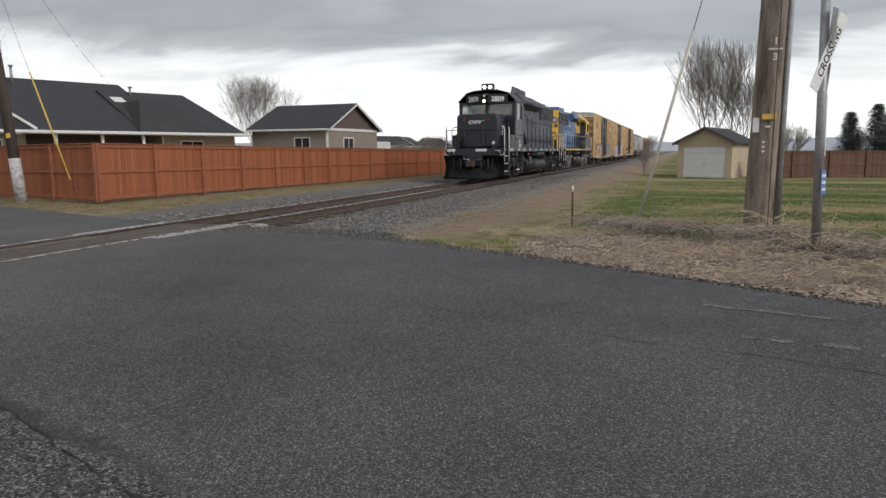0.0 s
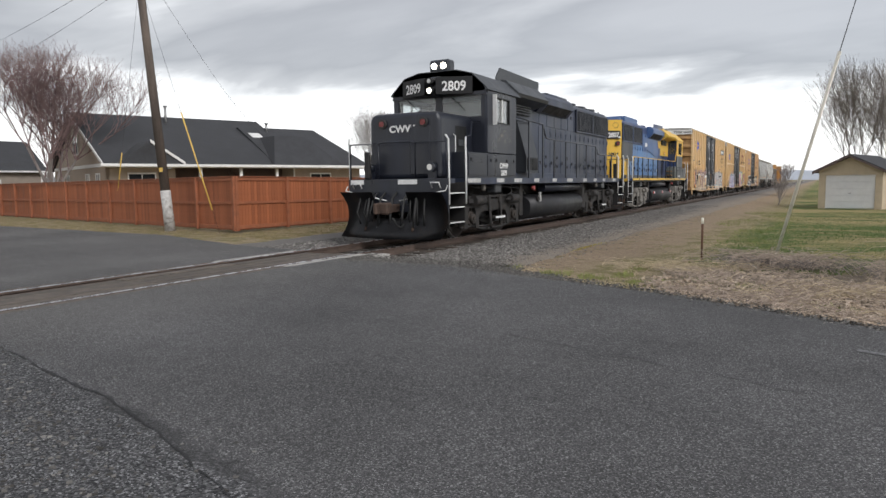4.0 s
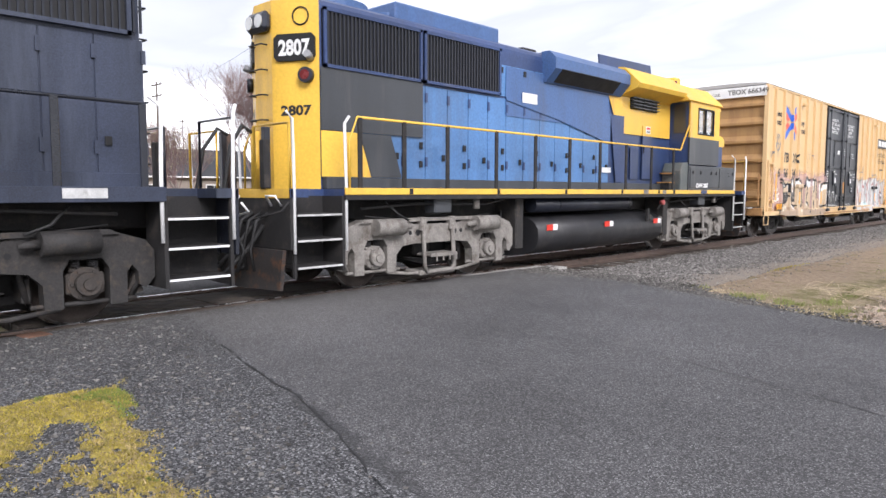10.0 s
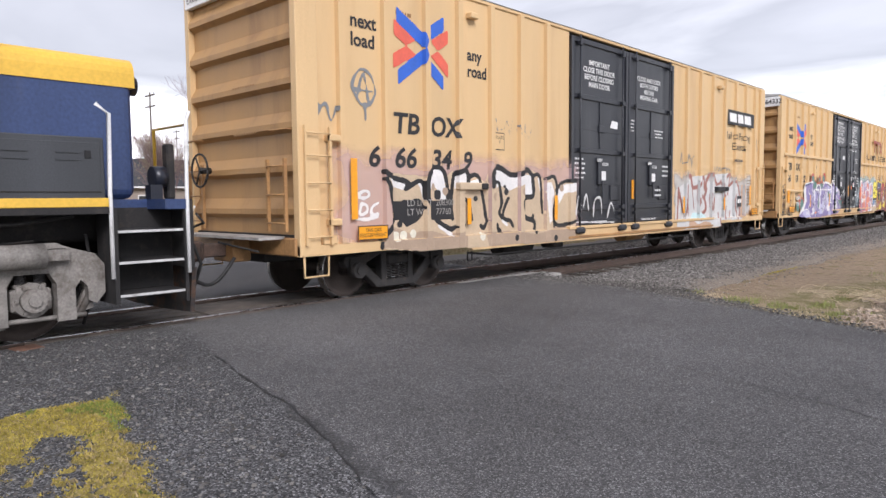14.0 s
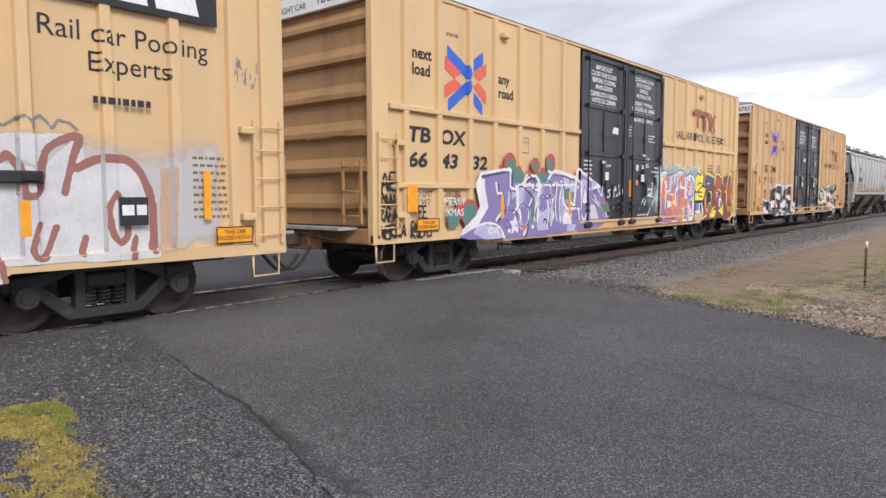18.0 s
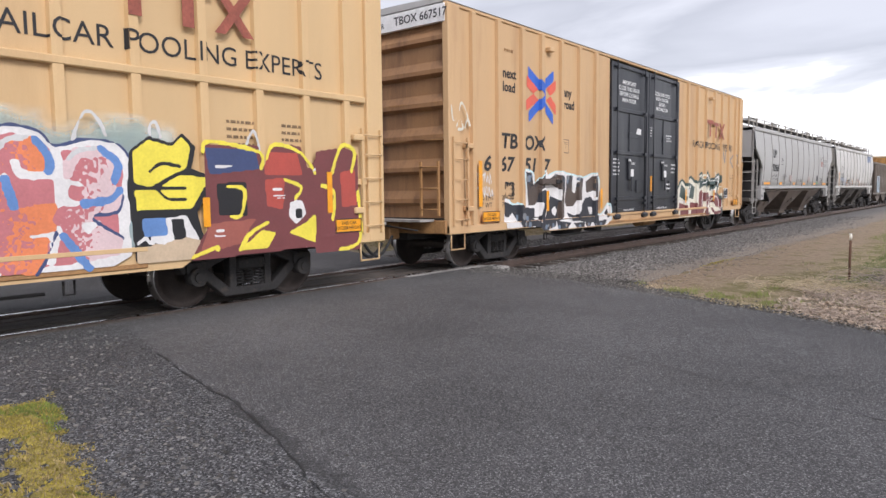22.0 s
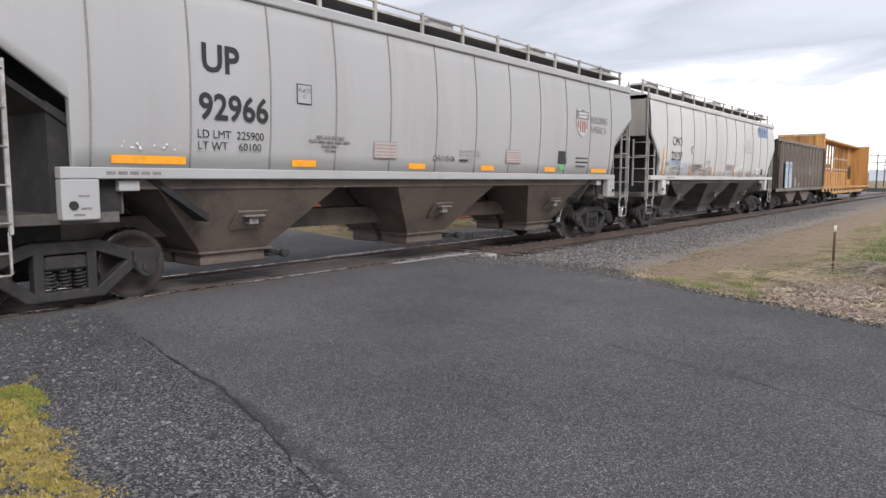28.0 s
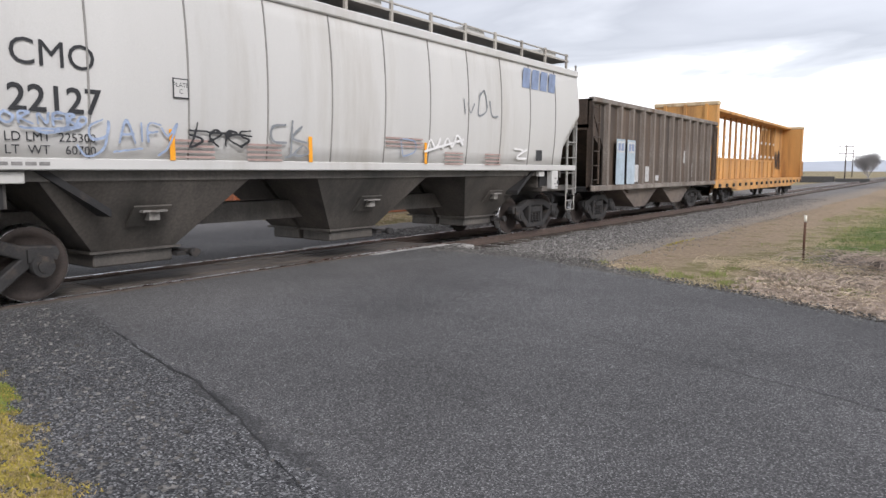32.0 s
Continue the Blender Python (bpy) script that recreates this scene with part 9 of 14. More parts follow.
    out += letters([curve((-4.85, 1.73), (-4.58, 1.54), (-4.68, 1.33), (-4.70, 1.09)), curve((-3.88, 1.88), (-3.78, 1.65), (-3.94, 1.56)), curve((-3.95, 1.48), (-3.87, 1.24), (-3.94, 0.86)), curve((-3.55, 1.88), (-3.62, 1.30), (-3.54, 1.01)), curve((-3.27, 1.70), (-3.26, 1.46), (-3.08, 1.27), (-2.62, 1.26), (-2.52, 1.00)), curve((-3.94, 2.09), (-3.39, 2.06), (-2.90, 1.98)), curve((-4.76, 2.02), (-4.87, 1.91), (-4.79, 1.81)), curve((-5.09, 1.79), (-4.30, 1.80)), curve((-4.88, 1.78), (-2.78, 1.82))], 0.024, (0, WHT), wobble=0.005)
    out += letters([curve((-5.07, 1.75), (-4.91, 1.75), (-4.55, 1.52), (-4.65, 1.33), (-4.67, 1.09)), curve((-4.72, 1.99), (-4.56, 1.95), (-4.45, 1.82), (-4.52, 1.66)), curve((-5.50, 1.27), (-5.36, 1.46), (-5.38, 1.68)), curve((-5.42, 1.26), (-5.25, 1.27), (-5.08, 1.18), (-5.02, 1.02), (-5.09, 0.79)), curve((-3.83, 1.89), (-3.74, 1.61), (-3.91, 1.58)), curve((-3.91, 1.50), (-3.84, 1.24), (-3.91, 0.86)), curve((-3.59, 1.89), (-3.66, 1.30), (-3.59, 1.03), (-3.64, 0.99)), curve((-3.23, 1.70), (-3.20, 1.49), (-3.04, 1.32), (-2.68, 1.29), (-2.58, 1.00)), curve((-3.33, 2.02), (-2.98, 1.96), (-3.00, 1.82)), curve((-4.11, 0.97), (-4.08, 1.06), (-4.00, 1.04), (-4.00, 0.93))], 0.013, (0, BLK), wobble=0.005)
    out += rings([(-4.90, 1.16, 0.24), (-4.69, 1.54, 0.21), (-4.15, 1.41, 0.17), (-3.97, 1.71, 0.19)], DSK)
    out += polygon([(-2.21, 1.78), (-2.08, 1.39), (-2.32, 1.38)], WHT)
    out += polygon([(-1.84, 1.94), (-1.65, 1.91), (-1.60, 1.73), (-1.89, 1.71)], LIL)
    out += polygon([(-1.82, 1.69), (-1.56, 1.74), (-1.66, 1.56)], GRN)
    out += polygon([(-1.56, 1.36), (-0.94, 1.35), (-0.89, 1.15), (-1.32, 1.16)], GRN)
    out += polygon([(-1.26, 1.52), (-0.94, 1.35), (-1.13, 1.36)], RED)
    out += polygon([(-1.95, 1.37), (-1.71, 1.33), (-1.47, 0.99), (-1.91, 1.01)], CHK)
    out += letters([curve((-2.57, 2.19), (-2.33, 2.13), (-1.98, 2.01)), curve((-1.87, 1.71), (-1.60, 1.77), (-1.36, 1.56), (-1.30, 1.80)), curve((-1.84, 1.52), (-1.61, 1.40), (-1.31, 1.24), (-1.24, 1.04)), curve((-0.87, 1.71), (-0.99, 1.68), (-0.88, 1.58), (-0.99, 1.51)), curve((-0.60, 1.81), (-0.57, 1.70)), curve((-1.03, 1.64), (-1.03, 1.51))], 0.02, (0, WHT), wobble=0.005)
    out += letters([curve((-1.83, 1.53), (-1.31, 1.26), (-1.27, 1.02)), curve((-2.23, 1.78), (-2.33, 1.38))], 0.012, (0, BLK), wobble=0.005)
    out += dots([(-0.69, 1.26, 0.05)], RED)
    # tags by the corner ladder
    out += tag_hand(-9.06, -8.68, 1.65, 1.95, 2, 3, BLK, 0.02) + tag_hand(-9.08, -8.7, 1.40, 1.60, 4, 5, BLK, 0.015) + tag_hand(-9.08, -8.7, 1.16, 1.36, 4, 6, BLK, 0.015)
    out += tag_hand(-9.12, -8.46, 0.88, 1.10, 5, 8, BLK, 0.016) + tag_hand(-8.17, -7.92, 1.18, 1.4, 2, 9, BLK, 0.017) + tag_hand(-8.34, -7.8, 0.86, 1.14, 5, 10, BLK, 0.016)
    out += letters([curve((-0.4, 1.9), (-0.35, 1.6), (-0.2, 1.75), (-0.15, 1.55)), curve((-0.65, 1.72), (-0.68, 1.52)), curve((-0.65, 1.72), (-0.52, 1.73)), curve((-0.42, 1.6), (-0.52, 1.55)), curve((1.2, 1.3), (1.5, 1.8), (1.75, 1.9), (1.6, 1.6)), curve((1.4, 1.0), (1.7, 1.3), (1.95, 1.5)), curve((0.9, 1.2), (1.3, 1.55), (1.9, 1.5))], 0.016, (0, WHT))
    return out


def fade_in(pts, start, end, ink):
    """Paint that thins out across a shape, from its full strength at start to nothing at end."""
    inside = polygon(pts, ink)[0][0]
    dy, dz = end[0] - start[0], end[1] - start[1]
    n = dy * dy + dz * dz
    def f(Y, Z):
        k = ((Y - start[0]) * dy + (Z - start[1]) * dz) / n
        h_ = np.sin(Y * 791.3) * np.sin(Z * 977.1 + Y * 311.7) * 43758.5
        return inside(Y, Z) & ((h_ - np.floor(h_)) < 1.0 - k)
    return [(f, ink)]


def piece_three():
    """Orange and rose letters with blue shadows on white, a yellow patch, dark red letters with yellow edges."""
    out = []
    out += polygon([(2.06, 2.02), (2.21, 2.15), (2.42, 2.27), (2.63, 2.28), (2.84, 2.15), (3.12, 2.20), (3.41, 2.22), (3.66, 2.32), (3.97, 2.26), (4.10, 2.12), (4.44, 2.21), (4.79, 2.17), (4.93, 2.00), (4.96, 1.64), (3.33, 1.60), (2.20, 1.69)], WHT)
    out += polygon([(2.20, 1.69), (3.33, 1.60), (4.96, 1.64), (4.88, 1.19), (4.91, 0.88), (4.68, 0.76), (3.73, 0.76), (2.79, 0.75), (2.26, 0.74), (2.06, 0.78), (2.29, 1.06), (2.23, 1.40)], WHT)
    out += polygon([(2.38, 1.97), (2.49, 2.18), (2.68, 2.22), (2.89, 2.09), (3.12, 2.13), (3.42, 2.14), (3.68, 2.24), (3.96, 2.19), (4.09, 2.05), (4.47, 2.13), (4.75, 2.07), (4.84, 1.85), (4.81, 1.59), (2.39, 1.61)], ROS)
    out += polygon([(2.35, 1.62), (4.81, 1.60), (4.76, 1.39), (4.77, 0.91), (4.40, 0.84), (3.93, 0.81), (2.79, 0.78), (2.41, 0.77), (2.33, 0.97)], ROS)
    out += letters([curve((2.89, 2.11), (2.91, 1.91), (2.93, 1.69), (2.67, 1.65), (2.59, 1.55), (2.59, 1.39), (2.61, 1.00)), curve((3.46, 2.16), (3.47, 1.78), (3.36, 1.67), (3.36, 1.37), (3.41, 0.98)), curve((4.11, 2.08), (4.14, 1.84), (4.12, 1.54), (4.08, 1.19), (4.01, 0.88)), curve((2.76, 1.40), (3.15, 1.36), (3.31, 1.37)), curve((2.51, 1.97), (2.62, 1.97), (2.69, 1.82)), curve((3.71, 1.95), (3.77, 1.81), (4.04, 1.81)), curve((4.39, 1.72), (4.22, 1.74), (4.17, 1.54), (4.35, 1.45)), curve((3.74, 1.14), (3.99, 1.14)), curve((2.40, 1.65), (2.60, 1.68)), curve((3.42, 1.73), (3.61, 1.77))], 0.05, (0, WHT), wobble=0.006)
    out += polygon([(2.38, 1.97), (2.49, 2.18), (2.68, 2.23), (2.84, 2.11), (2.85, 1.87), (2.74, 1.71), (2.71, 1.87), (2.62, 1.99), (2.51, 1.99), (2.49, 1.67), (2.38, 1.67)], ORG)
    out += polygon([(2.35, 1.69), (2.48, 1.76), (2.63, 1.65), (2.49, 1.50), (2.50, 1.22), (2.58, 1.00), (2.67, 0.77), (2.40, 0.76), (2.33, 0.97), (2.32, 1.27)], ORG)
    out += polygon([(3.48, 1.96), (3.59, 2.18), (3.87, 2.23), (4.01, 2.07), (4.04, 1.85), (3.82, 1.83), (3.77, 1.97), (3.66, 1.97), (3.62, 1.80)], ORG)
    out += polygon([(3.38, 1.65), (3.58, 1.75), (3.66, 1.69), (3.68, 1.46), (3.88, 1.51), (4.11, 1.51), (4.08, 1.20), (3.74, 1.14), (4.00, 1.14), (3.96, 0.94), (3.85, 0.74), (3.53, 0.77), (3.42, 1.00)], ORG)
    out += polygon([(2.86, 2.11), (3.06, 2.14), (3.18, 1.98), (3.26, 2.19), (3.45, 2.17), (3.39, 1.96), (3.21, 1.77), (3.10, 1.70), (2.98, 1.83)], ROS)
    out += polygon([(2.72, 1.63), (3.04, 1.68), (3.25, 1.61), (3.31, 1.44), (3.09, 1.37), (2.73, 1.42)], ROS)
    out += polygon([(2.62, 0.95), (2.86, 1.19), (3.36, 1.20), (3.42, 0.99), (3.26, 0.89), (2.79, 0.88)], ROS)
    out += polygon([(2.79, 0.87), (3.08, 0.86), (3.03, 0.74), (2.76, 0.75)], ROS)
    out += polygon([(4.18, 1.94), (4.30, 2.11), (4.54, 2.15), (4.76, 2.05), (4.81, 1.85), (4.69, 1.72), (4.83, 1.62), (4.76, 1.41), (4.47, 1.34), (4.81, 1.06), (4.76, 0.89), (4.40, 0.84), (4.26, 1.13), (4.03, 1.31), (4.11, 1.45), (4.33, 1.47), (4.38, 1.72), (4.18, 1.77)], ROS)
    out += fade_in([(2.35, 1.69), (2.48, 1.76), (2.63, 1.65), (2.49, 1.50), (2.50, 1.22), (2.58, 1.00), (2.67, 0.77), (2.40, 0.76), (2.33, 0.97), (2.32, 1.27)], (2.43, 1.27), (2.40, 1.65), ROS)
    out += fade_in([(2.38, 1.97), (2.49, 2.18), (2.68, 2.23), (2.84, 2.11), (2.85, 1.87), (2.74, 1.71), (2.71, 1.87), (2.62, 1.99), (2.51, 1.99), (2.49, 1.67), (2.38, 1.67)], (2.83, 1.87), (2.52, 2.16), ROS)
    out += fade_in([(2.72, 1.63), (3.04, 1.68), (3.25, 1.61), (3.31, 1.44), (3.09, 1.37), (2.73, 1.42)], (3.30, 1.51), (2.93, 1.56), ORG)
    out += fade_in([(2.62, 0.95), (2.86, 1.19), (3.36, 1.20), (3.42, 0.99), (3.26, 0.89), (2.79, 0.88)], (3.37, 1.05), (2.91, 1.03), ORG)
    out += fade_in([(3.38, 1.65), (3.58, 1.75), (3.66, 1.69), (3.68, 1.46), (3.88, 1.51), (4.11, 1.51), (4.08, 1.20), (3.74, 1.14), (4.00, 1.14), (3.96, 0.94), (3.85, 0.74), (3.53, 0.77), (3.42, 1.00)], (3.44, 1.23), (3.94, 1.17), ROS)
    out += fade_in([(3.48, 1.96), (3.59, 2.18), (3.87, 2.23), (4.01, 2.07), (4.04, 1.85), (3.82, 1.83), (3.77, 1.97), (3.66, 1.97), (3.62, 1.80)], (3.58, 1.97), (3.96, 1.98), ROS)
    out += fade_in([(4.18, 1.94), (4.30, 2.11), (4.54, 2.15), (4.76, 2.05), (4.81, 1.85), (4.69, 1.72), (4.83, 1.62), (4.76, 1.41), (4.47, 1.34), (4.81, 1.06), (4.76, 0.89), (4.40, 0.84), (4.26, 1.13), (4.03, 1.31), (4.11, 1.45), (4.33, 1.47), (4.38, 1.72), (4.18, 1.77)], (4.78, 1.85), (4.29, 1.99), PNK)
    out += fade_in([(2.86, 2.11), (3.06, 2.14), (3.18, 1.98), (3.26, 2.19), (3.45, 2.17), (3.39, 1.96), (3.21, 1.77), (3.10, 1.70), (2.98, 1.83)], (3.17, 2.05), (3.16, 1.76), PNK)
    out += polygon([(4.18, 1.94), (4.30, 2.11), (4.54, 2.15), (4.76, 2.05), (4.78, 1.90), (4.61, 2.02), (4.36, 1.99), (4.25, 1.77), (4.18, 1.77)], PNK)
    out += polygon([(2.55, 1.94), (2.64, 1.92), (2.67, 1.76), (2.56, 1.74)], WHT)
    out += polygon([(2.71, 1.39), (3.15, 1.35), (3.30, 1.36), (2.91, 1.21), (2.74, 1.19)], WHT)
    out += polygon([(4.33, 1.26), (4.57, 1.31), (4.41, 1.13)], WHT)
    out += letters([curve((2.66, 2.17), (2.83, 2.04), (2.83, 1.76)), curve((2.52, 1.16), (2.59, 0.96), (2.60, 0.78)), curve((3.12, 2.15), (3.12, 1.85)), curve((3.44, 2.14), (3.37, 1.90), (3.23, 1.78)), curve((3.92, 2.18), (4.04, 2.00), (4.04, 1.85)), curve((4.59, 2.11), (4.78, 1.95), (4.74, 1.75)), curve((4.79, 1.64), (4.67, 1.53), (4.38, 1.49)), curve((4.15, 1.14), (4.33, 0.86), (4.41, 0.76)), curve((3.39, 1.17), (3.42, 0.98)), curve((3.61, 1.76), (3.68, 1.48))], 0.045, (0, BLU), wobble=0.006)
    out += letters([curve((2.41, 1.95), (2.52, 2.15), (2.68, 2.20)), curve((3.52, 1.99), (3.64, 2.16), (3.85, 2.20)), curve((4.24, 1.98), (4.36, 2.08), (4.53, 2.11)), curve((2.90, 2.09), (3.05, 2.11)), curve((3.24, 1.58), (2.82, 1.60)), curve((2.38, 1.40), (2.35, 1.06)), curve((3.51, 1.55), (3.48, 1.05))], 0.022, (0, CHK), wobble=0.006)
    out += letters([curve((2.06, 2.02), (2.21, 2.15), (2.42, 2.27), (2.63, 2.28), (2.84, 2.15), (3.12, 2.20), (3.41, 2.22)), curve((3.41, 2.22), (3.66, 2.32), (3.97, 2.26), (4.10, 2.12), (4.44, 2.21), (4.79, 2.17), (4.93, 2.00)), curve((2.70, 1.39), (2.63, 0.96), (2.79, 0.88), (3.37, 0.88)), curve((2.52, 1.52), (2.53, 1.20), (2.68, 0.78)), curve((4.08, 1.19), (3.98, 0.93), (3.86, 0.74)), curve((4.83, 1.59), (4.76, 1.39), (4.47, 1.33), (4.81, 1.08))], 0.016, (0, NVY), wobble=0.006)
    out += letters([curve((2.63, 2.41), (2.73, 2.51), (2.85, 2.57), (2.99, 2.48), (3.00, 2.38)), curve((4.30, 2.20), (4.37, 2.40), (4.48, 2.53), (4.60, 2.41), (4.66, 2.25)), curve((5.20, 2.24), (5.18, 2.39), (5.26, 2.46), (5.32, 2.27)), curve((6.53, 2.23), (6.66, 2.44), (6.76, 2.15)), curve((1.88, 1.61), (2.06, 2.02), (2.08, 1.28)), curve((2.07, 1.65), (2.32, 1.61)), curve((2.07, 1.11), (2.27, 1.04), (2.28, 0.80))], 0.018, (0, CHK), wobble=0.006)
    out += polygon([(4.92, 2.10), (5.16, 2.28), (5.47, 2.21), (5.60, 2.36), (5.78, 2.18), (5.71, 1.91), (6.06, 1.79), (5.77, 1.35), (5.88, 0.91), (5.62, 0.77), (4.95, 0.78), (4.88, 1.64)], BLK)
    out += polygon([(4.97, 2.10), (5.16, 2.24), (5.47, 2.17), (5.60, 2.30), (5.71, 2.18), (5.64, 1.91), (5.51, 1.85), (5.15, 1.67), (4.96, 1.72)], YEL)
    out += polygon([(4.96, 1.64), (5.23, 1.65), (5.55, 1.83), (5.96, 1.79), (5.70, 1.40), (4.99, 1.39)], YEL)
    out += polygon([(5.18, 1.28), (5.62, 1.32), (5.82, 0.94), (5.61, 0.89), (5.14, 1.01)], WHT)
    out += polygon([(5.03, 1.29), (5.34, 1.30), (5.36, 1.09), (5.06, 1.07)], BLU)
    out += polygon([(5.41, 1.27), (5.58, 1.28), (5.61, 0.95), (5.45, 0.94)], BLK)
    out += letters([curve((4.98, 1.66), (5.62, 1.66)), curve((5.15, 1.85), (5.31, 1.96), (5.55, 1.93)), curve((5.23, 1.67), (5.38, 1.53), (5.62, 1.52))], 0.02, (0, BLK), wobble=0.006)
    out += polygon([(4.95, 0.94), (5.63, 1.04), (6.12, 0.91), (5.77, 0.76), (4.95, 0.76)], SND)
    out += polygon([(5.90, 2.22), (6.72, 2.25), (6.81, 1.95), (7.00, 2.30), (7.46, 2.26), (7.59, 1.94), (7.86, 2.21), (8.34, 2.26), (8.40, 0.94), (7.85, 0.79), (6.33, 0.75), (5.65, 0.74), (5.91, 1.15)], MAR)
    out += polygon([(5.91, 2.17), (6.67, 2.19), (6.74, 1.92), (5.96, 1.83)], NVY)
    out += polygon([(6.86, 2.15), (7.39, 2.17), (7.49, 1.85), (6.81, 1.84)], RED)
    out += polygon([(6.81, 1.78), (7.16, 1.80), (7.12, 1.35), (6.85, 1.41)], RED)
    out += polygon([(6.06, 1.72), (6.53, 1.75), (6.52, 1.27), (6.08, 1.31)], BLK)
    out += polygon([(5.95, 1.20), (6.66, 1.24), (6.38, 0.91), (5.77, 0.80)], RST)
    out += polygon([(6.36, 0.81), (6.75, 1.08), (6.99, 1.03), (6.84, 0.82)], YEL)
    out += polygon([(7.19, 1.02), (7.54, 1.16), (7.69, 1.27), (8.18, 1.08), (7.74, 0.83)], YEL)
    out += letters([curve((5.88, 2.13), (5.98, 2.26), (6.74, 2.15), (6.76, 1.92)), curve((6.86, 2.07), (7.00, 2.27), (7.46, 2.17), (7.75, 1.85)), curve((6.38, 0.83), (6.56, 1.04), (6.85, 1.18)), curve((6.23, 1.68), (6.48, 1.64), (6.42, 1.30), (6.26, 1.28)), curve((5.69, 0.78), (6.03, 0.89), (6.05, 0.85)), curve((7.16, 1.78), (7.46, 1.67), (7.34, 1.51))], 0.026, (0, YEL), wobble=0.006)
    out += polygon([(7.24, 1.46), (7.46, 1.49), (7.54, 1.28), (7.35, 1.13), (7.22, 1.26)], WHT)
    out += polygon([(7.34, 1.37), (7.46, 1.37), (7.46, 1.23), (7.34, 1.23)], BLK)
    out += letters([curve((6.05, 1.94), (6.31, 1.95)), curve((6.95, 1.64), (7.10, 1.64)), curve((6.95, 1.55), (7.10, 1.55)), curve((6.02, 1.10), (6.16, 1.10)), curve((6.00, 1.04), (6.17, 1.03)), curve((4.98, 1.00), (5.08, 1.06), (5.14, 0.99), (5.23, 1.06), (5.31, 0.98), (5.40, 1.06)), curve((7.70, 1.91), (7.96, 2.09), (8.12, 1.88))], 0.014, (0, WHT), wobble=0.006)
    out += polygon([(7.75, 2.2), (8.3, 2.28), (8.6, 2.2), (8.62, 0.65), (7.7, 0.66)], MAR) + polygon([(8.22, 1.9), (8.53, 1.95), (8.56, 1.38), (8.25, 1.36)], RED)
    out += letters([curve((8.05, 1.88), (8.26, 2.3), (8.53, 2.23), (8.46, 1.91)), curve((7.84, 1.7), (8.09, 1.59), (8.05, 1.18)), curve((8.59, 1.59), (8.62, 0.84), (8.2, 0.7))], 0.03, (0, YEL), wobble=0.006)
    return out


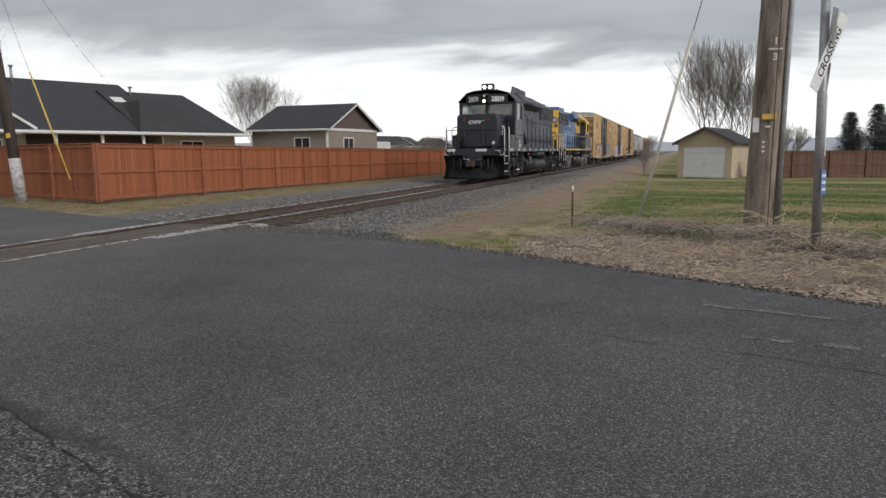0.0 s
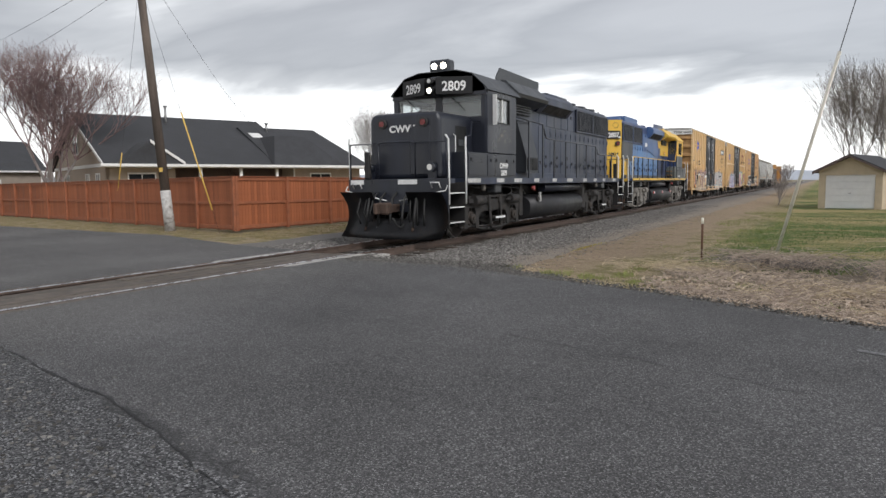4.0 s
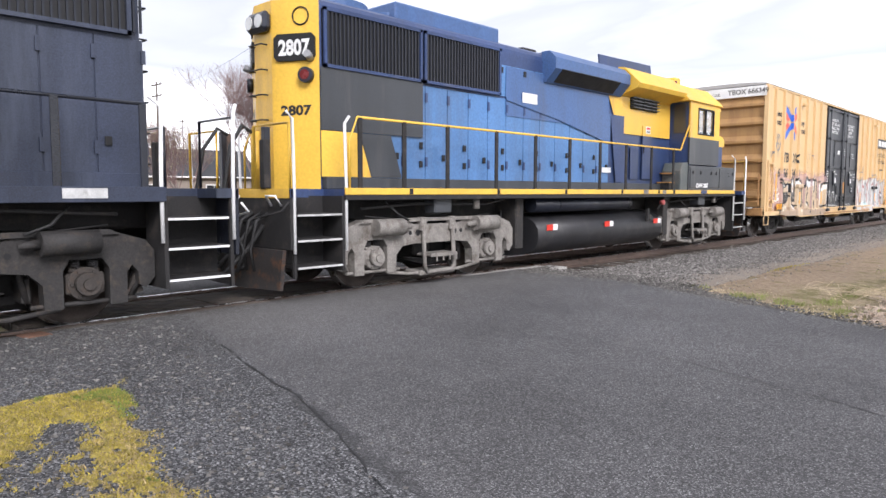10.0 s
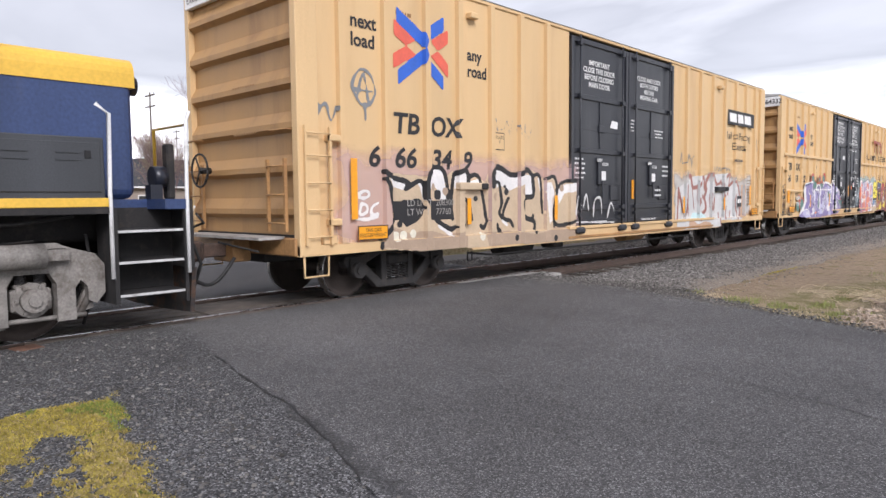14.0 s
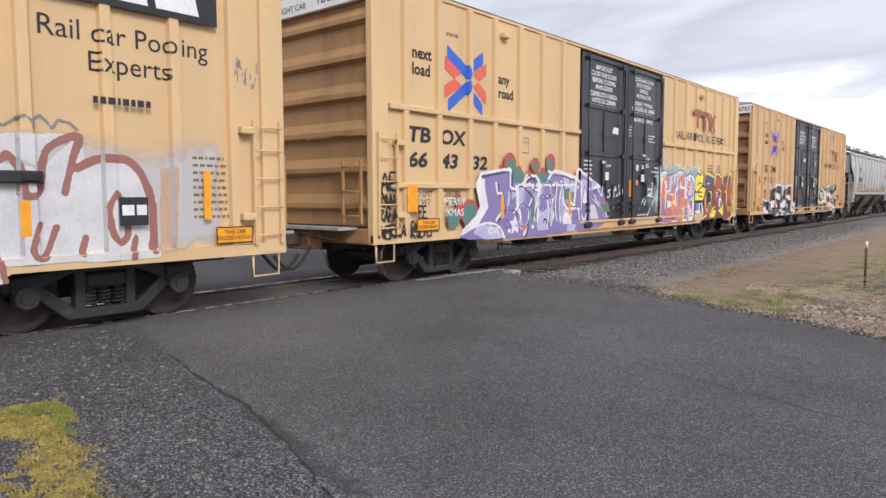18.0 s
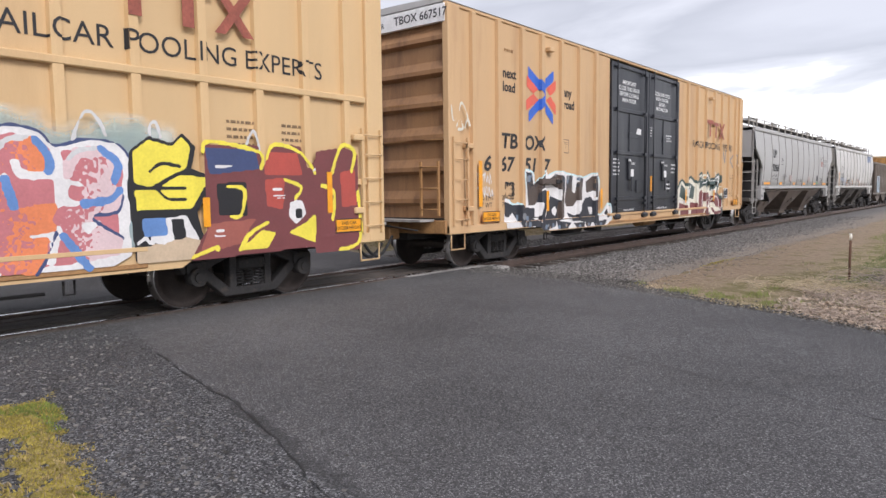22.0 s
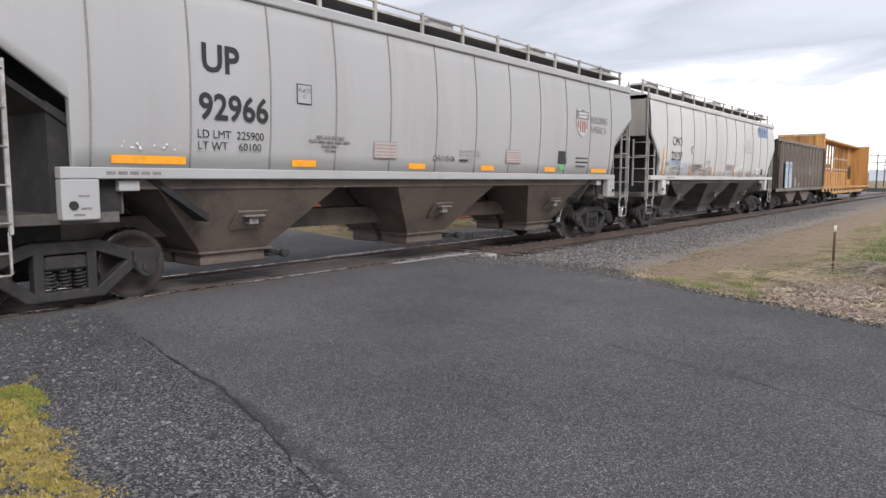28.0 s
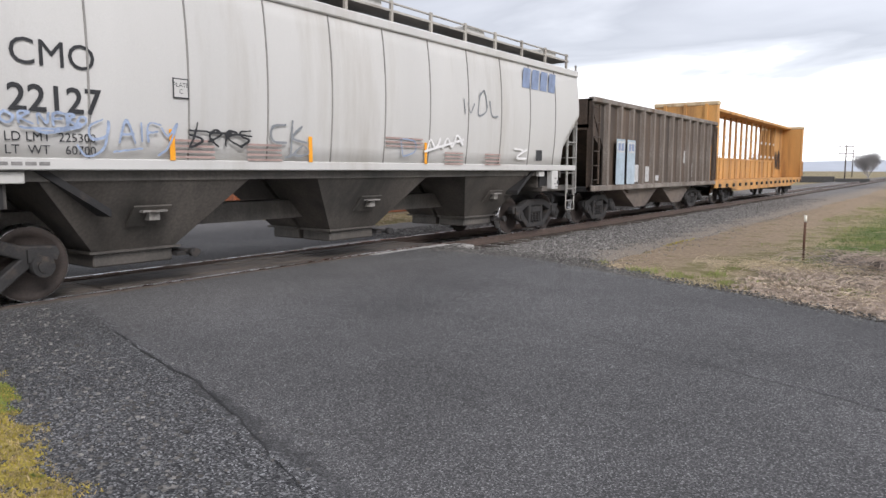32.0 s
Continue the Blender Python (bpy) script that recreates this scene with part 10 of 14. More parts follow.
def piece_four():
    """Black letters on white with a pale green rim, and dark green and maroon letters on cream."""
    out = []
    out += polygon([(-7.29, 1.44), (-7.15, 1.40), (-7.00, 1.30), (-6.76, 1.32), (-6.62, 1.19), (-6.52, 1.16), (-6.50, 1.25), (-6.62, 1.95), (-6.49, 2.05), (-6.17, 1.97), (-6.12, 1.76), (-5.95, 1.85), (-5.61, 2.05), (-5.53, 1.93), (-5.20, 2.02), (-4.90, 2.03), (-4.70, 1.99), (-4.34, 1.96), (-4.17, 1.93), (-3.81, 1.90), (-3.28, 2.01), (-3.02, 1.92), (-2.95, 1.64), (-3.04, 1.36), (-3.07, 1.03), (-2.94, 0.95), (-2.75, 1.02), (-2.49, 1.24), (-2.35, 1.11), (-2.36, 0.79), (-2.84, 0.61), (-4.21, 0.62), (-5.26, 0.62), (-5.81, 0.64), (-5.87, 0.78), (-6.71, 0.80), (-7.18, 0.80), (-7.33, 0.80)], WHT)
    out += letters([curve((-7.15, 1.40), (-7.00, 1.30), (-6.76, 1.32), (-6.62, 1.19), (-6.52, 1.16)), curve((-6.50, 1.25), (-6.62, 1.95), (-6.49, 2.05), (-6.17, 1.97), (-6.12, 1.76), (-5.95, 1.85), (-5.61, 2.05)), curve((-5.53, 1.93), (-5.20, 2.02), (-4.90, 2.03), (-4.70, 1.99), (-4.34, 1.96), (-4.17, 1.93), (-3.81, 1.90)), curve((-3.81, 1.90), (-3.28, 2.01), (-3.02, 1.92), (-2.95, 1.64), (-3.04, 1.36), (-3.07, 1.03), (-2.94, 0.95)), curve((-2.94, 0.95), (-2.75, 1.02), (-2.49, 1.24), (-2.35, 1.11), (-2.36, 0.79))], 0.018, (0, AQU), wobble=0.005)
    out += polygon([(-6.52, 2.00), (-6.22, 1.97), (-6.17, 1.71), (-5.95, 1.82), (-5.63, 2.02), (-5.63, 1.73), (-5.90, 1.59), (-6.04, 1.32), (-6.10, 1.25), (-6.37, 1.26)], CHR)
    out += polygon([(-6.49, 1.23), (-6.12, 1.21), (-6.12, 0.98), (-6.36, 1.00), (-6.53, 1.10)], CHR)
    out += polygon([(-5.90, 1.59), (-5.63, 1.60), (-5.45, 1.55), (-5.49, 1.37), (-5.63, 1.02), (-6.00, 0.85), (-5.98, 0.94), (-5.82, 1.22), (-5.81, 1.30), (-5.94, 1.32), (-6.04, 1.31), (-6.06, 1.39)], CHR)
    out += polygon([(-5.01, 1.94), (-4.72, 1.88), (-4.75, 1.57), (-4.85, 1.22), (-4.88, 0.94), (-5.10, 0.92), (-5.16, 1.13), (-5.02, 1.36), (-4.99, 1.57), (-5.07, 1.62), (-5.35, 1.70), (-5.45, 1.85), (-5.20, 1.97)], CHR)
    out += polygon([(-5.45, 1.46), (-5.04, 1.36), (-5.10, 0.88), (-5.54, 0.75), (-5.81, 0.65), (-5.97, 0.78), (-5.63, 1.00)], CHR)
    out += polygon([(-4.67, 1.95), (-4.38, 1.94), (-4.41, 1.57), (-4.27, 1.53), (-4.15, 1.84), (-3.99, 1.92), (-3.83, 1.86), (-3.89, 1.60), (-4.00, 1.49), (-3.99, 1.34), (-4.17, 1.34), (-4.36, 1.20), (-4.70, 1.20), (-4.77, 1.32), (-4.72, 1.60)], CHR)
    out += polygon([(-4.70, 1.07), (-4.33, 0.98), (-4.20, 0.97), (-3.92, 1.22), (-3.35, 1.32), (-3.36, 0.93), (-3.10, 0.95), (-3.11, 0.79), (-4.55, 0.85)], CHR)
    out += polygon([(-3.72, 1.79), (-3.33, 1.95), (-3.07, 1.91), (-3.00, 1.68), (-3.06, 1.40), (-3.29, 1.40), (-3.31, 1.56), (-3.68, 1.52)], CHR)
    out += polygon([(-3.95, 1.17), (-3.73, 1.39), (-3.44, 1.42), (-3.32, 1.32), (-3.10, 1.36), (-3.12, 0.75), (-3.94, 0.81)], CHR)
    out += polygon([(-4.46, 0.81), (-3.85, 0.80), (-3.90, 0.65), (-4.21, 0.64)], CHR)
    out += polygon([(-3.82, 0.80), (-3.46, 0.80), (-3.61, 0.67), (-3.80, 0.70)], CHR)
    out += polygon([(-3.41, 0.79), (-2.56, 0.82), (-2.90, 0.61), (-3.26, 0.64)], CHR)
    out += polygon([(-5.25, 0.89), (-4.55, 0.81), (-4.72, 0.68), (-5.22, 0.69)], CHR)
    out += polygon([(-7.00, 1.28), (-6.66, 1.27), (-6.53, 1.11), (-6.12, 0.95), (-5.87, 0.84), (-5.87, 0.78), (-6.71, 0.81), (-7.01, 1.13), (-7.17, 1.02), (-7.31, 1.06), (-7.30, 1.36)], CHR)
    out += polygon([(-5.93, 0.96), (-5.25, 0.89), (-5.29, 0.76), (-5.81, 0.65)], CHR)
    out += fade_in([(-6.52, 2.00), (-6.22, 1.97), (-6.17, 1.71), (-5.95, 1.82), (-5.63, 2.02), (-5.63, 1.73), (-5.90, 1.59), (-6.04, 1.32), (-6.10, 1.25), (-6.37, 1.26)], (-6.24, 1.48), (-6.31, 1.94), BRN)
    out += fade_in([(-5.01, 1.94), (-4.72, 1.88), (-4.75, 1.57), (-4.85, 1.22), (-4.88, 0.94), (-5.10, 0.92), (-5.16, 1.13), (-5.02, 1.36), (-4.99, 1.57), (-5.07, 1.62), (-5.35, 1.70), (-5.45, 1.85), (-5.20, 1.97)], (-5.04, 1.26), (-4.75, 1.88), BRN)
    out += fade_in([(-4.67, 1.95), (-4.38, 1.94), (-4.41, 1.57), (-4.27, 1.53), (-4.15, 1.84), (-3.99, 1.92), (-3.83, 1.86), (-3.89, 1.60), (-4.00, 1.49), (-3.99, 1.34), (-4.17, 1.34), (-4.36, 1.20), (-4.70, 1.20), (-4.77, 1.32), (-4.72, 1.60)], (-4.48, 1.53), (-4.59, 1.92), BRN)
    out += fade_in([(-3.72, 1.79), (-3.33, 1.95), (-3.07, 1.91), (-3.00, 1.68), (-3.06, 1.40), (-3.29, 1.40), (-3.31, 1.56), (-3.68, 1.52)], (-3.48, 1.76), (-3.03, 1.72), BRN)
    out += fade_in([(-5.42, 1.87), (-5.20, 1.95), (-5.01, 1.94), (-5.03, 1.64), (-5.35, 1.70)], (-5.21, 1.74), (-5.49, 1.86), BRN)
    out += polygon([(-4.81, 1.32), (-4.72, 1.20), (-4.37, 1.18), (-4.17, 1.32), (-4.18, 1.01), (-4.33, 0.98), (-4.62, 1.07), (-4.84, 1.01)], WHT)
    out += polygon([(-5.41, 1.51), (-5.03, 1.59), (-5.02, 1.36), (-5.19, 1.40), (-5.36, 1.47)], WHT)
    out += polygon([(-6.10, 1.29), (-5.83, 1.32), (-5.82, 1.22), (-5.99, 0.98), (-6.12, 0.97)], WHT)
    out += polygon([(-4.00, 1.49), (-3.86, 1.60), (-3.81, 1.87), (-3.72, 1.79), (-3.80, 1.49), (-3.34, 1.56), (-3.29, 1.40), (-3.73, 1.43), (-3.94, 1.30)], WHT)
    out += polygon([(-5.38, 1.15), (-5.23, 1.22), (-5.14, 1.13), (-5.20, 0.99), (-5.35, 1.05)], WHT)
    out += polygon([(-3.60, 1.16), (-3.35, 1.15), (-3.36, 0.97), (-3.50, 0.98)], WHT)
    out += polygon([(-6.99, 1.10), (-7.10, 0.93), (-6.87, 0.83), (-7.18, 0.82), (-7.17, 0.99)], WHT)
    out += polygon([(-2.72, 1.02), (-2.50, 1.16), (-2.42, 0.88), (-2.65, 0.72)], WHT)
    out += polygon([(-2.67, 1.00), (-2.50, 1.11), (-2.44, 0.90), (-2.62, 0.85)], CHR)
    out += letters([curve((-6.52, 2.00), (-6.44, 1.61), (-6.39, 1.26), (-6.12, 1.21)), curve((-5.91, 1.60), (-5.57, 1.60), (-5.45, 1.52), (-5.57, 1.24), (-5.63, 1.01)), curve((-5.49, 1.86), (-5.39, 1.72)), curve((-4.72, 1.88), (-4.73, 1.62)), curve((-4.41, 1.57), (-4.27, 1.54), (-4.19, 1.86)), curve((-3.99, 1.17), (-4.19, 1.19)), curve((-3.00, 1.68), (-3.06, 1.39), (-3.29, 1.39)), curve((-4.88, 1.01), (-4.70, 1.05), (-4.50, 0.85)), curve((-3.85, 0.80), (-3.87, 0.65)), curve((-5.25, 0.86), (-5.20, 0.69))], 0.016, (0, WHT), wobble=0.005)
    out += letters([curve((-6.57, 1.01), (-5.80, 0.98)), curve((-5.24, 0.91), (-3.10, 0.89)), curve((-6.32, 1.70), (-6.17, 1.70)), curve((-5.20, 1.80), (-5.02, 1.80)), curve((-5.21, 1.77), (-5.02, 1.77))], 0.01, (0, BLK), wobble=0.005)
    out += dots([(-6.34, 1.85, 0.07), (-4.89, 1.80, 0.06), (-4.62, 1.79, 0.05), (-6.83, 1.02, 0.06), (-6.42, 0.98, 0.07), (-6.40, 0.84, 0.06), (-5.40, 0.79, 0.05), (-5.12, 0.73, 0.06), (-4.12, 0.71, 0.06), (-3.65, 0.73, 0.05), (-2.98, 0.71, 0.06), (-6.45, 1.94, 0.03), (-6.24, 1.91, 0.03), (-4.15, 1.86, 0.04), (-3.20, 1.91, 0.05), (-5.71, 0.76, 0.06)], STL)
    out += dots([(-6.42, 1.84, 0.06), (-6.64, 1.03, 0.08), (-5.62, 0.79, 0.04), (-4.59, 1.89, 0.06), (-4.79, 0.76, 0.05), (-6.57, 0.86, 0.05), (-3.26, 0.70, 0.04), (-5.20, 1.94, 0.04)], GRY)
    out += dots([(-5.90, 0.91, 0.03), (-5.54, 0.73, 0.025), (-4.77, 0.76, 0.025), (-6.92, 1.13, 0.02), (-6.54, 0.91, 0.02), (-3.71, 0.75, 0.02), (-4.29, 0.78, 0.02)], SNF)
    out += polygon([(2.5, 0.66), (2.55, 1.6), (2.9, 1.85), (3.3, 1.7), (3.7, 1.95), (4.3, 1.75), (4.75, 1.95), (4.75, 0.66)], CRM)
    out += polygon([(2.7, 1.35), (2.85, 1.75), (3.2, 1.6), (3.25, 1.2)], DGN) + polygon([(3.45, 1.3), (3.6, 1.8), (4.1, 1.65), (4.0, 1.25)], DGN) + polygon([(2.6, 0.7), (2.7, 1.15), (3.3, 1.05), (3.4, 0.7)], MAR) + polygon([(3.6, 0.7), (3.7, 1.15), (4.5, 1.1), (4.6, 0.7)], MAR)
    out += letters([curve((2.55, 1.6), (2.9, 1.88), (3.3, 1.72), (3.7, 1.98), (4.3, 1.78), (4.75, 1.98))], 0.045, (0, DGN)) + letters([curve((2.7, 1.2), (3.3, 1.15), (3.5, 1.2)), curve((3.4, 0.9), (3.55, 1.3), (3.7, 1.7)), curve((4.2, 1.2), (4.4, 1.6))], 0.026, (0, WHT))
    out += polygon([(4.59, 2.08), (4.83, 2.08), (4.9, 1.84), (5.31, 2.09), (5.41, 2.16), (5.62, 1.97), (5.72, 1.9), (6.16, 1.99), (6.64, 2.1), (6.71, 1.88), (6.43, 1.47)], CRM)
    out += polygon([(4.59, 2.08), (6.43, 1.47), (6.75, 1.31), (6.89, 0.79), (6.87, 0.66), (5.69, 0.62), (4.52, 0.63)], CRM)
    out += polygon([(4.59, 1.98), (4.77, 2.01), (4.77, 1.84), (4.9, 1.78), (5.25, 1.97), (5.43, 2.05), (5.59, 1.91), (5.54, 1.7), (5.29, 1.63), (5.0, 1.7), (4.78, 1.63), (4.57, 1.57)], DGN)
    out += polygon([(5.74, 1.83), (6.15, 1.92), (6.37, 1.97), (6.66, 1.93), (6.5, 1.66), (6.07, 1.66), (5.94, 1.52), (5.6, 1.51), (5.67, 1.7)], DGN)
    out += polygon([(5.28, 1.65), (5.38, 1.65), (5.41, 1.52), (5.32, 1.5)], DGN)
    out += polygon([(6.76, 0.94), (6.89, 0.79), (6.87, 0.66), (6.71, 0.67)], DGN)
    out += polygon([(4.56, 1.45), (4.78, 1.58), (4.88, 1.46), (5.22, 1.46), (5.53, 1.46), (5.59, 1.26), (5.39, 1.2), (4.98, 1.16), (4.91, 0.85), (4.84, 0.66), (4.52, 0.66)], MAR)
    out += polygon([(5.93, 1.44), (6.43, 1.44), (6.73, 1.29), (6.77, 0.94), (6.75, 0.71), (6.03, 0.66), (5.63, 0.87), (5.71, 1.11), (5.99, 1.25)], MAR)
    out += polygon([(5.65, 1.33), (5.96, 1.35), (5.71, 1.13), (5.38, 0.88), (5.19, 0.7), (5.06, 0.78), (5.14, 1.02)], MAR)
    out += polygon([(5.2, 1.02), (5.52, 1.1), (5.37, 0.76), (5.56, 0.64), (5.01, 0.63), (4.96, 0.79)], MAR)
    out += dots([(5.12, 1.7, 0.08), (5.42, 1.84, 0.06), (4.68, 1.7, 0.05), (6.01, 1.76, 0.06), (6.37, 1.8, 0.06), (5.46, 1.33, 0.05), (6.2, 1.38, 0.05), (4.73, 0.75, 0.04), (5.19, 0.77, 0.05), (5.07, 0.66, 0.05), (5.5, 0.71, 0.05)], DGN)
    out += polygon([(5.71, 1.11), (5.92, 1.09), (6.05, 0.98), (6.41, 0.95), (6.71, 0.8), (6.04, 0.77), (5.77, 0.93)], CRM)
    out += letters([curve((4.59, 2.04), (4.8, 2.07), (4.81, 1.86), (4.95, 1.78), (5.31, 1.98), (5.45, 2.05), (5.56, 1.89)), curve((5.72, 1.86), (6.15, 1.94), (6.57, 2.01), (6.61, 1.89), (6.37, 1.54), (6.07, 1.58), (5.86, 1.55)), curve((5.54, 1.43), (5.62, 1.25), (5.42, 0.9), (5.38, 0.82)), curve((6.41, 1.92), (6.59, 1.76)), curve((5.92, 1.32), (6.42, 1.3), (6.65, 1.09), (6.68, 0.8)), curve((4.94, 1.46), (4.89, 1.16), (4.85, 0.92))], 0.026, (0, WHT), wobble=0.006)
    out += letters([curve((4.59, 2.08), (4.82, 2.13), (4.84, 1.9), (4.93, 1.84), (5.35, 2.12), (5.44, 2.17), (5.63, 1.97), (5.67, 1.9)), curve((5.67, 1.9), (6.16, 1.99), (6.62, 2.11), (6.72, 1.88), (6.43, 1.48), (6.78, 1.23), (6.91, 0.79))], 0.045, (0, DGN), wobble=0.006)
    out += dots([(4.9, 2.02, 0.06), (5.0, 2.06, 0.05), (4.94, 1.96, 0.04), (6.23, 2.13, 0.06), (6.29, 2.08, 0.04), (6.6, 1.58, 0.06), (6.78, 1.38, 0.06), (7.0, 1.51, 0.05), (6.92, 1.67, 0.04), (6.7, 1.66, 0.04), (6.89, 1.3, 0.05)], CRM)
    out += letters([[(7.03, 2.55), (7.08, 2.95), (7.28, 2.55), (7.36, 3.0)], [(7.9, 2.95), (7.86, 2.35)], [(8.3, 2.85), (7.9, 2.65), (8.25, 2.4)], [(8.6, 2.9), (9.1, 2.8)], [(8.88, 2.85), (8.8, 2.45)]], 0.03, (0, GRY), wobble=0.01)
    for k in range(3):
        z = 1.72 - 0.1 * k
        out += letters([curve((-7.28 + 0.09 * j, z - 0.05), (-7.26 + 0.09 * j, z + 0.04), (-7.2 + 0.09 * j, z), (-7.24 + 0.09 * j, z - 0.04)) for j in range(4)], 0.013, (0, BLK))
    out += scrawl(-8.3, -7.75, 1.7, 1.98, 18, 6, WHT, 0.010) + scrawl(-8.25, -7.7, 1.45, 1.7, 21, 6, WHT, 0.010)
    return out


b1 = boxcar(77.82, "ochre boxcar with black doors and white bubble graffiti", "666349", False, 0)
dress(b1, "666349", ((-7.92, "6"), (-7.38, "66"), (-6.55, "34"), (-5.77, "9")), 2.08, -6.58, (-8.22, -5.62), False, (-7.40, -6.56, 2.62))
mist(b1, -8.75, -1.9, 0.93, 2.42, rib_rise, (0.62, 0.45, 0.45), 0.5, "pink haze of paint", 0.45)
mist(b1, 2.55, 8.3, 0.93, 2.3, rib_rise, (0.56, 0.57, 0.57), 0.75, "pale haze of paint", 0.4)
spray(b1, -9.1, 9.0, 0.68, 2.35, rib_rise, piece_one(), M_INK, label="white and sand bubble letters with black outlines", sill=True)
spray(b1, -9.15, -3.5, 2.35, 3.9, rib_rise,
      letters([curve((-8.05, 3.0), (-8.2, 3.25), (-8.05, 3.5), (-7.85, 3.45), (-7.75, 3.2), (-7.88, 3.0), (-8.05, 3.0)), curve((-8.12, 3.05), (-7.98, 3.45), (-7.88, 3.0)), curve((-8.15, 3.2), (-7.8, 3.2)), curve((-7.95, 2.75), (-7.96, 3.0))], 0.02, (0, 0))
      + letters([curve((-9.0, 2.7), (-8.95, 3.0), (-8.8, 2.9), (-8.9, 2.7), (-8.7, 2.95), (-8.6, 2.7), (-8.5, 2.9))], 0.022, (0, 0))
      + scrawl(-4.9, -4.2, 2.75, 3.05, 4, 2, 0, 0.007) + scrawl(-4.2, -3.7, 2.7, 3.0, 9, 2, 0, 0.007), [SPRAY["grey"]], "tag", label="thin grey spray tags")
spray(b1, 2.6, 8.9, 2.3, 4.4, rib_rise, scrawl(3.0, 3.9, 2.35, 2.75, 4, 3, 0, 0.012) + scrawl(8.45, 8.85, 3.0, 3.4, 7, 3, 0, 0.009) + scrawl(5.2, 6.5, 2.3, 2.45, 13, 5, 0, 0.013), [SPRAY["grey"]], "tag", label="thin grey spray tags")
text("LD LMT\nLT WT", 0.15, b1, M_LADDER, (1.516, -7.12, 1.46), name="weights", rise=lambda y: rib_rise(y) - 1.5)
text("208300\n77760", 0.15, b1, M_LADDER, (1.516, -6.45, 1.46), name="weights", rise=lambda y: rib_rise(y) - 1.5)
flat("logo_plate", rect(6.05, 8.2, 3.72, 4.15), b1, M_LETTER, 1.582, label="black owner's plate with white bars")
for a, b_ in ((6.2, 6.75), (6.85, 7.3), (7.4, 7.95)):
    flat("logo_bar", [(a, 3.80), (b_, 3.80), (b_ - 0.06, 4.06), (a - 0.04, 4.06)], b1, M_WHITE, 1.585)
text("Rail car Pooling\nExperts", 0.32, b1, M_LETTER, (1.506, 7.1, 3.3), align="CENTER", name="slogan", rise=lambda y: rib_rise(y) - 1.5)
flat("data_plate", rect(6.87, 7.21, 1.24, 1.57), b1, M_LETTER, 1.598)
flat("data_slot", rect(6.9, 7.04, 1.36, 1.48), b1, M_WHITE, 1.602)
flat("data_slot", rect(7.07, 7.19, 1.36, 1.48), b1, M_WHITE, 1.602)
small_bars(b1, 6.63, 7.55, 2.56, 2.76, 1, M_LETTER, 1.585)

b2 = boxcar(97.98, "ochre boxcar with black doors and violet graffiti", "664332", True, 1)
dress(b2, "664332", ((-8.34, "66"), (-7.48, "43"), (-6.57, "32")), 2.08, -6.57, (-8.22, -5.70), True, (-8.35, -7.49, 2.51), 0.36, 1.27, 0.19)
text("205200\n 80800", 0.15, b2, M_LETTER, (1.508, -7.36, 1.56), name="weights")
text("MERRY\n XMAS", 0.2, b2, M_WHITE, (1.60, -7.48, 1.40), name="tag_word")
rise2 = lambda y: max(rib_rise(y), 1.59 if not -2.4 < y < 2.45 else 0)
spray(b2, -9.15, 2.5, 0.68, 2.6, rise2, piece_two(), M_INK, label="violet letters with white edges before green clouds", sill=True)
mist(b2, 2.5, 5.6, 0.95, 2.5, rise2, (0.60, 0.79, 0.82), 0.5, "pale blue haze of paint", 0.3)
mist(b2, 1.2, 2.4, 1.0, 2.0, lambda y: 1.556, (0.5, 0.6, 0.65), 0.3, "pale blue haze of paint on the door", 0.4)
flat("placard", rect(0.57, 0.72, 1.84, 1.98), b2, SPRAY["orange"], 1.583, label="orange placard")
flat("placard", rect(0.92, 1.11, 1.94, 2.13), b2, M_WHITE, 1.583, label="white placard with red and black squares")
flat("placard_field", rect(1.02, 1.08, 2.05, 2.10), b2, M_LOGO_R, 1.586)
flat("placard_field", rect(1.02, 1.08, 1.99, 2.01), b2, M_LETTER, 1.586)
flat("round_sign", [(0.66 + 0.085 * math.cos(k * math.pi / 10), 2.31 + 0.085 * math.sin(k * math.pi / 10)) for k in range(20)], b2, M_WHITE, 1.583)
flat("sign_bar", rect(0.65, 0.67, 2.255, 2.365), b2, M_LETTER, 1.586)
text("OPEN\nABRIR", 0.06, b2, M_WHITE, (1.583, 0.92, 2.35), name="door_stencil", bold=0.003)
text("CLOSE\nCERRAR", 0.06, b2, M_WHITE, (1.583, 1.19, 2.39), name="door_stencil", bold=0.003)
text("DO NOT LOCK DOORS", 0.055, b2, M_WHITE, (1.583, 1.58, 2.20), name="door_stencil", bold=0.002)
mist(b2, 1.75, 2.4, 1.05, 2.3, lambda y: 1.575, (0.62, 0.70, 0.74), 0.6, "white haze of paint on the door", 0.35)
mist(b2, 1.9, 5.2, 1.9, 2.55, rise2, (0.60, 0.79, 0.82), 0.55, "pale blue haze of paint", 0.3)
spray(b2, 2.3, 9.15, 0.68, 2.7, rise2, piece_three(), M_INK, label="rose, yellow and dark red spray-painted letters", sill=True)
for a, b_, c, d in ((4.78, 5.4, 4.1, 4.27), (5.0, 5.16, 3.68, 4.1), (5.45, 6.1, 4.1, 4.25), (5.68, 5.84, 3.66, 4.1)):
    flat("logo_bar", rect(a, b_, c, d), b2, M_FADED, 1.587)
for q in (((6.12, 4.22), (6.28, 4.22), (6.72, 3.66), (6.56, 3.66)), ((6.56, 4.22), (6.72, 4.22), (6.28, 3.66), (6.12, 3.66))):
    flat("logo_bar", list(q), b2, M_FADED, 1.591 if q[0][0] < 6.3 else 1.596)
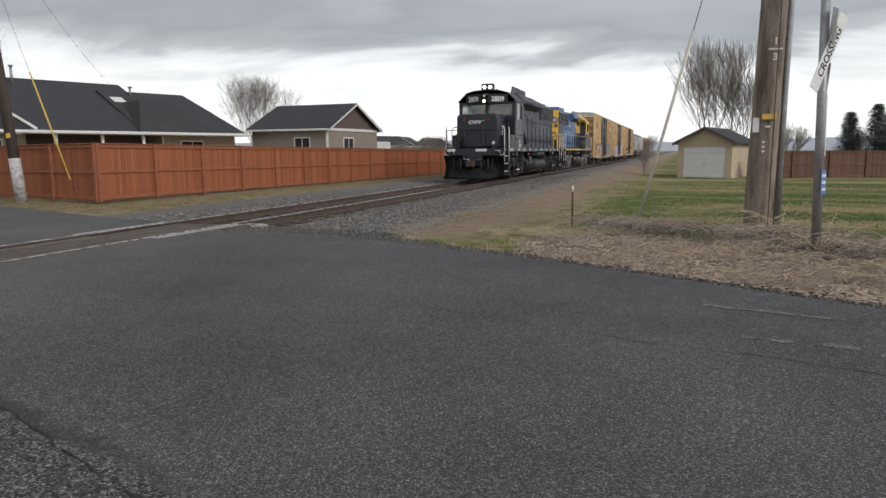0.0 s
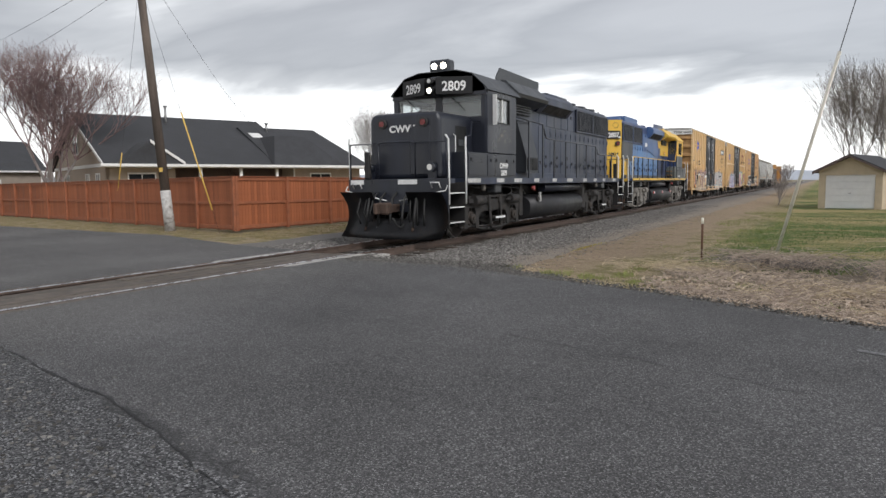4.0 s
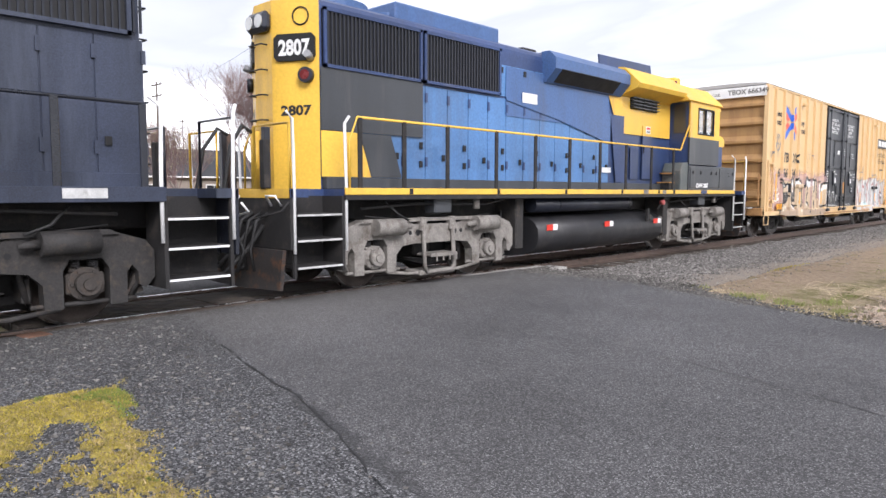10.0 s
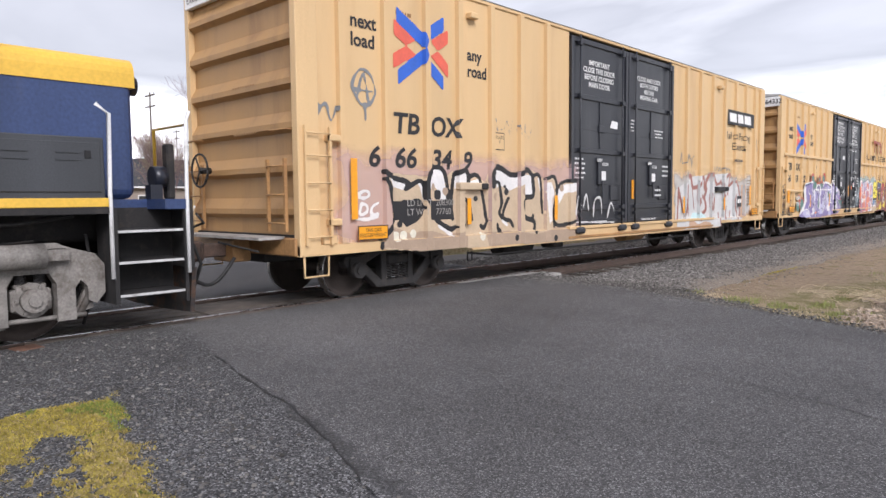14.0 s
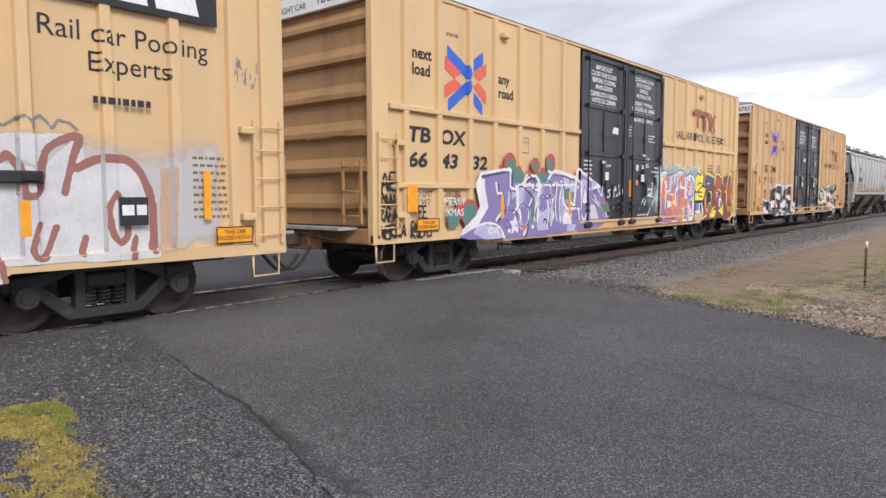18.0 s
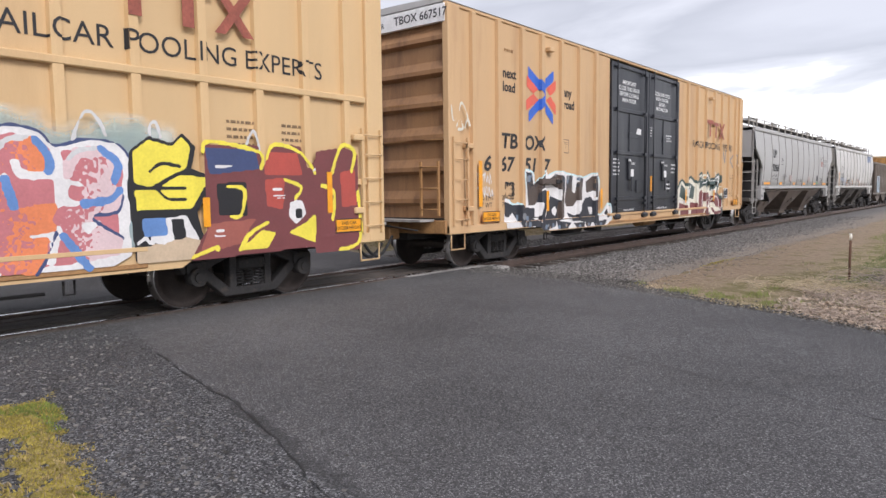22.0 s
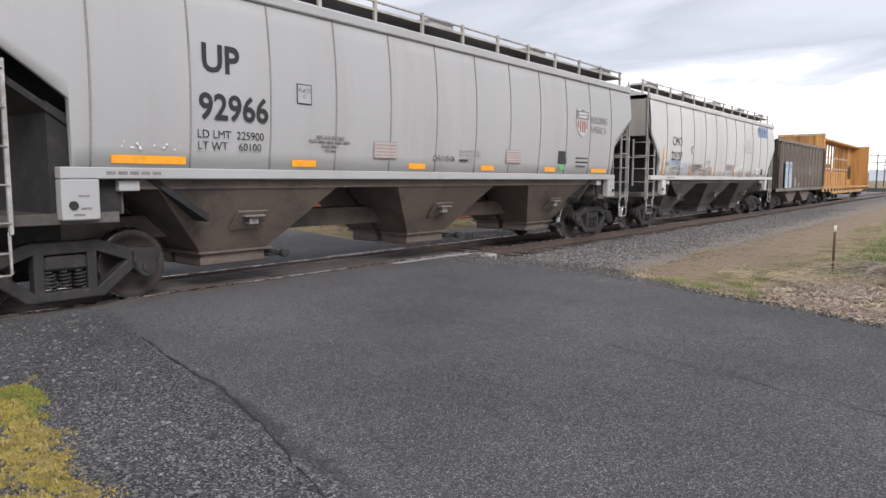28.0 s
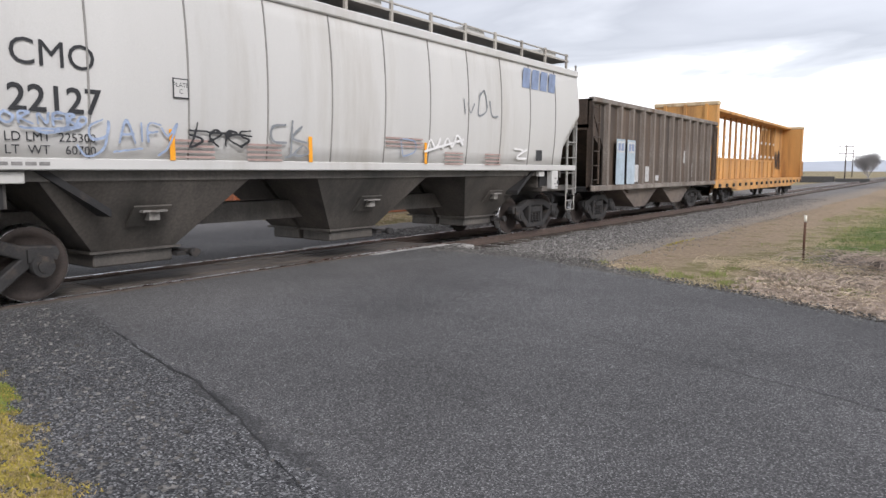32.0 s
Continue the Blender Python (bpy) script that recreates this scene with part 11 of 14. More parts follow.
text("RAILCAR POOLING EXPERTS", 0.355, b2, M_LETTER, (1.507, 3.43, 3.28), name="slogan", rise=lambda y: rib_rise(y) - 1.5, stretch=1.0)
small_bars(b2, 6.3, 6.9, 2.2, 2.6, 4, M_STENCIL)
small_bars(b2, 7.2, 7.6, 2.2, 2.6, 4, M_STENCIL)

b3 = boxcar(118.16, "ochre boxcar with black doors and black-white graffiti", "667517", False, 2)
dress(b3, "667517", ((-8.05, "6"), (-7.5, "67"), (-6.55, "51"), (-5.76, "7")), 2.0, -5.67, (-7.36, -4.84), False, (-7.44, -6.54, 2.48), 0.43, 1.12, 0.2)
text("206200\n79800", 0.15, b3, M_LETTER, (1.508, -7.4, 1.40), name="weights")
spray(b3, -9.1, 9.15, 0.68, 3.2, rib_rise, piece_four(), M_INK, label="black and white letters with a pale green rim", sill=True)
spray(b3, -9.2, -8.4, 2.6, 3.3, lambda y: 1.575, letters([curve((-9.15, 3.2), (-9.1, 2.9), (-8.95, 3.0), (-8.85, 3.25), (-8.7, 3.1), (-8.6, 2.8))], 0.012, (0, 5)) + letters([curve((-9.0, 2.8), (-8.9, 2.95), (-8.8, 2.78), (-8.95, 2.75)), curve((-8.75, 2.78), (-8.65, 2.95), (-8.55, 2.8))], 0.014, (0, 5)), M_INK, "tag", label="white spray tag")
for a, b_, c, d in ((5.05, 5.7, 3.84, 3.97), (5.3, 5.44, 3.4, 3.84), (5.75, 6.25, 3.8, 3.92), (5.93, 6.05, 3.38, 3.8)):
    flat("logo_bar", rect(a, b_, c, d), b3, M_FADED, 1.582)
for q in (((6.3, 3.92), (6.44, 3.92), (6.92, 3.36), (6.78, 3.36)), ((6.78, 3.92), (6.92, 3.92), (6.44, 3.36), (6.3, 3.36))):
    flat("logo_bar", list(q), b3, M_FADED, 1.586 if q[0][0] < 6.5 else 1.591)
text("RAILCAR POOLING EXPERTS", 0.33, b3, M_LETTER, (1.507, 3.85, 2.98), name="slogan", rise=lambda y: rib_rise(y) - 1.5)

# the third car carries an older, browner coat
OLDER = {M_OCHRE: mat("browned_ochre_paint", (0.56, 0.365, 0.19), 0.55, 0, 0.1, 0.5, 90, 0.02, dirt=(0.36, 0.19, 0.085), dirt_amount=0.3, streak=True),
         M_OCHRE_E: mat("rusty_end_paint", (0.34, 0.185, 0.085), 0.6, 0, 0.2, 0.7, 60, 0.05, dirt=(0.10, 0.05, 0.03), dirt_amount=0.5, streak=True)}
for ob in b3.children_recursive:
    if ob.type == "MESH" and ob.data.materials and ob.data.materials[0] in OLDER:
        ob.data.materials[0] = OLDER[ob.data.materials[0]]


# ---- locomotives ----
M_JOURNAL = mat("rusty_cast_steel", (0.05, 0.043, 0.038), 0.75, 0.2, 0.35, 5, 40, 0.3, dirt=(0.11, 0.07, 0.045), dirt_amount=0.3)
M_PLOUGH = mat("scuffed_black_plough", (0.022, 0.022, 0.025), 0.42, 0, 0.4, 1.5, 40, 0.1, dirt=(0.075, 0.05, 0.036), dirt_amount=0.35, streak=True)
M_PILOT = mat("rusty_pilot_plate", (0.035, 0.031, 0.030), 0.7, 0, 0.35, 2.5, 40, 0.2, dirt=(0.20, 0.085, 0.03), dirt_amount=0.35)


def loco_truck(loco, yc, tint, sense):
    """Two-axle truck with a deep cast side frame, brake cylinders, journal boxes and a step."""
    truck = part("truck", box(-0.9, 0.9, yc - 0.22, yc + 0.22, 0.45, 0.95, 0.03), M_UNDER, loco)
    h = 1.37
    half = [(0.0, 1.02), (0.5, 1.02), (0.75, 1.08), (1.1, 1.12), (1.62, 1.12), (1.82, 1.05), (2.02, 0.99), (2.12, 0.86), (2.12, 0.54), (2.02, 0.42), (1.94, 0.46), (1.93, 0.62), (1.86, 0.70), (1.80, 0.62), (1.80, 0.26), (1.61, 0.26), (1.61, 0.68), (1.54, 0.80),
            (1.20, 0.80), (1.13, 0.68), (1.13, 0.26), (0.94, 0.26), (0.93, 0.54), (0.80, 0.67), (0.55, 0.70), (0.0, 0.70)]
    out = half + [(-u, v) for u, v in half[-2:0:-1]]
    for s in (-1, 1):
        a, b = sorted((s * 1.08, s * 1.26))
        bm = bmesh.new()
        bm_prism(bm, [(yc + u, v) for u, v in out], 0, a, b)
        bmesh.ops.recalc_face_normals(bm, faces=bm.faces)
        bmesh.ops.triangulate(bm, faces=[f for f in bm.faces if len(f.verts) > 4])
        fr = part("side_frame", bm, tint, truck)
        for u in (-0.62, -0.45, 0.45, 0.62):
            part("frame_hole", cyl((s * 1.255, yc + u, 0.88), (s * 1.265, yc + u, 0.88), 0.035 if abs(u) > 0.5 else 0.055, n=12), M_GRILLE, truck)
        for e in (-h, h):
            bm = cyl((s * 1.05, yc + e, 0.52), (s * 1.24, yc + e, 0.52), 0.19, n=18)
            bm_cyl(bm, (s * 1.24, yc + e, 0.52), (s * 1.33, yc + e, 0.52), 0.13, n=14)
            bm_cyl(bm, (s * 1.33, yc + e, 0.52), (s * 1.36, yc + e, 0.52), 0.065, n=10)
            for k in range(6):
                t = math.pi * k / 3
                bm_cyl(bm, (s * 1.24, yc + e + 0.155 * math.cos(t), 0.52 + 0.155 * math.sin(t)), (s * 1.265, yc + e + 0.155 * math.cos(t), 0.52 + 0.155 * math.sin(t)), 0.02, n=6)
            bm_box(bm, min(s * 1.06, s * 1.22), max(s * 1.06, s * 1.22), yc + e - 0.20, yc + e + 0.20, 0.40, 0.64, 0, 0.02)
            bm_box(bm, min(s * 1.06, s * 1.2), max(s * 1.06, s * 1.2), yc + e - 0.16, yc + e + 0.16, 0.64, 0.70, 0, 0.02)
            part("journal_box", bm, M_JOURNAL if tint is M_TRUCK else tint, truck)
            for w in (-0.17, 0.17):
                part("equaliser_spring", tube([(s * 1.16 + 0.05 * math.cos(i * 0.9), yc + e + w * 0.55 + 0.05 * math.sin(i * 0.9), 0.70 + 0.0035 * i) for i in range(28)], 0.013, 5), M_UNDER, truck)
            q = 1 if e > 0 else -1
            part("brake_hanger", tube([(s * 1.15, yc + e + q * 0.62, 0.86), (s * 1.16, yc + e + q * 0.66, 0.6), (s * 1.12, yc + e + q * 0.50, 0.30)], 0.045, 6), tint, truck)
            part("hanger_plate", prism([(yc + e + q * 0.44, 0.30), (yc + e + q * 0.66, 0.36), (yc + e + q * 0.58, 0.62)], 0, min(s * 1.08, s * 1.14), max(s * 1.08, s * 1.14)), M_JOURNAL if tint is M_TRUCK else tint, truck)
            q = 1 if e > 0 else -1
            bm = cyl((s * 1.36, yc + e - q * 0.48, 1.0), (s * 1.36, yc + e + q * 0.10, 1.0), 0.135, n=16)
            bm_cyl(bm, (s * 1.36, yc + e - q * 0.48, 1.0), (s * 1.36, yc + e - q * 0.68, 0.98), 0.06, 0.03, n=10)
            bm_box(bm, min(s * 1.2, s * 1.36), max(s * 1.2, s * 1.36), yc + e - 0.35, yc + e - 0.05, 0.94, 1.06)
            part("brake_cylinder", bm, tint, truck)
            for w in (-0.62, 0.62):
                pts = [(s * 1.0, yc + e + w, 0.85), (s * 1.02, yc + e + w * 0.95, 0.6), (s * 1.0, yc + e + w * 0.86, 0.35)]
                bm = tube(pts, 0.035, 6)
                bm_box(bm, min(s * 0.7, s * 1.02), max(s * 0.7, s * 1.02), yc + e + w * 0.86 - 0.05, yc + e + w * 0.86 + 0.05, 0.32, 0.62, 0, 0.02)
                part("brake_shoe", bm, M_TRUCK, truck)
            part("tie_bar", tube([(s * 1.2, yc + e - 0.55, 0.30), (s * 1.2, yc + e + 0.55, 0.30)], 0.028, 6), tint, truck)
        part("frame_flange", prism([(yc - 1.72, 1.07), (yc + 1.72, 1.07), (yc + 1.62, 1.13), (yc - 1.62, 1.13)], 0, min(s * 1.24, s * 1.30), max(s * 1.24, s * 1.30)), tint, truck)
        for u in (-0.36, 0.36):
            part("hanger_pocket", box(min(s * 1.2, s * 1.33), max(s * 1.2, s * 1.33), yc + u - 0.07, yc + u + 0.07, 0.90, 1.14, 0.02), tint, truck)
        for i in range(3):
            z = 0.28 + 0.045 * i
            part("spring_leaf", prism([(yc - 0.62, 0.44), (yc, z), (yc + 0.62, 0.44), (yc + 0.62, 0.47), (yc, z + 0.035), (yc - 0.62, 0.47)], 0, min(s * 0.98, s * 1.1), max(s * 0.98, s * 1.1)), M_UNDER, truck)
        part("spring_plank", box(min(s * 0.9, s * 1.30), max(s * 0.9, s * 1.30), yc - 0.42, yc + 0.42, 0.15, 0.24, 0.02), tint, truck)
        part("truss_rod", tube([(s * 1.22, yc - 1.1, 0.26), (s * 1.22, yc - 0.6, 0.20), (s * 1.22, yc + 0.6, 0.20), (s * 1.22, yc + 1.1, 0.26)], 0.03, 6), tint, truck)
        # swing hanger with step
        pts = [(s * 1.30, yc - 0.36, 1.02), (s * 1.34, yc - 0.36, 0.30), (s * 1.34, yc - 0.30, 0.22), (s * 1.34, yc + 0.30, 0.22), (s * 1.34, yc + 0.36, 0.30), (s * 1.30, yc + 0.36, 1.02)]
        part("swing_hanger", tube(pts, 0.038, 8), tint, truck)
        st = part("truck_step", box(min(s * 1.12, s * 1.46), max(s * 1.12, s * 1.46), yc - 0.32, yc + 0.34, 0.485, 0.52, 0.008), tint, truck)
        part("step_edge", box(min(s * 1.455, s * 1.475), max(s * 1.455, s * 1.475), yc - 0.30, yc + 0.34, 0.475, 0.53), M_WHITE if tint is M_TRUCK else tint, truck)
        for k in range(4):
            part("step_slat", box(min(s * 1.46, s * 1.47), max(s * 1.46, s * 1.47), yc - 0.3 + 0.16 * k, yc - 0.27 + 0.16 * k, 0.40, 0.52), tint, truck)
            part("step_tread", box(min(s * 1.14, s * 1.44), max(s * 1.14, s * 1.44), yc - 0.28 + 0.16 * k, yc - 0.18 + 0.16 * k, 0.52, 0.535), tint, truck)
        part("sand_pipe", tube([(s * 1.05, yc - 2.0, 1.2), (s * 1.0, yc - 2.1, 0.6), (s * 0.8, yc - 2.02, 0.12)], 0.02, 6), M_UNDER, truck)
        part("air_line", tube([(s * 1.27, yc - 1.4, 1.16), (s * 1.28, yc - 0.3, 1.08), (s * 1.28, yc + 0.8, 1.10), (s * 1.28, yc + 1.6, 1.18)], 0.012, 5), M_UNDER, truck)
    for e in (-h, h):
        q = -1 if e > 0 else 1
        part("traction_motor", box(-0.62, 0.62, min(yc + e + q * 0.12, yc + e + q * 0.95), max(yc + e + q * 0.12, yc + e + q * 0.95), 0.20, 0.86, 0.08), M_UNDER, truck)
        wheelset(truck, yc + e, 0.508, sense)


def rounded_hood(y0, y1, w, z0, z1, r=0.22):
    """Long box with rounded top edges, drawn out along y."""
    out = [(-w, z0), (w, z0), (w, z1 - r)] + [(w - r + r * math.cos(math.pi / 8 * k), z1 - r + r * math.sin(math.pi / 8 * k)) for k in range(1, 4)]
    out += [(w - r, z1), (-w + r, z1)] + [(-w + r - r * math.sin(math.pi / 8 * k), z1 - r + r * math.cos(math.pi / 8 * k)) for k in range(1, 4)] + [(-w, z1 - r)]
    return prism(out, 1, y0, y1)


def fan(loco, y, m, r=0.62, z=4.47):
    bm = bmesh.new()
    n = 24
    for a, b, h0, h1 in ((r, r, 0, 0.16), (r, r - 0.05, 0.16, 0.16), (r - 0.05, r - 0.05, 0.16, 0.04)):
        ra = [bm.verts.new((a * math.cos(2 * math.pi * k / n), y + a * math.sin(2 * math.pi * k / n), z + h0)) for k in range(n)]
        rb = [bm.verts.new((b * math.cos(2 * math.pi * k / n), y + b * math.sin(2 * math.pi * k / n), z + h1)) for k in range(n)]
        for k in range(n):
            bm.faces.new((ra[k], ra[(k + 1) % n], rb[(k + 1) % n], rb[k]))
    for k in range(8):
        t = math.pi * k / 8
        bm_box(bm, -0.01, 0.01, -r, r, z + 0.12, z + 0.14)
        vs = bm.verts[-8:] if False else list(bm.verts)[-8:]
        bmesh.ops.rotate(bm, verts=vs, cent=(0, 0, 0), matrix=Matrix.Rotation(t, 3, "Z"))
        bmesh.ops.translate(bm, verts=vs, vec=(0, y, 0))
    return part("roof_fan", bm, m, loco)


def locomotive(at, turned, label, number, body, lower, sill_paint, tint, blue):
    loco = thing("locomotive", label, "locomotive", "locomotives of the train")
    CONSIST.append((loco, at))
    if turned:
        TURNED.add(loco.name)
    # ---- frame ----
    part("underframe", box(-0.75, 0.75, -8.1, 8.1, 1.10, 1.50, 0.03), M_UNDER, loco)
    part("deck", box(-1.5, 1.5, -7.35, 7.42, 1.50, 1.60), body, loco)
    part("deck_end", box(-1.5, 1.5, -8.3, -8.0, 1.48, 1.60), body, loco)
    part("deck_bridge", box(-1.0, 1.0, -8.0, -7.35, 1.50, 1.60), body, loco)
    part("deck_end", box(-1.5, 1.5, 8.05, 8.35, 1.48, 1.60), body, loco)
    part("deck_bridge", box(-1.0, 1.0, 7.42, 8.05, 1.50, 1.60), body, loco)
    for s in (-1, 1):
        a, b = sorted((s * 1.49, s * 1.53))
        part("side_sill", box(a, b, -7.35, 7.42, 1.515 if blue else 1.44, 1.615, 0.006), sill_paint if blue else body, loco, "yellow side sill" if blue else "")
        if not blue:
            for k, y in enumerate((-7.0, -5.35, -4.1, -2.6, -0.95, 0.65, 2.4, 3.75, 5.0, 6.55)):
                w = (0.75, 0.5, 0.55, 0.42, 0.4, 0.62, 0.42, 0.4, 0.35, 0.45)[k]
                flat("sill_stripe", rect(y - w / 2, y + w / 2, 1.485, 1.595), loco, M_STRIPE, 1.535, "+x" if s > 0 else "-x", "white reflective stripe")
        else:
            part("sill_flange", box(a, b, -7.35, 7.42, 1.44, 1.513), M_UNDER, loco)
            for y, w, m in ((-5.12, 0.41, M_DEEPBLUE), (-3.27, 0.12, M_UNDER), (-2.42, 0.08, M_UNDER), (-2.72, 0.2, M_TRUCK_G), (-1.75, 0.24, M_TRUCK_G), (-0.6, 0.08, M_UNDER), (1.7, 0.08, M_UNDER), (3.9, 0.08, M_UNDER), (6.1, 0.08, M_UNDER)):
                flat("sill_gap", rect(y - w / 2, y + w / 2, 1.52, 1.61), loco, m, 1.535, "+x" if s > 0 else "-x")
    # ---- long hood ----
    hood = part("long_hood", rounded_hood(-4.18, 7.42, 0.93, 1.60, 4.48), body, loco)
    soften(hood, 0.02, 2)
    for s in (-1, 1):
        f = "+x" if s > 0 else "-x"
        a, b = sorted((s * 0.92, s * 0.945))
        y = -0.95
        k = 0
        while y < (6.8 if blue else 7.1):
            w = 0.56
            part("hood_door", box(a, b, y + 0.008, y + w - 0.008, 1.78, 3.38, 0.004), lower[0], loco)
            for z in (1.98, 2.3) if k % 2 else (2.1,):
                part("door_latch", box(min(s * 0.955, s * 0.975), max(s * 0.955, s * 0.975), y + 0.08, y + 0.16, z, z + 0.11, 0.006), M_GRILLE, loco)
            for z in (2.0, 3.1):
                part("door_hinge", box(min(s * 0.95, s * 0.972), max(s * 0.95, s * 0.972), y + w - 0.035, y + w + 0.015, z, z + 0.16), body, loco)
            y += w
            k += 1
        y = -0.9
        while y < 2.9:
            part("upper_door", box(a, b, y + 0.012, y + 0.72 - 0.012, 3.42, 4.02, 0.004), lower[0], loco)
            part("door_latch", box(min(s * 0.955, s * 0.975), max(s * 0.955, s * 0.975), y + 0.3, y + 0.38, 3.86, 3.97), M_GRILLE, loco)
            y += 0.74
        part("hood_ledge", box(min(s * 0.93, s * 1.05), max(s * 0.93, s * 1.05), -4.1, 7.4, 1.60, 1.78, 0.01), M_DARKGREY if blue else lower[0], loco)
        # radiator grilles: two frames of upright slats
        for y0, y1 in ((3.2, 5.27), (5.33, 7.38)) if blue else ((2.95, 5.1), (5.16, 7.3)):
            # near-black backing gives the shade behind the slats
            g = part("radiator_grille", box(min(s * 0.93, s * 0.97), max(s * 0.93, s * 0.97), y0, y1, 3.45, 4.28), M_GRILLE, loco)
            for q in (rect(y0, y1, 3.42, 3.47), rect(y0, y1, 4.25, 4.30), rect(y0, y0 + 0.05, 3.42, 4.3), rect(y1 - 0.05, y1, 3.42, 4.3)):
                part("grille_frame", prism(q, 0, min(s * 0.96, s * 1.01), max(s * 0.96, s * 1.01)), body, g)
            slat = None
            for i in range(26):
                yy = y0 + 0.08 + (y1 - y0 - 0.16) * i / 25
                if slat is None:
                    slat = part("grille_slat", box(min(s * 0.965, s * 0.995), max(s * 0.965, s * 0.995), -0.012, 0.012, 3.46, 4.26), M_BLACK, g)
                    slat.matrix_basis = pose(0, yy, 0)
                else:
                    repeat(slat, g, pose(0, yy, 0))
        # dynamic brake blister
        out = [(s * 0.9, 3.84), (s * 1.02, 3.84), (s * 1.26, 4.10), (s * 1.26, 4.32), (s * 1.10, 4.47), (s * 0.9, 4.47)]
        part("brake_blister", prism(out, 1, -1.35, 1.75), M_MIDBLUE if blue else body, loco)
        g = part("blister_grille", prism([(s * 1.04, 3.87), (s * 1.05, 3.855), (s * 1.27, 4.095), (s * 1.26, 4.11)], 1, -0.9, 1.5), M_GRILLE, loco)
        # air intake eyebrow behind the cab
        out = [(s * 0.9, 3.88), (s * 0.96, 3.88), (s * 1.44, 4.04), (s * 1.49, 4.14), (s * 1.08, 4.54), (s * 0.9, 4.57)]
        part("intake_hood", prism(out, 1, -3.95, -1.4), M_YELLOW if blue else M_DARKGREY, loco)
        part("intake_grille", box(min(s * 0.93, s * 0.99), max(s * 0.93, s * 0.99), -3.3, -1.9, 3.62, 3.95), M_GRILLE, loco)
        for k in range(4):
            part("intake_louvre", box(min(s * 0.95, s * 1.06), max(s * 0.95, s * 1.06), -3.3, -1.9, 3.64 + 0.08 * k, 3.66 + 0.08 * k), M_BLACK, loco)
        if not blue:
            # slanted filter box beside the cab
            part("filter_box", prism([(s * 0.93, 1.78), (s * 1.34, 1.78), (s * 1.34, 2.28), (s * 1.0, 3.48), (s * 0.93, 3.48)], 1, -3.0, -2.0), M_DARKGREY, loco, "dark grey slanted filter box")
            # pockets are near-black plates on the face, dark as their inner shade
            for y0 in (-2.94, -2.48):
                part("filter_pocket", box(min(s * 1.335, s * 1.36), max(s * 1.335, s * 1.36), y0, y0 + 0.40, 1.86, 2.24, 0.02), M_GRILLE, loco)
            part("filter_grab", tube([(s * 1.0, -3.0, 3.42), (s * 1.10, -2.95, 3.40), (s * 1.10, -2.05, 3.40), (s * 1.0, -2.0, 3.42)], 0.014, 6), M_BLACK, loco)
            # black panel on the hood for the overhang's shade behind the cab
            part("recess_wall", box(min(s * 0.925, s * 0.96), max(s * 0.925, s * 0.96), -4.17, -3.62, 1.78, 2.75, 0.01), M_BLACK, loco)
        else:
            # tall door beside the cab, a filler box and two steps up to the cab door
            td = part("side_door", box(min(s * 0.965, s * 0.985), max(s * 0.965, s * 0.985), -3.06, -2.56, 1.89, 2.985, 0.006), M_DEEPBLUE, loco, "dark blue access door")
            part("side_door_top", box(min(s * 0.965, s * 0.985), max(s * 0.965, s * 0.985), -3.06, -2.56, 2.985, 3.24, 0.006), M_YELLOW, loco)
            part("door_latch", box(min(s * 0.985, s * 1.0), max(s * 0.985, s * 1.0), -2.63, -2.59, 2.55, 2.70), M_GRILLE, td)
            part("louvre_panel", box(min(s * 0.965, s * 0.98), max(s * 0.965, s * 0.98), -2.30, -1.95, 1.88, 2.68, 0.006), M_DEEPBLUE, loco)
            bm = prism([(-4.19, 1.60), (-3.74, 1.60), (-3.74, 2.12), (-3.86, 2.33), (-4.19, 2.36)], 0, min(s * 0.95, s * 1.47), max(s * 0.95, s * 1.47))
            soften(part("filler_box", bm, M_GREYGREEN, loco, "grey-green sand filler box"), 0.025, 2)
            part("cab_step", box(min(s * 0.95, s * 1.3), max(s * 0.95, s * 1.3), -3.74, -3.45, 1.60, 1.80, 0.01), M_UNDER, loco)
            part("step_tread", box(min(s * 0.95, s * 1.31), max(s * 0.95, s * 1.31), -3.74, -3.44, 1.80, 1.83), M_GOLD, loco)
            part("step_tread", box(min(s * 0.95, s * 1.31), max(s * 0.95, s * 1.31), -3.74, -3.60, 2.04, 2.07), M_GOLD, loco)
    # roof
    for y in (3.9, 5.2, 6.5):
        fan(loco, y, M_MIDBLUE if blue else M_BLACK)
    fan(loco, 0.6, M_DEEPBLUE if blue else M_BLACK, 0.55)
    part("roof_box", box(-0.62, 0.62, *((2.8, 5.6) if blue else (0.7, 2.9)), 4.46, 4.80 if blue else 4.72, 0.03), M_MIDBLUE if blue else body, loco)
    part("exhaust_stack", box(-0.3, 0.3, 1.1, 1.6, 4.47, 4.68, 0.02), M_UNDER, loco)
    part("roof_cowl", prism([(-3.95, 4.5), (-0.5, 4.5), (-0.48, 4.92), (-3.68, 4.97), (-3.95, 4.66)] if not blue else [(-3.4, 4.5), (-0.8, 4.5), (-0.75, 4.8), (-3.3, 4.86)], 0, 0.72, 0.76), M_DARKGREY if not blue else M_MIDBLUE, loco)
    part("roof_cowl", prism([(-3.95, 4.5), (-0.5, 4.5), (-0.48, 4.92), (-3.68, 4.97), (-3.95, 4.66)] if not blue else [(-3.4, 4.5), (-0.8, 4.5), (-0.75, 4.8), (-3.3, 4.86)], 0, -0.76, -0.72), M_DARKGREY if not blue else M_DEEPBLUE, loco)
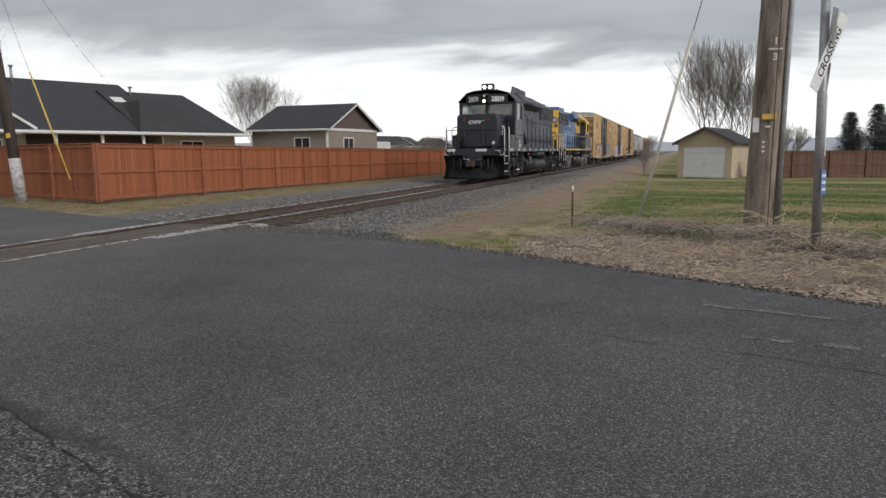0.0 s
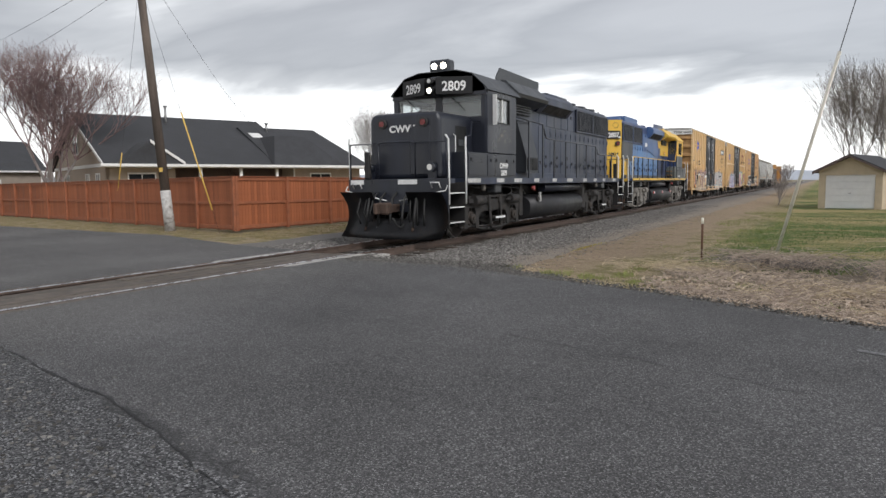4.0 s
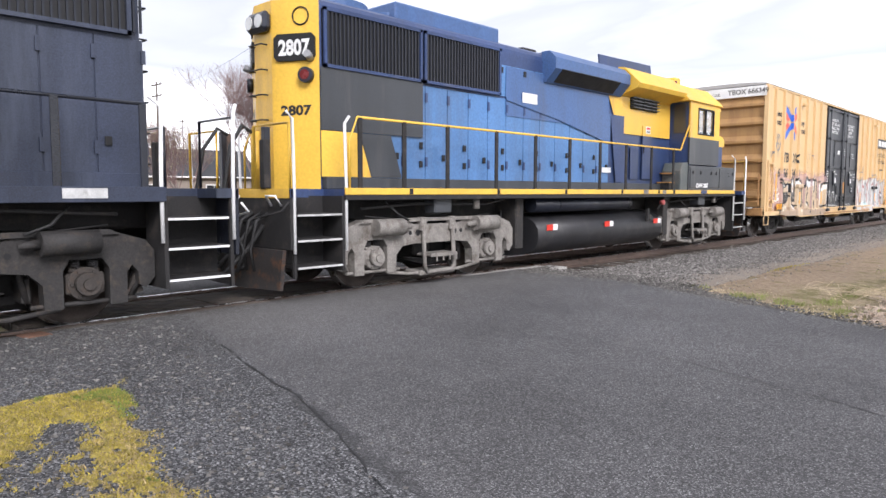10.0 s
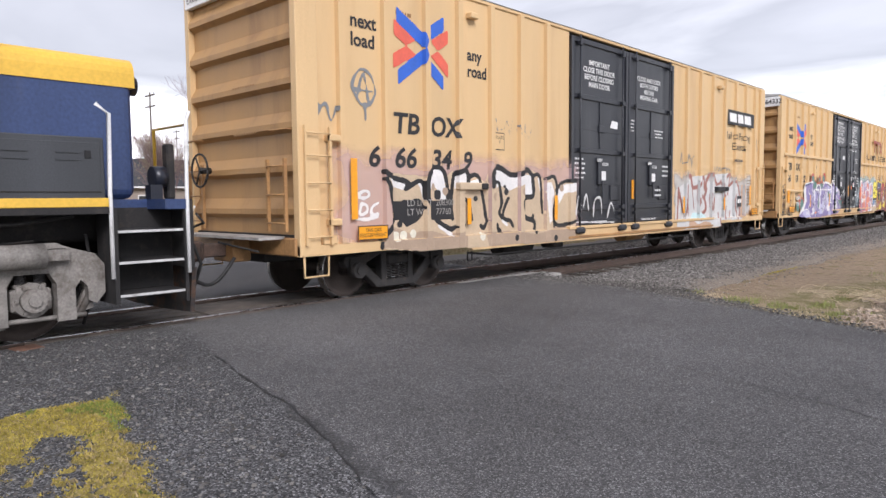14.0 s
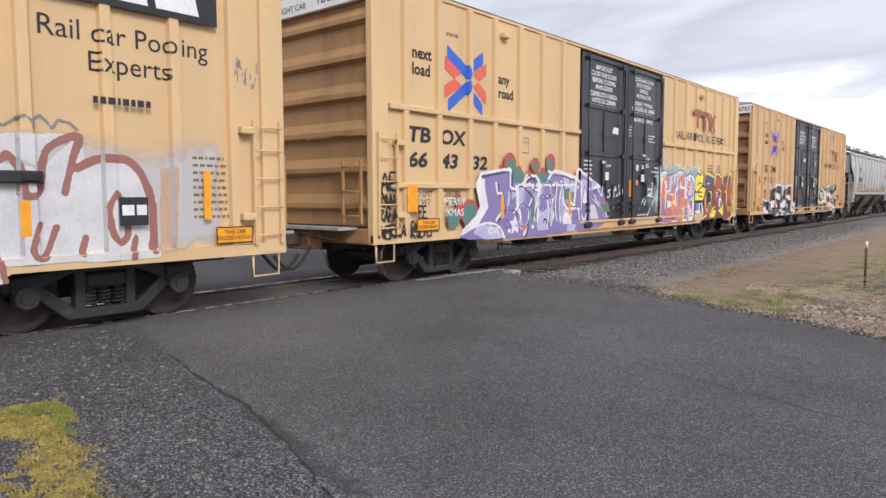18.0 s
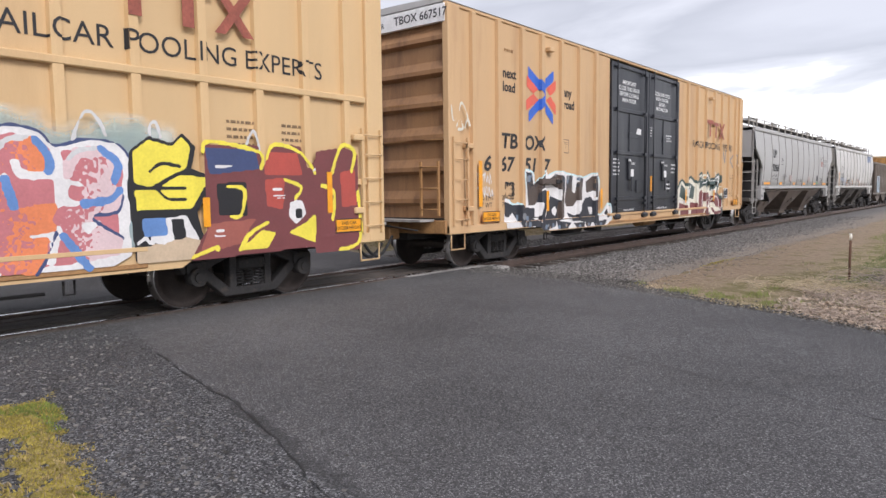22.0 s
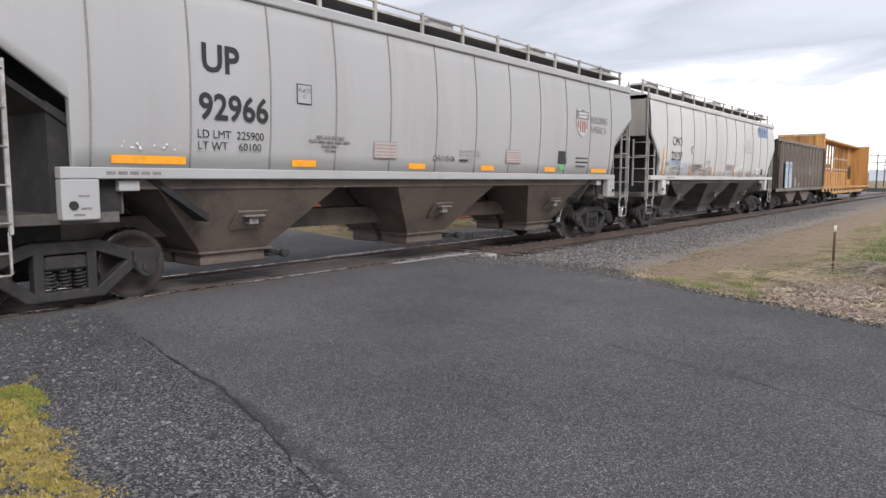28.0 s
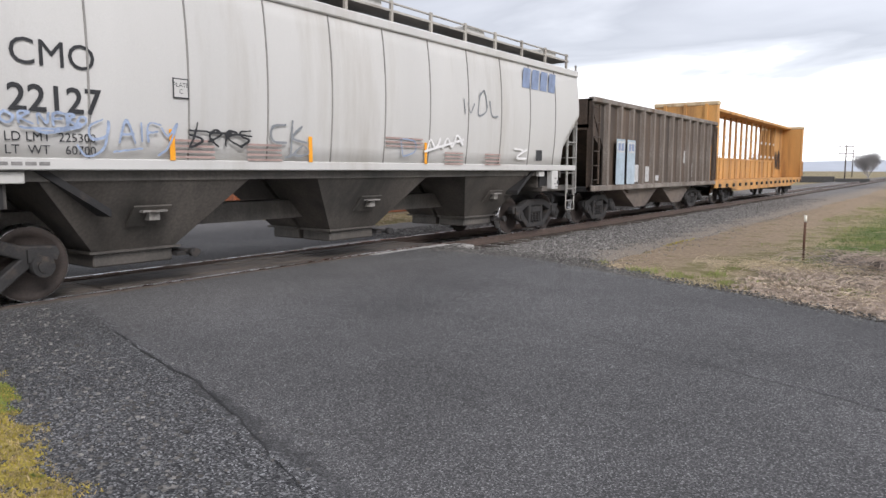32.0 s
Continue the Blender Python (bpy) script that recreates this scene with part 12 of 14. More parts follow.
    for k in range(5):
        y = 3.2 + 0.9 * k
        part("lift_lug", tube([(0.7, y, 4.46), (0.7, y + 0.04, 4.55), (0.7, y + 0.1, 4.55), (0.7, y + 0.14, 4.46)], 0.015, 5), body, loco)
    # ---- cab ----
    front = body if blue else M_BLACK
    cab_m = M_YELLOW if blue else front
    zw0, zw1 = 3.12, 3.84
    for s in (-1, 1):
        a, b = sorted((s * 1.44, s * 1.5))
        low_m = M_DARKGREY if blue else front
        part("cab_side_lower", box(a, b, -6.12, -4.18, 2.30, 3.02, 0.006), low_m, loco)
        part("cab_side_sill", box(a, b, -6.12, -4.18, 3.02, zw0), cab_m, loco)
        part("cab_side_post", box(a, b, -6.12, -5.72, zw0, 4.02), cab_m, loco)
        part("cab_side_post", box(a, b, -4.66, -4.18, zw0, 4.02), cab_m, loco)
        part("cab_side_head", box(a, b, -5.72, -4.66, zw1, 4.02), cab_m, loco)
        w = part("cab_window", box(min(s * 1.455, s * 1.47), max(s * 1.455, s * 1.47), -5.72, -4.66, zw0, zw1), M_GLASS, loco)
        for q in (rect(-5.72, -5.68, zw0, zw1), rect(-4.70, -4.66, zw0, zw1), rect(-5.2, -5.15, zw0, zw1), rect(-5.72, -4.66, zw0, zw0 + 0.035), rect(-5.72, -4.66, zw1 - 0.035, zw1)):
            part("window_frame", prism(q, 0, min(s * 1.47, s * 1.515), max(s * 1.47, s * 1.515)), M_GRILLE if blue or q[0][0] != -5.2 else M_LENS, w)
        if not blue:
            part("wind_deflector", box(min(s * 1.5, s * 1.62), max(s * 1.5, s * 1.62), -5.79, -5.765, zw0 - 0.05, zw1 + 0.05), M_WHITE, w)
        part("battery_box", box(min(s * 0.95, s * 1.5), max(s * 0.95, s * 1.5), -7.33, -4.18, 1.60, 2.28, 0.012), M_DARKGREY if blue else front, loco)
        for y0, y1 in ((-7.28, -6.2), (-6.15, -4.25)):
            part("box_lid", box(min(s * 1.5, s * 1.518), max(s * 1.5, s * 1.518), y0, y1, 1.68, 2.22, 0.006), M_DARKGREY if blue else front, loco)
        for y in (-7.15, -5.95, -5.6, -4.9, -4.4):
            part("lid_latch", box(min(s * 1.515, s * 1.535), max(s * 1.515, s * 1.535), y - 0.03, y + 0.03, 2.05, 2.13), M_GRILLE, loco)
        for y in (-6.95, -6.45):
            for z in (2.02, 2.1):
                part("vent_louvre", box(min(s * 1.515, s * 1.53), max(s * 1.515, s * 1.53), y - 0.12, y + 0.12, z, z + 0.02), front if not blue else M_DARKGREY, loco)
    roof = [(1.56, 3.98), (1.5, 4.06), (1.08, 4.46), (0.6, 4.58), (-0.6, 4.58), (-1.08, 4.46), (-1.5, 4.06), (-1.56, 3.98), (-1.46, 3.96), (1.46, 3.96)]
    part("cab_roof", prism(roof, 1, -6.2, -3.95), M_DARKGREY if not blue else M_YELLOW, loco)
    part("cab_rear_wall", box(-1.46, 1.46, -4.24, -4.18, 1.6, 4.0), M_DEEPBLUE if blue else front, loco)
    for s in (-1, 1):
        part("cab_rear_window", box(min(s * 1.05, s * 1.38), max(s * 1.05, s * 1.38), -4.18, -4.165, 3.15, 3.9), M_GLASS, loco)
    # cab front: wall with window openings, number boards above
    part("cab_front_lower", box(-1.46, 1.46, -6.14, -6.08, 2.28, 3.3), M_BLACK if not blue else M_DEEPBLUE, loco)
    for x0, x1 in ((-1.46, -1.32), (-0.1, 0.1), (1.32, 1.46)):
        part("cab_front_post", box(x0, x1, -6.14, -6.08, 3.3, 3.88), cab_m, loco)
    for x0, x1 in ((-1.32, -0.1), (0.1, 1.32)):
        part("windscreen", box(x0, x1, -6.115, -6.10, 3.3, 3.88), M_GLASS, loco)
        part("wiper", tube([(x0 + 0.3, -6.15, 3.86), (x0 + 0.75, -6.16, 3.45)], 0.012, 5), M_GRILLE, loco)
    part("cab_front_head", prism([(-1.5, 3.86), (1.5, 3.86), (1.44, 4.1), (1.06, 4.44), (0.6, 4.56), (-0.6, 4.56), (-1.06, 4.44), (-1.44, 4.1)], 1, -6.2, -6.08), cab_m if blue else M_BLACK, loco)
    for s in (-1, 1):
        bm = prism([(s * 0.18, -6.60), (s * 1.10, -6.25), (s * 1.10, -6.19), (s * 0.18, -6.19)], 2, 3.90, 4.36)
        part("number_board", bm, M_GRILLE, loco, "black number board with white figures")
    part("light_bracket", box(-0.16, 0.16, -6.34, -6.18, 3.86, 4.42, 0.03), cab_m, loco)
    for z, m, r in ((4.0, M_LAMP if not blue else M_LENS, 0.07), (4.26, M_LENS, 0.055)):
        bm = cyl((0, -6.33, z), (0, -6.66, z), r + 0.03, n=16)
        ho = part("lamp_housing", bm, M_GRILLE, loco)
        part("lamp_lens", cyl((0, -6.66, z), (0, -6.675, z), r, n=16), m, ho)
    hb = part("headlight_box", box(-0.32, 0.32, -6.1, -5.75, 4.56, 4.92, 0.05), M_BLACK if not blue else M_YELLOW, loco)
    for x in (-0.145, 0.145):
        part("headlight", cyl((x, -6.1, 4.74), (x, -6.13, 4.74), 0.085, n=18), M_LAMP if not blue else M_LENS, hb, "lit twin headlight" if not blue else "")
    part("horn", tube([(0.3, -5.0, 4.56), (0.3, -5.0, 4.64), (0.3, -5.35, 4.66)], 0.04, 8), M_UNDER, loco)
    part("roof_beacon", cyl((-0.45, -5.4, 4.56), (-0.45, -5.4, 4.74), 0.07, n=12), M_REDLENS, loco)
    # ---- short hood (nose) ----
    ns = 0.92 if blue else 1.06
    nose = part("short_hood", rounded_hood(-7.92 if blue else -7.98, -6.1, ns, 1.60, 3.3, 0.2), M_BLACK if not blue else M_DEEPBLUE, loco)
    soften(nose, 0.12, 3)
    if blue:
        part("nose_top", rounded_hood(-7.935, -6.12, ns + 0.015, 2.95, 3.315, 0.2), M_YELLOW, loco)
    part("nose_door", box(0.2, 0.8, -8.005, -7.95, 1.7, 2.95, 0.02) if not blue else box(-0.3, 0.3, -7.945, -7.9, 1.7, 2.9, 0.02), M_BLACK if not blue else M_DEEPBLUE, loco)
    if not blue:
        for s in (-1, 1):
            # flat near-black sheet instead of a real recess and its shade
            part("side_recess", box(min(s * 1.02, s * 1.066), max(s * 1.02, s * 1.066), -7.15, -6.55, 1.62, 2.98, 0.01), M_GRILLE, loco, "side door recess, its shade a near-black sheet")
            part("recess_step", box(min(s * 1.03, s * 1.09), max(s * 1.03, s * 1.09), -7.0, -6.7, 2.45, 2.62, 0.01), M_DARKGREY, loco)
    for x in (-0.62, 0.62):
        bm = cyl((x, -7.9, 3.02), (x, -8.06, 3.02), 0.12, n=16)
        cl = part("class_lamp", bm, M_BLACK if blue else M_TRUCK, loco)
        part("red_lens", cyl((x, -8.06, 3.02), (x, -8.07, 3.02), 0.075, n=14), M_REDLENS, cl)
        dl = part("ditch_light", cyl((x * 1.5, -8.1, 1.88), (x * 1.5, -8.26, 1.88), 0.13, n=16), M_BLACK, loco)
        part("ditch_lens", cyl((x * 1.5, -8.26, 1.88), (x * 1.5, -8.275, 1.88), 0.075, n=16), M_LENS, dl)
        part("ditch_bracket", box(x * 1.5 - 0.08, x * 1.5 + 0.08, -8.2, -8.05, 1.6, 1.78), M_BLACK, loco)
    # ---- ends: pilot plates, steps, rails, hoses ----
    for e in (-1, 1):
        y = e * 8.3
        part("end_plate", box(-1.5, 1.5, min(y, y + e * 0.05), max(y, y + e * 0.05), 0.75, 1.60, 0.01), front if not blue else M_UNDER, loco)
        if blue:
            flat("end_stripe", rect(-1.48, 1.48, 1.47, 1.60), loco, M_YELLOW, 8.357, "-y" if e < 0 else "+y", "yellow stripe on the end sill")
        coupler(loco, y + e * 0.02, e, 0.86)
        for s in (-1, 1):
            st = part("step_well", box(min(s * 1.42, s * 1.47), max(s * 1.42, s * 1.47), min(y - e * 0.02, y - e * 0.06), max(y - e * 0.02, y - e * 0.06), 0.35, 1.5), M_UNDER, loco)
            part("step_riser", box(min(s * 0.95, s * 1.0), max(s * 0.95, s * 1.0), min(y, y - e * 0.85), max(y, y - e * 0.85), 0.4, 1.5), M_UNDER, st)
            part("step_side", box(min(s * 0.98, s * 1.48), max(s * 0.98, s * 1.48), min(y - e * 0.85, y - e * 0.9), max(y - e * 0.85, y - e * 0.9), 0.4, 1.5), M_UNDER, st)
            for z in (0.48, 0.86, 1.22):
                k = part("step", box(min(s * 1.0, s * 1.47), max(s * 1.0, s * 1.47), min(y - e * 0.08, y - e * 0.85), max(y - e * 0.08, y - e * 0.85), z, z + 0.03), M_UNDER, st)
                part("step_edge", box(min(s * 1.468, s * 1.482), max(s * 1.468, s * 1.482), min(y - e * 0.08, y - e * 0.85), max(y - e * 0.08, y - e * 0.85), z - 0.004, z + 0.024), M_STRIPE if blue else M_WHITE, st, "white step edge")
            for q in (0.02, 0.92):
                pts = [(s * 1.49, y - e * q, 0.95 if not blue else 0.7), (s * 1.49, y - e * q, 1.7), (s * 1.49, y - e * (q - 0.02), 2.55), (s * 1.44, y - e * (q + (0.1 if q > 0.5 else -0.08)), 2.66)]
                part("grab_iron", tube(pts, 0.024, 8), M_WHITE, loco, "white grab iron")
            part("end_rail", tube([(s * 1.44, y + e * 0.02, 1.6), (s * 1.44, y + e * 0.02, 2.5), (s * 0.55, y + e * 0.02, 2.5), (s * 0.55, y + e * 0.02, 1.6)], 0.022, 8), M_BLACK if not blue else M_YELLOW, loco)
            for k in range(3):
                x = s * (0.55 + 0.2 * k)
                pts = [(x, y + e * 0.06, 1.25), (x, y + e * 0.25, 1.15), (x + s * 0.05, y + e * 0.38, 0.75), (x, y + e * 0.3, 0.45)]
                part("end_hose", tube(pts, 0.024, 6), M_HOSE, loco)
            part("lift_bar", tube([(s * 1.5, y + e * 0.08, 1.42), (s * 1.5, y + e * 0.18, 1.3), (s * 0.2, y + e * 0.22, 1.05)], 0.016, 6), M_WHITE if not blue else M_UNDER, loco)
            part("corner_grab", tube([(s * 1.3, y + e * 0.07, 1.36), (s * 1.3, y + e * 0.16, 1.50), (s * 1.06, y + e * 0.16, 1.50), (s * 1.06, y + e * 0.07, 1.36)], 0.018, 6), M_WHITE, loco)
        part("mu_stand", box(-0.95, -0.8, min(y, y + e * 0.1), max(y, y + e * 0.1), 1.6, 2.3, 0.02), M_UNDER, loco)
    # snow plough in front
    if not blue:
        part("front_rail", tube([(-0.55, -8.32, 2.50), (-0.4, -8.32, 2.53), (0.4, -8.32, 2.53), (0.55, -8.32, 2.50)], 0.022, 8), M_BLACK, loco)
        for s in (-1, 1):
            part("nose_grab", tube([(s * 1.05, -7.25, 1.75), (s * 1.12, -7.25, 1.8), (s * 1.12, -7.25, 2.7), (s * 1.05, -7.25, 2.75)], 0.016, 6), M_WHITE, loco, "white grab iron")
            part("cab_rail", tube([(s * 1.44, -7.22, 2.66), (s * 1.30, -6.75, 2.74), (s * 1.22, -6.5, 3.12), (s * 1.25, -6.15, 3.14)], 0.022, 8), M_BLACK, loco)
        for k in range(5):
            x = -0.7 + 0.35 * k
            part("plough_hose", tube([(x, -8.34, 1.25), (x + 0.05, -8.62, 1.1), (x + 0.1, -8.8, 0.7), (x + 0.02, -8.74, 0.38)], 0.03, 6), M_HOSE, loco)
            part("hose_end", tube([(x + 0.02, -8.74, 0.40), (x - 0.02, -8.72, 0.28)], 0.036, 6), M_LENS if k % 2 else M_COUPLER, loco)
        bm = bmesh.new()
        n = 7
        rows = []
        for i in range(n + 1):
            k = i / n
            z = 0.12 + 1.15 * k
            bow = 0.42 * (0.5 - k) ** 2 * 4
            rows.append([bm.verts.new((x, -8.36 - bow * (0.55 + 0.2 * abs(x)) - 0.35 * (1.5 - abs(x)) * (1 - 0.75 * k), z)) for x in (-1.5, -1.0, -0.5, 0, 0.5, 1.0, 1.5)])
        for u, v in zip(rows, rows[1:]):
            for j in range(6):
                if u[0].co.z > 0.55 and j in (2, 3):
                    continue
                bm.faces.new((u[j], u[j + 1], v[j + 1], v[j])).smooth = True
        bmesh.ops.solidify(bm, geom=bm.faces[:], thickness=0.03)
        part("snow_plough", bm, M_PLOUGH, loco, "black curved snow plough")
    else:
        for e in (-1, 1):
            part("pilot_plough", prism([(-1.4, 0.75), (1.4, 0.75), (1.3, 0.18), (0.3, 0.14), (-0.3, 0.14), (-1.3, 0.18)], 1, min(e * 8.36, e * 8.42), max(e * 8.36, e * 8.42)), M_PILOT, loco)
    # ---- tanks, trucks, underfloor ----
    out = []
    for k in range(28):
        a = 2 * math.pi * k / 28
        c, d = math.cos(a), math.sin(a)
        out.append((1.42 * math.copysign(abs(c) ** 0.5, c), 0.68 + 0.44 * math.copysign(abs(d) ** 0.75, d)))
    tank = part("fuel_tank", prism(out, 1, -2.85, 2.5), M_TANK, loco, "black fuel tank")
    for f in tank.data.polygons:
        f.use_smooth = len(f.vertices) == 4
    for s in (-1, 1):
        part("air_reservoir", cyl((s * 1.22, -1.4, 1.30), (s * 1.22, 2.5, 1.30), 0.15, n=18), M_BLACK, loco)
        part("sight_gauge", box(min(s * 1.40, s * 1.46), max(s * 1.40, s * 1.46), -2.1, -2.0, 0.85, 1.15), M_LENS if not blue else M_UNDER, tank)
        part("filler_cap", cyl((s * 1.38, -2.2, 0.93), (s * 1.46, -2.2, 0.93), 0.07, n=12), M_TRUCK, tank)
        if blue:
            for y in (-2.6, -0.25, 2.0):
                flat("tank_reflector", rect(y, y + 0.22, 0.78, 0.90), tank, M_RED, 1.43, "+x" if s > 0 else "-x", "red and white reflector")
                flat("tank_reflector", rect(y - 0.16, y, 0.78, 0.90), tank, M_WHITE, 1.43, "+x" if s > 0 else "-x")
        part("emergency_valve", cyl((s * 1.42, -2.75, 1.3), (s * 1.52, -2.75, 1.3), 0.06, n=10), M_FADERED, loco, "small red emergency cap")
        for y in (-5.25, 5.25):
            part("bearing_bracket", box(min(s * 1.15, s * 1.42), max(s * 1.15, s * 1.42), y - 0.22, y + 0.2, 1.2, 1.46, 0.02), M_DARKGREY, loco)
            part("sand_filler", cyl((s * 1.38, y - 0.9, 1.46), (s * 1.38, y - 0.9, 1.26), 0.06, n=10), M_TRUCK_G, loco)
            part("wheel_pipe", tube([(s * 1.3, y - 1.8, 1.42), (s * 1.34, y - 1.2, 1.34), (s * 1.34, y + 0.6, 1.36), (s * 1.3, y + 1.7, 1.30)], 0.022, 6), M_UNDER, loco)
            part("brake_hose", tube([(s * 1.3, y + 1.2, 1.4), (s * 1.38, y + 1.0, 1.2), (s * 1.36, y + 0.75, 1.1)], 0.018, 6), M_HOSE, loco)
        part("side_pipe", tube([(s * 1.05, -4.0, 1.35), (s * 1.25, -3.2, 1.32), (s * 1.25, -2.9, 1.1)], 0.03, 6), M_UNDER, loco)
        for y in (-3.3, 2.95):
            part("tank_bracket", box(min(s * 0.75, s * 1.3), max(s * 0.75, s * 1.3), y - 0.12, y + 0.12, 0.45, 1.45, 0.02), M_TRUCK, loco)
    for y in (-5.25, 5.25):
        loco_truck(loco, y, tint, -1 if turned else 1)
    return loco


def side_rail(loco, s, runs, posts, m, top_m):
    """Walkway handrail: a bent top bar and its posts."""
    part("walkway_rail", tube([(s * 1.47, y, z) for y, z in runs], 0.021, 8), top_m, loco)
    for y, z in posts:
        part("rail_post", box(min(s * 1.455, s * 1.49), max(s * 1.455, s * 1.49), y - 0.04, y + 0.04, 1.5, z, 0.006), m, loco)


TURNED = set()
M_GREYGREEN = mat("weathered_grey_green_paint", (0.085, 0.098, 0.096), 0.5, 0, 0.25, 1.5, 40, 0.03, dirt=(0.15, 0.14, 0.125), dirt_amount=0.35)
M_GHOST = mat("ghost_of_old_lettering", (0.085, 0.098, 0.132), 0.7, 0, 0.5, 2.5, 60, 0.02, dirt=(0.035, 0.042, 0.062), dirt_amount=0.7)
l1 = locomotive(41.25, False, "black diesel locomotive with lit headlights and snow plough", "2809", M_NAVY, [M_NAVY], M_NAVY, M_TRUCK, False)
for s in (-1, 1):
    side_rail(l1, s, [(-4.15, 3.42), (-3.2, 3.38), (-1.9, 3.35), (-1.62, 2.92), (-0.95, 2.90), (3.95, 2.89), (4.3, 2.58), (7.2, 2.56)],
              [(-3.1, 3.38), (-1.9, 3.35), (-0.83, 2.9), (0.36, 2.9), (1.58, 2.88), (2.75, 2.88), (4.0, 2.87), (5.3, 2.58), (6.3, 2.57), (7.2, 2.56)], M_BLACK, M_BLACK)
text("RAILWAY", 0.46, l1, M_GHOST, (0.9475, -0.75, 3.0), bold=0.006, name="ghost_lettering", stretch=1.35)
text("CWW\n2809", 0.20, l1, M_WHITE, (1.521, -5.10, 1.885), align="CENTER", bold=0.009, name="cab_number", stretch=1.02)
text("CWW", 0.24, l1, M_WHITE, (-0.42, -8.0, 2.80), face="-y", bold=0.01, name="nose_mark", stretch=1.15)
text("2809", 0.36, l1, M_WHITE, (0.645, -6.43, 3.99), face="front_near", align="CENTER", bold=0.008, name="board_number", stretch=0.92)
text("2809", 0.36, l1, M_WHITE, (-0.645, -6.43, 3.99), face="front_far", align="CENTER", bold=0.008, name="board_number", stretch=0.92)
ridge = polygon([(-5.85, 2.58), (-4.25, 2.58), (-4.55, 2.72), (-4.85, 2.92), (-5.08, 3.02), (-5.25, 2.9), (-5.4, 2.86), (-5.62, 2.7)], 0)[0][0]
def scraped(Y, Z):
    h_ = np.sin(Y * 791.3) * np.sin(Z * 977.1 + Y * 311.7) * 43758.5
    return ridge(Y, Z) & ((h_ - np.floor(h_)) < 0.25 + 0.35 * np.sin(Y * 17 + 3 * Z) * np.sin(Z * 23))
spray(l1, -5.9, -4.2, 2.55, 3.06, lambda y: 1.498, [(scraped, 0)], [M_TRUCK_G], "scraped_emblem", 0.02, "scraped grey mountain-shaped patch")
for y in (-8.365,):
    for x0, x1 in ((-1.42, -1.0), (0.05, 0.62)):
        flat("end_stripe", rect(x0, x1, 1.46, 1.58), l1, M_WHITE, 8.357, "-y", "white reflective stripe")

l2 = locomotive(58.75, True, "yellow and blue diesel locomotive running long hood first", "2807", M_DEEPBLUE, [M_BLUE, M_BLUE, M_BLUE], M_YELLOW, M_TRUCK_G, True)
for s in (-1, 1):
    side_rail(l2, s, [(-4.2, 3.35), (-3.7, 2.66), (7.15, 2.66), (7.3, 2.3), (7.3, 1.6)], [(y, 2.66) for y in (-3.3, -2.1, -0.85, 0.3, 1.5, 2.7, 3.9, 5.2, 6.2, 7.1)], M_UNDER, M_YELLOW)
# paint areas of the near side, proud of the hood
for nm, pts, m, x in (("paint_field", rect(5.3, 7.44, 2.49, 3.42), M_DARKGREY, 0.981), ("paint_field", [(6.7, 2.48), (7.44, 2.48), (7.44, 1.79), (6.47, 1.79)], M_YELLOW, 0.982),
                      ("paint_field", [(6.04, 2.48), (6.69, 2.48), (6.46, 1.79), (5.8, 1.79)], M_DARKGREY, 0.9815), ("paint_field", [(-1.1, 3.4), (-0.95, 3.4), (-1.25, 1.8), (-1.6, 1.8), (-1.6, 3.4)], M_DEEPBLUE, 0.981),
                      ("paint_field", [(-4.1, 2.99), (-1.38, 2.99), (-0.75, 4.05), (-0.7, 4.2), (-4.1, 4.2)], M_YELLOW, 0.962),
                      ("paint_field", rect(-0.9, 3.0, 3.05, 4.0), M_MIDBLUE, 0.9605), ("paint_field", [(-0.95, 2.7), (1.2, 3.1), (3.0, 3.35), (3.0, 3.41), (-0.95, 3.41)], M_MIDBLUE, 0.9835)):
    flat(nm, pts, l2, m, x, "-x")
part("hood_end_face", prism([(-0.94, 7.43), (-0.24, 7.80), (0.24, 7.80), (0.94, 7.43)], 2, 1.6, 4.44), M_YELLOW, l2, "yellow wedge-shaped end of the long hood")
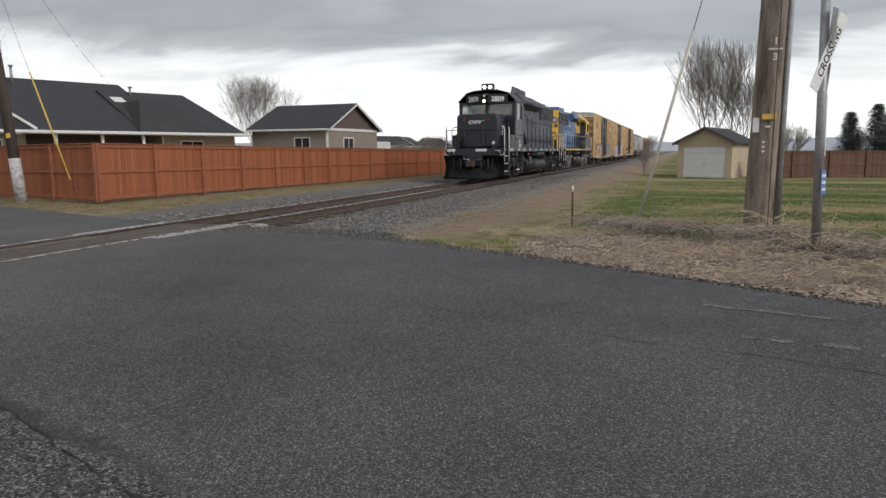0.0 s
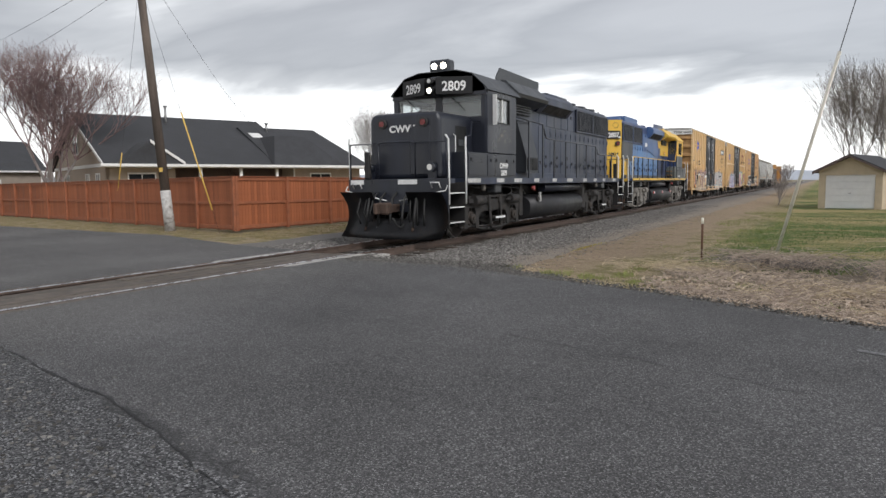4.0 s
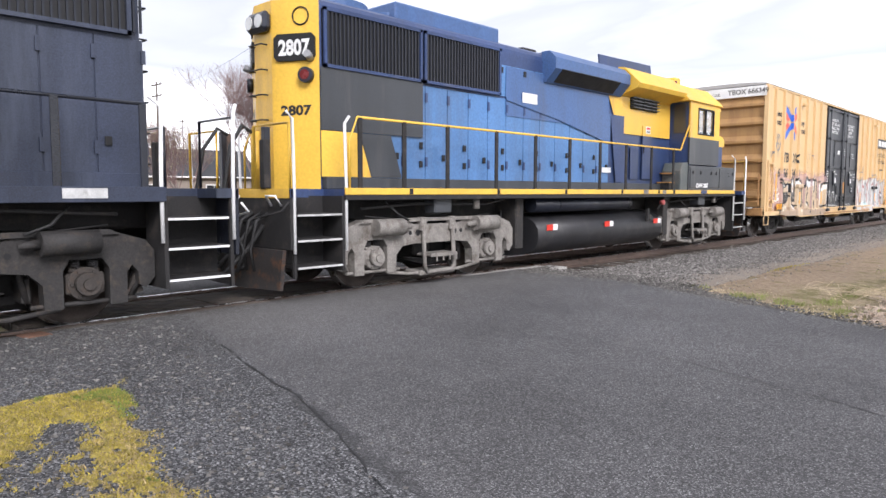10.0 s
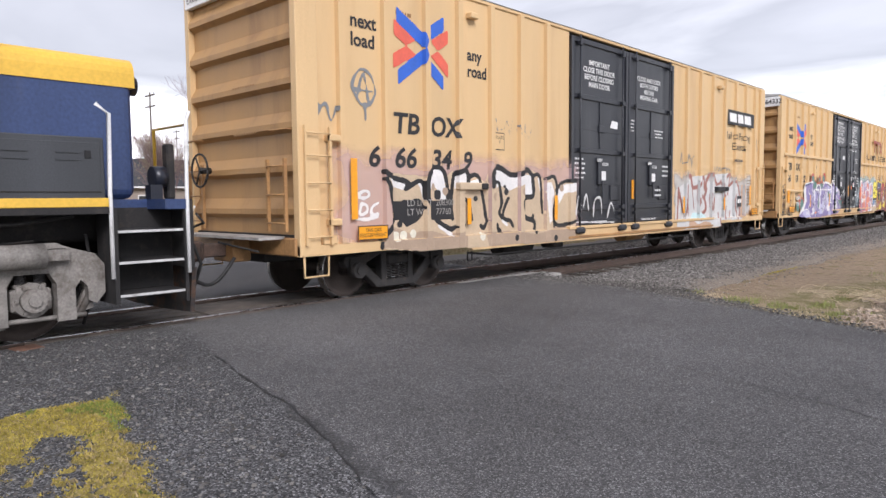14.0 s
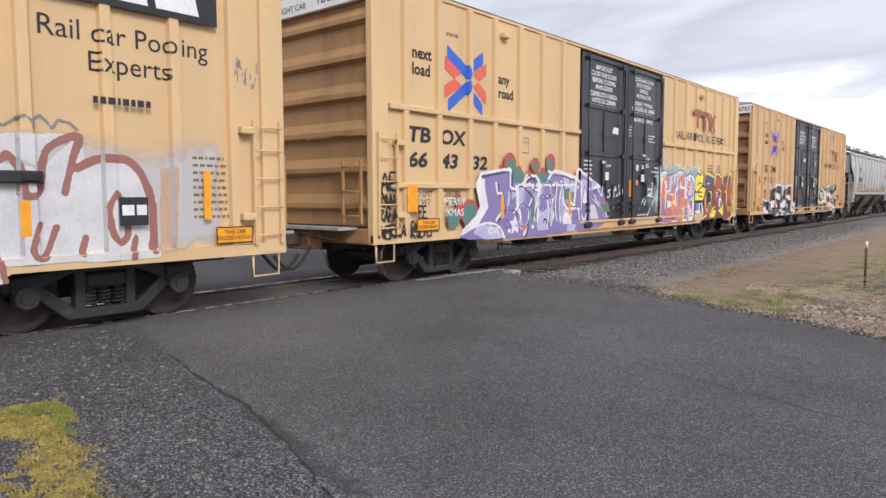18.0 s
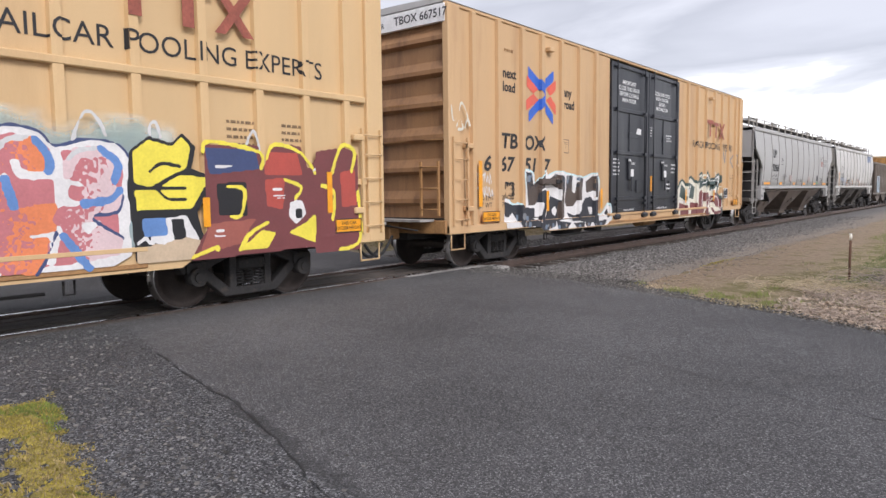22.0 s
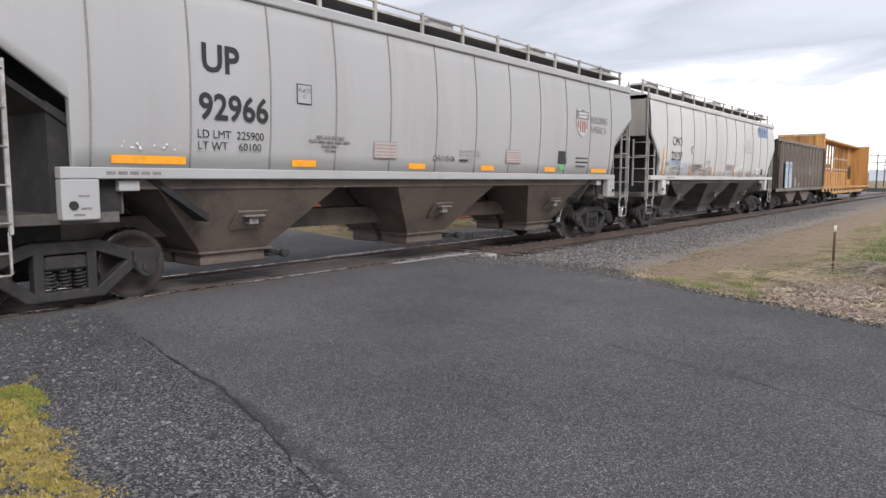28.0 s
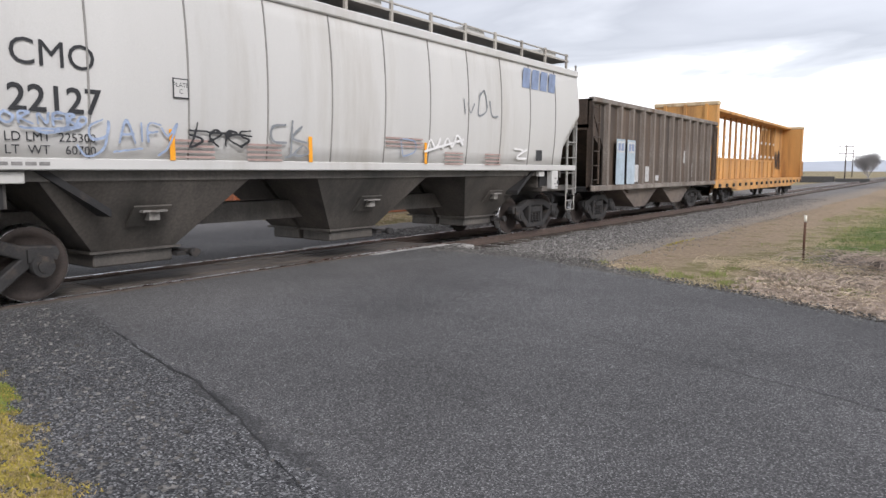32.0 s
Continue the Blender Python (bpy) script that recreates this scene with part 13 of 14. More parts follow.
for x, key in ((-1, "rear_near"), (1, "rear_far")):
    nx, ny = x * math.sin(radians(28)), math.cos(radians(28))
    tx, ty = -ny, nx
    def on_panel(u, d, z):
        return (x * 0.59 + tx * u + nx * d, 7.615 + ty * u + ny * d, z)
    bm = bmesh.new()
    oct_ = [(-0.34, 3.58), (-0.28, 3.52), (0.28, 3.52), (0.34, 3.58), (0.34, 3.86), (0.28, 3.92), (-0.28, 3.92), (-0.34, 3.86)]
    rings = [[bm.verts.new(on_panel(u, d, z)) for u, z in oct_] for d in (-0.005, 0.04)]
    bm.faces.new(rings[0]); bm.faces.new(rings[1])
    for k in range(8):
        bm.faces.new((rings[0][k], rings[0][(k + 1) % 8], rings[1][(k + 1) % 8], rings[1][k]))
    bmesh.ops.recalc_face_normals(bm, faces=bm.faces)
    part("end_number_board", bm, M_GRILLE, l2, "black number board with white figures")
    text("2807", 0.31, l2, M_WHITE, on_panel(0, 0.046, 3.61), face=key, align="CENTER", bold=0.012, name="board_number", stretch=0.82)
    text("2807", 0.2, l2, M_LETTER, on_panel(0, 0.006, 2.72), face=key, align="CENTER", bold=0.008, name="end_number", stretch=1.25)
    k_ = 0.2 * x
    cl = part("class_lamp", cyl(on_panel(-k_, 0, 3.30), on_panel(-k_, 0.10, 3.30), 0.115, n=16), M_BLACK, l2)
    part("red_lens", cyl(on_panel(-k_, 0.10, 3.30), on_panel(-k_, 0.11, 3.30), 0.075, n=14), M_REDLENS, cl)
    part("bell_bracket", cyl(on_panel(-k_ * 1.3, 0.0, 3.55), on_panel(-k_ * 1.3, 0.14, 3.60), 0.06, n=10), M_GALV, l2)
    part("lamp_ring", tube([on_panel(-0.1 * x + 0.13 * math.cos(math.pi * k / 10), 0.01, 4.18 + 0.13 * math.sin(math.pi * k / 10)) for k in range(21)], 0.012, 5), M_GRILLE, l2)
    # posts and hoses on the end platform
    part("rail_stand", box(x * 0.62 - 0.05, x * 0.62 + 0.05, 8.12, 8.22, 1.6, 2.5, 0.01), M_BLACK, l2)
    part("hose_stand", cyl((x * 0.35, 8.18, 1.6), (x * 0.35, 8.18, 2.45), 0.07, n=10), M_COUPLER if x > 0 else M_YELLOW, l2, "yellow hose stand" if x < 0 else "")
    for k in range(3):
        part("jumper_hose", tube([(x * (0.5 + 0.16 * k), 8.36, 1.28 - 0.1 * k), (x * (0.52 + 0.16 * k), 8.62, 1.0 - 0.12 * k), (x * (0.45 + 0.14 * k), 8.95, 0.62 - 0.1 * k), (x * (0.40 + 0.14 * k), 9.3, 0.66 - 0.1 * k)], 0.032, 8), M_HOSE, l2)
    part("hose_arch", tube([(x * 0.35, 8.18, 2.4), (x * 0.36, 8.4, 2.52), (x * 0.4, 8.62, 2.2), (x * 0.42, 8.75, 1.5), (x * 0.42, 8.7, 0.9)], 0.03, 8), M_HOSE, l2)
hl = part("headlight_housing", box(-0.27, 0.27, 7.79, 7.95, 3.98, 4.28, 0.06), M_BLACK, l2)
for x in (-0.13, 0.13):
    part("headlight", cyl((x, 7.95, 4.13), (x, 7.965, 4.13), 0.10, n=16), M_LENS, hl)
for k in range(6):
    z = 1.9 + 0.38 * k
    part("end_rung", tube([(0.22, 7.79, z), (0.22, 7.91, z), (-0.12, 7.91, z), (-0.12, 7.79, z)], 0.012, 5), M_GRILLE, l2)
    part("end_rung", tube([(0.85, 7.43, z), (0.85, 7.53, z), (0.6, 7.53, z), (0.6, 7.43, z)], 0.012, 5), M_BLACK, l1)
text("CWW 2807", 0.155, l2, M_WHITE, (-1.521, -5.0, 1.69), face="-x", align="CENTER", bold=0.01, name="cab_number")
flat("notice_plate", rect(2.0, 2.5, 3.35, 3.55), l2, M_WHITE, 0.99, "-x")
flat("notice_plate", rect(-1.0, -0.6, 2.02, 2.14), l2, M_WHITE, 0.99, "-x")
flat("notice_plate", rect(-2.94, -2.71, 3.05, 3.23), l2, M_WHITE, 0.992, "-x")
flat("notice_head", rect(-2.92, -2.73, 3.155, 3.21), l2, M_RED, 0.995, "-x")
for z in (3.075, 3.11):
    flat("notice_bar", rect(-2.91, -2.74, z, z + 0.018), l2, M_LETTER, 0.995, "-x")


# ---- covered hoppers, open hopper, centre-beam flat ----
M_STENCIL_G = mat("faded_grey_stencil", (0.20, 0.19, 0.18), 0.6, 0, 0.3, 8, 60, 0.02)
M_PLACARD = mat("faded_red_notice", (0.35, 0.245, 0.215), 0.6, 0, 0.25, 6, 60, 0.02)


def hopper_side(z):
    """Half width of the bulging side at height z."""
    k = (z - 1.6) / (4.05 - 1.6)
    return 1.50 + 0.10 * math.sin(math.pi * min(max(k, 0), 1)) ** 0.8


def covered_hopper(at, half, truck_at, bays, half_bay, label, ribs):
    car = thing("covered_hopper", label, "hopper car", "covered hoppers of the train")
    CONSIST.append((car, at))
    H = half
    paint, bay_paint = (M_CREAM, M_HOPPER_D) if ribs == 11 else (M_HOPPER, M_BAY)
    high, fall, cut = (2.98, 0.98, 0.85) if ribs == 11 else (3.25, 0.72, 1.12)
    for s in (-1, 1):
        # one pressed sheet, its lower corners cut off above the trucks
        bm = bmesh.new()
        ys = sorted(frange(-H, H, 0.3) + [q * (H - cut - d) for q in (-1, 1) for d in (0.0, 0.03)])
        prev = None
        for y in ys:
            e = H - abs(y)
            zlow = high - fall * e if e < cut + 0.015 else 1.65
            row = []
            for k in range(9):
                z = zlow + (4.05 - zlow) * k / 8
                row.append(bm.verts.new((s * hopper_side(z), y, z)))
            row.append(bm.verts.new((s * (hopper_side(4.05) - 0.05), y, 4.05)))
            row.append(bm.verts.new((s * (hopper_side(zlow) - 0.05), y, zlow)))
            if prev:
                for k in range(11):
                    q = (prev[k], row[k], row[(k + 1) % 11], prev[(k + 1) % 11])
                    bm.faces.new(q if s > 0 else q[::-1]).smooth = k < 8
            prev = row
        part("side_sheet", bm, paint, car, "smooth bulging side sheet")
        seam = None
        for k in range(ribs):
            y = -H + 1.35 + (2 * H - 2.7) * k / (ribs - 1)
            pts = [(s * (hopper_side(1.66 + 0.24 * i) + 0.006), 0, 1.66 + 0.24 * i) for i in range(11)]
            if seam is None:
                seam = part("seam", tube(pts, 0.013, 6), M_WELD, car)
                seam.matrix_basis = pose(0, y, 0)
            else:
                repeat(seam, car, pose(0, y, 0))
        a, b = sorted((s * 1.40, s * 1.56))
        part("top_rail", box(a, b, -H, H, 3.98, 4.14, 0.02), paint, car)
        a, b = sorted((s * 1.42, s * 1.58))
        part("side_sill", box(a, b, -H + (0.1 if ribs == 11 else 1.0), H - (0.1 if ribs == 11 else 1.0), 1.565, 1.70, 0.012), paint, car)
        # the recess below the sill gets its shade from this dark band
        a2, b2 = sorted((s * 1.36, s * 1.41))
        part("slope_band", box(a2, b2, -H + 1.75, H - 1.75, 1.44, 1.60), bay_paint, car, "band above the hopper bays, recess shade in its dark colour")
        for k in range(5):
            y = -H + 1.5 + 0.14 * k
            flat("sill_stencil", rect(y, y + 0.11, 1.615, 1.655), car, M_STENCIL_G, 1.583, "+x" if s > 0 else "-x")
        for e in (-1, 1):
            a2, b2 = sorted((e * (H - (1.1 if ribs == 11 else 1.0)), e * (H - 1.42)))
            part("bolster_plate", box(a, b, a2, b2, 1.10, 1.562, 0.015), paint, car)
            part("jack_pad", cyl((s * 1.58, e * (H - 1.12), 1.27), (s * 1.6, e * (H - 1.12), 1.27), 0.05, n=12), M_UNDER, car)
            for q, z in ((1.30, 1.36), (1.32, 1.22), (1.24, 1.15)):
                flat("plate_stencil", rect(*sorted((e * (H - q), e * (H - q + 0.12))), z, z + 0.025), car, M_STENCIL_G, 1.583, "+x" if s > 0 else "-x")
            part("roller_step", box(min(s * 1.40, s * 1.5), max(s * 1.40, s * 1.5), *sorted((e * (H - 1.68), e * (H - 1.94))), 1.42, 1.55, 0.01), paint, car)
        for y, w in ((-6.62, 0.95), (-3.96, 0.46), (-1.36, 0.46), (0.86, 0.46), (3.41, 0.50), (5.78, 0.93)) if ribs != 11 else ():
            flat("reflector", rect(y, y + w, 1.75, 1.85), car, M_SIGNAL_Y, 1.545, "+x" if s > 0 else "-x", "orange reflective strip")
        # walkway beside the hatches
        for z, q in ((4.42, 0.02), (4.56, 0.012)):
            part("roof_rail", box(min(s * 1.22, s * 1.26), max(s * 1.22, s * 1.26), -H, H, z - q, z + q), M_SOOTY, car)
        part("running_board", box(min(s * 0.75, s * 1.25), max(s * 0.75, s * 1.25), -H, H, 4.40, 4.425), M_HOPPER_D, car, "open steel running board")
        for k in range(14):
            y = -H + 0.1 + (2 * H - 0.2) * k / 13
            part("rail_post", box(min(s * 1.215, s * 1.265), max(s * 1.215, s * 1.265), y - 0.03, y + 0.03, 4.1, 4.60), M_SOOTY, car)
    # roof
    bm = bmesh.new()
    arc = [(1.44 * math.cos(math.pi * k / 14), 4.06 + 0.26 * math.sin(math.pi * k / 14)) for k in range(15)]
    bm_prism(bm, arc + [(-1.44, 4.0), (1.44, 4.0)], 1, -H, H)
    bmesh.ops.recalc_face_normals(bm, faces=bm.faces)
    part("roof", bm, paint, car)
    for k in range(5):
        y = -H + 1.0 + (2 * H - 2.0) * k / 4
        part("hatch", box(-0.45, 0.45, y - 1.4 if k else y - 0.6, y + 1.4 if k < 4 else y + 0.6, 4.30, 4.46, 0.04), M_HOPPER_D, car)
        part("hatch_lock", box(0.62, 1.2, y - 0.4, y + 0.4, 4.42, 4.58, 0.03), paint, car)
    for e in (-1, 1):
        # end sheet, sloping floor, end frame with ladders
        y = e * H
        a, b = sorted((y, y - e * 0.04))
        part("end_sheet", box(-1.42, 1.42, a, b, 2.9, 4.12), M_SOOTY if ribs == 11 else M_HOPPER, car, "grey end sheet")
        # black slope, web, bulkhead and gussets carry the open end's shade as colour
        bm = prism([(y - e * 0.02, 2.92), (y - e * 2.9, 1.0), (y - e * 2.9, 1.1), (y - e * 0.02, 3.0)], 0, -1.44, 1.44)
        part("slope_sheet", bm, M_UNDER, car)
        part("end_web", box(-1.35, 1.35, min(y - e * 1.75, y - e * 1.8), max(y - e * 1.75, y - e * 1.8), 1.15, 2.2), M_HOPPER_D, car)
        part("end_bulkhead", box(-1.36, 1.36, min(y - e * 0.95, y - e * 1.0), max(y - e * 0.95, y - e * 1.0), 1.15, 2.42), M_UNDER, car, "plate under the sloping floor, black in place of shade")
        for s in (-1, 1):
            part("end_gusset", prism([(y - e * 0.95, 1.15), (y - e * 1.75, 1.15), (y - e * 1.75, 1.95), (y - e * 0.95, 2.42)], 0, min(s * 1.36, s * 1.40), max(s * 1.36, s * 1.40)), M_UNDER, car)
        part("end_platform", box(-1.45, 1.45, min(y - e * 1.7, y + e * 0.25), max(y - e * 1.7, y + e * 0.25), 1.05, 1.18, 0.01), M_HOPPER_D, car)
        for x in (-0.28, 0.28):
            part("end_post", box(x - 0.03, x + 0.03, min(y, y + e * 0.06), max(y, y + e * 0.06), 1.15, 2.95), M_HOPPER_D, car)
        for s in (-1, 1):
            part("corner_stile", box(s * 1.47 - 0.022, s * 1.47 + 0.022, y - 0.022, y + 0.022, 0.95, 4.3), M_LADDER, car)
            ladder(car, (s * 1.52) if s > 0 else -1.55, min(y, y - e * 0.5), max(y, y - e * 0.5), [1.1, 1.5, 1.9, 2.3, 2.7] if e < 0 else [1.1, 1.5, 1.9, 2.3, 2.7, 3.1, 3.5], M_LADDER, name="side_ladder")
            ladder(car, y + (0.02 if e > 0 else 0.0), min(s * 1.05, s * 1.47), max(s * 1.05, s * 1.47), [1.5, 1.9, 2.3, 2.7], M_LADDER, along="x", name="end_ladder")
            pts = [(s * 1.5, y - e * 0.01, 1.0), (s * 1.5, y - e * 0.01, 0.56), (s * 1.5, y - e * 0.03, 0.54), (s * 1.5, y - e * 0.47, 0.54), (s * 1.5, y - e * 0.49, 0.56), (s * 1.5, y - e * 0.49, 1.0)]
            st = part("stirrup_step", tube(pts, 0.018, 6), M_LADDER, car)
            part("step_rung", tube([(s * 1.5, y - e * 0.01, 0.78), (s * 1.5, y - e * 0.49, 0.78)], 0.014, 6), M_LADDER, st)
        part("crossover_bar", tube([(-1.45, y + e * 0.05, 2.25), (1.45, y + e * 0.05, 2.25)], 0.014, 6), M_LADDER, car)
        part("draft_sill", box(-0.32, 0.32, min(y - e * 1.5, y + e * 0.35), max(y - e * 1.5, y + e * 0.35), 0.66, 1.06, 0.02), M_TRUCK, car)
        coupler(car, y + e * 0.3, e)
    part("centre_sill", box(-0.3, 0.3, -H + 1, H - 1, 0.74, 1.05), bay_paint, car)
    # hopper bays with gates; grime and underbody shade share their dark colour
    for c in bays:
        for s in (-1, 1):
            bm = bmesh.new()
            top = [(s * 0.05, c - half_bay, 1.47), (s * 1.405, c - half_bay, 1.47), (s * 1.405, c + half_bay, 1.47), (s * 0.05, c + half_bay, 1.47)]
            bot = [(s * 0.05, c - 0.58, 0.52), (s * 0.78, c - 0.58, 0.52), (s * 0.78, c + 0.58, 0.52), (s * 0.05, c + 0.58, 0.52)]
            A = [bm.verts.new(q) for q in top]
            B = [bm.verts.new(q) for q in bot]
            for i in range(4):
                bm.faces.new((A[i], A[(i + 1) % 4], B[(i + 1) % 4], B[i]))
            bm.faces.new(A)
            bm.faces.new(B)
            bmesh.ops.recalc_face_normals(bm, faces=bm.faces)
            bay = part("hopper_bay", bm, bay_paint, car, "grimy sloping hopper bay with underbody shade in its colour")
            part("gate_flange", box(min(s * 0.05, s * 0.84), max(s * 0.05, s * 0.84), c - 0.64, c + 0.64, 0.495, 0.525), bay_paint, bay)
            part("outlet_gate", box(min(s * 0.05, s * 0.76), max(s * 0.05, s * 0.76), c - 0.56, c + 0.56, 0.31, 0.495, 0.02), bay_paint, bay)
            part("gate_rail", box(min(s * 0.05, s * 0.86), max(s * 0.05, s * 0.86), c + 0.56, c + 0.95, 0.37, 0.42), M_TRUCK, bay)
            part("gate_shaft", cyl((s * 0.3, c + 0.72, 0.42), (s * 1.05, c + 0.72, 0.42), 0.03, n=8), M_TRUCK, bay)
            part("gate_head", cyl((s * 0.98, c + 0.72, 0.42), (s * 1.08, c + 0.72, 0.42), 0.065, n=8), M_TRUCK, bay)
            # vibrator bracket: a bent plate on the slope
            part("bracket_plate", prism([(s * 1.05, 0.84), (s * 1.27, 1.10), (s * 1.25, 1.12), (s * 1.03, 0.86)], 1, c - 0.26, c + 0.26), bay_paint, bay)
            part("vibrator_bracket", box(min(s * 1.15, s * 1.31), max(s * 1.15, s * 1.31), c - 0.17, c + 0.17, 1.03, 1.055), M_TRUCK_G, bay)
            part("vibrator_lug", box(min(s * 1.12, s * 1.24), max(s * 1.12, s * 1.24), c - 0.05, c + 0.10, 0.92, 1.03), M_TRUCK_G, bay)
    for y in (-truck_at, truck_at):
        freight_truck(car, y, 1.88)
    return car


def hop_text(body, size, car, y, z, m=None, **k):
    text(body, size, car, m or M_LETTER, (hopper_side(z + size * 0.4) + 0.012, y, z), **k)


h1 = covered_hopper(137.47, 8.2, 6.97, (-4.45, 0.05, 4.5), 1.55, "pale grey covered hopper car with black lettering", 12)
hop_text("UP", 0.50, h1, -5.45, 2.95, name="reporting_mark", bold=0.012, stretch=0.95)
hop_text("92966", 0.46, h1, -5.50, 2.35, name="car_number", bold=0.01, stretch=0.95)
hop_text("LD LMT  225900\nLT WT    60100", 0.15, h1, -5.52, 2.10, name="weights")
hop_text("CH-110-06", 0.15, h1, -0.72, 1.905, name="stencil_code")
hop_text("BUILDING\nAMERICA", 0.25, h1, 5.58, 3.0, M_STENCIL_G, name="slogan", stretch=0.9)
text("UP\n92966", 0.2, h1, M_LETTER, (0.35, -8.21, 3.75), face="-y", name="end_number")
flat("shield", [(5.15, 2.62), (5.35, 2.72), (5.48, 2.9), (5.46, 3.1), (5.48, 3.3), (5.3, 3.28), (5.15, 3.34), (5.0, 3.28), (4.82, 3.3), (4.84, 3.1), (4.82, 2.9), (4.95, 2.72)], h1, M_STRIPE, 1.612, label="shield emblem of red stripes below a dark blue field")
for k in range(5):
    flat("shield_stripe", rect(4.88 + 0.12 * k, 4.94 + 0.12 * k, 2.74 if k in (1, 2, 3) else 2.84, 3.02), h1, M_FADED, 1.615)
flat("shield_field", [(4.84, 3.05), (5.46, 3.05), (5.46, 3.27), (5.3, 3.25), (5.15, 3.31), (5.0, 3.25), (4.84, 3.27)], h1, M_STENCIL_G, 1.616)
for z in (3.09, 3.17):
    flat("shield_bar", rect(4.92, 5.38, z, z + 0.05), h1, M_STRIPE, 1.618)
for y in (-2.27, 1.73):
    flat("notice_frame", rect(y, y + 0.57, 1.92, 2.20), h1, M_PLACARD, 1.586, label="faded red framed notice")
    flat("notice_field", rect(y + 0.015, y + 0.555, 1.935, 2.185), h1, M_HOPPER, 1.588)
    for k in range(4):
        flat("notice_bar", rect(y + 0.03, y + 0.54, 1.955 + 0.055 * k, 1.985 + 0.055 * k), h1, M_PLACARD, 1.590)
for k, (a, b) in enumerate(((-3.52, -2.92), (-3.66, -2.80), (-3.42, -3.05), (-3.34, -3.12))):
    for q in range(max(2, round((b - a) / 0.16))):
        w = (b - a) / max(2, round((b - a) / 0.16))
        flat("stencil_word", rect(a + w * q, a + w * q + w * 0.82, 2.19 - 0.062 * k, 2.225 - 0.062 * k), h1, M_STENCIL_G, 1.598)
hop_text("DO NOT MOVE CAR\nWITH HATCHES OR\n           OPEN", 0.078, h1, 0.08, 2.08, M_STENCIL_G, name="notice_text")
flat("stencil_patch", rect(0.09, 0.36, 1.915, 1.955), h1, M_LETTER, 1.583)
small_bars(h1, 4.9, 5.6, 1.85, 2.15, 3, M_LETTER, 1.575)
flat("data_plate", rect(4.0, 4.4, 1.95, 2.25), h1, M_LETTER, 1.578)
flat("green_tag", rect(4.05, 4.32, 1.8, 1.9), h1, mat("green_label", (0.1, 0.4, 0.12), 0.5), 1.57)
flat("plate_frame", rect(-3.9, -3.62, 2.66, 2.95), h1, M_LETTER, 1.612)
flat("plate_face", rect(-3.885, -3.635, 2.675, 2.935), h1, M_HOPPER, 1.6145)
text("PLATE\nC", 0.085, h1, M_LETTER, (1.617, -3.76, 2.83), align="CENTER", name="plate_letter")
spray(h1, -6.7, -5.5, 1.85, 2.1, lambda y: 1.575, scrawl(-6.5, -5.7, 1.90, 2.02, 4, 5, 0, 0.006), [SPRAY["white"]], label="small white spray scrawl")

h2 = covered_hopper(154.9, 7.75, 6.47, (-4.2, 0.0, 4.2), 1.46, "cream-grey covered hopper car with blue tags", 11)
hop_text("CMO", 0.40, h2, -5.95, 2.68, name="reporting_mark")
hop_text("22127", 0.40, h2, -5.98, 2.20, name="car_number", bold=0.006)
hop_text("LD LMT  225300\nLT  WT    60700", 0.14, h2, -6.02, 1.88, name="weights")
text("CMO\n22127", 0.2, h2, M_LETTER, (0.3, -7.76, 3.75), face="-y", name="end_number")
flat("plate_frame", rect(-4.07, -3.85, 2.47, 2.72), h2, M_LETTER, 1.612)
flat("plate_face", rect(-4.055, -3.865, 2.485, 2.705), h2, M_CREAM, 1.6145)
text("PLATE\nC", 0.08, h2, M_LETTER, (1.617, -3.96, 2.61), align="CENTER", name="plate_letter")
for k in range(4):
    a = 4.75 + 0.42 * k
    flat("emblem_block", [(a, 3.45), (a + 0.34, 3.45), (a + 0.38, 3.9), (a + 0.06, 3.9)], h2, M_FADEBLUE, 1.585, label="worn blue owner's emblem")
for y in (-6.70, -4.14, -1.80, 1.10):
    flat("upright_reflector", rect(y, y + 0.075, 1.69, 2.08 if y > -6 else 2.58), h2, M_SIGNAL_Y, 1.60, label="amber reflective strip")
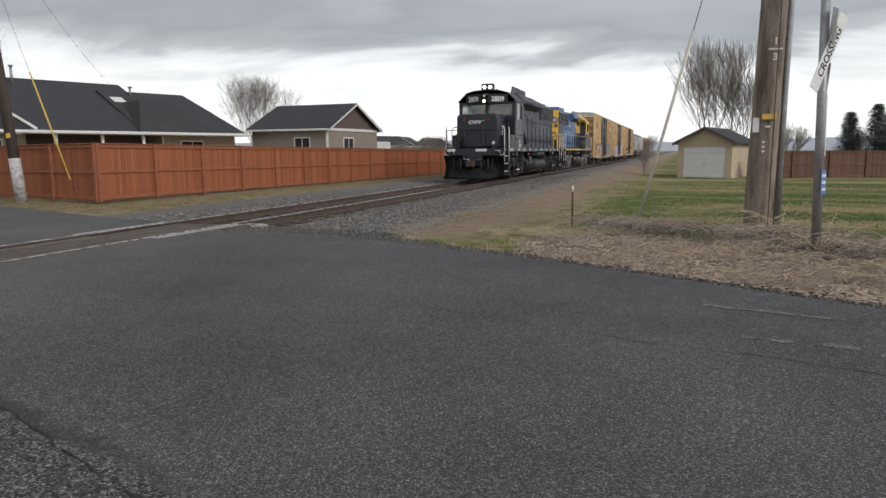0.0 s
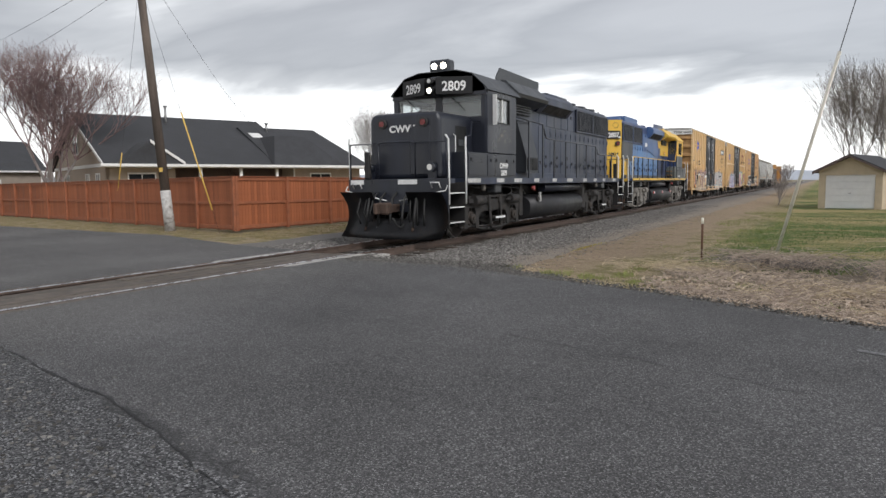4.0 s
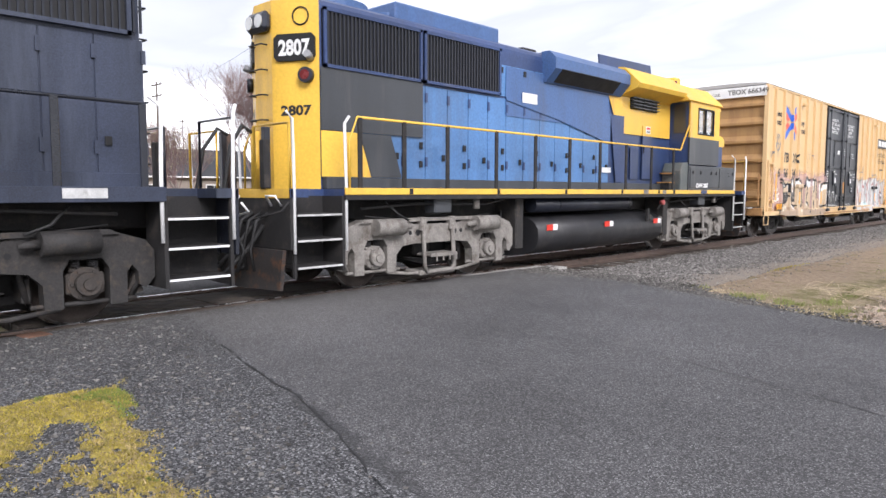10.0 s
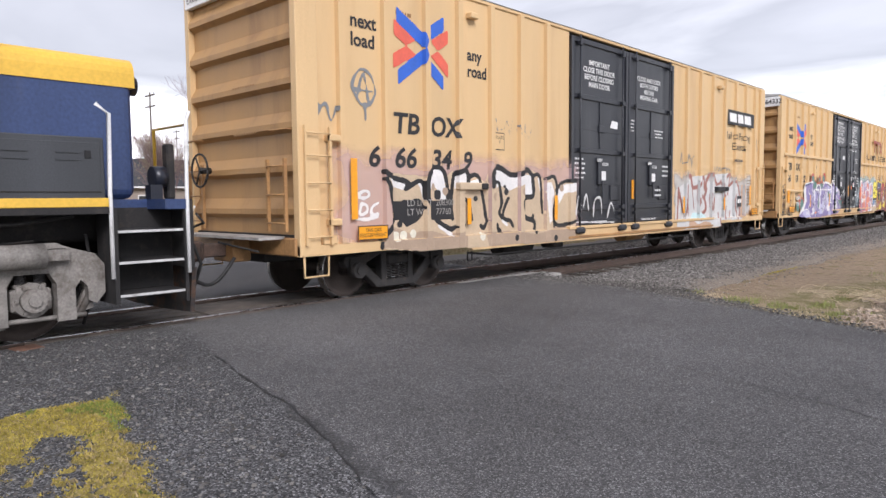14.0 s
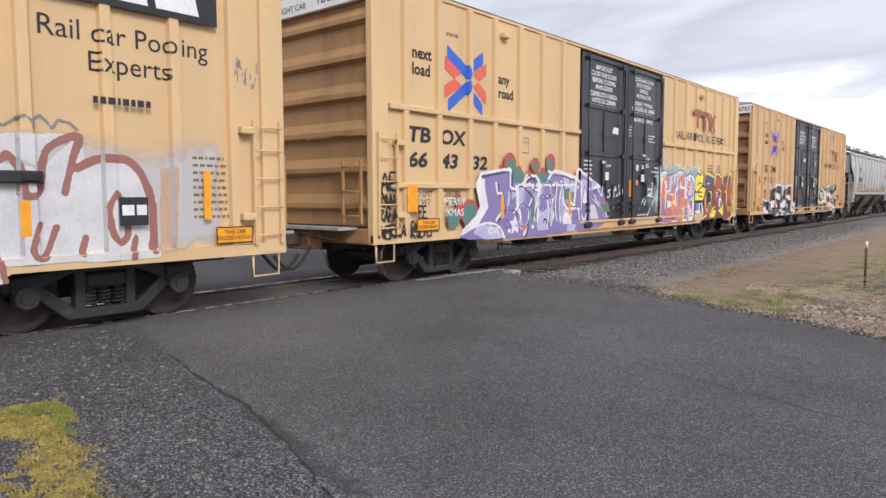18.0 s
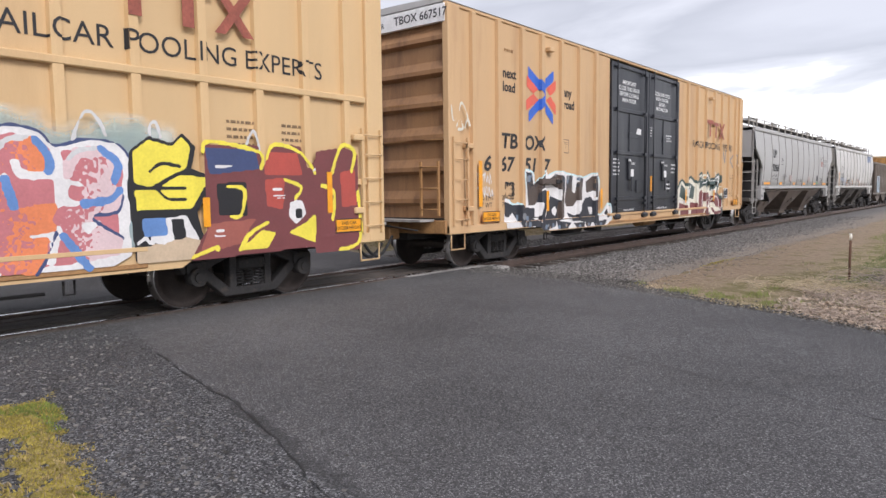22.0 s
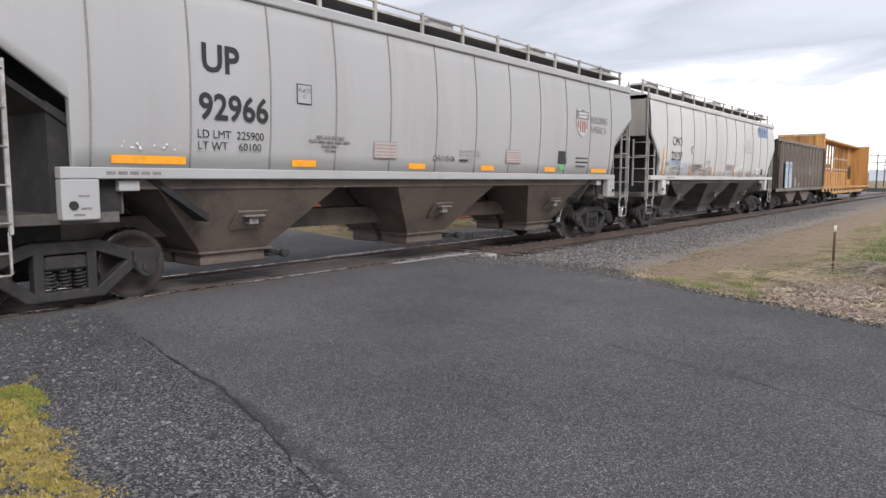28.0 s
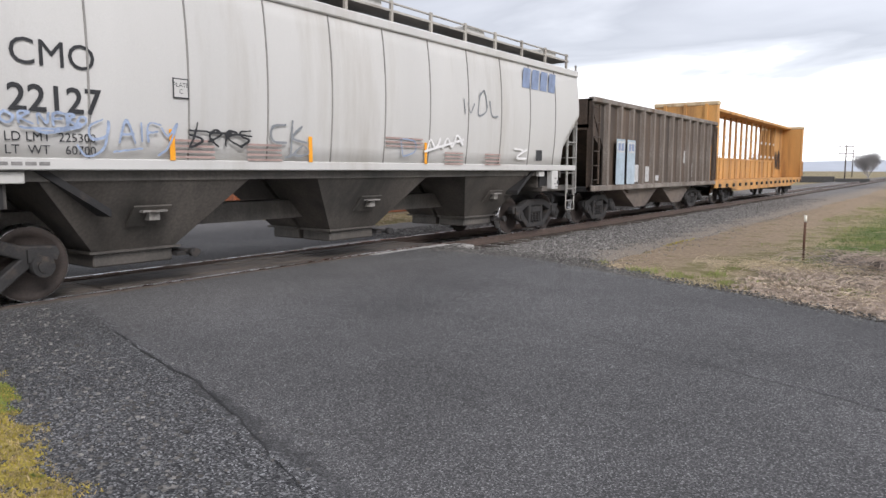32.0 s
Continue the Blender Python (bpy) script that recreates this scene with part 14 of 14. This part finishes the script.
# quick tags along the foot of the side
blue_tag = [curve((-6.12, 2.16), (-6.20, 2.12), (-6.21, 2.06), (-6.10, 2.05)), curve((-6.02, 2.18), (-6.07, 2.11), (-5.99, 2.06), (-5.93, 2.13), (-6.02, 2.18)),
        curve((-5.88, 2.06), (-5.88, 2.18), (-5.77, 2.18), (-5.87, 2.12), (-5.74, 2.06)), curve((-5.69, 2.06), (-5.69, 2.18), (-5.60, 2.07), (-5.58, 2.19)),
        curve((-5.53, 2.05), (-5.53, 2.18), (-5.41, 2.19)), curve((-5.53, 2.12), (-5.44, 2.13)),
        curve((-5.38, 2.07), (-5.38, 2.18), (-5.30, 2.17), (-5.37, 2.12), (-5.28, 2.07)), curve((-5.24, 2.16), (-5.27, 2.10), (-5.20, 2.08), (-5.17, 2.15), (-5.24, 2.16)),
        curve((-6.30, 2.19), (-6.31, 2.00)), curve((-6.39, 2.05), (-6.21, 2.17)),
        curve((-6.37, 2.13), (-6.23, 2.06)), curve((-5.87, 2.02), (-5.58, 2.01), (-5.24, 2.05), (-5.58, 1.97), (-5.71, 1.99)),
        curve((-4.98, 2.15), (-5.14, 2.06), (-5.12, 1.92), (-4.94, 1.97), (-4.92, 2.14), (-4.98, 1.83), (-5.18, 1.72), (-5.29, 1.85)), curve((-4.80, 1.88), (-4.70, 2.16), (-4.60, 1.89)),
        curve((-4.77, 1.98), (-4.61, 2.00)), curve((-4.51, 2.14), (-4.51, 1.91)),
        curve((-4.43, 1.91), (-4.42, 2.13), (-4.25, 2.12)), curve((-4.42, 2.02), (-4.30, 2.04)),
        curve((-4.25, 2.09), (-4.16, 1.99), (-4.03, 2.15), (-4.17, 1.85), (-4.31, 1.75)), curve((-4.87, 1.78), (-4.51, 1.83)),
        curve((0.39, 2.13), (0.45, 1.82)), curve((0.44, 2.13), (0.79, 2.09), (0.79, 1.91), (0.48, 1.82))]
black_tag = [curve((-3.73, 2.19), (-3.79, 2.00), (-3.86, 1.86), (-3.66, 1.96), (-3.86, 2.02)), curve((-3.58, 1.94), (-3.38, 2.04), (-3.48, 2.10), (-3.56, 2.00), (-3.43, 1.88)),
        curve((-3.31, 1.89), (-3.28, 2.08), (-3.12, 2.07), (-3.28, 2.00), (-3.05, 1.88)), curve((-2.89, 2.11), (-3.07, 2.09), (-3.03, 2.02), (-2.91, 1.98), (-3.07, 1.89)),
        curve((-3.86, 2.08), (-2.87, 2.04))]
grey_tag = [curve((-2.25, 2.23), (-2.50, 2.19), (-2.50, 1.99), (-2.25, 1.97)), curve((-2.12, 2.30), (-2.17, 1.78)),
        curve((-1.94, 2.22), (-2.13, 2.05), (-1.85, 1.98)), curve((-1.93, 1.94), (-2.11, 1.81), (-1.97, 1.78), (-1.81, 1.84), (-1.89, 1.92)),
        curve((-2.28, 1.75), (-2.07, 1.81))]
white_tag = [curve((1.17, 1.96), (1.28, 2.15), (1.43, 1.99), (1.59, 2.17)), curve((1.66, 1.99), (1.82, 2.19), (1.98, 2.03), (2.15, 2.26), (2.34, 2.08)),
        curve((1.09, 1.92), (2.37, 2.18)), curve((4.41, 2.05), (4.79, 2.02), (4.50, 1.85), (4.96, 1.84)),
        curve((4.57, 1.91), (4.98, 2.05))]
thin_tag = [curve((2.38, 2.99), (2.43, 2.71)), curve((2.54, 2.93), (2.62, 2.73), (2.76, 2.92)),
        curve((2.98, 3.16), (2.91, 2.71), (3.23, 2.83), (3.14, 3.21), (2.95, 3.09)), curve((3.35, 3.02), (3.44, 2.73), (3.68, 2.72))]
spray(h2, -6.6, 6.4, 1.60, 3.3, lambda y: 1.604,
      letters(blue_tag, 0.013, (0, 0), wobble=0.003) + letters(black_tag, 0.014, (0, 1), wobble=0.003) + letters(grey_tag, 0.017, (0, 2), wobble=0.003)
      + letters(white_tag, 0.022, (0, 3), wobble=0.006) + letters(thin_tag, 0.018, (0, 2), wobble=0.003), [mat("pale_blue_spray", (0.27, 0.33, 0.45), 0.6, 0, 0.3, 4, 40, 0.02), SPRAY["black"], SPRAY["grey"], SPRAY["white"]], cell=0.0125, label="blue, black and white spray tags")
for y, z in ((0.0, 1.98), (-4.1, 1.72), (-2.95, 1.70), (1.75, 1.68), (3.2, 1.68)):
    for k in range(4 if z < 1.9 else 3):
        flat("notice_bar", rect(y, y + (0.62 if z < 1.9 else 1.05), z + 0.07 * k, z + 0.03 + 0.07 * k), h2, M_PLACARD, 1.598)
flat("data_plate", rect(5.5, 5.8, 1.8, 2.05), h2, M_LETTER, 1.562)


def open_hopper(at):
    car = thing("open_hopper", "rusty dark open hopper car with upright ribs", "hopper car")
    CONSIST.append((car, at))
    H = 6.35
    for s in (-1, 1):
        a, b = sorted((s * 1.40, s * 1.44))
        part("side_sheet", prism([(-H, 3.5), (H, 3.5), (H - 0.95, 2.2), (H - 0.95, 1.05), (-H + 0.95, 1.05), (-H + 0.95, 2.2)], 0, a, b), M_GONDOLA, car)
        a, b = sorted((s * 1.38, s * 1.56))
        part("top_rail", box(a, b, -H, H, 3.46, 3.6, 0.02), M_GONDOLA_R, car)
        part("side_sill", box(a, b, -H, H, 0.98, 1.14, 0.02), M_GONDOLA_R, car)
        rib = None
        for k in range(12):
            y = -H + 1.05 + (2 * H - 2.1) * k / 11
            if rib is None:
                rib = part("side_post", prism([(s * 1.43, -0.1), (s * 1.57, -0.07), (s * 1.57, 0.07), (s * 1.43, 0.1)], 2, 1.1, 3.48), M_GONDOLA_R, car)
                rib.matrix_basis = pose(0, y, 0)
            else:
                repeat(rib, car, pose(0, y, 0))
        for y in (-4.72, -3.87):
            flat("pale_panel", rect(y, y + 0.66, 1.15, 2.5), car, mat("faded_pale_blue_paint", (0.36, 0.43, 0.48), 0.7, 0, 0.2, 3, 30, 0.05), 1.576, "+x" if s > 0 else "-x", "faded pale blue panel")
        for y in (-4.72, -3.87):
            flat("panel_head", rect(y + 0.06, y + 0.6, 2.1, 2.44), car, M_STRIPE, 1.580, "+x" if s > 0 else "-x")
            for k in range(2):
                flat("panel_bar", rect(y + 0.12 + 0.24 * k, y + 0.3 + 0.24 * k, 2.16, 2.38), car, M_FADEBLUE, 1.583, "+x" if s > 0 else "-x")
        for y, z0, z1 in ((-2.95, 1.2, 1.75), (-1.9, 1.2, 1.7), (3.25, 1.3, 1.85), (2.15, 1.85, 2.3), (4.25, 1.3, 1.8), (-0.9, 1.22, 1.4)):
            flat("stencil_patch", rect(y, y + 0.42, z0, z1), car, M_STRIPE, 1.447, "+x" if s > 0 else "-x", "worn white stencil")
    for e in (-1, 1):
        part("end_sheet", box(-1.4, 1.4, min(e * H, e * (H - 0.05)), max(e * H, e * (H - 0.05)), 2.7, 3.55), M_GONDOLA, car)
        part("slope_sheet", prism([(e * H, 2.75), (e * (H - 3.2), 0.85), (e * (H - 3.2), 0.95), (e * H, 2.85)], 0, -1.38, 1.38), M_GONDOLA, car)
        for s in (-1, 1):
            part("corner_post", box(min(s * 1.36, s * 1.5), max(s * 1.36, s * 1.5), min(e * H, e * (H - 0.12)), max(e * H, e * (H - 0.12)), 1.0, 3.55), M_GONDOLA, car)
            ladder(car, s * 1.52 if s > 0 else -1.55, min(e * H, e * (H - 0.45)), max(e * H, e * (H - 0.45)), [1.3, 1.7, 2.1, 2.5, 2.9, 3.3], M_GONDOLA)
        part("end_platform", box(-1.4, 1.4, min(e * H, e * (H - 1.6)), max(e * H, e * (H - 1.6)), 0.98, 1.08), M_UNDER, car)
        coupler(car, e * (H + 0.05), e)
    part("centre_sill", box(-0.3, 0.3, -H, H, 0.65, 1.0), M_UNDER, car)
    for c in (-1.9, 1.9):
        part("hopper_bay", prism([(c - 1.8, 1.05), (c - 0.5, 0.38), (c + 0.5, 0.38), (c + 1.8, 1.05)], 0, -1.3, 1.3), M_BAY, car)
    for y in (-4.75, 4.75):
        freight_truck(car, y, 1.8)


def centre_beam(at):
    car = thing("centre_beam_flatcar", "empty weathered orange centre-beam flatcar", "flatcar")
    CONSIST.append((car, at))
    H = 11.0
    part("deck", box(-1.4, 1.4, -H, H, 0.95, 1.12, 0.02), M_GOLD, car)
    part("side_sill", prism([(-H, 0.8), (-H + 2.5, 0.8), (-H + 4, 0.62), (H - 4, 0.62), (H - 2.5, 0.8), (H, 0.8), (H, 1.0), (-H, 1.0)], 0, 1.36, 1.42), M_GOLD, car)
    part("side_sill", prism([(-H, 0.8), (-H + 2.5, 0.8), (-H + 4, 0.62), (H - 4, 0.62), (H - 2.5, 0.8), (H, 0.8), (H, 1.0), (-H, 1.0)], 0, -1.42, -1.36), M_GOLD, car)
    for e in (-1, 1):
        a, b = sorted((e * H, e * (H - 0.28)))
        part("bulkhead", box(-1.4, 1.4, a, b, 1.1, 4.5, 0.06), M_GOLD, car, "tall orange end bulkhead")
        for x in (-0.9, 0, 0.9):
            part("bulkhead_rib", box(x - 0.06, x + 0.06, min(e * (H + 0.08), e * H), max(e * (H + 0.08), e * H), 1.1, 4.45), M_GOLD, car)
        part("bulkhead_cap", box(-1.42, 1.42, a - 0.02, b + 0.02, 4.38, 4.56, 0.03), M_PALEGOLD, car, "chalky pale cap of the bulkhead")
        part("beam_web", prism([(e * (H - 0.28), 1.12), (e * (H - 0.28), 4.4), (e * (H - 3.0), 4.4), (e * (H - 3.0), 1.12)], 0, -0.12, 0.12), M_GOLD, car)
        coupler(car, e * H, e)
        for s in (-1, 1):
            ladder(car, s * 1.44 if s > 0 else -1.46, min(e * (H - 0.02), e * (H - 0.4)), max(e * (H - 0.02), e * (H - 0.4)), [1.3, 1.7, 2.1], M_GOLD)
        part("draft_sill", box(-0.3, 0.3, min(e * H, e * (H - 2)), max(e * H, e * (H - 2)), 0.65, 0.98), M_UNDER, car)
    part("top_beam", box(-0.62, 0.62, -H, H, 4.36, 4.52, 0.03), M_GOLD, car, "long top beam")
    n = 14
    for k in range(n):
        y = -H + 3.0 + (2 * H - 6.0) * k / (n - 1)
        part("beam_post", prism([(-0.07, 1.12), (0.07, 1.12), (0.05, 4.38), (-0.05, 4.38)], 1, y - 0.06, y + 0.06), M_GOLD, car)
        part("strap_ring", box(0.06, 0.12, y - 0.05, y + 0.05, 2.35, 2.5), M_WHITE, car)
        part("strap_ring", box(0.05, 0.11, y - 0.05, y + 0.05, 3.2, 3.35), M_WHITE, car)
    for k in range(n - 1):
        y = -H + 3.0 + (2 * H - 6.0) * (k + 0.5) / (n - 1)
        part("beam_plate", box(-0.03, 0.03, y - 0.52, y + 0.52, 1.12, 2.15), M_GOLD, car)
    part("mid_rail", box(-0.06, 0.06, -H + 3, H - 3, 2.12, 2.22), M_GOLD, car)
    part("centre_sill", box(-0.3, 0.3, -H + 1, H - 1, 0.6, 0.96), M_UNDER, car)
    spray(car, H - 3.0, H - 0.6, 1.5, 3.2, lambda y: 0.125, scrawl(H - 2.6, H - 0.8, 1.7, 2.9, 71, 5, 0, 0.09), [SPRAY["black"]])
    for k in range(18):
        y = -H + 0.6 + (2 * H - 1.2) * k / 17
        for s in (-1, 1):
            part("winch", box(min(s * 1.38, s * 1.5), max(s * 1.38, s * 1.5), y - 0.1, y + 0.1, 0.82, 0.98, 0.02), M_TRUCK, car)
    for y in (-7.75, 7.75):
        freight_truck(car, y, 1.8)


def lengthen(vehicle, k, still):
    """Draws a vehicle out along its length by the factor k; the place still stays."""
    wheels = {ob.name for ob, *_ in WHEELS}
    done = set()
    for ob in vehicle.children_recursive:
        if ob.type != "MESH" or ob.name in wheels:
            continue
        nested = ob.parent is not vehicle
        off = ob.matrix_basis.translation.y
        if off:
            ob.matrix_basis.translation.y = off * k if nested else still + (off - still) * k
        if ob.data.name not in done:
            done.add(ob.data.name)
            c = 0 if off else still
            for v in ob.data.vertices:
                v.co.y = c + (v.co.y - c) * k
    for i, (ob, y, r, sense) in enumerate(WHEELS):
        if ob.parent in vehicle.children_recursive:
            WHEELS[i] = (ob, still + (y - still) * k, r, sense)


open_hopper(170.05)
centre_beam(187.95)
set_texts()
lengthen(l1, 1.027, 7.4)


# ---- poles, signs, plants ----
build_poles()
build_trees()
build_plants()
set_texts()


# ---- movement ----
def run_at(t):
    i = min(int(t), 31)
    # cubic through the neighbouring seconds keeps the speed even
    a, b = RUN[i], RUN[i + 1]
    p = RUN[i - 1] if i > 0 else 2 * a - b
    n = RUN[i + 2] if i < 31 else 2 * b - a
    k = t - i
    return a + 0.5 * k * (b - p + k * (2 * p - 5 * a + 4 * b - n + k * (3 * (a - b) + n - p)))


def motions():
    for ob, u in CONSIST:
        walk(ob, [(t, pose(XC, u + RUN[t], 0, 0, 0, 180 if ob.name in TURNED else 0)) for t in range(33)])
    # wheels roll with the distance run
    for ob, y, r, sense in WHEELS:
        rows = []
        for k in range(241):
            t = k * 4 / 30
            rows.append((t, pose(0, y, r, sense * math.degrees(-run_at(t) / r), 0, 0)))
        walk(ob, rows)


motions()
